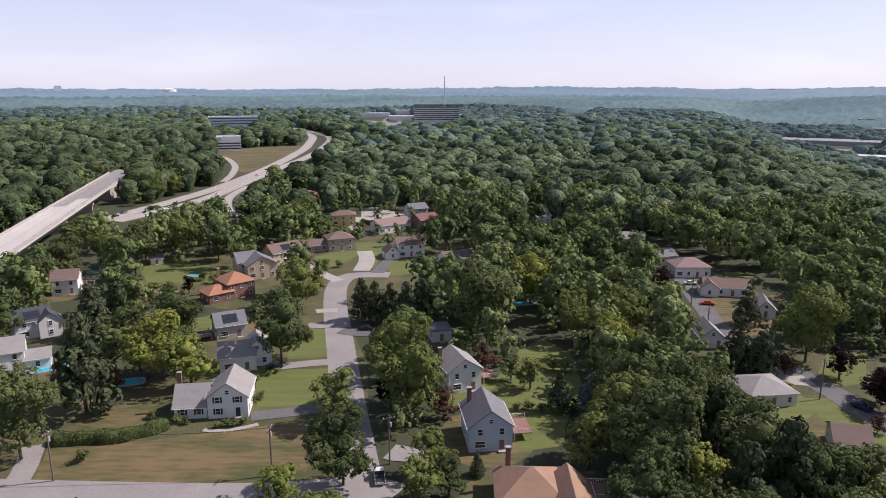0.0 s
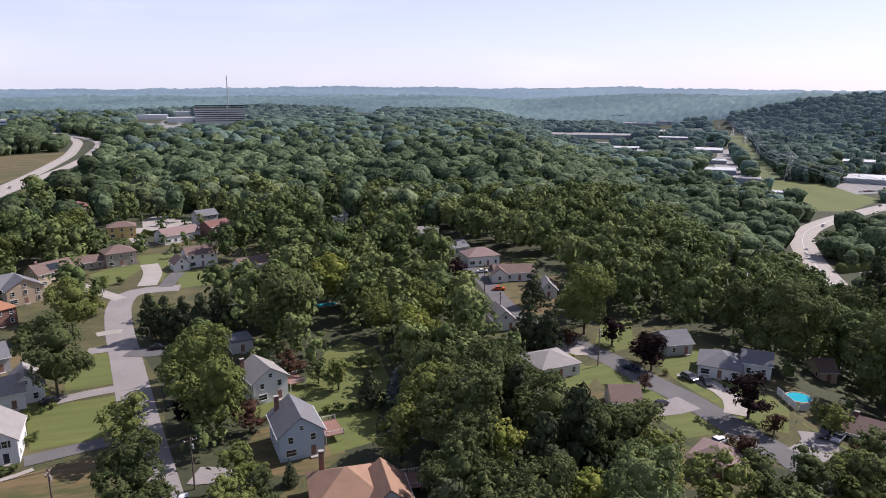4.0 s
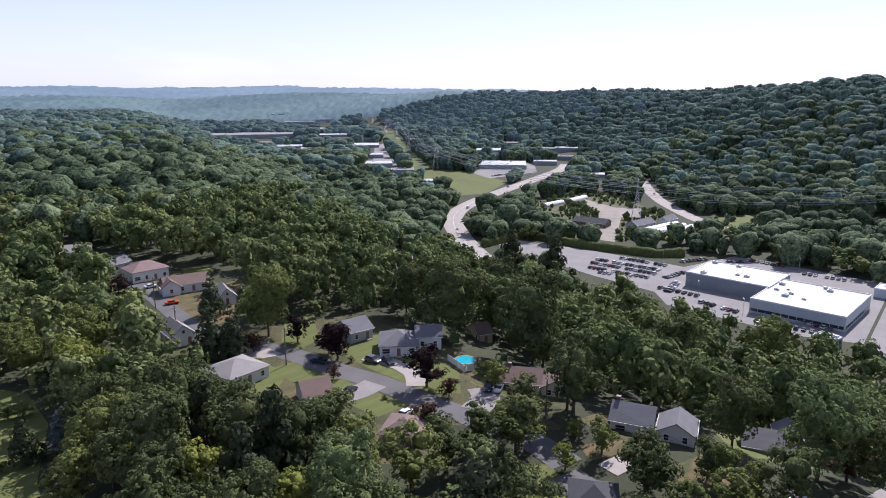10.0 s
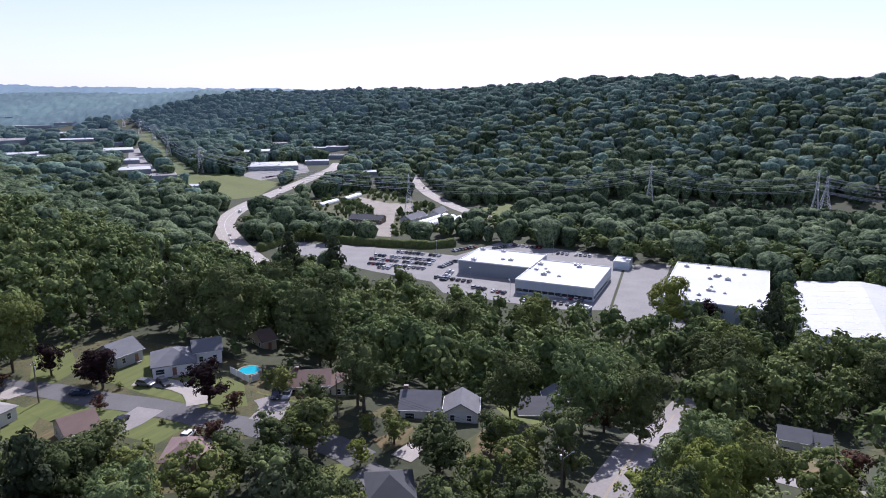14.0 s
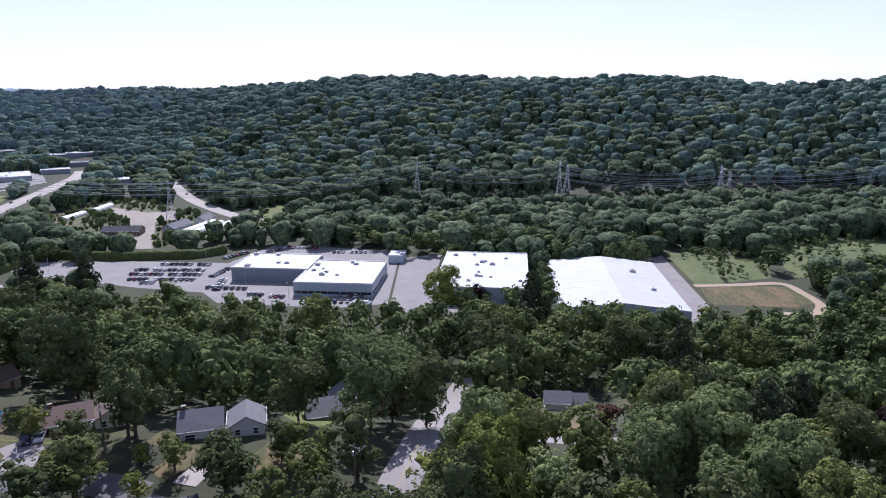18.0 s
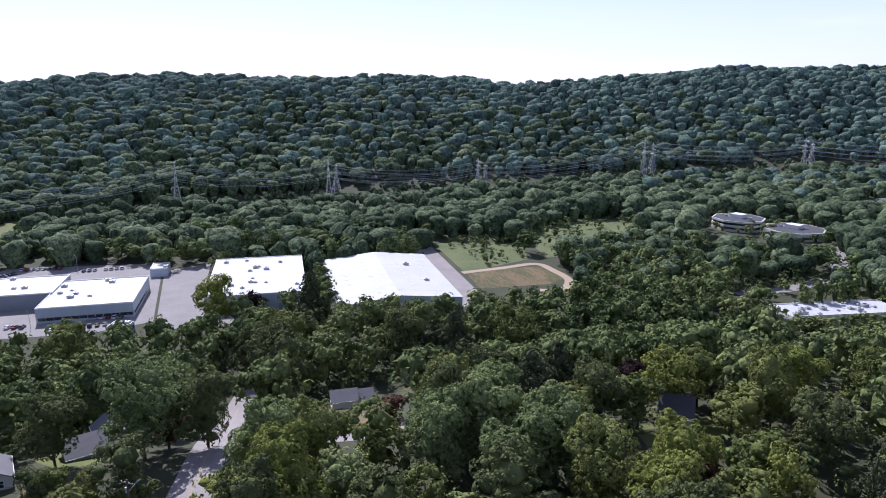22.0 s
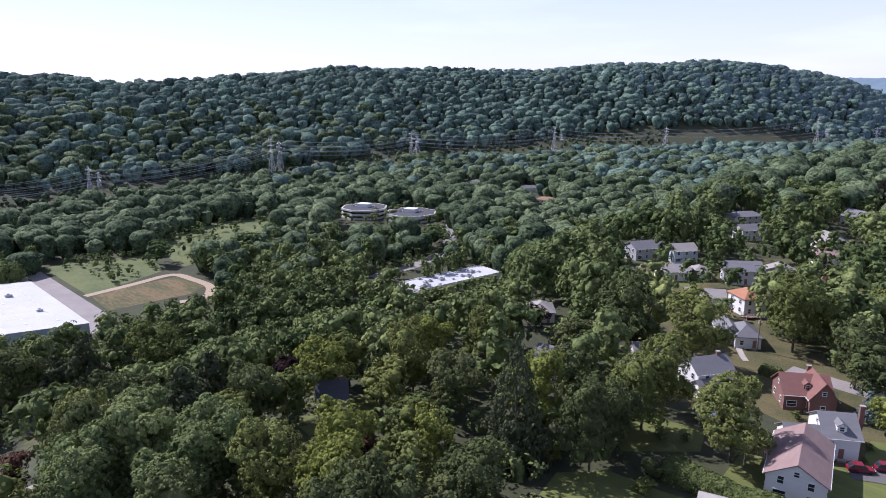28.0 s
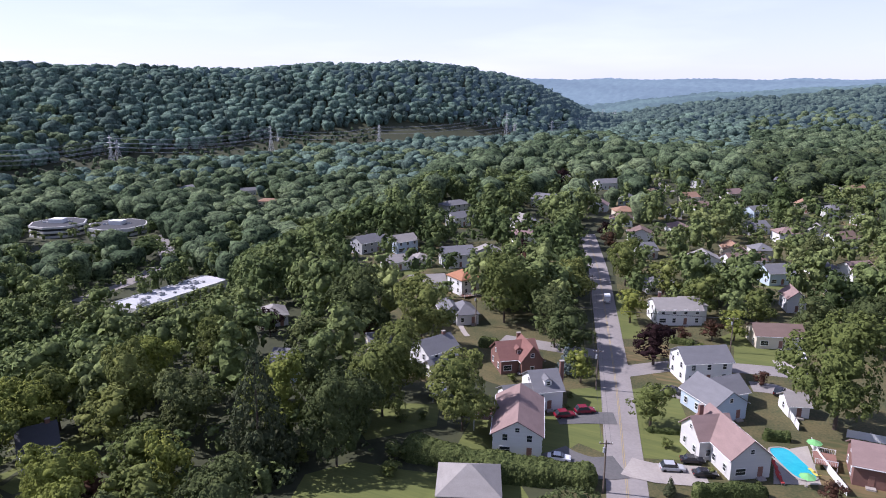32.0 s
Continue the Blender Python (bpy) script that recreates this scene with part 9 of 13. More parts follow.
patch([(13.7, -251.2), (18.9, -257.1), (28.5, -256.9), (34.2, -250.4), (34.2, -244.6), (33.8, -235.8), (26.0, -232.9), (17.1, -235.0), (11.9, -243.7)], 0.042, M["yard_grass"], "yard", "uneven garden grass around a house", "structure")
patch([(29.3, -104.4), (35.0, -111.6), (41.3, -111.5), (47.0, -105.8), (52.2, -99.3), (46.2, -94.1), (41.3, -91.4), (34.2, -91.6), (28.2, -98.2)], 0.042, M["lawn"], "yard", "green garden grass around a house", "structure")
patch([(-14.8, -373.4), (-10.0, -378.9), (-2.6, -374.7), (3.5, -369.5), (4.8, -361.9), (1.8, -356.2), (-8.0, -355.5), (-13.9, -361.0), (-18.8, -366.1)], 0.042, M["dry_lawn"], "yard", "dry garden grass around a house", "structure")
patch([(-32.5, -357.3), (-25.2, -360.4), (-18.5, -361.8), (-11.9, -356.5), (-9.6, -352.1), (-10.0, -343.8), (-18.3, -341.1), (-26.5, -342.8), (-32.2, -349.5)], 0.046, M["yard_grass"], "yard", "half-dry garden grass around a house", "structure")
patch([(-44.5, -371.1), (-40.7, -379.2), (-35.4, -378.7), (-28.2, -377.6), (-23.6, -373.3), (-27.4, -366.5), (-30.7, -359.5), (-36.9, -361.2), (-43.7, -364.6)], 0.042, M["yard_grass"], "yard", "uneven garden grass around a house", "structure")
patch([(-53.7, -359.3), (-46.0, -362.9), (-37.9, -361.0), (-32.6, -356.8), (-29.0, -346.6), (-35.8, -340.9), (-43.9, -338.3), (-49.2, -345.7), (-53.4, -349.0)], 0.050, M["lawn"], "yard", "green garden grass around a house", "structure")
patch([(-68.7, -417.2), (-65.0, -423.7), (-56.8, -424.6), (-48.9, -420.2), (-47.3, -410.3), (-52.2, -404.8), (-59.0, -404.0), (-67.4, -402.3), (-72.1, -410.0)], 0.042, M["dry_lawn"], "yard", "dry garden grass around a house", "structure")
patch([(-43.4, -441.1), (-40.4, -448.8), (-33.4, -451.1), (-26.6, -452.7), (-23.3, -445.0), (-23.2, -438.6), (-26.7, -433.1), (-33.1, -433.1), (-37.8, -435.1)], 0.042, M["yard_grass"], "yard", "half-dry garden grass around a house", "structure")
patch([(-17.8, -424.3), (-9.6, -425.5), (-2.4, -424.1), (2.5, -416.4), (3.1, -411.2), (-0.8, -404.0), (-9.7, -405.4), (-18.0, -407.3), (-19.1, -417.6)], 0.042, M["yard_grass"], "yard", "uneven garden grass around a house", "structure")
patch([(-55.7, -436.0), (-50.6, -442.4), (-43.3, -442.5), (-37.8, -437.5), (-34.7, -431.1), (-36.5, -423.9), (-44.7, -420.0), (-51.8, -424.1), (-57.5, -430.5)], 0.046, M["lawn"], "yard", "green garden grass around a house", "structure")
patch([(63.2, -397.6), (66.7, -402.9), (75.4, -405.5), (82.5, -404.9), (85.2, -399.8), (86.5, -391.9), (80.3, -388.8), (73.4, -388.3), (65.8, -389.4)], 0.042, M["dry_lawn"], "yard", "dry garden grass around a house", "structure")
patch([(93.0, -460.5), (102.4, -460.7), (107.5, -458.1), (114.0, -452.2), (112.6, -442.7), (108.0, -438.1), (99.6, -439.9), (93.1, -445.7), (90.2, -452.9)], 0.042, M["yard_grass"], "yard", "half-dry garden grass around a house", "structure")
patch([(44.6, -462.9), (48.5, -469.1), (57.3, -468.4), (62.6, -462.4), (64.0, -456.4), (63.4, -448.9), (53.9, -445.5), (47.4, -448.6), (43.0, -456.9)], 0.042, M["yard_grass"], "yard", "uneven garden grass around a house", "structure")
patch([(-63.1, -597.1), (-57.6, -606.3), (-52.1, -611.3), (-44.3, -608.1), (-35.4, -603.8), (-36.7, -597.0), (-40.6, -592.4), (-48.9, -588.3), (-58.0, -591.9)], 0.042, M["lawn"], "yard", "green garden grass around a house", "structure")
patch([(-77.3, -541.1), (-71.7, -544.5), (-62.5, -540.0), (-54.7, -531.8), (-55.0, -525.0), (-59.7, -519.0), (-67.5, -519.4), (-76.3, -525.9), (-81.6, -534.0)], 0.042, M["dry_lawn"], "yard", "dry garden grass around a house", "structure")
patch([(-32.0, -556.4), (-25.7, -562.3), (-17.0, -561.9), (-11.6, -555.4), (-10.4, -550.0), (-14.2, -543.3), (-19.9, -540.6), (-27.9, -541.1), (-31.2, -548.1)], 0.042, M["yard_grass"], "yard", "half-dry garden grass around a house", "structure")
patch([(23.2, -517.2), (22.0, -523.9), (26.3, -530.4), (33.5, -530.3), (38.9, -525.2), (40.6, -518.0), (38.6, -509.6), (31.7, -509.9), (25.7, -512.1)], 0.042, M["yard_grass"], "yard", "uneven garden grass around a house", "structure")
patch([(-51.6, -298.0), (-45.7, -302.0), (-36.8, -302.6), (-32.1, -294.5), (-31.7, -289.1), (-36.4, -284.1), (-42.5, -281.5), (-50.0, -283.6), (-54.3, -290.7)], 0.042, M["lawn"], "yard", "green garden grass around a house", "structure")
patch([(-43.2, -269.1), (-37.0, -273.7), (-31.7, -273.8), (-25.7, -271.1), (-23.5, -263.6), (-25.5, -257.6), (-33.8, -256.2), (-40.8, -255.2), (-43.7, -262.5)], 0.042, M["dry_lawn"], "yard", "dry garden grass around a house", "structure")
patch([(32.2, -323.8), (34.4, -331.0), (42.1, -330.5), (49.1, -328.6), (52.3, -322.1), (51.5, -315.1), (46.3, -312.1), (37.7, -312.7), (30.1, -317.0)], 0.042, M["yard_grass"], "yard", "half-dry garden grass around a house", "structure")
patch([(28.3, -300.8), (33.3, -303.9), (43.0, -305.0), (47.3, -298.4), (45.4, -291.1), (41.3, -284.7), (36.1, -283.9), (29.3, -288.5), (25.8, -294.7)], 0.042, M["yard_grass"], "yard", "uneven garden grass around a house", "structure")
patch([(49.1, -381.8), (53.8, -387.0), (61.0, -386.1), (69.6, -384.2), (70.2, -375.2), (65.9, -369.3), (60.4, -365.5), (53.2, -369.4), (47.5, -376.4)], 0.046, M["lawn"], "yard", "green garden grass around a house", "structure")
patch([(54.2, -423.0), (54.8, -429.3), (62.6, -435.2), (69.9, -433.4), (74.7, -426.1), (73.4, -418.1), (70.6, -413.2), (62.0, -413.5), (54.4, -417.4)], 0.042, M["dry_lawn"], "yard", "dry garden grass around a house", "structure")
patch([(77.7, -494.6), (85.7, -496.0), (96.0, -494.4), (98.5, -485.2), (102.1, -475.9), (95.8, -473.5), (88.5, -472.2), (79.5, -477.3), (77.7, -487.2)], 0.042, M["yard_grass"], "yard", "half-dry garden grass around a house", "structure")
patch([(16.3, -355.2), (23.8, -359.1), (30.2, -358.0), (38.3, -354.7), (40.0, -347.0), (37.7, -339.9), (28.1, -338.3), (20.9, -339.0), (19.0, -347.3)], 0.042, M["yard_grass"], "yard", "uneven garden grass around a house", "structure")
patch([(2.0, -287.0), (4.1, -292.2), (12.8, -293.8), (20.7, -293.0), (22.8, -285.7), (21.3, -277.1), (16.3, -274.7), (7.3, -275.2), (1.7, -281.0)], 0.042, M["lawn"], "yard", "green garden grass around a house", "structure")
patch([(-14.3, -300.0), (-6.8, -303.1), (1.2, -302.9), (8.1, -298.6), (12.0, -288.1), (5.7, -283.5), (-2.3, -280.6), (-10.5, -283.5), (-14.8, -293.0)], 0.046, M["dry_lawn"], "yard", "dry garden grass around a house", "structure")
patch([(-19.3, -315.1), (-13.5, -320.0), (-5.9, -321.5), (-0.5, -318.7), (2.7, -308.5), (-0.4, -302.8), (-9.0, -300.2), (-15.6, -301.2), (-18.4, -308.2)], 0.042, M["yard_grass"], "yard", "half-dry garden grass around a house", "structure")
patch([(-8.9, -314.0), (-3.9, -321.4), (3.3, -323.2), (7.9, -317.7), (12.1, -313.1), (12.9, -305.6), (4.6, -299.8), (-2.2, -299.4), (-5.5, -306.8)], 0.050, M["yard_grass"], "yard", "uneven garden grass around a house", "structure")
patch([(-25.4, -282.1), (-16.4, -283.8), (-9.8, -283.9), (-5.4, -278.1), (-3.6, -272.3), (-7.7, -267.2), (-14.3, -264.4), (-22.3, -265.1), (-25.6, -273.8)], 0.050, M["lawn"], "yard", "green garden grass around a house", "structure")
patch([(-39.7, -298.6), (-33.9, -305.0), (-27.4, -304.7), (-22.1, -300.6), (-20.3, -293.4), (-21.6, -286.1), (-30.1, -284.0), (-36.2, -285.9), (-41.7, -292.3)], 0.046, M["dry_lawn"], "yard", "dry garden grass around a house", "structure")
patch([(-28.5, -244.9), (-23.2, -249.3), (-17.7, -253.7), (-10.8, -252.1), (-8.6, -243.5), (-9.0, -236.9), (-15.8, -232.0), (-22.3, -232.4), (-28.1, -237.7)], 0.042, M["yard_grass"], "yard", "half-dry garden grass around a house", "structure")
patch([(-0.9, -442.4), (7.0, -444.6), (16.7, -442.3), (20.1, -433.4), (20.7, -424.9), (15.0, -420.4), (7.8, -422.9), (-0.5, -426.3), (-1.7, -433.9)], 0.046, M["yard_grass"], "yard", "uneven garden grass around a house", "structure")
patch([(10.6, -418.0), (13.0, -423.8), (22.7, -423.9), (31.3, -419.0), (35.1, -410.3), (28.1, -406.1), (23.0, -401.8), (12.7, -402.8), (7.5, -412.9)], 0.042, M["lawn"], "yard", "green garden grass around a house", "structure")
patch([(24.5, -392.6), (28.1, -400.4), (33.1, -400.7), (40.4, -401.3), (46.1, -394.3), (44.4, -386.8), (38.9, -380.1), (32.0, -383.2), (26.6, -386.9)], 0.046, M["dry_lawn"], "yard", "dry garden grass around a house", "structure")
patch([(22.3, -452.5), (30.2, -452.5), (38.4, -452.3), (41.7, -444.5), (41.6, -437.6), (33.9, -434.2), (27.3, -431.2), (22.0, -437.2), (20.9, -444.8)], 0.042, M["yard_grass"], "yard", "half-dry garden grass around a house", "structure")
patch([(88.9, -336.0), (96.1, -340.2), (101.6, -340.0), (108.8, -336.6), (109.8, -329.2), (106.2, -322.7), (99.3, -321.4), (92.6, -322.2), (88.7, -328.4)], 0.046, M["yard_grass"], "yard", "uneven garden grass around a house", "structure")
patch([(92.4, -397.0), (97.9, -404.0), (102.2, -406.2), (109.0, -405.6), (113.2, -400.6), (114.7, -394.7), (110.9, -389.7), (103.3, -388.8), (96.4, -390.5)], 0.046, M["lawn"], "yard", "green garden grass around a house", "structure")
patch([(-1.6, -487.1), (6.5, -489.5), (12.1, -484.8), (19.4, -480.7), (16.8, -473.0), (11.5, -467.8), (4.6, -468.7), (-4.0, -470.6), (-3.3, -479.5)], 0.042, M["dry_lawn"], "yard", "dry garden grass around a house", "structure")
patch([(-65.9, -527.8), (-57.2, -530.9), (-50.6, -530.2), (-42.2, -528.8), (-40.3, -520.1), (-43.0, -513.0), (-50.2, -511.9), (-58.8, -514.4), (-63.3, -519.9)], 0.046, M["yard_grass"], "yard", "half-dry garden grass around a house", "structure")
patch([(45.5, -361.7), (48.7, -367.7), (57.1, -368.9), (64.3, -367.7), (69.6, -361.7), (70.3, -353.3), (62.3, -350.3), (53.0, -348.1), (45.6, -355.8)], 0.042, M["yard_grass"], "yard", "uneven garden grass around a house", "structure")
patch([(446.9, -555.5), (455.5, -555.8), (466.1, -551.4), (469.5, -543.6), (467.8, -535.2), (464.1, -528.9), (453.9, -531.1), (447.5, -536.8), (445.1, -545.7)], 0.042, M["lawn"], "yard", "green garden grass around a house", "structure")
patch([(390.0, -510.0), (394.2, -516.2), (402.7, -513.7), (414.2, -511.1), (414.5, -502.0), (411.9, -495.3), (403.4, -493.8), (394.0, -494.2), (388.9, -502.5)], 0.042, M["dry_lawn"], "yard", "dry garden grass around a house", "structure")
patch([(511.7, -531.0), (511.1, -536.4), (521.8, -541.7), (532.5, -539.7), (536.9, -535.5), (535.4, -527.2), (533.3, -520.8), (521.2, -520.5), (514.4, -523.2)], 0.042, M["yard_grass"], "yard", "half-dry garden grass around a house", "structure")
patch([(120.9, -514.1), (128.0, -516.9), (136.3, -515.4), (137.9, -505.4), (136.8, -500.3), (132.1, -493.6), (125.0, -496.1), (117.1, -500.2), (114.2, -510.0)], 0.042, M["yard_grass"], "yard", "uneven garden grass around a house", "structure")
patch([(79.8, -302.7), (86.7, -307.9), (94.1, -308.6), (100.3, -303.7), (104.0, -295.0), (98.4, -291.0), (93.3, -287.8), (84.2, -286.5), (79.8, -296.5)], 0.042, M["lawn"], "yard", "green garden grass around a house", "structure")
patch([(83.7, -263.9), (89.2, -270.6), (96.7, -269.5), (104.3, -267.6), (106.2, -261.5), (104.1, -255.1), (99.5, -251.5), (91.1, -250.1), (84.8, -255.3)], 0.042, M["dry_lawn"], "yard", "dry garden grass around a house", "structure")
patch([(-49.6, 407.3), (-43.9, 419.4), (-21.4, 392.5), (-15.4, 366.7), (-29.7, 371.6), (-37.8, 358.8), (-45.4, 371.4)], 0.125, M["concrete"], "turning_place", "pale round turning place", "structure")
patch([(-111.9, 239.9), (-96.9, 241.4), (-92.9, 231.7), (-107.1, 230.3)], 0.125, M["timber"], "court", "pale tan sports court", "structure")
patch([(-10.7, -140.5), (-17.1, -145.8), (-18.5, -131.0), (-10.4, -127.7)], 0.125, M["concrete"], "terrace", "pale paved pool terrace", "structure")
patch([(83.6, -120.7), (82.3, -125.5), (76.9, -122.0), (78.3, -117.6)], 0.125, M["concrete"], "terrace", "pale paved garden terrace", "structure")
patch([(391.4, -358.0), (392.1, -370.9), (328.8, -318.7), (325.6, -302.9)], 0.125, M["lot"], "car_park", "pale car park beside offices", "structure")
patch([(50.7, -186.3), (30.3, -212.4), (-42.8, -229.1), (-44.6, -184.1), (-32.6, -119.9), (22.1, -95.1)], 0.017, M["yard_grass"], "garden_ground", "patchy grass between suburban houses", "structure")
patch([(-128.7, 171.8), (-75.4, 157.7), (-63.0, 209.6), (-35.5, 221.7), (-20.5, 172.3), (-12.0, 103.0), (-81.6, 102.8)], 0.021, M["yard_grass"], "garden_ground", "patchy grass between suburban houses", "structure")
patch([(-132.3, 283.8), (-64.1, 336.7), (21.2, 330.7), (16.7, 257.7), (-41.1, 209.7), (-106.1, 224.4)], 0.025, M["yard_grass"], "garden_ground", "patchy grass around a cul-de-sac", "structure")
patch([(93.0, 182.2), (128.4, 170.9), (132.4, 86.9), (112.4, 77.4), (87.8, 107.1), (78.2, 137.6)], 0.030, M["yard_grass"], "garden_ground", "patchy grass along a street", "structure")
patch([(154.8, -257.2), (77.0, -317.3), (39.8, -176.7), (80.3, -149.4)], 0.035, M["yard_grass"], "garden_ground", "patchy grass between suburban houses", "structure")
patch([(59.6, -339.8), (-69.7, -415.9), (-42.8, -229.1), (31.9, -211.5)], 0.039, M["yard_grass"], "garden_ground", "patchy grass between suburban houses", "structure")

# ---- buildings ----
block("showroom", 379.8, 146.2, -88, 45.0, 34.6, 8.0, "grey_panel", "white-roofed car showroom with grey walls", units=5, seed=1)
block("showroom", 363.2, 102.5, -88, 43.0, 47.8, 7.5, "steel_sheet", "white-roofed pale grey showroom beside its car park", units=9, band=[1.2], seed=2)
block("depot", 373.6, 22.8, -89, 49.5, 76.1, 9.0, "steel_sheet", "large white-roofed depot in the valley", units=16, docks=6, seed=3)
block("warehouse", 352.7, -45.0, -88, 60.7, 89.2, 9.0, "steel_sheet", "huge white warehouse with a low gabled roof", units=2, gable=3.2, docks=0, seed=4)
block("small_hall", 419.5, 81.6, -88, 9.6, 13.7, 5.0, "steel_sheet", "small white-roofed hall in the yard", units=1, seed=5)
block("office_annex", 317.7, 81.4, -104, 9.2, 8.4, 4.0, "grey_panel", "low flat-roofed gatehouse beside the depot", units=2, band=[1.2])
block("office_annex", 337.1, 28.9, -95, 22.0, 9.9, 4.5, "grey_panel", "low office annex in front of the depot", units=2, band=[1.4])
block("retail_building", 262.8, -249.3, -95, 57.1, 18.3, 6.0, "wall_white", "long white flat-roofed retail building among trees", units=18, seed=6)
block("office_tower", -13.7, 1399.9, 1, 90.6, 30.0, 36.4, "wall_pale", "eight-storey white and blue office block with antenna mast", units=3, band=[12, 16, 20, 24, 28, 32, 36, 40], seed=7)
block("office_building", -377.2, 1244.1, 17, 84.1, 30.0, 22.3, "wall_blue", "low blue-glazed white-roofed office building in the woods", units=6, band=[4, 9, 14, 18.6], seed=8)
block("office_building", -253.2, 811.4, 17, 27.5, 20.0, 16.5, "wall_white", "small white office building in the woods", units=2, band=[2, 5, 8])
block("industrial_building", 710.4, 1057.4, -34, 37.0, 33.0, 6.0, "grey_panel", "distant flat-roofed industrial building", units=2, seed=0, roof="membrane")
block("industrial_building", 696.2, 857.7, -39, 27.5, 33.0, 5.9, "grey_panel", "distant flat-roofed industrial building", units=2, seed=1, roof="membrane")
block("industrial_building", 586.4, 665.8, -41, 29.4, 24.2, 5.9, "grey_panel", "distant flat-roofed industrial building", units=2, seed=2, roof="roof_pale")
block("industrial_building", 854.5, 1163.7, -36, 35.9, 33.0, 5.9, "grey_panel", "distant flat-roofed industrial building", units=2, seed=3, roof="membrane")
block("industrial_building", 907.1, 1140.2, -39, 21.8, 28.6, 5.9, "grey_panel", "distant flat-roofed industrial building", units=2, seed=4, roof="lot")
block("industrial_building", 1061.5, 1555.8, -34, 54.7, 44.0, 6.0, "grey_panel", "distant flat-roofed industrial building", units=2, seed=5, roof="membrane")
block("industrial_building", 970.3, 678.7, -55, 39.3, 28.6, 6.0, "grey_panel", "distant flat-roofed industrial building", units=2, seed=6, roof="membrane")
block("industrial_building", 729.6, 459.9, -58, 28.6, 22.0, 6.0, "grey_panel", "distant flat-roofed industrial building", units=2, seed=7, roof="membrane")
block("industrial_building", 975.4, 720.3, -54, 30.2, 26.4, 5.9, "grey_panel", "distant flat-roofed industrial building", units=2, seed=8, roof="membrane")
block("industrial_building", 781.4, 1400.5, -29, 208.8, 77.0, 5.9, "grey_panel", "distant flat-roofed industrial building", units=4, seed=9, roof="roof_pale")
block("industrial_building", 554.8, 1216.6, -25, 27.7, 66.0, 6.0, "grey_panel", "distant flat-roofed industrial building", units=2, seed=10, roof="membrane")
block("industrial_building", 722.6, 1249.9, -30, 35.9, 33.0, 5.9, "grey_panel", "distant flat-roofed industrial building", units=2, seed=11, roof="lot")
block("industrial_building", 722.9, 1145.2, -32, 61.8, 44.0, 5.9, "grey_panel", "distant flat-roofed industrial building", units=2, seed=12, roof="membrane")
block("industrial_building", 606.1, 744.1, -39, 45.4, 39.6, 5.9, "grey_panel", "distant flat-roofed industrial building", units=2, seed=13, roof="membrane")
block("industrial_building", 813.7, 1030.3, -38, 52.3, 55.0, 6.0, "grey_panel", "distant flat-roofed industrial building", units=2, seed=14, roof="membrane")
block("industrial_building", 1203.3, 1963.3, -32, 47.7, 55.0, 6.0, "grey_panel", "distant flat-roofed industrial building", units=2, seed=15, roof="membrane")
block("industrial_building", 1153.7, 1775.1, -33, 87.8, 77.0, 5.7, "grey_panel", "distant flat-roofed industrial building", units=2, seed=16, roof="roof_pale")
block("industrial_building", 936.7, 1292.7, -36, 72.8, 44.0, 6.0, "grey_panel", "distant flat-roofed industrial building", units=2, seed=17, roof="membrane")
block("industrial_building", 1203.5, 1582.0, -37, 57.7, 44.0, 5.9, "grey_panel", "distant flat-roofed industrial building", units=2, seed=18, roof="lot")
block("industrial_building", 1217.9, 1734.1, -35, 52.7, 44.0, 5.9, "grey_panel", "distant flat-roofed industrial building", units=2, seed=19, roof="membrane")
block("industrial_building", 545.9, 563.1, -44, 24.7, 17.6, 6.0, "grey_panel", "distant flat-roofed industrial building", units=2, seed=20, roof="membrane")
block("industrial_building", 733.3, 620.5, -50, 65.3, 55.0, 5.9, "grey_panel", "distant flat-roofed industrial building", units=4, seed=21, roof="membrane")
block("industrial_building", 889.9, 787.7, -48, 49.3, 44.0, 6.0, "grey_panel", "distant flat-roofed industrial building", units=2, seed=22, roof="membrane")
block("industrial_building", 1041.6, 863.6, -50, 39.3, 33.0, 6.0, "grey_panel", "distant flat-roofed industrial building", units=2, seed=23, roof="roof_pale")
block("industrial_building", 803.9, 599.4, -53, 33.3, 19.8, 6.0, "grey_panel", "distant flat-roofed industrial building", units=2, seed=24, roof="membrane")
block("industrial_building", 887.7, 623.3, -55, 36.0, 19.8, 6.0, "grey_panel", "distant flat-roofed industrial building", units=2, seed=25, roof="lot")
block("industrial_building", -173.3, 1774.5, 6, 73.9, 50.0, 10.0, "wall_white", "distant white industrial building", units=2)
block("industrial_building", -99.1, 1677.3, 3, 62.7, 50.0, 10.0, "wall_white", "distant white industrial building", units=2)
block("industrial_building", 427.0, 2214.0, -11, 84.2, 50.0, 10.0, "wall_white", "distant white industrial building", units=2)
block("industrial_building", -106.6, 1871.8, 3, 46.7, 50.0, 10.0, "wall_white", "distant white industrial building", units=2)
block("retail_building", -120.6, -1080.9, -186, 69.5, 30.0, 7.9, "wall_white", "distant long white building among trees", units=3)
block("retail_building", 47.9, -1263.7, -178, 24.1, 20.0, 7.9, "wall_white", "distant white building among trees", units=1)
polytunnel(531.0, 385.0, 1, 29.0, 7.5)
polytunnel(572.0, 385.0, 6, 31.0, 7.5)
polytunnel(499.0, 256.5, -5, 46.0, 8.0)
polytunnel(498.5, 248.0, -5, 40.0, 8.0)
polytunnel(510.0, 240.0, 0, 19.0, 7.0)
barn(473.0, 303.5, -78, 28.0, 13.0, "dark", "brown", "long dark-roofed barn in the plant nursery")
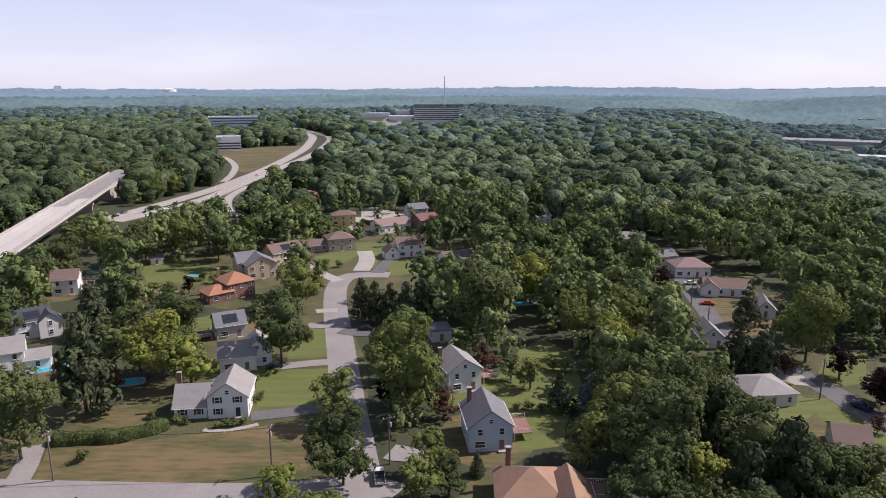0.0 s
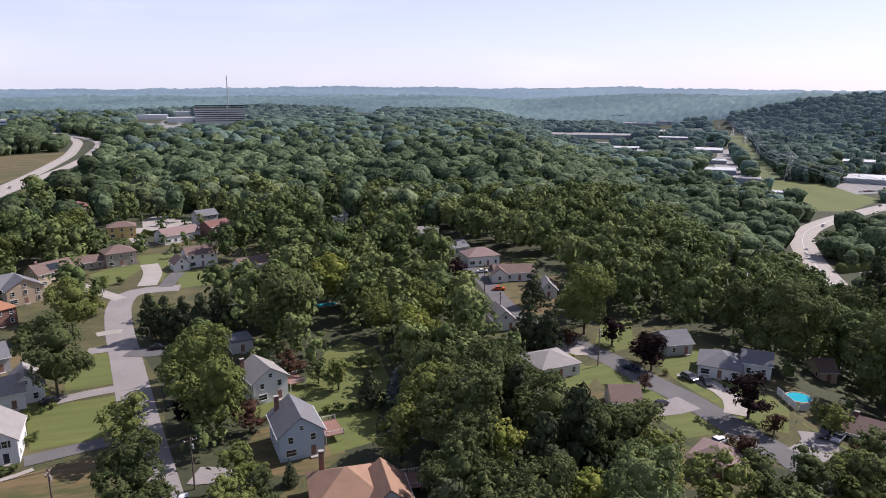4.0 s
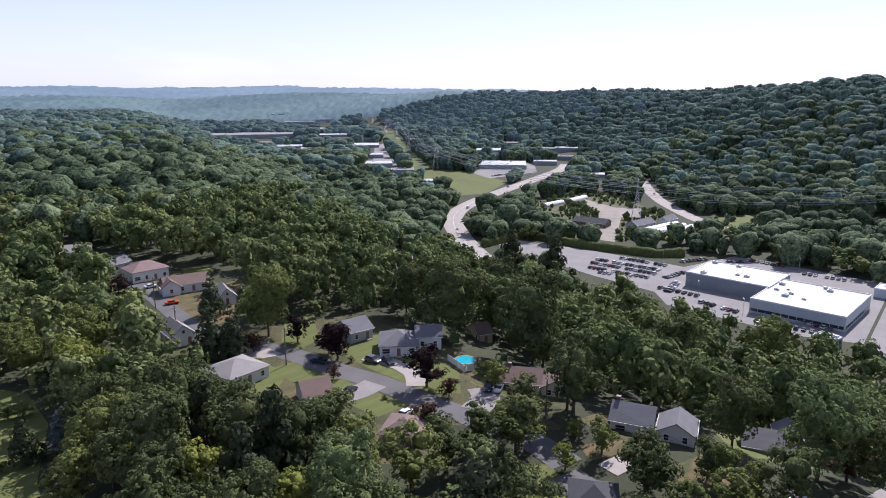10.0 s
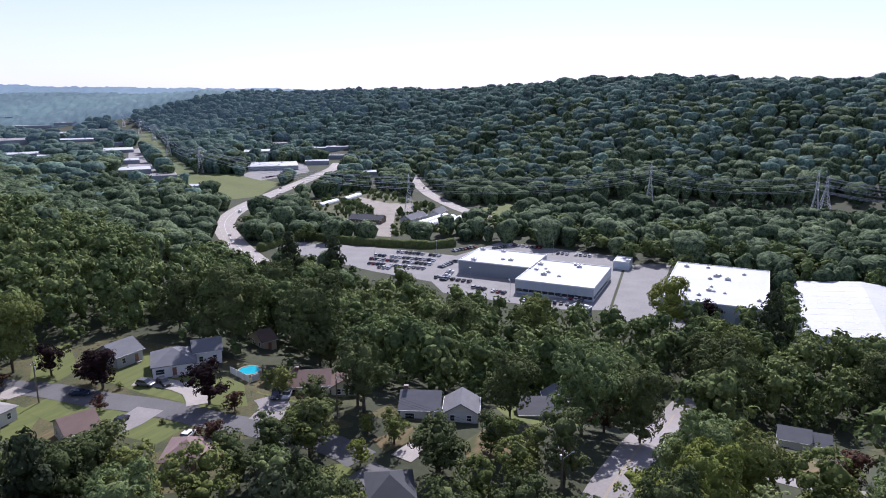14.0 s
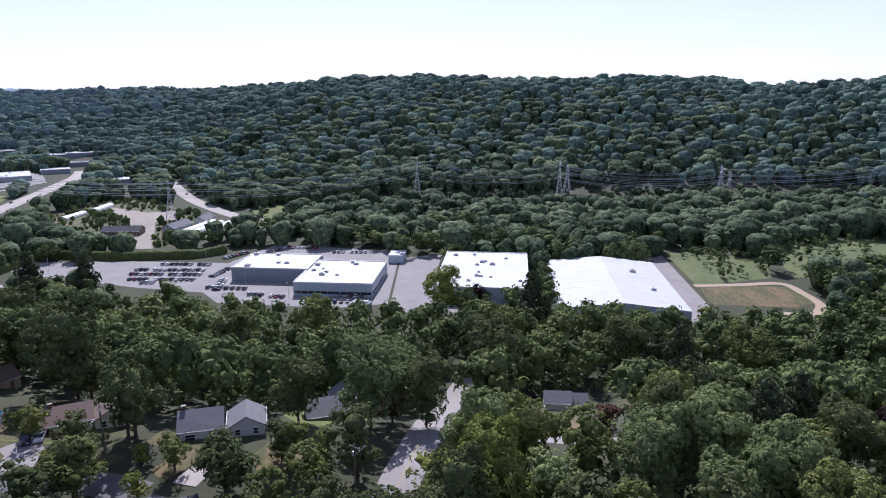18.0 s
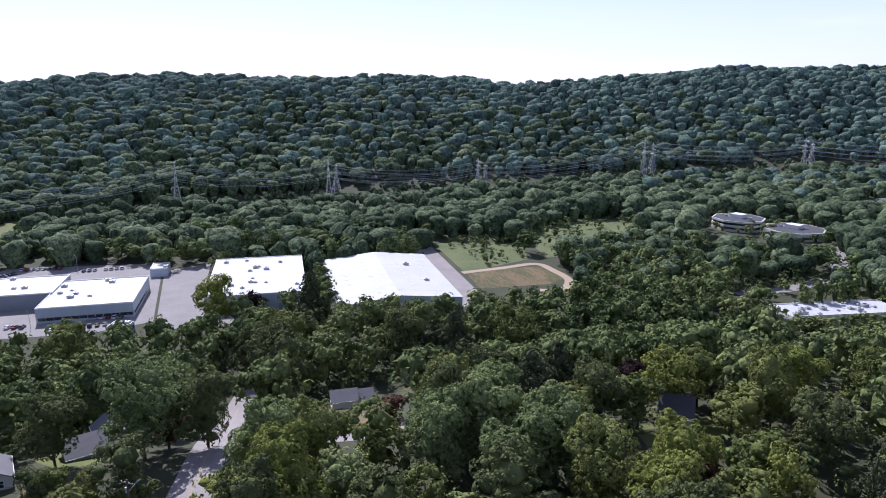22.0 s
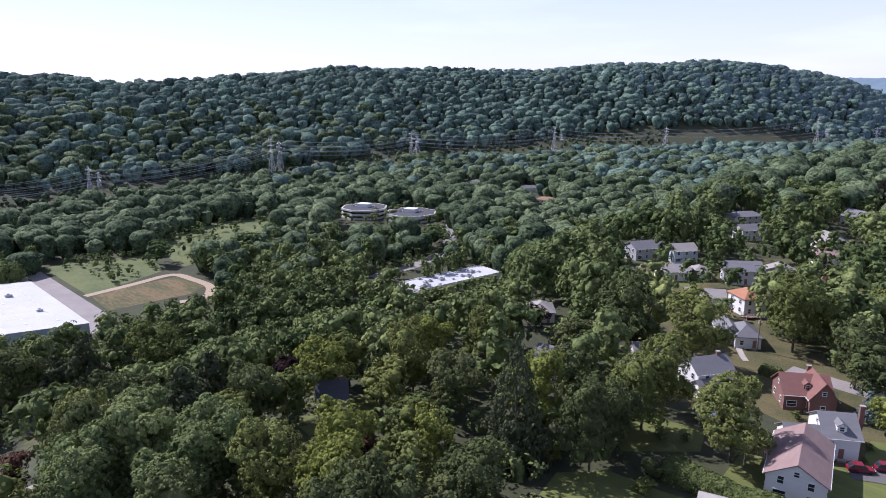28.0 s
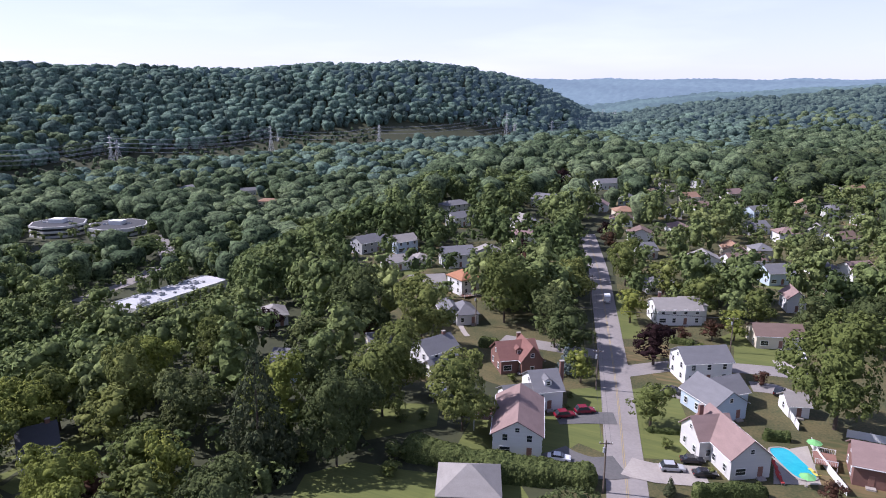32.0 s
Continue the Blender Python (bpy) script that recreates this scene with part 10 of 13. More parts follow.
barn(495.0, 271.5, -7, 25.0, 10.0, "grey", "grey", "grey-roofed nursery shed beside the tunnels")
barn(526.0, 264.5, 2, 20.0, 9.0, "grey", "pale", "grey-roofed potting shed in the nursery")
# the blue walls of the two far towers imitate haze
block("tower_block", -2155.2, 3720.9, 30, 35.7, 20.0, 20.9, "wall_blue", "far tower block on the horizon, tinted blue for haze", units=1)
block("tower_block", -2075.8, 3765.8, 29, 35.7, 20.0, 36.3, "wall_blue", "far tower block on the horizon, tinted blue for haze", units=1)
tank = root("water_tank", -1567.3, 4004.2, 0, "far round white water tank on a hill", "water tank", z=height(-1567.3, 4004.2))
part("shell", rod(bmesh.new(), (0, 0, -8), (0, 0, 21), 36.0, n=28), M["wall_white"], tank)
part("roof", rod(bmesh.new(), (0, 0, 21), (0, 0, 29), 37.0, 9.0, 28), M["wall_white"], tank)
house(-48.6, 145.0, 7, 8.7, 10.5, 5.0, 3.2, "y", "white", "pale", "white two-storey house with dark shutters", wing=(-8.2, -0.5, 7.0, 8.5, 2.8, 3.6, "x"), shutters=True, chim=(-11.2, 0))
house(-54.6, 170.1, 16, 9.2, 10.0, 4.0, 2.6, "x", "white", "pale", "white house with pale roof and terrace", wing=(5, 2, 7, 9, 4.2, 2.8, "y"))
house(-64.2, 193.7, 27, 8.6, 9.0, 4.0, 2.8, "x", "grey", "grey", "grey house with roof panels and red deck", solar=True, deck=(-7.5, 0, 4, 5, 0.8))
house(-74.5, 234.0, 42, 10.0, 11.0, 5.4, 3.0, "hip", "brick", "orange", "brick house with orange tiled hip roof", wing=(-7.5, -2, 9, 8, 3, 2.4, "hip"), chim=(-4, 4), sides="fl")
house(-72.2, 258.6, 30, 11.4, 10.0, 5.6, 3.2, "y", "tan", "grey", "tan two-storey house with stepped grey roofs", wing=(-4, 5, 8, 9, 6, 3, "x"), sides="fl")
house(-67.9, 280.9, 43, 14.3, 9.0, 5.2, 3.0, "x", "tan", "brown", "tan house with brown roof and solar panels", solar=True, chim=(-5, 0), sides="fl")
house(-47.7, 304.6, 22, 11.8, 10.0, 5.6, 2.6, "hip", "stone", "brown", "grey-brown two-storey house with hip roof", wing=(-11, 1, 10, 7, 3, 2, "x"), sides="f")
house(-15.3, 294.0, 19, 12.1, 9.0, 5.2, 2.6, "x", "white", "brown", "white half-timbered house with brown roof", wing=(-9, -3, 6, 7, 3, 2.6, "y"), sides="fl")
house(5.6, 274.7, 24, 13.6, 9.0, 4.0, 2.4, "x", "white", "brown", "white house with low brown roof", sides="fl")
house(-53.8, 362.2, 8, 12.6, 9.0, 5.6, 2.2, "hip", "yellow", "brown", "ochre two-storey house with brown roof", sides="f")
house(-27.1, 346.0, 33, 18.4, 10.0, 4.0, 2.6, "x", "white", "rose", "white house with grey-pink roof", garage=True, sides="f")
house(-9.5, 349.8, 38, 12.1, 9.0, 6.0, 2.2, "x", "brick", "red", "dark red brick house", sides="f")
house(-15.6, 386.5, 29, 10.8, 9.0, 5.2, 2.4, "x", "grey", "grey", "grey house with grey roof", sides="f")
house(-90.1, 441.8, 53, 17.1, 10.0, 4.0, 2.6, "hip", "brown", "red", "brown house with red roof", sides="f")
house(-135.7, 236.4, 18, 8.5, 9.0, 5.6, 2.6, "x", "white", "brown", "white two-storey house with red-brown roof", deck=(7, -2, 4, 5, 2.4), sides="fl")
house(-123.3, 193.6, 38, 9.8, 10.0, 5.2, 2.6, "x", "pale", "dark", "pale house with dark solar roof", solar=True, wing=(4, -4, 6, 6, 5, 2.4, "y"))
house(-114.6, 167.9, 28, 8.4, 10.0, 5.6, 2.6, "x", "white", "pale", "white two-storey house with pale roof", wing=(7, -2, 6, 7, 3, 1.6, "x"))
house(3.7, 158.0, 20, 8.5, 10.0, 5.6, 2.8, "y", "white", "pale", "white two-storey house with pale roof and deck", deck=(8, 0, 4, 5, 1.6), chim=(-4, 2))
house(9.1, 131.0, 7, 8.9, 11.0, 5.4, 3.4, "y", "blue", "grey", "pale blue two-storey house with grey roof", deck=(7.6, 1.5, 4, 7, 1.6), chim=(-3, 4), dorm=0)
house(15.6, 107.6, -2, 12.3, 12.0, 3.4, 3.8, "hip", "white", "tan", "white house with large tan hip roofs", wing=(6.5, -3, 8, 10, 3.2, 3.4, "y"), chim=(-3.8, 5), deck=(13, 2, 5, 5, 1.4))
house(-1.1, 190.4, 13, 5.9, 7.0, 3.2, 0.4, "flat", "pale", "grey", "low grey garage with flat roof")
house(89.2, 316.1, -17, 12.0, 9.0, 3.4, 2.2, "x", "pale", "pale", "pale house with grey-white roof among trees", sides="f")
house(97.6, 262.2, -0, 13.7, 11.0, 4.0, 2.8, "hip", "white", "rose", "white house with pinkish hip roof", sides="fl")
house(101.7, 236.3, -12, 15.5, 9.0, 3.2, 2.2, "x", "white", "brown", "long low white house with brown roof", wing=(-6, -2, 6, 8, 3.2, 2.2, "y"), sides="fl")
house(104.9, 212.5, -16, 5.7, 9.0, 3.0, 2.6, "y", "white", "pale", "small white gabled house", sides="fl")
house(92.9, 282.3, 17, 9.6, 9.0, 3.4, 2.2, "x", "pale", "grey", "pale house half hidden by trees", sides="fl")
house(51.6, 369.3, 23, 12.8, 9.0, 4.0, 2.4, "x", "pale", "grey", "grey-roofed house deep in the trees", sides="f")
house(63.7, 348.6, 1, 9.4, 9.0, 3.6, 2.0, "x", "pale", "grey", "grey-roofed house deep in the trees", sides="f")
house(76.9, 187.1, -4, 6.6, 10.0, 3.2, 2.8, "y", "white", "pale", "white gabled house behind trees")
house(76.1, 151.0, 7, 11.5, 11.0, 3.0, 2.4, "hip", "pale", "pale", "low house with pale hip roof")
house(83.1, 126.9, -19, 6.6, 9.0, 3.0, 2.2, "x", "cream", "brown", "low house with dark brown roof")
house(115.5, 154.0, -5, 7.6, 9.0, 3.2, 2.4, "x", "grey", "grey", "grey low house beside a purple tree")
house(118.4, 137.1, -41, 10.3, 11.0, 3.0, 2.8, "hip", "white", "grey", "white low house with grey hip roof", wing=(8.5, 3, 7, 7, 3.6, 2.2, "x"))
house(126.6, 99.5, -57, 10.1, 9.0, 3.0, 2.2, "x", "cream", "brown", "long low brown-roofed house", chim=(-3, 0), wing=(9, -2, 7, 7, 2.8, 2, "y"))
house(148.8, 133.6, -21, 4.3, 8.0, 3.0, 2.2, "x", "tan", "brown", "brown-roofed house in deep shade of trees")
house(85.9, 97.9, -59, 8.1, 9.0, 3.0, 2.4, "hip", "cream", "rose", "low house with rose-brown hip roof")
house(127.1, 68.3, -68, 8.7, 8.5, 3.2, 2.6, "x", "pale", "grey", "long pale house with grey roof and brick chimney", chim=(-3.5, 0.5), wing=(9.3, -0.5, 7.5, 8, 2.8, 2.2, "y"))
house(146.6, 46.5, -65, 10.0, 9.0, 3.6, 2.4, "x", "grey", "grey", "grey house behind a tall pale tree", wing=(5, 5, 6, 7, 3.4, 2, "y"))
house(92.4, 56.1, -56, 8.0, 9.0, 3.0, 2.6, "hip", "pale", "dark", "low house with dark roof")
house(211.7, -12.0, -87, 8.5, 8.0, 4.6, 2.4, "x", "white", "grey", "white two-storey house with grey roof", wing=(6.6, 0.5, 6, 7, 4.0, 2.2, "x"), shutters=True)
house(225.5, -43.9, -121, 9.0, 9.0, 4.4, 2.4, "y", "white", "grey", "white house with grey roof behind trees")
house(120.7, -77.6, -123, 6.5, 9.0, 4.4, 3.0, "x", "grey", "dark", "grey house with dark slate roof and chimney", chim=(2, 0))
house(69.6, -151.1, -118, 9.7, 8.0, 5.4, 2.6, "x", "white", "grey", "white two-storey house with grey roof", chim=(3, 0), wing=(-2, -4.5, 7, 4, 2.8, 1.4, "x"))
house(50.5, -159.7, -143, 10.1, 9.0, 3.8, 3.2, "x", "brick", "red", "brick house with red-brown roof and dormer", wing=(2.5, -2, 5.5, 9, 4, 3.6, "y"), chim=(2, 3), dorm=1)
house(38.4, -143.2, -144, 6.4, 10.0, 4.6, 3.0, "x", "white", "grey", "white cape house with grey roof and dormer", wing=(-6, -2, 8, 8, 3, 2.4, "x"), dorm=1, chim=(5.5, 2))
house(38.2, -124.9, -164, 9.6, 17.0, 5.0, 2.8, "y", "white", "rose", "white two-storey house with pink-brown roof", deck=(-7.5, 4, 4, 6, 2.8))
house(87.8, -214.9, -123, 7.3, 9.0, 5.6, 2.4, "hip", "white", "orange", "white two-storey house with orange hip roof", deck=(-2, -6, 5, 3, 0.6))
house(76.3, -187.6, -143, 6.8, 10.0, 3.2, 2.6, "hip", "pale", "grey", "pale low house with grey hip roof", wing=(-4, 2, 6, 9, 3.2, 2.4, "y"))
house(101.2, -213.2, -146, 12.4, 8.0, 3.2, 1.8, "x", "white", "pale", "white low house with white roof", sides="fl")
house(124.0, -233.4, -132, 11.1, 8.0, 3.4, 2.0, "x", "white", "pale", "white low house with pale roof", wing=(10, 0, 7, 8, 3.2, 2, "hip"), sides="fl")
house(135.1, -259.7, -122, 10.4, 9.0, 5.2, 2.2, "x", "blue", "pale", "pale blue two-storey house", sides="fl")
house(104.1, -247.9, -139, 12.3, 10.0, 5.4, 2.4, "x", "white", "grey", "white two-storey house with grey roof", sides="fl")
house(149.1, -254.4, -113, 14.1, 9.0, 5.0, 2.4, "x", "grey", "grey", "grey house among trees", sides="fl")
house(150.3, -354.4, -123, 16.7, 9.0, 5.0, 2.2, "hip", "pale", "grey", "pale house among trees", sides="f")
house(133.7, -321.7, -122, 12.4, 8.0, 5.0, 2.2, "x", "white", "grey", "white house among trees", sides="f")
house(102.1, -333.5, -124, 14.0, 9.0, 3.4, 3.0, "y", "white", "pale", "white gabled house among trees", sides="f")
house(111.0, -398.7, -106, 13.2, 9.0, 4.4, 3.0, "y", "white", "grey", "white gabled house among trees", sides="f")
house(100.9, -131.0, -164, 6.6, 9.0, 4.4, 2.4, "x", "blue", "grey", "blue-grey house in deep shade")
house(128.9, -161.1, -135, 7.6, 9.0, 3.6, 2.4, "hip", "pale", "pale", "pale-roofed house among trees")
house(88.3, -154.5, -139, 5.7, 8.0, 3.2, 2.0, "x", "cream", "grey", "low house with dark grey roof")
house(16.2, -214.6, -155, 13.9, 10.0, 4.8, 2.4, "x", "white", "pale", "white house with pale roof and long dormer", chim=(-4, 3), wing=(6, 1.5, 6, 9, 5.4, 0.4, "flat"))
house(-12.2, -205.9, -162, 13.1, 9.0, 3.6, 2.2, "x", "cream", "brown", "long cream house with brown roof and garage", garage=True)
house(5.8, -173.0, -149, 12.1, 9.0, 5.4, 2.6, "x", "white", "grey", "white two-storey house with grey roof")
house(1.7, -154.5, -137, 8.8, 11.0, 3.8, 3.0, "y", "blue", "grey", "pale blue house with grey roof", wing=(5, 3, 8, 8, 3.6, 2.6, "x"), dorm=0)
house(-2.2, -134.0, -147, 8.1, 15.0, 4.4, 3.4, "y", "pale", "rose", "pale stone house with steep rose-grey roofs", wing=(-2.5, 3.5, 7.5, 7.5, 4.4, 3.2, "x"), dorm=0, chim=(-3, 6))
house(-120.3, 277.5, 23, 4.8, 5.0, 2.6, 1.6, "x", "white", "grey", "small white garden shed beside a lawn", sides="f")
house(-26.6, -138.1, 180, 6.0, 9.0, 4.0, 2.6, "x", "brick", "rose", "red brick house with rose roof and white deck", deck=(-7, 1, 4, 5, 1.2))
house(-15.1, -161.3, -162, 4.4, 6.0, 2.8, 1.8, "x", "white", "pale", "small white garden garage building")
house(24.6, -245.3, -152, 11.3, 9.0, 3.2, 2.4, "hip", "pale", "grey", "low pale house with grey hip roof", sides="fl")
house(39.5, -100.5, -159, 10.6, 10.0, 3.4, 3.2, "hip", "white", "pale", "white house with pale grey hip roof beside a lawn")
house(-6.3, -366.8, -142, 11.6, 9.0, 3.6, 2.4, "x", "white", "grey", "white house with grey roof among street trees", sides="f")
house(-20.3, -352.0, -156, 10.5, 9.0, 4.6, 2.4, "hip", "white", "rose", "white house with rose roof among street trees", sides="f")
house(-34.6, -370.2, -175, 7.3, 9.0, 3.6, 2.4, "y", "pale", "pale", "pale house with pale roof among street trees", sides="f")
house(-42.4, -351.1, -144, 11.2, 9.0, 4.6, 2.4, "x", "white", "brown", "white house with brown roof among street trees", sides="f")
house(-59.7, -413.0, -155, 10.2, 9.0, 3.6, 2.4, "hip", "pale", "grey", "pale house with grey roof among street trees", sides="f")
house(-31.7, -441.4, 179, 8.1, 9.0, 4.6, 2.4, "y", "cream", "tan", "cream house with tan roof among street trees", sides="f")
house(-7.7, -415.2, -138, 11.6, 9.0, 3.6, 2.4, "x", "blue", "grey", "blue house with grey roof among street trees", sides="f")
house(-46.0, -431.7, -156, 9.4, 9.0, 4.6, 2.4, "hip", "white", "grey", "white house with grey roof among street trees", sides="f")
house(76.3, -396.6, -176, 9.7, 9.0, 3.6, 2.4, "y", "white", "rose", "white house with rose roof among street trees", sides="f")
house(101.9, -450.3, -131, 11.9, 9.0, 4.6, 2.4, "x", "pale", "pale", "pale house with pale roof among street trees", sides="f")
house(54.2, -458.1, -153, 9.7, 9.0, 3.6, 2.4, "hip", "white", "brown", "white house with brown roof among street trees", sides="f")
house(-48.5, -599.0, 173, 11.6, 9.0, 4.6, 2.4, "y", "pale", "grey", "pale house with grey roof among street trees", sides="f")
house(-67.3, -531.5, -136, 17.4, 9.0, 3.6, 2.4, "x", "cream", "tan", "cream house with tan roof among street trees", sides="f")
house(-20.9, -550.7, -153, 10.1, 9.0, 4.6, 2.4, "hip", "blue", "grey", "blue house with grey roof among street trees", sides="f")
house(31.5, -519.4, 165, 8.9, 9.0, 3.6, 2.4, "y", "white", "grey", "white house with grey roof among street trees", sides="f")
house(-41.9, -291.7, -147, 9.5, 9.0, 4.6, 2.4, "x", "white", "rose", "white house with rose roof among street trees", sides="fl")
house(-34.1, -264.8, -155, 7.1, 9.0, 3.6, 2.4, "hip", "pale", "pale", "pale house with pale roof among street trees", sides="fl")
house(42.2, -321.4, -167, 11.1, 9.0, 4.6, 2.4, "y", "white", "brown", "white house with brown roof among street trees", sides="f")
house(36.6, -294.2, -141, 8.0, 9.0, 3.6, 2.4, "x", "pale", "grey", "pale house with grey roof among street trees", sides="fl")
house(59.2, -377.1, -155, 11.1, 9.0, 4.6, 2.4, "hip", "cream", "tan", "cream house with tan roof among street trees", sides="f")
house(64.4, -422.7, -178, 10.0, 9.0, 3.6, 2.4, "y", "blue", "grey", "blue house with grey roof among street trees", sides="f")
house(89.2, -484.0, -137, 17.3, 9.0, 4.6, 2.4, "x", "white", "grey", "white house with grey roof among street trees", sides="f")
house(28.3, -349.4, -154, 9.5, 9.0, 3.6, 2.4, "hip", "white", "rose", "white house with rose roof among street trees", sides="f")
house(11.9, -284.2, -164, 10.7, 9.0, 4.6, 2.4, "y", "pale", "pale", "pale house with pale roof among street trees", sides="fl")
house(-2.3, -292.7, -149, 14.9, 9.0, 3.6, 2.4, "x", "white", "brown", "white house with brown roof among street trees", sides="fl")
house(-9.1, -310.3, -155, 8.1, 9.0, 4.6, 2.4, "hip", "pale", "grey", "pale house with grey roof among street trees", sides="f")
house(2.1, -311.4, -167, 8.6, 9.0, 3.6, 2.4, "y", "cream", "tan", "cream house with tan roof among street trees", sides="f")
house(-13.8, -274.7, -147, 10.5, 9.0, 4.6, 2.4, "x", "blue", "grey", "blue house with grey roof among street trees", sides="fl")
house(-30.5, -294.1, -154, 8.0, 9.0, 3.6, 2.4, "hip", "white", "grey", "white house with grey roof among street trees", sides="fl")
house(-18.3, -242.5, -167, 5.8, 9.0, 4.6, 2.4, "y", "white", "rose", "white house with rose roof among street trees", sides="fl")
house(9.0, -432.2, -134, 11.1, 9.0, 3.6, 2.4, "x", "pale", "pale", "pale house with pale roof among street trees", sides="f")
house(20.5, -413.4, -155, 12.9, 9.0, 4.6, 2.4, "hip", "white", "brown", "white house with brown roof among street trees", sides="f")
house(34.6, -391.8, -175, 9.4, 9.0, 3.6, 2.4, "y", "pale", "grey", "pale house with grey roof among street trees", sides="f")
house(30.9, -443.0, -132, 9.9, 9.0, 4.6, 2.4, "x", "cream", "tan", "cream house with tan roof among street trees", sides="f")
house(98.9, -331.0, -153, 8.7, 9.0, 3.6, 2.4, "hip", "blue", "grey", "blue house with grey roof among street trees", sides="f")
house(104.6, -397.4, 178, 7.7, 9.0, 4.6, 2.4, "y", "white", "grey", "white house with grey roof among street trees", sides="f")
house(7.1, -477.5, -132, 11.8, 9.0, 3.6, 2.4, "x", "white", "rose", "white house with rose roof among street trees", sides="f")
house(-52.5, -521.6, -155, 12.9, 9.0, 4.6, 2.4, "hip", "pale", "pale", "pale house with pale roof among street trees", sides="f")
house(57.5, -359.5, -169, 11.4, 9.0, 3.6, 2.4, "y", "white", "brown", "white house with brown roof among street trees", sides="f")
house(457.9, -541.9, -129, 16.7, 9.0, 4.6, 2.4, "x", "pale", "grey", "pale house with grey roof among street trees", sides="f")
house(401.6, -504.5, -155, 17.6, 9.0, 3.6, 2.4, "hip", "cream", "tan", "cream house with tan roof among street trees", sides="f")
house(524.1, -531.2, 179, 17.0, 9.0, 4.6, 2.4, "y", "blue", "grey", "blue house with grey roof among street trees", sides="f")
house(127.5, -505.7, -128, 13.8, 9.0, 3.6, 2.4, "x", "white", "grey", "white house with grey roof among street trees", sides="f")
house(91.3, -297.5, -155, 10.4, 9.0, 4.6, 2.4, "hip", "white", "rose", "white house with rose roof among street trees", sides="f")
house(96.0, -260.6, -165, 10.8, 9.0, 3.6, 2.4, "y", "pale", "pale", "pale house with pale roof among street trees", sides="fl")

# ---- garden and street trees ----
tree("maple", -8.3, 146.8, 22.4, 9.9)
tree("maple", -22.9, 136.3, 13.4, 5.9)
tree("oak", -18.5, 113.3, 16.0, 7.1)
tree("locust", -27.3, 103.3, 10.1, 4.5)
tree("maple", -2.0, 117.2, 9.8, 4.3)
tree("maple", -4.3, 107.1, 9.6, 4.3)
tree("oak", 1.1, 109.8, 8.3, 3.7)
tree("redleaf", 0.1, 139.6, 7.5, 3.9)
tree("copper", -12.6, 145.9, 7.6, 3.8)
tree("redleaf", 11.1, 165.4, 7.8, 4.1)
tree("oak", -43.4, 171.5, 20.0, 8.9)
tree("maple", -48.8, 217.9, 16.8, 7.5)
tree("locust", -70.4, 160.0, 18.4, 8.2)
tree("locust", -61.5, 154.6, 14.9, 6.6)
tree("pine", -80.8, 141.8, 24.4, 7.6)
tree("cone", -102.8, 190.1, 20.6, 5.7)
tree("cone", -101.2, 203.9, 18.7, 5.2)
tree("oak", -78.0, 188.7, 17.1, 7.6)
tree("oak", -83.7, 122.1, 20.1, 8.9)
tree("oak", -127.5, 188.1, 13.5, 6.0)
tree("oak", -139.1, 222.9, 17.5, 7.8)
tree("oak", -144.4, 254.2, 17.1, 7.6)
tree("maple", -133.2, 265.1, 17.3, 7.7)
tree("oak", -124.7, 277.0, 18.9, 8.4)
tree("maple", -111.5, 282.6, 18.9, 8.4)
tree("oak", -95.5, 281.2, 17.3, 7.7)
tree("maple", -87.7, 300.3, 15.8, 7.0)
tree("maple", -67.6, 321.0, 21.6, 9.6)
tree("oak", 10.8, 189.5, 24.2, 10.8)
tree("pine", -25.8, 206.0, 14.1, 4.4)
tree("pine", -21.0, 202.9, 13.9, 4.3)
tree("pine", -16.2, 201.9, 13.8, 4.3)
tree("pine", -11.3, 202.0, 14.3, 4.5)
tree("pine", -6.5, 206.3, 14.0, 4.4)
tree("locust", 29.7, 222.1, 17.7, 7.9)
tree("maple", 21.5, 155.3, 8.8, 3.9)
tree("cone", 27.0, 143.5, 11.7, 3.3)
tree("spruce", 33.9, 144.1, 11.2, 3.3)
tree("oak", 40.3, 138.3, 16.8, 7.4)
tree("oak", 54.6, 151.5, 15.2, 6.7)
tree("oak", 40.2, 111.4, 21.3, 9.5)
tree("maple", 28.3, 118.9, 12.7, 5.6)
tree("oak", 32.3, 105.1, 9.3, 4.1)
tree("oak", 56.0, 111.1, 17.5, 7.8)
tree("pine", 56.7, 100.1, 21.0, 6.6)
tree("oak", 67.1, 102.6, 14.7, 6.6)
tree("oak", 58.0, 131.4, 16.7, 7.4)
tree("maple", 38.7, 188.5, 15.4, 6.9)
tree("locust", 44.1, 166.8, 16.1, 7.2)
tree("maple", 52.0, 186.0, 17.0, 7.6)
tree("copper", 77.2, 228.7, 11.4, 5.7)
tree("cone", 82.0, 164.3, 16.6, 4.6)
tree("cone", 77.7, 168.6, 17.9, 5.0)
tree("cone", 94.8, 202.0, 15.6, 4.3)
tree("maple", 97.8, 172.1, 22.1, 9.8)
tree("copper", 101.0, 161.5, 8.9, 4.4)
tree("copper", 103.1, 148.4, 9.1, 4.6)
tree("redleaf", 88.3, 163.9, 6.4, 3.4)
tree("maple", 60.4, 309.9, 15.9, 7.1)
tree("oak", 17.2, 160.2, 6.7, 3.0)
tree("cone", 6.6, 116.8, 5.8, 1.6)
tree("maple", -47.0, 261.9, 6.3, 2.8)
tree("copper", 101.5, 142.9, 10.2, 5.1)
tree("copper", 106.8, 113.4, 10.9, 5.4)
tree("redleaf", 106.9, 105.7, 5.3, 2.8)
tree("redleaf", 90.9, 97.0, 7.2, 3.8)
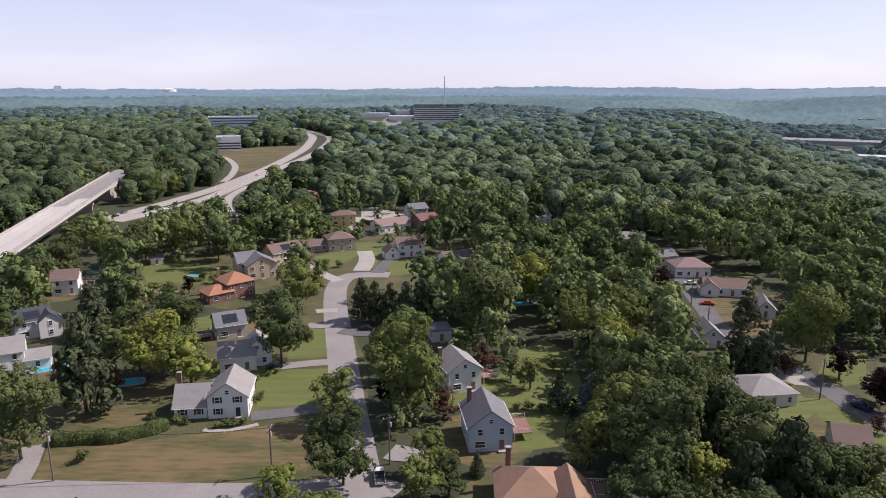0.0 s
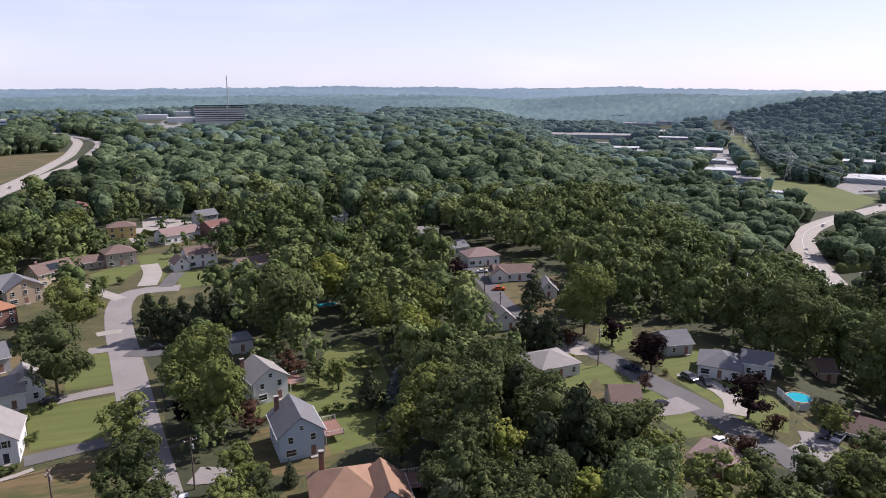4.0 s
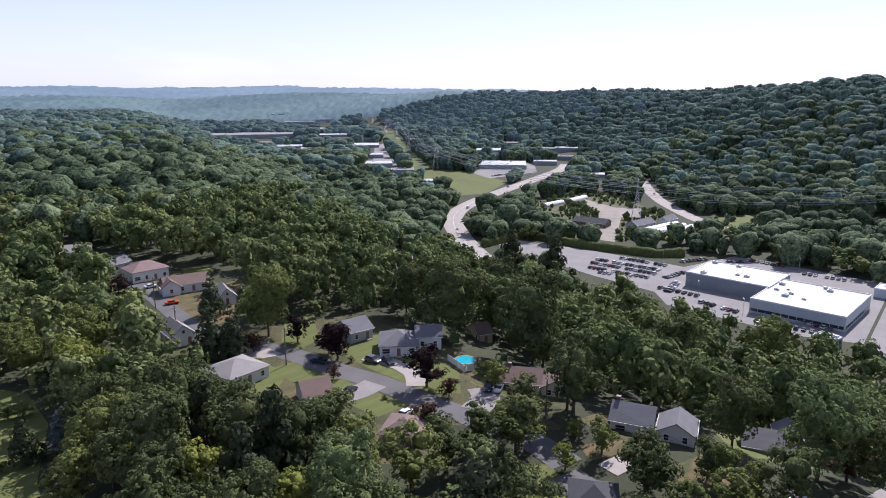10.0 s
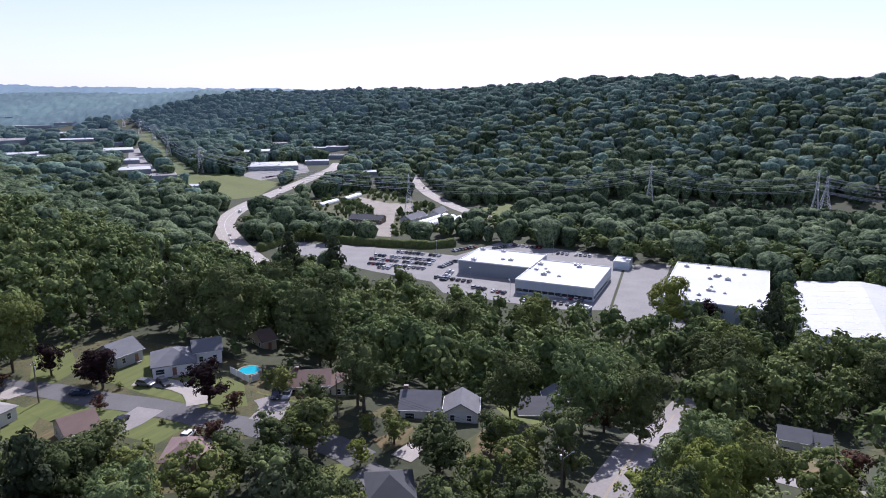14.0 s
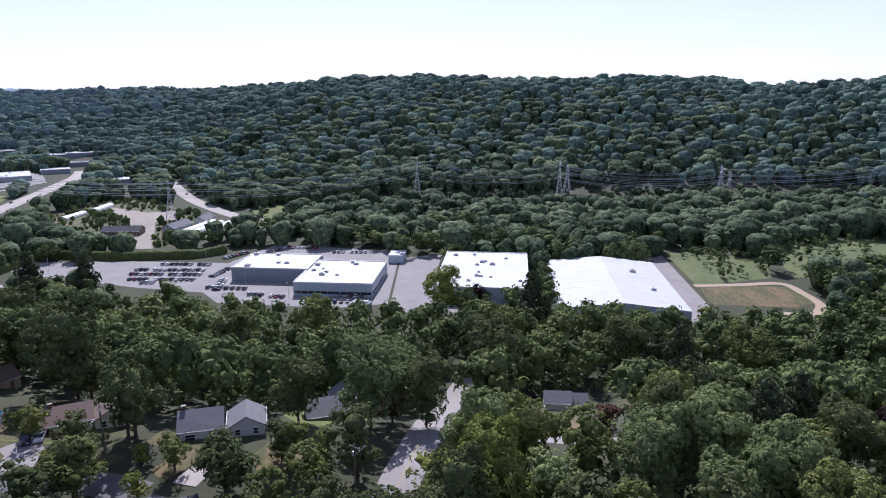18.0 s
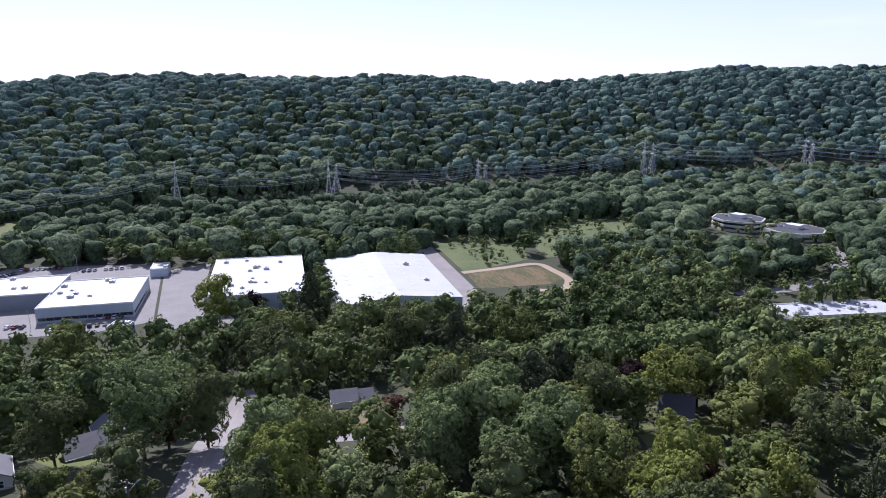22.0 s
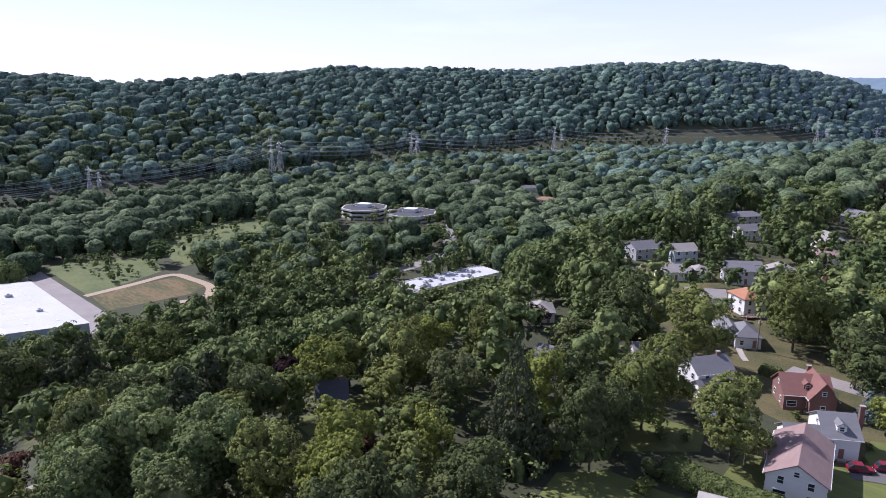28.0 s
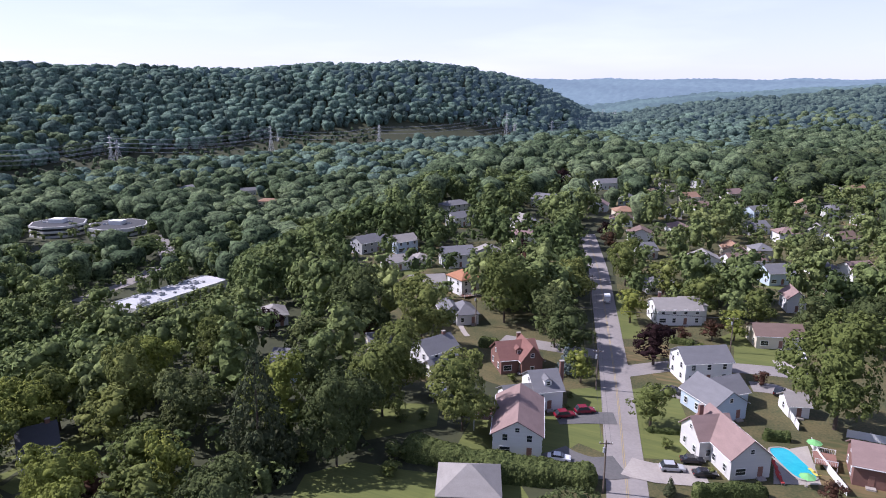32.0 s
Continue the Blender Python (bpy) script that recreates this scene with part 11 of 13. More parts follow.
tree("redleaf", 93.4, 133.5, 4.0, 2.1)
tree("oak", 119.8, 79.2, 19.0, 6.4)
tree("oak", 138.4, 135.1, 24.7, 11.0)
tree("oak", 140.4, 158.5, 18.5, 8.2)
tree("oak", 146.0, 110.9, 27.3, 12.1)
tree("oak", 206.8, 174.0, 25.7, 11.4)
tree("pine", 295.5, 241.8, 31.9, 10.0)
tree("pine", 301.6, 216.3, 31.0, 9.7)
tree("oak", 91.8, 81.9, 12.2, 5.4)
tree("oak", 99.8, 78.7, 12.5, 5.6)
tree("silver", 84.7, 74.7, 10.0, 4.4)
tree("pine", 48.2, 96.3, 18.7, 5.9)
tree("oak", 61.1, 102.8, 15.5, 6.9)
tree("oak", 71.8, 104.3, 14.1, 6.2)
tree("silver", 58.6, 79.7, 18.7, 8.3)
tree("maple", 73.6, 82.3, 14.0, 6.2)
tree("locust", 53.0, 88.8, 11.7, 5.2)
tree("locust", 82.9, 152.8, 3.6, 1.6)
tree("maple", 118.8, 101.1, 7.8, 3.5)
tree("redleaf", 117.2, 95.4, 2.7, 1.4)
tree("silver", 135.9, 33.1, 21.6, 9.6)
tree("silver", 116.6, 7.5, 18.1, 8.1)
tree("oak", 103.1, 51.7, 11.6, 5.2)
tree("locust", 111.6, 73.0, 4.6, 2.0)
tree("locust", 100.1, 67.4, 5.8, 2.6)
tree("maple", 115.0, 43.9, 9.6, 4.3)
tree("maple", 113.7, 37.0, 8.9, 3.9)
tree("maple", 96.6, 41.1, 10.4, 4.6)
tree("redleaf", 143.2, 29.7, 8.9, 4.7)
tree("oak", 137.1, 50.3, 16.8, 7.5)
tree("oak", 140.1, 21.2, 17.6, 7.8)
tree("maple", 260.5, 84.1, 24.3, 10.8)
tree("locust", 258.7, 83.3, 16.6, 7.4)
tree("oak", 229.0, 107.8, 26.7, 11.9)
tree("oak", 228.9, 8.4, 28.3, 12.6)
tree("locust", 316.3, 37.9, 25.3, 11.3)
tree("copper", 332.1, 22.6, 11.8, 5.9)
tree("pine", 296.9, -3.8, 30.3, 9.5)
tree("redleaf", 137.3, -17.9, 9.0, 4.7)
tree("silver", 110.5, -23.4, 15.8, 7.0)
tree("silver", 119.6, -36.7, 18.6, 8.3)
tree("silver", 107.3, -45.0, 18.1, 8.0)
tree("silver", 102.1, -5.1, 14.3, 6.3)
tree("locust", 99.0, 12.6, 14.9, 6.6)
tree("silver", 102.0, -33.0, 15.7, 7.0)
tree("copper", 149.2, -81.9, 10.0, 5.0)
tree("locust", 125.8, -78.3, 15.7, 7.0)
tree("oak", 104.4, 52.8, 12.2, 5.4)
tree("oak", 124.6, -60.1, 16.2, 7.2)
tree("pine", 138.8, -57.8, 17.7, 5.5)
tree("copper", 150.0, -58.2, 8.4, 4.2)
tree("maple", 240.1, -79.9, 26.8, 11.9)
tree("pine", 244.7, -58.0, 26.2, 8.2)
tree("cone", 258.0, -52.3, 20.6, 5.7)
tree("oak", 254.0, -38.1, 24.0, 10.7)
tree("maple", 264.0, 9.0, 24.6, 10.9)
tree("oak", 253.5, 19.8, 22.8, 10.1)
tree("maple", 105.2, 37.2, 10.9, 4.8)
tree("locust", 97.0, -63.7, 16.6, 7.4)
tree("cone", 78.4, -91.7, 30.2, 8.4)
tree("maple", 68.4, -120.8, 18.0, 8.0)
tree("maple", 49.8, -122.2, 18.3, 8.1)
tree("copper", 143.5, -78.8, 9.0, 4.5)
tree("locust", 128.1, -78.7, 15.3, 6.8)
tree("maple", 129.1, -88.0, 15.2, 6.8)
tree("oak", 96.0, -158.7, 21.5, 9.6)
tree("maple", 77.8, -160.3, 20.8, 9.2)
tree("maple", 63.8, -190.1, 23.1, 10.3)
tree("redleaf", 93.1, -157.9, 8.2, 4.3)
tree("oak", 44.3, -176.7, 18.3, 8.1)
tree("copper", 149.9, -56.0, 8.3, 4.2)
tree("silver", 115.9, -33.2, 19.1, 8.5)
tree("silver", 103.4, -38.4, 17.4, 7.7)
tree("silver", 104.0, -48.9, 15.0, 6.7)
tree("silver", 113.4, -24.7, 17.6, 7.8)
tree("maple", 119.9, -52.2, 13.9, 6.2)
tree("maple", 115.2, -121.7, 16.4, 7.3)
tree("locust", 119.3, -105.7, 16.3, 7.3)
tree("oak", 98.6, -93.8, 16.6, 7.4)
tree("maple", 110.0, -85.7, 14.0, 6.2)
tree("oak", 98.9, -136.1, 15.1, 6.7)
tree("maple", 81.0, -66.4, 14.5, 6.4)
tree("oak", 73.1, -77.8, 12.4, 5.5)
tree("maple", 89.6, -53.8, 13.1, 5.8)
tree("redleaf", 92.9, -68.1, 9.8, 5.2)
tree("oak", 72.9, -116.5, 9.9, 4.4)
tree("copper", 122.0, -150.6, 9.0, 4.5)
tree("copper", 17.4, -175.7, 12.1, 6.1)
tree("maple", 13.5, -140.9, 10.7, 4.8)
tree("maple", -22.8, -155.9, 26.8, 11.9)
tree("redleaf", 4.2, -200.4, 7.1, 3.8)
tree("locust", -1.6, -203.4, 9.8, 4.3)
tree("maple", 36.5, -246.3, 17.6, 7.8)
tree("locust", 32.3, -156.5, 9.2, 4.1)
tree("spruce", 36.6, -160.3, 9.2, 2.7)
tree("oak", 39.1, -169.2, 14.8, 6.6)
tree("redleaf", -8.6, -173.5, 4.2, 2.2)
tree("redleaf", 75.5, -244.9, 9.4, 4.9)
tree("redleaf", 51.8, -299.1, 9.0, 4.7)
tree("maple", 48.3, -217.6, 15.9, 7.1)
tree("locust", 28.3, -206.2, 11.6, 5.2)
tree("oak", -21.4, -210.3, 15.1, 6.7)
tree("maple", 7.8, -220.9, 14.9, 6.6)
tree("maple", 21.6, -237.5, 14.1, 6.3)
tree("oak", -26.4, -288.2, 16.9, 7.5)
tree("copper", 113.4, -444.1, 17.2, 8.6)
tree("oak", -35.6, -209.0, 16.8, 7.5)
tree("maple", -7.7, -217.7, 12.1, 5.4)
tree("redleaf", 11.9, -196.7, 4.7, 2.5)
tree("cone", 6.8, -116.3, 4.1, 1.2)
tree("redleaf", -19.8, -125.8, 4.7, 2.5)
tree("bush", 29.0, 167.0, 3.5, 2.2)
tree("bush", 31.8, 165.8, 3.5, 2.2)
tree("bush", 19.6, 143.9, 2.6, 1.6)
tree("bush", 17.0, 143.7, 2.2, 1.4)
tree("bush", 22.7, 143.2, 2.2, 1.4)
tree("bush", -47.4, 136.0, 2.0, 1.2)
tree("bush", -45.5, 136.1, 2.0, 1.2)
tree("bush", -49.0, 135.2, 1.7, 1.1)
tree("bush", -44.0, 137.0, 1.7, 1.1)
tree("bush", -44.3, 147.6, 2.1, 1.3)
tree("bush", -43.2, 149.4, 2.1, 1.3)
tree("bush", -47.0, 159.9, 2.0, 1.2)
tree("bush", -44.9, 162.9, 1.7, 1.1)
tree("bush", -43.1, 164.7, 1.7, 1.1)
tree("bush", -71.2, 121.3, 2.8, 1.7)
tree("bush", -64.8, 139.3, 2.1, 1.3)
tree("bush", -56.3, 136.9, 1.8, 1.1)
tree("bush", -58.4, 137.5, 2.0, 1.3)
tree("bush", -42.9, 271.4, 3.1, 1.9)
tree("bush", 7.5, 187.2, 5.9, 3.7)
tree("bush", -91.7, 250.9, 3.7, 2.3)
tree("bush", -86.6, 247.3, 3.7, 2.3)
tree("bush", -113.6, 242.0, 4.5, 2.8)
tree("bush", -81.2, 154.1, 3.6, 2.2)
tree("bush", -50.2, 260.1, 3.3, 2.1)
tree("bush", 122.7, 108.7, 3.9, 2.4)
tree("bush", 95.2, 115.6, 1.3, 0.8)
tree("bush", 103.4, 139.2, 1.8, 1.1)
tree("bush", 119.1, 86.0, 2.2, 1.4)
tree("bush", 112.1, 73.7, 1.6, 1.0)
tree("bush", 202.9, 17.0, 2.5, 1.5)
tree("bush", 220.6, 19.4, 2.7, 1.7)
tree("bush", 63.4, -120.1, 2.9, 1.8)
tree("bush", 69.8, -115.4, 2.5, 1.5)
tree("bush", 59.5, -123.5, 2.1, 1.3)
tree("bush", 48.0, -150.6, 2.1, 1.3)
tree("bush", 60.8, -151.2, 2.2, 1.4)
tree("bush", 9.3, -132.9, 2.5, 1.5)
tree("bush", 7.5, -163.7, 1.7, 1.1)
tree("bush", 6.8, -191.1, 2.5, 1.6)
tree("bush", 9.2, -192.5, 2.2, 1.4)
tree("bush", 0.2, -126.2, 1.6, 1.0)
tree("bush", -3.7, -123.6, 1.4, 0.8)
tree("bush", -6.5, -124.0, 1.4, 0.8)
tree("bush", -7.9, -125.7, 1.2, 0.7)
tree("bush", 12.5, -174.0, 2.0, 1.3)
tree("bush", 32.6, -147.3, 1.6, 1.0)
tree("bush", 31.9, -141.5, 1.3, 0.8)
tree("bush", 57.4, -106.1, 4.2, 2.6)
tree("bush", 55.6, -100.6, 3.6, 2.3)
tree("bush", 75.5, -89.7, 4.1, 2.5)
tree("bush", 73.7, -97.6, 4.2, 2.6)

tree("maple", 70.7, 93.8, 12.6, 5.5)
tree("oak", 83.2, 83.0, 12.2, 5.4)
tree("maple", 98.2, 78.1, 12.0, 5.5)
tree("pine", 85.5, 70.8, 10.8, 3.5)
tree("maple", 121.3, -69.0, 13.5, 5.3)
tree("oak", 129.8, -62.3, 14.3, 6.0)

# ---- more garden trees and street trees ----
tree("oak", -85.8, 166.7, 13, 6.5)
tree("maple", -77.2, 162.1, 13.5, 6.8)
tree("oak", -68.9, 163.1, 14, 7)
tree("oak", -91.0, 184.8, 12, 6)
tree("pine", -106.6, 196.4, 15, 4.5)
tree("oak", -75.7, 189.5, 11, 5.5)
tree("oak", -152.8, 234.0, 13, 6.5)
tree("maple", -54.0, 172.2, 5, 2.6)
tree("maple", -97.6, 218.2, 9, 4)
tree("oak", -116.6, 234.6, 12, 5.5)
tree("copper", -91.1, 234.4, 7, 3.0)
tree("copper", -113.0, 238.0, 6, 2.6)
tree("oak", -118.0, 171.9, 9, 5)
tree("maple", -45.6, 235.1, 9, 4.2)
tree("redleaf", -80.1, 154.5, 5, 2.4)
tree("oak", 92.7, -354.1, 13, 6.5)
tree("copper", 81.3, -267.4, 9, 4.2)
tree("copper", 59.2, -325.1, 8, 4)
tree("oak", 127.2, -275.5, 13, 6.5)
tree("oak", 122.2, 82.5, 14, 5.5)
tree("oak", 144.3, 105.9, 14, 5.5)
tree("oak", 185.3, 115.7, 13, 5)
tree("oak", 219.8, 81.7, 13, 5)
tree("oak", 113.0, 30.4, 15, 5.5)
tree("oak", 110.9, 85.5, 11, 4.5)
tree("maple", 110.0, 65.5, 8, 3.5)
tree("oak", 116.5, 46.6, 9, 3.5)

# ---- hedges, vehicles, poles ----
hedge([(-81.3, 128.5), (-74.8, 129.1), (-68.0, 129.7), (-63.0, 132.6), (-59.7, 135.9)], 3.2, 2.2, "long clipped hedge along a dry lawn", "hedge")
hedge([(57.3, -109.6), (50.6, -109.9), (43.2, -109.6), (35.4, -110.2), (27.2, -112.2), (19.4, -114.1)], 6.0, 3.6, "tall rounded hedge along a smooth lawn", "hedge")
hedge([(13.9, -138.4), (8.9, -139.6), (3.9, -141.4)], 1.3, 1.0, "low clipped hedge beside a lawn", "hedge")
hedge([(-8.6, -145.0), (-14.0, -146.4)], 1.6, 2.2, "clipped hedge at a pool terrace", "hedge")
hedge([(64.2, -169.2), (58.5, -170.9)], 3.0, 2.4, "clipped square hedge by a house", "hedge")
hedge([(351.6, 314.7), (400.5, 312.8), (400.1, 261.5), (412.8, 213.2), (428.0, 200.8)], 7.0, 5.0, "long tall hedge beside the car park", "hedge")
hedge([(-44.8, 366.4), (-25.2, 351.4), (-14.3, 341.2)], 2.5, 2.2, "dark hedge beside a turning place", "hedge")
hedge([(-68.4, 336.5), (-54.9, 323.7), (-40.5, 330.1)], 3.0, 2.5, "dark hedge between gardens", "hedge")
hedge([(15.4, -194.5), (8.5, -194.7)], 2.0, 1.6, "clipped hedge in front of a house", "hedge")
hedge([(3.1, -117.2), (-2.9, -120.4), (-9.4, -122.6)], 2.4, 2.4, "thick hedge at a drive", "hedge")
car("white", -12.0, 115.5, 100, "pickup")
car("black", -23.2, 196.8, 0, "saloon")
car("black", -44.3, 167.6, 24, "saloon")
car("orange", 90.6, 222.5, -13, "saloon")
car("white", 93.3, 247.2, -1, "saloon")
car("black", 91.5, 124.2, 20, "saloon")
car("grey", 107.4, 135.1, -80, "estate")
car("black", 109.8, 131.5, -106, "estate")
car("navy", 96.7, 144.7, -62, "saloon")
car("black", 116.6, 101.9, -147, "estate")
car("silver", 118.1, 99.8, -153, "saloon")
car("white", 93.0, 105.9, 13, "saloon")
car("black", 82.0, 164.9, -27, "saloon")
car("red", 31.4, -137.4, -145, "estate")
car("red", 27.8, -141.3, -148, "estate")
car("white", 28.0, -119.3, -167, "saloon")
car("silver", 7.3, -124.7, -161, "estate")
car("black", 4.0, -129.2, -163, "saloon")
car("black", 1.4, -125.2, -160, "saloon")
car("black", 10.6, -160.2, 163, "saloon")
car("black", -12.5, -170.2, -105, "estate")
car("white", -18.7, -196.5, 95, "saloon")
car("white", 38.9, -224.9, -77, "van")
car("black", -176.3, 414.0, 77, "saloon")
car("grey", -187.5, 394.3, 76, "saloon")
car("black", -173.8, 508.4, 82, "saloon")
car("white", -156.1, 466.7, 90, "saloon")
car("white", -169.0, 406.1, 73, "saloon")
car("silver", -156.1, 569.3, 87, "saloon")
car("black", -187.4, 383.4, 75, "saloon")
car("silver", 341.3, 315.9, 55, "saloon")
car("white", 381.5, 368.5, 49, "saloon")
car("white", 460.0, 430.2, 28, "van")
car("grey", 591.5, 491.9, 15, "saloon")
car("white", 641.0, 498.3, 17, "saloon")
car("black", 605.2, 300.7, -136, "saloon")
car("grey", 661.8, 349.8, -144, "saloon")
car("silver", 541.1, 225.0, -126, "saloon")
car_row((375.6, 236.5), (380.6, 193.1), 15, 7, 760)
car_row((366.2, 234.1), (370.7, 190.5), 15, 6, 752)
car_row((355.5, 229.0), (359.8, 189.5), 13, 6, 748)
car_row((390.6, 227.7), (393.2, 195.4), 11, 5, 800)
car_row((444.6, 167.0), (443.7, 142.1), 8, -2, 1000)
car_row((434.4, 129.4), (437.0, 102.3), 9, 5, 1085)
car_row((325.9, 114.9), (330.5, 89.6), 8, 10, 1020)
car_row((363.1, 173.7), (340.7, 168.3), 7, -76, 895)
car_row((342.2, 107.8), (339.1, 84.4), 8, -8, 470)
car_row((336.5, 148.2), (333.8, 126.2), 7, -7, 330)
car_row((366.7, 183.3), (385.5, 181.0), 7, 83, 181)
car_row((409.0, 194.5), (428.0, 186.0), 7, 66, 182)
car_row((429.0, 173.0), (438.0, 166.5), 4, 54, 183)
car_row((349.4, 221.2), (351.9, 206.4), 5, 8, 184)
car_row((345.5, 176.5), (346.0, 152.0), 7, 2, 185)
car_row((648.0, 566.0), (690.0, 561.0), 13, 96, 186)
car_row((700.0, 566.0), (742.0, 588.0), 13, 118, 187)
car_row((560.0, 676.0), (592.0, 656.0), 9, 55, 188)
pole(-73.1, 114.5, 80, 10.5, False)
pole(-32.5, 116.5, 80, 10.5, False)
pole(-10.4, 120.6, 20, 10.5, False)
pole(17.9, -112.0, 20, 10.5, False)
pole(28.0, -154.4, 20, 10.5, False)
pole(43.2, -218.9, 20, 10.5, False)
pole(-0.9, -193.1, 20, 10.5, False)
pole(70.7, -183.7, 60, 10.5, False)
pole(106.0, 28.9, 60, 10.5, True)
pole(114.5, 82.8, 40, 10.5, False)
pole(163.0, 61.8, 50, 10.5, False)
pole(84.9, 222.4, 30, 10.5, False)
pole(77.3, 188.6, 30, 10.5, False)
pole(89.7, 149.7, 30, 10.5, False)
wire((-74.0, 114.5, height(-73.1, 114.5) + 10.0), (-33.4, 116.5, height(-32.5, 116.5) + 10.0), 0.9, 0.022)
wire((-73.1, 114.5, height(-73.1, 114.5) + 10.0), (-32.5, 116.5, height(-32.5, 116.5) + 10.0), 0.9, 0.022)
wire((-72.2, 114.5, height(-73.1, 114.5) + 10.0), (-31.6, 116.5, height(-32.5, 116.5) + 10.0), 0.9, 0.022)
wire((-33.4, 116.5, height(-32.5, 116.5) + 10.0), (-11.3, 120.6, height(-10.4, 120.6) + 10.0), 0.9, 0.022)
wire((-32.5, 116.5, height(-32.5, 116.5) + 10.0), (-10.4, 120.6, height(-10.4, 120.6) + 10.0), 0.9, 0.022)
wire((-31.6, 116.5, height(-32.5, 116.5) + 10.0), (-9.5, 120.6, height(-10.4, 120.6) + 10.0), 0.9, 0.022)
wire((17.0, -112.0, height(17.9, -112.0) + 10.0), (27.1, -154.4, height(28.0, -154.4) + 10.0), 0.9, 0.022)
wire((17.9, -112.0, height(17.9, -112.0) + 10.0), (28.0, -154.4, height(28.0, -154.4) + 10.0), 0.9, 0.022)
wire((18.8, -112.0, height(17.9, -112.0) + 10.0), (28.9, -154.4, height(28.0, -154.4) + 10.0), 0.9, 0.022)
wire((27.1, -154.4, height(28.0, -154.4) + 10.0), (42.3, -218.9, height(43.2, -218.9) + 10.0), 0.9, 0.022)
wire((28.0, -154.4, height(28.0, -154.4) + 10.0), (43.2, -218.9, height(43.2, -218.9) + 10.0), 0.9, 0.022)
wire((28.9, -154.4, height(28.0, -154.4) + 10.0), (44.1, -218.9, height(43.2, -218.9) + 10.0), 0.9, 0.022)
wire((105.1, 28.9, height(106.0, 28.9) + 10.0), (113.6, 82.8, height(114.5, 82.8) + 10.0), 0.9, 0.022)
wire((106.0, 28.9, height(106.0, 28.9) + 10.0), (114.5, 82.8, height(114.5, 82.8) + 10.0), 0.9, 0.022)
wire((106.9, 28.9, height(106.0, 28.9) + 10.0), (115.4, 82.8, height(114.5, 82.8) + 10.0), 0.9, 0.022)
wire((113.6, 82.8, height(114.5, 82.8) + 10.0), (162.1, 61.8, height(163.0, 61.8) + 10.0), 0.9, 0.022)
wire((114.5, 82.8, height(114.5, 82.8) + 10.0), (163.0, 61.8, height(163.0, 61.8) + 10.0), 0.9, 0.022)
wire((115.4, 82.8, height(114.5, 82.8) + 10.0), (163.9, 61.8, height(163.0, 61.8) + 10.0), 0.9, 0.022)
wire((-1.8, -193.1, height(-0.9, -193.1) + 10.0), (69.8, -183.7, height(70.7, -183.7) + 10.0), 0.9, 0.022)
wire((-0.9, -193.1, height(-0.9, -193.1) + 10.0), (70.7, -183.7, height(70.7, -183.7) + 10.0), 0.9, 0.022)
wire((-0.0, -193.1, height(-0.9, -193.1) + 10.0), (71.6, -183.7, height(70.7, -183.7) + 10.0), 0.9, 0.022)
pylon(524.0, 292.4, 30, 36.1, -38.0)
pylon(631.7, 102.9, 17, 42.6, -36.9)
pylon(619.3, -29.0, 9, 43.9, -37.5)
pylon(675.6, -183.4, 12, 34.8, -36.6)
pylon(693.3, -378.8, 5, 52.0, -36.7)
pylon(711.4, -599.1, -6, 45.4, -35.7)
pylon(647.5, -826.6, -20, 43.5, -33.2)
pylon(563.2, -1002.6, -25, 33.7, -28.5)
pylon(434.5, -1278.2, -25, 52.0, -35.1)
wire((519.6, 289.9, -16.9), (627.3, 100.4, -9.3), 7, 0.11, "power_line", "pale high-voltage line between pylons", "metal", 14)
wire((528.3, 294.8, -16.9), (636.0, 105.4, -9.3), 7, 0.11, "power_line", "pale high-voltage line between pylons", "metal", 14)
wire((518.7, 289.4, -11.4), (626.5, 100.0, -3.8), 7, 0.11, "power_line", "pale high-voltage line between pylons", "metal", 14)
wire((529.2, 295.3, -11.4), (636.9, 105.9, -3.8), 7, 0.11, "power_line", "pale high-voltage line between pylons", "metal", 14)
wire((520.1, 290.2, -5.9), (627.8, 100.7, 1.7), 7, 0.11, "power_line", "pale high-voltage line between pylons", "metal", 14)
wire((527.8, 294.5, -5.9), (635.5, 105.1, 1.7), 7, 0.11, "power_line", "pale high-voltage line between pylons", "metal", 14)
wire((626.7, 103.4, -9.3), (614.3, -28.6, -8.6), 7, 0.11, "power_line", "pale high-voltage line between pylons", "metal", 14)
wire((636.6, 102.5, -9.3), (624.3, -29.5, -8.6), 7, 0.11, "power_line", "pale high-voltage line between pylons", "metal", 14)
wire((625.7, 103.5, -3.8), (613.3, -28.5, -3.1), 7, 0.11, "power_line", "pale high-voltage line between pylons", "metal", 14)
wire((637.6, 102.4, -3.8), (625.3, -29.6, -3.1), 7, 0.11, "power_line", "pale high-voltage line between pylons", "metal", 14)
wire((627.3, 103.3, 1.7), (614.9, -28.6, 2.4), 7, 0.11, "power_line", "pale high-voltage line between pylons", "metal", 14)
wire((636.1, 102.5, 1.7), (623.7, -29.4, 2.4), 7, 0.11, "power_line", "pale high-voltage line between pylons", "metal", 14)
wire((614.6, -30.7, -8.6), (670.9, -185.1, -16.8), 7, 0.11, "power_line", "pale high-voltage line between pylons", "metal", 14)
wire((624.0, -27.3, -8.6), (680.3, -181.7, -16.8), 7, 0.11, "power_line", "pale high-voltage line between pylons", "metal", 14)
wire((613.7, -31.1, -3.1), (669.9, -185.4, -11.3), 7, 0.11, "power_line", "pale high-voltage line between pylons", "metal", 14)
wire((625.0, -27.0, -3.1), (681.2, -181.3, -11.3), 7, 0.11, "power_line", "pale high-voltage line between pylons", "metal", 14)
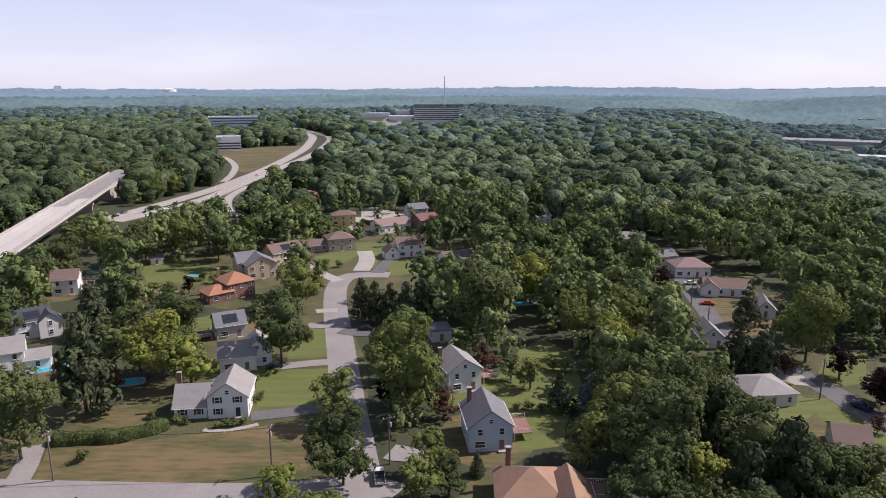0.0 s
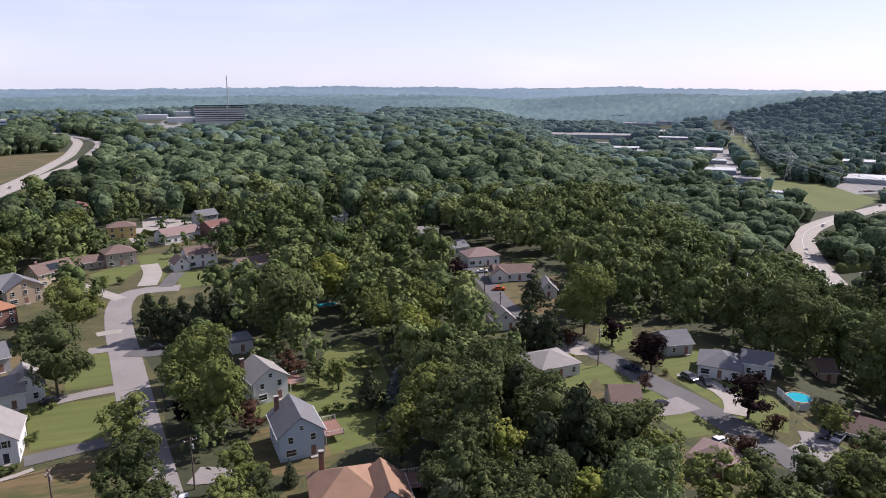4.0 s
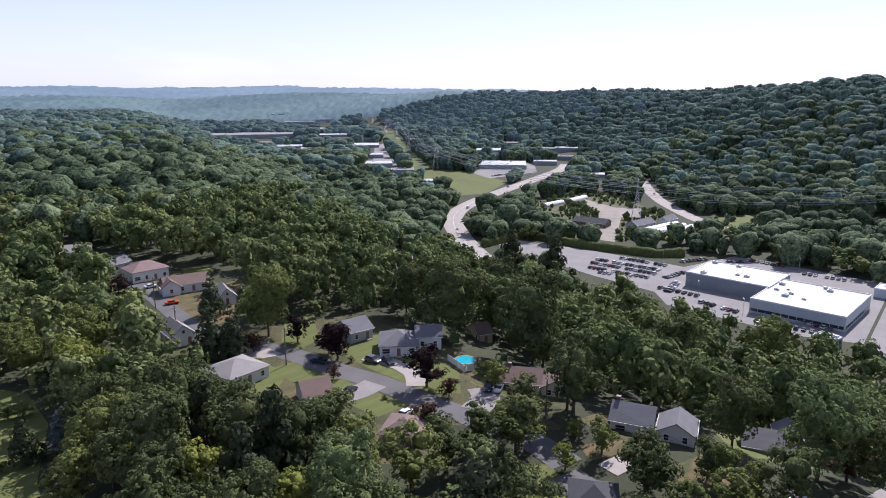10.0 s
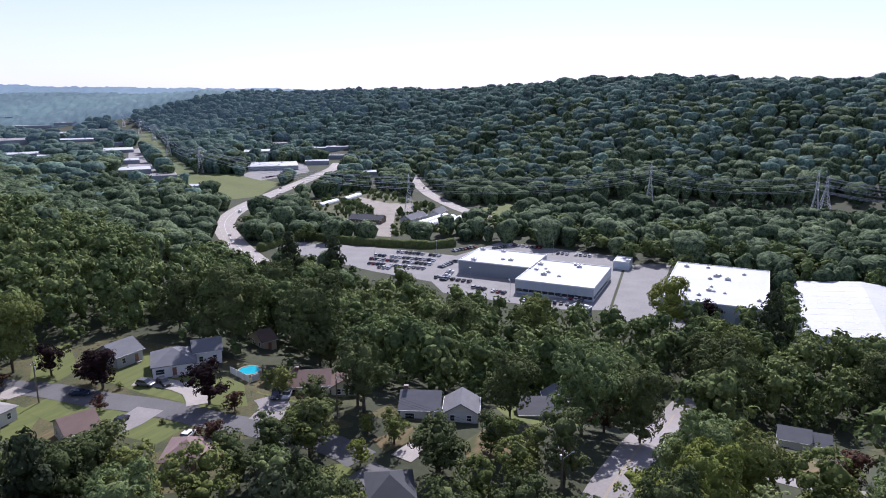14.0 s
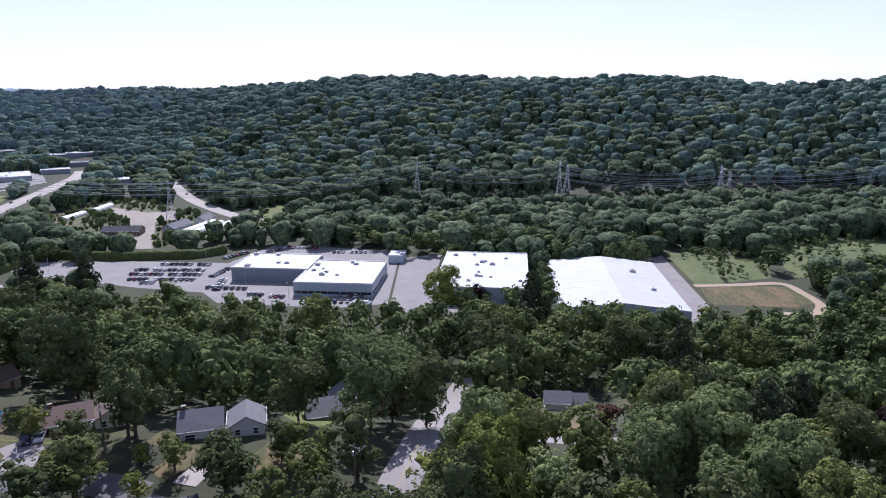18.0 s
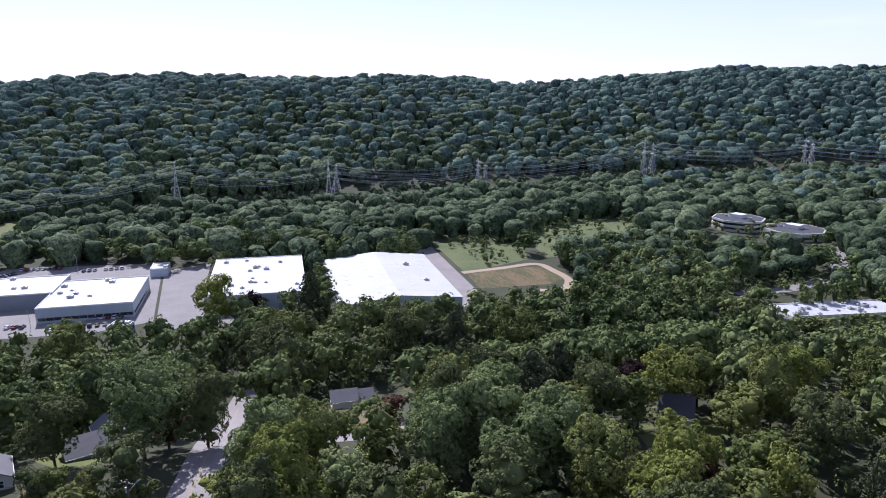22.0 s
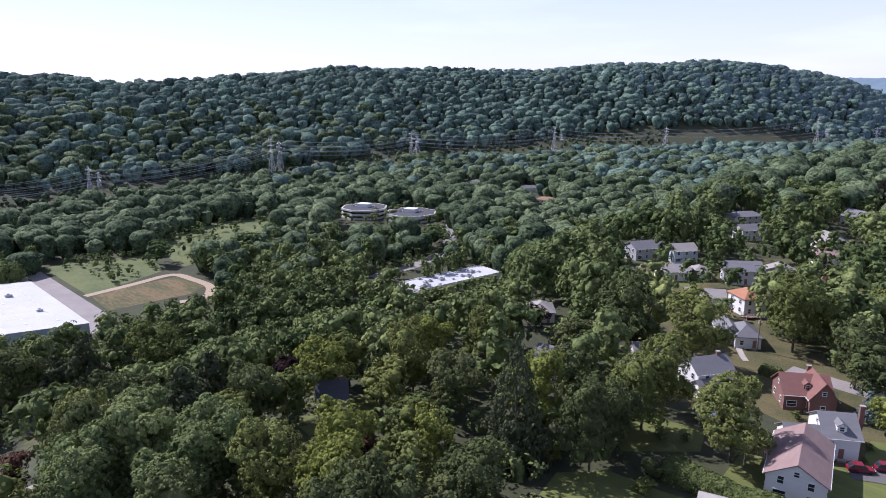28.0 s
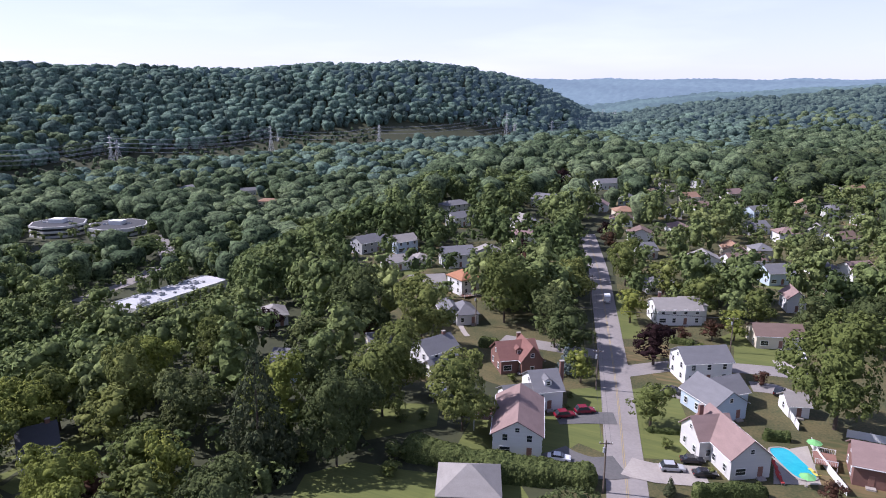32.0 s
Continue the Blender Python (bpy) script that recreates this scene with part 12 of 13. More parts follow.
wire((615.2, -30.5, 2.4), (671.4, -184.9, -5.8), 7, 0.11, "power_line", "pale high-voltage line between pylons", "metal", 14)
wire((623.5, -27.5, 2.4), (679.7, -181.9, -5.8), 7, 0.11, "power_line", "pale high-voltage line between pylons", "metal", 14)
wire((670.6, -183.8, -16.8), (688.3, -379.2, 0.3), 7, 0.11, "power_line", "pale high-voltage line between pylons", "metal", 14)
wire((680.5, -182.9, -16.8), (698.3, -378.3, 0.3), 7, 0.11, "power_line", "pale high-voltage line between pylons", "metal", 14)
wire((669.6, -183.9, -11.3), (687.3, -379.3, 5.8), 7, 0.11, "power_line", "pale high-voltage line between pylons", "metal", 14)
wire((681.5, -182.8, -11.3), (699.3, -378.2, 5.8), 7, 0.11, "power_line", "pale high-voltage line between pylons", "metal", 14)
wire((671.2, -183.8, -5.8), (688.9, -379.2, 11.3), 7, 0.11, "power_line", "pale high-voltage line between pylons", "metal", 14)
wire((679.9, -183.0, -5.8), (697.7, -378.4, 11.3), 7, 0.11, "power_line", "pale high-voltage line between pylons", "metal", 14)
wire((688.3, -379.2, 0.3), (706.4, -599.5, -5.2), 7, 0.11, "power_line", "pale high-voltage line between pylons", "metal", 14)
wire((698.3, -378.4, 0.3), (716.3, -598.6, -5.2), 7, 0.11, "power_line", "pale high-voltage line between pylons", "metal", 14)
wire((687.3, -379.3, 5.8), (705.4, -599.5, 0.3), 7, 0.11, "power_line", "pale high-voltage line between pylons", "metal", 14)
wire((699.3, -378.3, 5.8), (717.3, -598.6, 0.3), 7, 0.11, "power_line", "pale high-voltage line between pylons", "metal", 14)
wire((688.9, -379.1, 11.3), (707.0, -599.4, 5.8), 7, 0.11, "power_line", "pale high-voltage line between pylons", "metal", 14)
wire((697.7, -378.4, 11.3), (715.7, -598.7, 5.8), 7, 0.11, "power_line", "pale high-voltage line between pylons", "metal", 14)
wire((706.5, -597.7, -5.2), (642.7, -825.2, -4.7), 7, 0.11, "power_line", "pale high-voltage line between pylons", "metal", 14)
wire((716.2, -600.4, -5.2), (652.4, -827.9, -4.7), 7, 0.11, "power_line", "pale high-voltage line between pylons", "metal", 14)
wire((705.6, -597.4, 0.3), (641.8, -824.9, 0.8), 7, 0.11, "power_line", "pale high-voltage line between pylons", "metal", 14)
wire((717.1, -600.7, 0.3), (653.3, -828.2, 0.8), 7, 0.11, "power_line", "pale high-voltage line between pylons", "metal", 14)
wire((707.1, -597.9, 5.8), (643.3, -825.4, 6.3), 7, 0.11, "power_line", "pale high-voltage line between pylons", "metal", 14)
wire((715.6, -600.2, 5.8), (651.8, -827.7, 6.3), 7, 0.11, "power_line", "pale high-voltage line between pylons", "metal", 14)
wire((643.0, -824.4, -4.7), (558.7, -1000.5, -9.8), 7, 0.11, "power_line", "pale high-voltage line between pylons", "metal", 14)
wire((652.1, -828.7, -4.7), (567.7, -1004.8, -9.8), 7, 0.11, "power_line", "pale high-voltage line between pylons", "metal", 14)
wire((642.1, -824.0, 0.8), (557.8, -1000.0, -4.3), 7, 0.11, "power_line", "pale high-voltage line between pylons", "metal", 14)
wire((653.0, -829.1, 0.8), (568.6, -1005.2, -4.3), 7, 0.11, "power_line", "pale high-voltage line between pylons", "metal", 14)
wire((643.6, -824.6, 6.3), (559.3, -1000.7, 1.2), 7, 0.11, "power_line", "pale high-voltage line between pylons", "metal", 14)
wire((651.5, -828.5, 6.3), (567.2, -1004.5, 1.2), 7, 0.11, "power_line", "pale high-voltage line between pylons", "metal", 14)
wire((558.7, -1000.5, -9.8), (430.0, -1276.0, 1.9), 7, 0.11, "power_line", "pale high-voltage line between pylons", "metal", 14)
wire((567.8, -1004.8, -9.8), (439.1, -1280.3, 1.9), 7, 0.11, "power_line", "pale high-voltage line between pylons", "metal", 14)
wire((557.8, -1000.1, -4.3), (429.1, -1275.6, 7.4), 7, 0.11, "power_line", "pale high-voltage line between pylons", "metal", 14)
wire((568.7, -1005.2, -4.3), (440.0, -1280.7, 7.4), 7, 0.11, "power_line", "pale high-voltage line between pylons", "metal", 14)
wire((559.2, -1000.8, 1.2), (430.6, -1276.3, 12.9), 7, 0.11, "power_line", "pale high-voltage line between pylons", "metal", 14)
wire((567.2, -1004.5, 1.2), (438.5, -1280.0, 12.9), 7, 0.11, "power_line", "pale high-voltage line between pylons", "metal", 14)
pylon(678.9, -39.2, 17, 28.5, -32.3)
pylon(731.2, -207.2, 9, 26.0, -39.9)
pylon(741.3, -415.8, 3, 37.6, -32.7)
pylon(752.0, -643.8, -7, 26.0, -26.6)
pylon(682.6, -888.0, -20, 26.0, -32.2)
pylon(592.1, -1078.1, -28, 26.0, -36.5)
pylon(441.2, -1349.7, -29, 26.0, -32.5)
wire((674.1, -40.7, -18.8), (726.4, -208.7, -28.9), 7, 0.11, "power_line", "pale high-voltage line between pylons", "metal", 14)
wire((683.6, -37.7, -18.8), (736.0, -205.7, -28.9), 7, 0.11, "power_line", "pale high-voltage line between pylons", "metal", 14)
wire((673.1, -41.0, -13.3), (725.5, -209.0, -23.4), 7, 0.11, "power_line", "pale high-voltage line between pylons", "metal", 14)
wire((684.6, -37.4, -13.3), (736.9, -205.4, -23.4), 7, 0.11, "power_line", "pale high-voltage line between pylons", "metal", 14)
wire((674.7, -40.5, -7.8), (727.0, -208.5, -17.9), 7, 0.11, "power_line", "pale high-voltage line between pylons", "metal", 14)
wire((683.1, -37.9, -7.8), (735.4, -205.9, -17.9), 7, 0.11, "power_line", "pale high-voltage line between pylons", "metal", 14)
wire((726.2, -207.5, -28.9), (736.3, -416.1, -10.1), 7, 0.11, "power_line", "pale high-voltage line between pylons", "metal", 14)
wire((736.2, -207.0, -28.9), (746.3, -415.6, -10.1), 7, 0.11, "power_line", "pale high-voltage line between pylons", "metal", 14)
wire((725.2, -207.5, -23.4), (735.3, -416.1, -4.6), 7, 0.11, "power_line", "pale high-voltage line between pylons", "metal", 14)
wire((737.2, -206.9, -23.4), (747.3, -415.6, -4.6), 7, 0.11, "power_line", "pale high-voltage line between pylons", "metal", 14)
wire((726.8, -207.4, -17.9), (736.9, -416.1, 0.9), 7, 0.11, "power_line", "pale high-voltage line between pylons", "metal", 14)
wire((735.6, -207.0, -17.9), (745.7, -415.6, 0.9), 7, 0.11, "power_line", "pale high-voltage line between pylons", "metal", 14)
wire((736.3, -416.1, -10.1), (747.1, -644.1, -15.6), 7, 0.11, "power_line", "pale high-voltage line between pylons", "metal", 14)
wire((746.3, -415.6, -10.1), (757.0, -643.6, -15.6), 7, 0.11, "power_line", "pale high-voltage line between pylons", "metal", 14)
wire((735.3, -416.1, -4.6), (746.1, -644.1, -10.1), 7, 0.11, "power_line", "pale high-voltage line between pylons", "metal", 14)
wire((747.3, -415.6, -4.6), (758.0, -643.6, -10.1), 7, 0.11, "power_line", "pale high-voltage line between pylons", "metal", 14)
wire((736.9, -416.1, 0.9), (747.7, -644.0, -4.6), 7, 0.11, "power_line", "pale high-voltage line between pylons", "metal", 14)
wire((745.7, -415.6, 0.9), (756.4, -643.6, -4.6), 7, 0.11, "power_line", "pale high-voltage line between pylons", "metal", 14)
wire((747.2, -642.5, -15.6), (677.8, -886.6, -21.2), 7, 0.11, "power_line", "pale high-voltage line between pylons", "metal", 14)
wire((756.9, -645.2, -15.6), (687.4, -889.3, -21.2), 7, 0.11, "power_line", "pale high-voltage line between pylons", "metal", 14)
wire((746.3, -642.2, -10.1), (676.8, -886.3, -15.7), 7, 0.11, "power_line", "pale high-voltage line between pylons", "metal", 14)
wire((757.8, -645.5, -10.1), (688.3, -889.6, -15.7), 7, 0.11, "power_line", "pale high-voltage line between pylons", "metal", 14)
wire((747.8, -642.6, -4.6), (678.3, -886.8, -10.2), 7, 0.11, "power_line", "pale high-voltage line between pylons", "metal", 14)
wire((756.3, -645.0, -4.6), (686.8, -889.2, -10.2), 7, 0.11, "power_line", "pale high-voltage line between pylons", "metal", 14)
wire((678.1, -885.8, -21.2), (587.6, -1075.9, -25.5), 7, 0.11, "power_line", "pale high-voltage line between pylons", "metal", 14)
wire((687.1, -890.1, -21.2), (596.6, -1080.2, -25.5), 7, 0.11, "power_line", "pale high-voltage line between pylons", "metal", 14)
wire((677.1, -885.4, -15.7), (586.7, -1075.5, -20.0), 7, 0.11, "power_line", "pale high-voltage line between pylons", "metal", 14)
wire((688.0, -890.6, -15.7), (597.5, -1080.7, -20.0), 7, 0.11, "power_line", "pale high-voltage line between pylons", "metal", 14)
wire((678.6, -886.1, -10.2), (588.1, -1076.2, -14.5), 7, 0.11, "power_line", "pale high-voltage line between pylons", "metal", 14)
wire((686.5, -889.9, -10.2), (596.1, -1080.0, -14.5), 7, 0.11, "power_line", "pale high-voltage line between pylons", "metal", 14)
wire((587.8, -1075.7, -25.5), (436.9, -1347.3, -21.5), 7, 0.11, "power_line", "pale high-voltage line between pylons", "metal", 14)
wire((596.5, -1080.5, -25.5), (445.6, -1352.1, -21.5), 7, 0.11, "power_line", "pale high-voltage line between pylons", "metal", 14)
wire((586.9, -1075.2, -20.0), (436.0, -1346.8, -16.0), 7, 0.11, "power_line", "pale high-voltage line between pylons", "metal", 14)
wire((597.4, -1081.0, -20.0), (446.5, -1352.6, -16.0), 7, 0.11, "power_line", "pale high-voltage line between pylons", "metal", 14)
wire((588.3, -1076.0, -14.5), (437.4, -1347.6, -10.5), 7, 0.11, "power_line", "pale high-voltage line between pylons", "metal", 14)
wire((596.0, -1080.2, -14.5), (445.1, -1351.8, -10.5), 7, 0.11, "power_line", "pale high-voltage line between pylons", "metal", 14)
pylon(390.3, -1448.3, -3, 36.5, -41.5)
pylon(365.3, -1864.6, -5, 36.4, -27.6)
pylon(347.5, -1949.3, -12, 29.2, -27.2)
wire((385.3, -1448.0, -20.0), (360.3, -1864.3, -6.2), 7, 0.11, "power_line", "pale high-voltage line between pylons", "metal", 14)
wire((395.2, -1448.6, -20.0), (370.3, -1864.9, -6.2), 7, 0.11, "power_line", "pale high-voltage line between pylons", "metal", 14)
wire((384.3, -1448.0, -14.5), (359.3, -1864.2, -0.7), 7, 0.11, "power_line", "pale high-voltage line between pylons", "metal", 14)
wire((396.2, -1448.7, -14.5), (371.3, -1864.9, -0.7), 7, 0.11, "power_line", "pale high-voltage line between pylons", "metal", 14)
wire((385.9, -1448.1, -9.0), (360.9, -1864.3, 4.8), 7, 0.11, "power_line", "pale high-voltage line between pylons", "metal", 14)
wire((394.6, -1448.6, -9.0), (369.7, -1864.8, 4.8), 7, 0.11, "power_line", "pale high-voltage line between pylons", "metal", 14)
wire((360.4, -1863.5, -6.2), (342.6, -1948.2, -13.0), 7, 0.11, "power_line", "pale high-voltage line between pylons", "metal", 14)
wire((370.2, -1865.6, -6.2), (352.4, -1950.3, -13.0), 7, 0.11, "power_line", "pale high-voltage line between pylons", "metal", 14)
wire((359.4, -1863.3, -0.7), (341.6, -1948.0, -7.5), 7, 0.11, "power_line", "pale high-voltage line between pylons", "metal", 14)
wire((371.1, -1865.8, -0.7), (353.3, -1950.5, -7.5), 7, 0.11, "power_line", "pale high-voltage line between pylons", "metal", 14)
wire((361.0, -1863.7, 4.8), (343.2, -1948.4, -2.0), 7, 0.11, "power_line", "pale high-voltage line between pylons", "metal", 14)
wire((369.6, -1865.5, 4.8), (351.8, -1950.2, -2.0), 7, 0.11, "power_line", "pale high-voltage line between pylons", "metal", 14)
NORTH_LINE = ((524.0, 292.4, 36.0), (648.0, 668.0, 34.0), (790.0, 880.0, 34.0), (960.0, 1105.0, 36.0), (1130.0, 1345.0, 38.0), (1262.0, 1560.0, 38.0))
for k, (x, y, tall) in enumerate(NORTH_LINE):
    if k:
        pylon(x, y, -38, tall)
        ax, ay, at = NORTH_LINE[k - 1]
        for f, span in ((0.66, 5.2), (0.79, 6.2), (0.92, 4.6)):
            for side_of in (-1, 1):
                wire((ax + side_of * span * 0.8, ay - side_of * span * 0.6, height(ax, ay) + at * f - 1.6), (x + side_of * span * 0.8, y - side_of * span * 0.6, height(x, y) + tall * f - 1.6),
                     7, 0.16, "power_line", "pale high-voltage line between pylons", "metal", 14)
viaduct((-169.2, 233.2), (-245.2, 517.0), 9.0)
for k, (x, y) in enumerate(((-203, 449), (-213, 474), (-219, 496), (-228, 522), (-190, 447), (-199, 472), (-206, 496), (-184, 462), (-234, 542), (-215, 540), (-263, 528), (-258, 505), (-268, 548), (-250, 566), (-236, 562))):
    tree(("oak", "maple", "oak")[k % 3], x, y, 17 + 4 * math.sin(k * 2.3), 7.6 + 1.2 * math.sin(k * 1.7))
for x, y in ((-170, 302), (-163, 314), (-176, 322), (-160, 298)):
    tree("maple", x, y, 12.5, 6.0)
swimming_pool(-13.9, -136.9, -62, 11.5, 4.6, "bright blue rounded swimming pool on a terrace", False)
swimming_pool(-103.6, 167.4, 40, 9.0, 4.5, "turquoise garden swimming pool beside a white house", False)
swimming_pool(125.4, 117.9, 0, 5.5, 5.5, "round above-ground pool with blue water", True)
swimming_pool(27.7, 223.2, 10, 7.0, 3.6, "turquoise swimming pool between trees", False)
swimming_pool(-97.5, 257.7, 0, 5.0, 3.0, "small pale blue garden pool", False)
swimming_pool(-78.5, 158.4, 20, 7.0, 4.0, "covered green-blue swimming pool", False)
swimming_pool(-139.1, 263.3, 0, 6.0, 3.5, "small blue garden pool behind trees", False)
octagon(464.8, -338.5, 20.0, 8.2)
octagon(428.8, -360.2, 22.0, 6.0)
mast(2.2, 1400.0, 62.0, 36.0)
trailer(467.3, -82.2, -88)
fence([(-12.9, -165.7), (-14.4, -157.4), (-15.8, -151.6)], "white panelled fence between gardens")
fence([(-17.7, -146.2), (-18.7, -140.7), (-20.8, -133.6), (-22.4, -128.8)], "white panelled fence beside a pool terrace")
fence([(-24.9, -153.2), (-29.0, -153.2), (-32.9, -153.0)], "white panelled back garden fence")
fence([(122.6, 121.7), (120.3, 113.4), (123.8, 112.3)], "weathered garden fence by a round pool")
parasol(-15.9, -129.4, "green")
parasol(-18.0, -143.8, "green")
lounger(-17.2, -134.9, 30, "yellow")
lounger(-17.8, -133.5, 30, "yellow")
lounger(-11.1, -132.1, 200, "red")
lounger(-11.2, -130.1, 200, "red")
lounger(-11.7, -128.7, 200, "red")
lounger(-10.7, -134.2, 200, "red")
shelter(61.1, -135.3, 35)
street_light(361.4, 282.6, 40)
street_light(366.7, 258.0, 40)
street_light(362.8, 228.4, 40)
street_light(366.0, 200.9, 40)
street_light(343.8, 151.9, 40)
street_light(330.2, 122.8, 40)
street_light(397.2, 200.8, 40)
street_light(438.3, 132.5, 40)

# ---- woods ----
clear((226, -6), (232, -35), (159, -25), (130, -20), (130, -11), (151, -5))
clear((204, -6), (209, -31), (143, -22), (117, -18), (117, -10), (136, -4))
clear((68, -85), (70, -95), (64, -102), (54, -104), (48, -105), (47, -100), (50, -82))
clear((58, -73), (61, -81), (55, -88), (46, -89), (41, -91), (40, -86), (43, -70))
# the cleared strip under the power lines at the foot of the ridge
WAYS.append(([(560.0, 240.0), (645.0, 105.0), (655.0, -35.0), (712.0, -195.0), (727.0, -400.0), (742.0, -620.0), (676.0, -860.0), (590.0, -1045.0), (450.0, -1320.0)], 30.0))
mix = ("maple", "oak", "oak", "oak", "locust", "maple", "pine", "oak", "oak")
near = scatter(62, 150, 10.0, 3)
for k, (x, y, h, r) in enumerate(near):
    tree(mix[k % len(mix)], x, y, h, r)
far_trees("undergrowth", "shrubs and saplings filling the woods", scatter(62, 260, 7.2, 4, low=True), 85, 0.6, M["woods"], 4, lumps=3, rings=3, around=5)
near, middle = scatter(150, 420, 10.6, 5), scatter(420, 900, 11.4, 6)
ridge = np.vstack([scatter(900, 2100, 19.0, 7, -38, 40), scatter(900, 2100, 13.0, 9, 40, 194)])
pick = np.random.default_rng(66)
late = smooth(330, 420, np.hypot(near[:, 0], near[:, 1])) * 0.5 > pick.random(len(near))
early = (1 - smooth(420, 540, np.hypot(middle[:, 0], middle[:, 1]))) * 0.5 > pick.random(len(middle))
near, middle = np.vstack([near[~late], middle[early]]), np.vstack([middle[~early], near[late]])
far_trees("woods_near", "dense green broadleaf woods on the valley side", near, 230, 0.6, M["woods"], 5, lumps=7, rings=4, around=5)
# neighbouring canopies mingle over broad belts, easing the step between their haze tints
late = smooth(620, 900, np.hypot(middle[:, 0], middle[:, 1])) * 0.5 > pick.random(len(middle))
early = (1 - smooth(900, 1180, np.hypot(ridge[:, 0], ridge[:, 1]))) * 0.5 > pick.random(len(ridge))
middle, ridge = np.vstack([middle[~late], ridge[early]]), np.vstack([ridge[~early], middle[late]])
# the western part takes a darker leaf colour
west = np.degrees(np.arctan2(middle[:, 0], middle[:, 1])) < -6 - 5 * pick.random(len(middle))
far_trees("woods_hillside", "darker green woods on a hillside", middle[west], 26, 0.9, M["hill_woods"], 16, rings=5, around=7, kinds=12)
middle = middle[~west]
far_trees("woods_middle", "dense green woods across the valley floor", middle, 20, 0.9, M["mid_haze_woods"], 6, rings=5, around=7, kinds=12)
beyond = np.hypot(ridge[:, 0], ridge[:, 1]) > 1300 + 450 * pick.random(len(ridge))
far_trees("woods_distant", "woods on far slopes with haze tint and glow", ridge[beyond], 5, 1.1, M["distant_woods"], 10, rings=4, around=7, kinds=10)
ridge = ridge[~beyond]
west = np.degrees(np.arctan2(ridge[:, 0], ridge[:, 1])) < -4 - 6 * pick.random(len(ridge))
far_trees("woods_slope", "green woods on a rising slope", ridge[west], 9, 1.1, M["mid_haze_woods"], 17, rings=4, around=7, kinds=12)
ridge = ridge[~west]
far_trees("woods_ridge", "wooded ridge tinted blue-green for haze", ridge, 7, 1.1, M["far_haze_woods"], 7, rings=4, around=7, kinds=14)


def hill_cover(name, label, near, far, rows, rough, material, seed):
    """The crowns of far-off woods as one rolling, uneven sheet over the hills."""
    rg = np.random.default_rng(seed)
    a = np.radians(np.arange(-42, 198, 0.22))
    r, a = np.meshgrid(np.geomspace(near, far, rows), a, indexing="ij")
    x, y = r * np.sin(a), r * np.cos(a)
    z = ground(x, y) + 9 + rg.uniform(-1, 1, x.shape) * rough + 4 * np.sin(x / 61 + 2 * np.sin(y / 97)) * np.sin(y / 53)
    z[0], z[-1] = z[0] - 22, z[-1] - 60
    me = grid_mesh(name, np.stack([x, y, z], -1).reshape(-1, 3), *x.shape, material)
    att = me.attributes.new("tone", "FLOAT", "POINT")
    att.data.foreach_set("value", np.clip(0.5 + 0.3 * np.sin(x / 170 + 3 * np.sin(y / 310)) + rg.uniform(-0.35, 0.35, x.shape), 0, 1).ravel().astype(np.float32))
    return tagged(new(name, me), label, "woods", kind="stuff")


for k, (a, b) in enumerate((((560, 240), (645, 105)), ((645, 105), (655, -35)), ((655, -35), (712, -195)), ((712, -195), (727, -400)), ((727, -400), (742, -620)), ((742, -620), (676, -860)), ((676, -860), (590, -1045)))):
    far_trees("shrubs", "low green scrub under a power line", strewn(90, 60 + k, 2.0, 4.0, (a[0] - 24, a[1]), (a[0] + 24, a[1]), (b[0] + 24, b[1]), (b[0] - 24, b[1])), 12, 1.0, M["mid_haze_woods"], 60 + k, rings=3, around=6)
hill_cover("woods_backdrop", "woods towards the horizon with haze tint and glow", 2080, 3300, 44, 6.0, M["backdrop_woods"], 8)
hill_cover("hills_backdrop", "wooded horizon hills with haze blue and glow", 3300, 4900, 30, 5.0, M["backdrop_hills"], 9)
far_trees("shrubs", "scattered shrubs on a rough meadow", strewn(55, 41, 1.5, 4.0, (463, -96), (470, -111), (452, -156), (412, -147), (395, -114)), 40, 0.8, M["woods"], 41, lumps=3, rings=3, around=5)
far_trees("shrubs", "scattered shrubs and small trees on rough ground", strewn(110, 42, 1.8, 5.0, (483, -166), (519, -216), (529, -250), (496, -280), (422, -234), (414, -192), (404, -157)), 40, 0.8, M["woods"], 42, lumps=3, rings=3, around=5)
beds = np.vstack([strewn(420, 43, 0.8, 2.2, *NURSERY), strewn(120, 47, 1.8, 4.2, *NURSERY)])
open_bed = ~inside(YARD, beds[:, 0], beds[:, 1])
for x, y, r in ((531, 385, 14), (572, 385, 15), (485, 256, 12), (505, 256, 12), (520, 254, 10), (485, 248, 11), (510, 247, 11), (510, 240, 10), (473, 303, 16), (495, 271, 13), (526, 264, 11)):
    open_bed &= np.hypot(beds[:, 0] - x, beds[:, 1] - y) > r
far_trees("shrubs", "rows of nursery shrubs and young trees", beds[open_bed], 24, 0.8, M["woods"], 43, rings=3, around=6)
far_trees("shrubs", "trees and shrubs around an office car park", strewn(120, 45, 2.2, 5.0, (446, -299), (378, -341), (331, -336), (300, -300), (292, -233), (331, -225)), 40, 0.8, M["woods"], 45, lumps=3, rings=3, around=5)
far_trees("shrubs", "low scrub in the power line corridor", strewn(60, 44, 2.0, 4.0, (1319, 1674), (1341, 1633), (1199, 1388), (641, 672), (623, 686), (848, 998)), 40, 0.8, M["woods"], 44, lumps=3, rings=3, around=5)
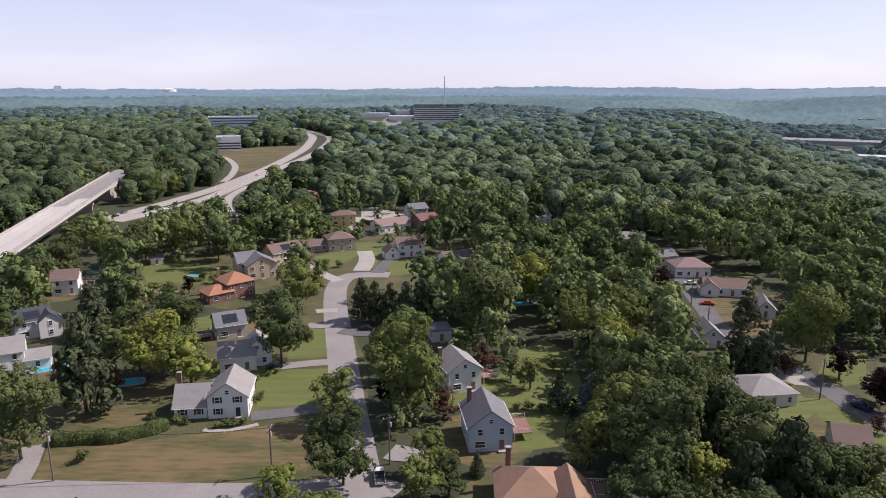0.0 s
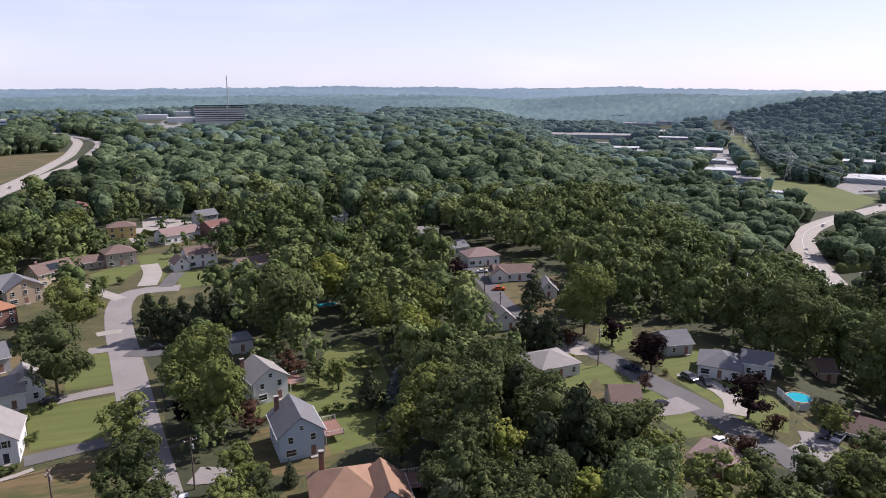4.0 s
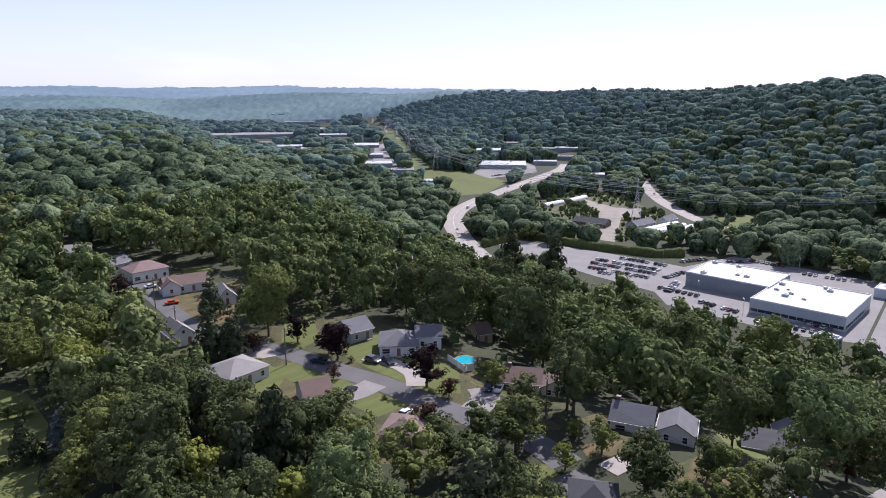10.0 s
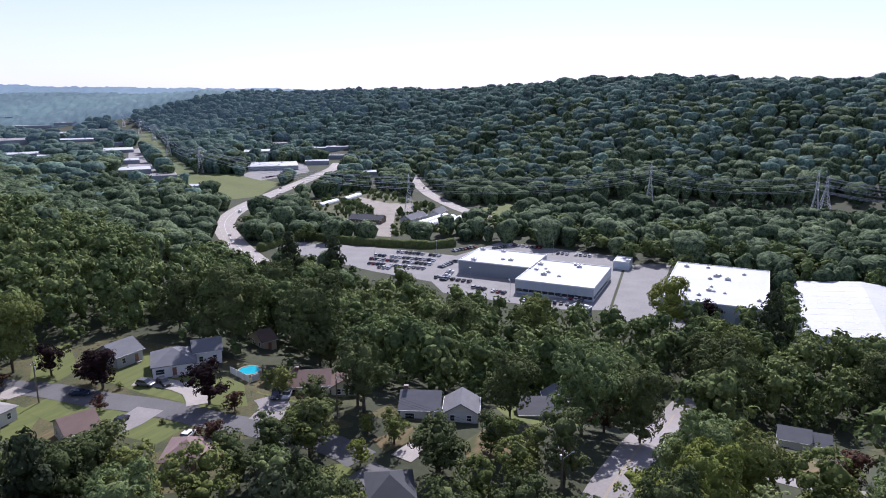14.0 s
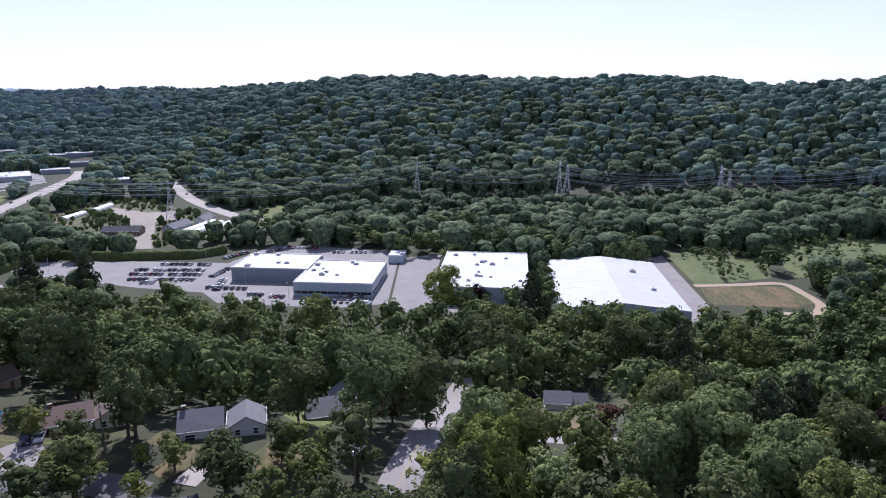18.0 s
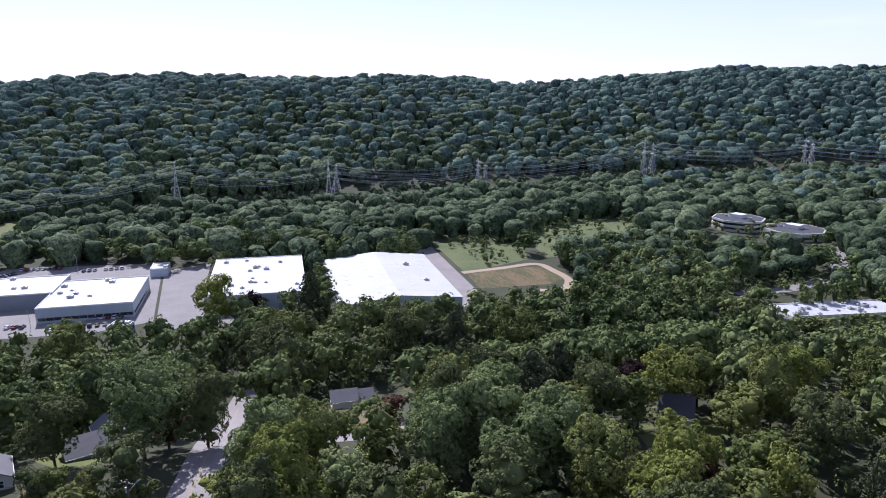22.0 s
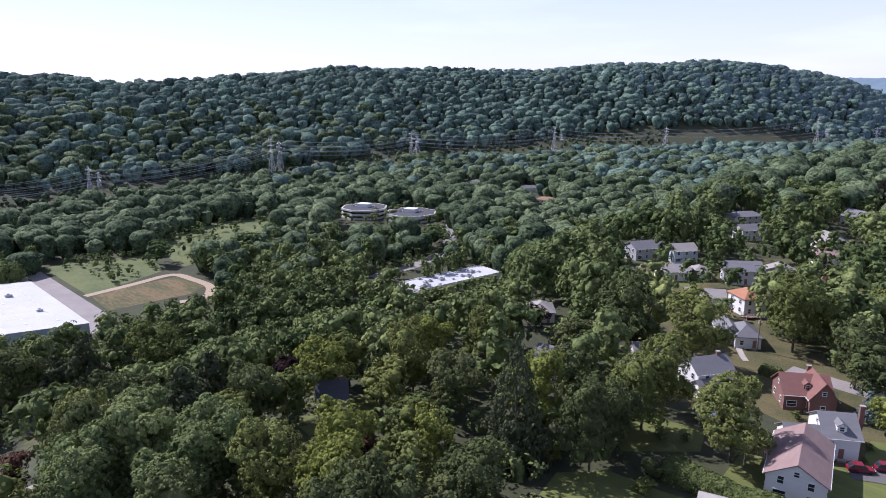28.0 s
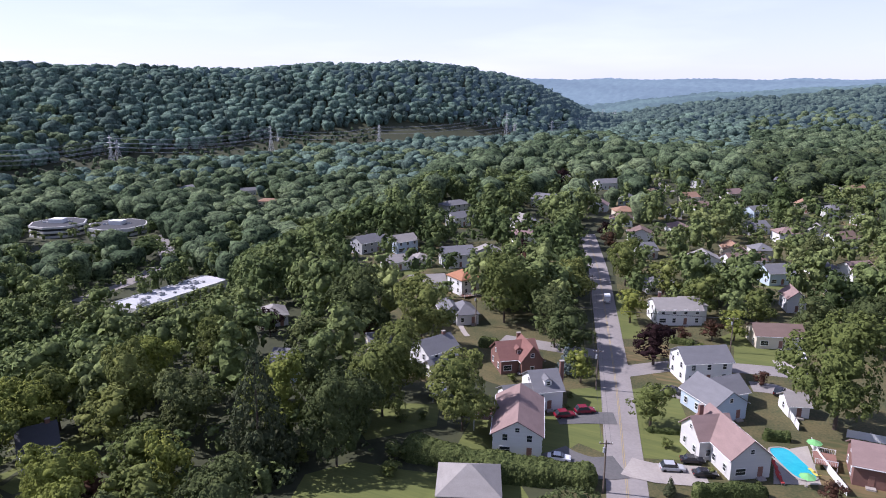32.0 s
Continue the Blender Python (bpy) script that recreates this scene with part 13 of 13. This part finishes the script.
def ring_of_trees(x, y, r, n, seed):
    """Trees standing close round a building."""
    rg = np.random.default_rng(seed)
    a = (np.arange(n) + rg.uniform(-0.3, 0.3, n)) * 2 * np.pi / n
    d = r + rg.uniform(4, 10, n)
    w = rg.uniform(3.2, 5.2, n)
    return np.stack([x + d * np.cos(a), y + d * np.sin(a), w * rg.uniform(1.6, 2.1, n), w], -1)


far_trees("office_trees", "leafy trees close round low offices", np.vstack([ring_of_trees(464.8, -338.5, 20.0, 20, 71), ring_of_trees(428.8, -360.2, 23.0, 22, 72)]), 60, 0.8, M["woods"], 71, lumps=5, rings=3, around=6)
along = np.linspace(-30, 30, 12)
far_trees("retail_trees", "row of leafy trees along a retail building", np.stack([250.0 - 0.087 * along, -238.0 - 0.996 * along, 7.4 + 0.8 * np.sin(along), 4.4 + 0.5 * np.cos(along)], -1), 90, 0.75, M["woods"], 73, lumps=5, rings=3, around=6)
far_trees("young_trees", "low young trees on the slope above a retail building", strewn(95, 46, 3.4, 5.2, (146, -121), (125, -143), (227, -261), (267, -221)), 110, 0.75, M["woods"], 46, lumps=4, rings=3, around=5)
far_trees("garden_trees", "leafy garden trees between suburban houses", between_houses(11.5, 51, 3.2, 6.2, (112, -607), (-196, -985), (-53, -229), (0, -209), (32, -221)), 100, 0.75, M["woods"], 51, lumps=4, rings=3, around=5)
far_trees("garden_trees", "leafy garden trees between suburban houses", between_houses(11.5, 52, 3.2, 6.2, (384, -642), (110, -559), (43, -219), (43, -185), (104, -179)), 100, 0.75, M["woods"], 52, lumps=4, rings=3, around=5)
far_trees("garden_trees", "leafy garden trees around a cul-de-sac", between_houses(12.0, 53, 2.6, 4.6, (-168, 358), (-86, 455), (26, 412), (23, 275), (-38, 306), (-110, 265)), 100, 0.75, M["woods"], 53, lumps=4, rings=3, around=5)

# model trees that stand nowhere are taken away again
for key, kinds in MODELS.items():
    for ob in kinds[USED.get(key, 0):]:
        for o in (*ob.children_recursive, ob):
            bpy.data.objects.remove(o)
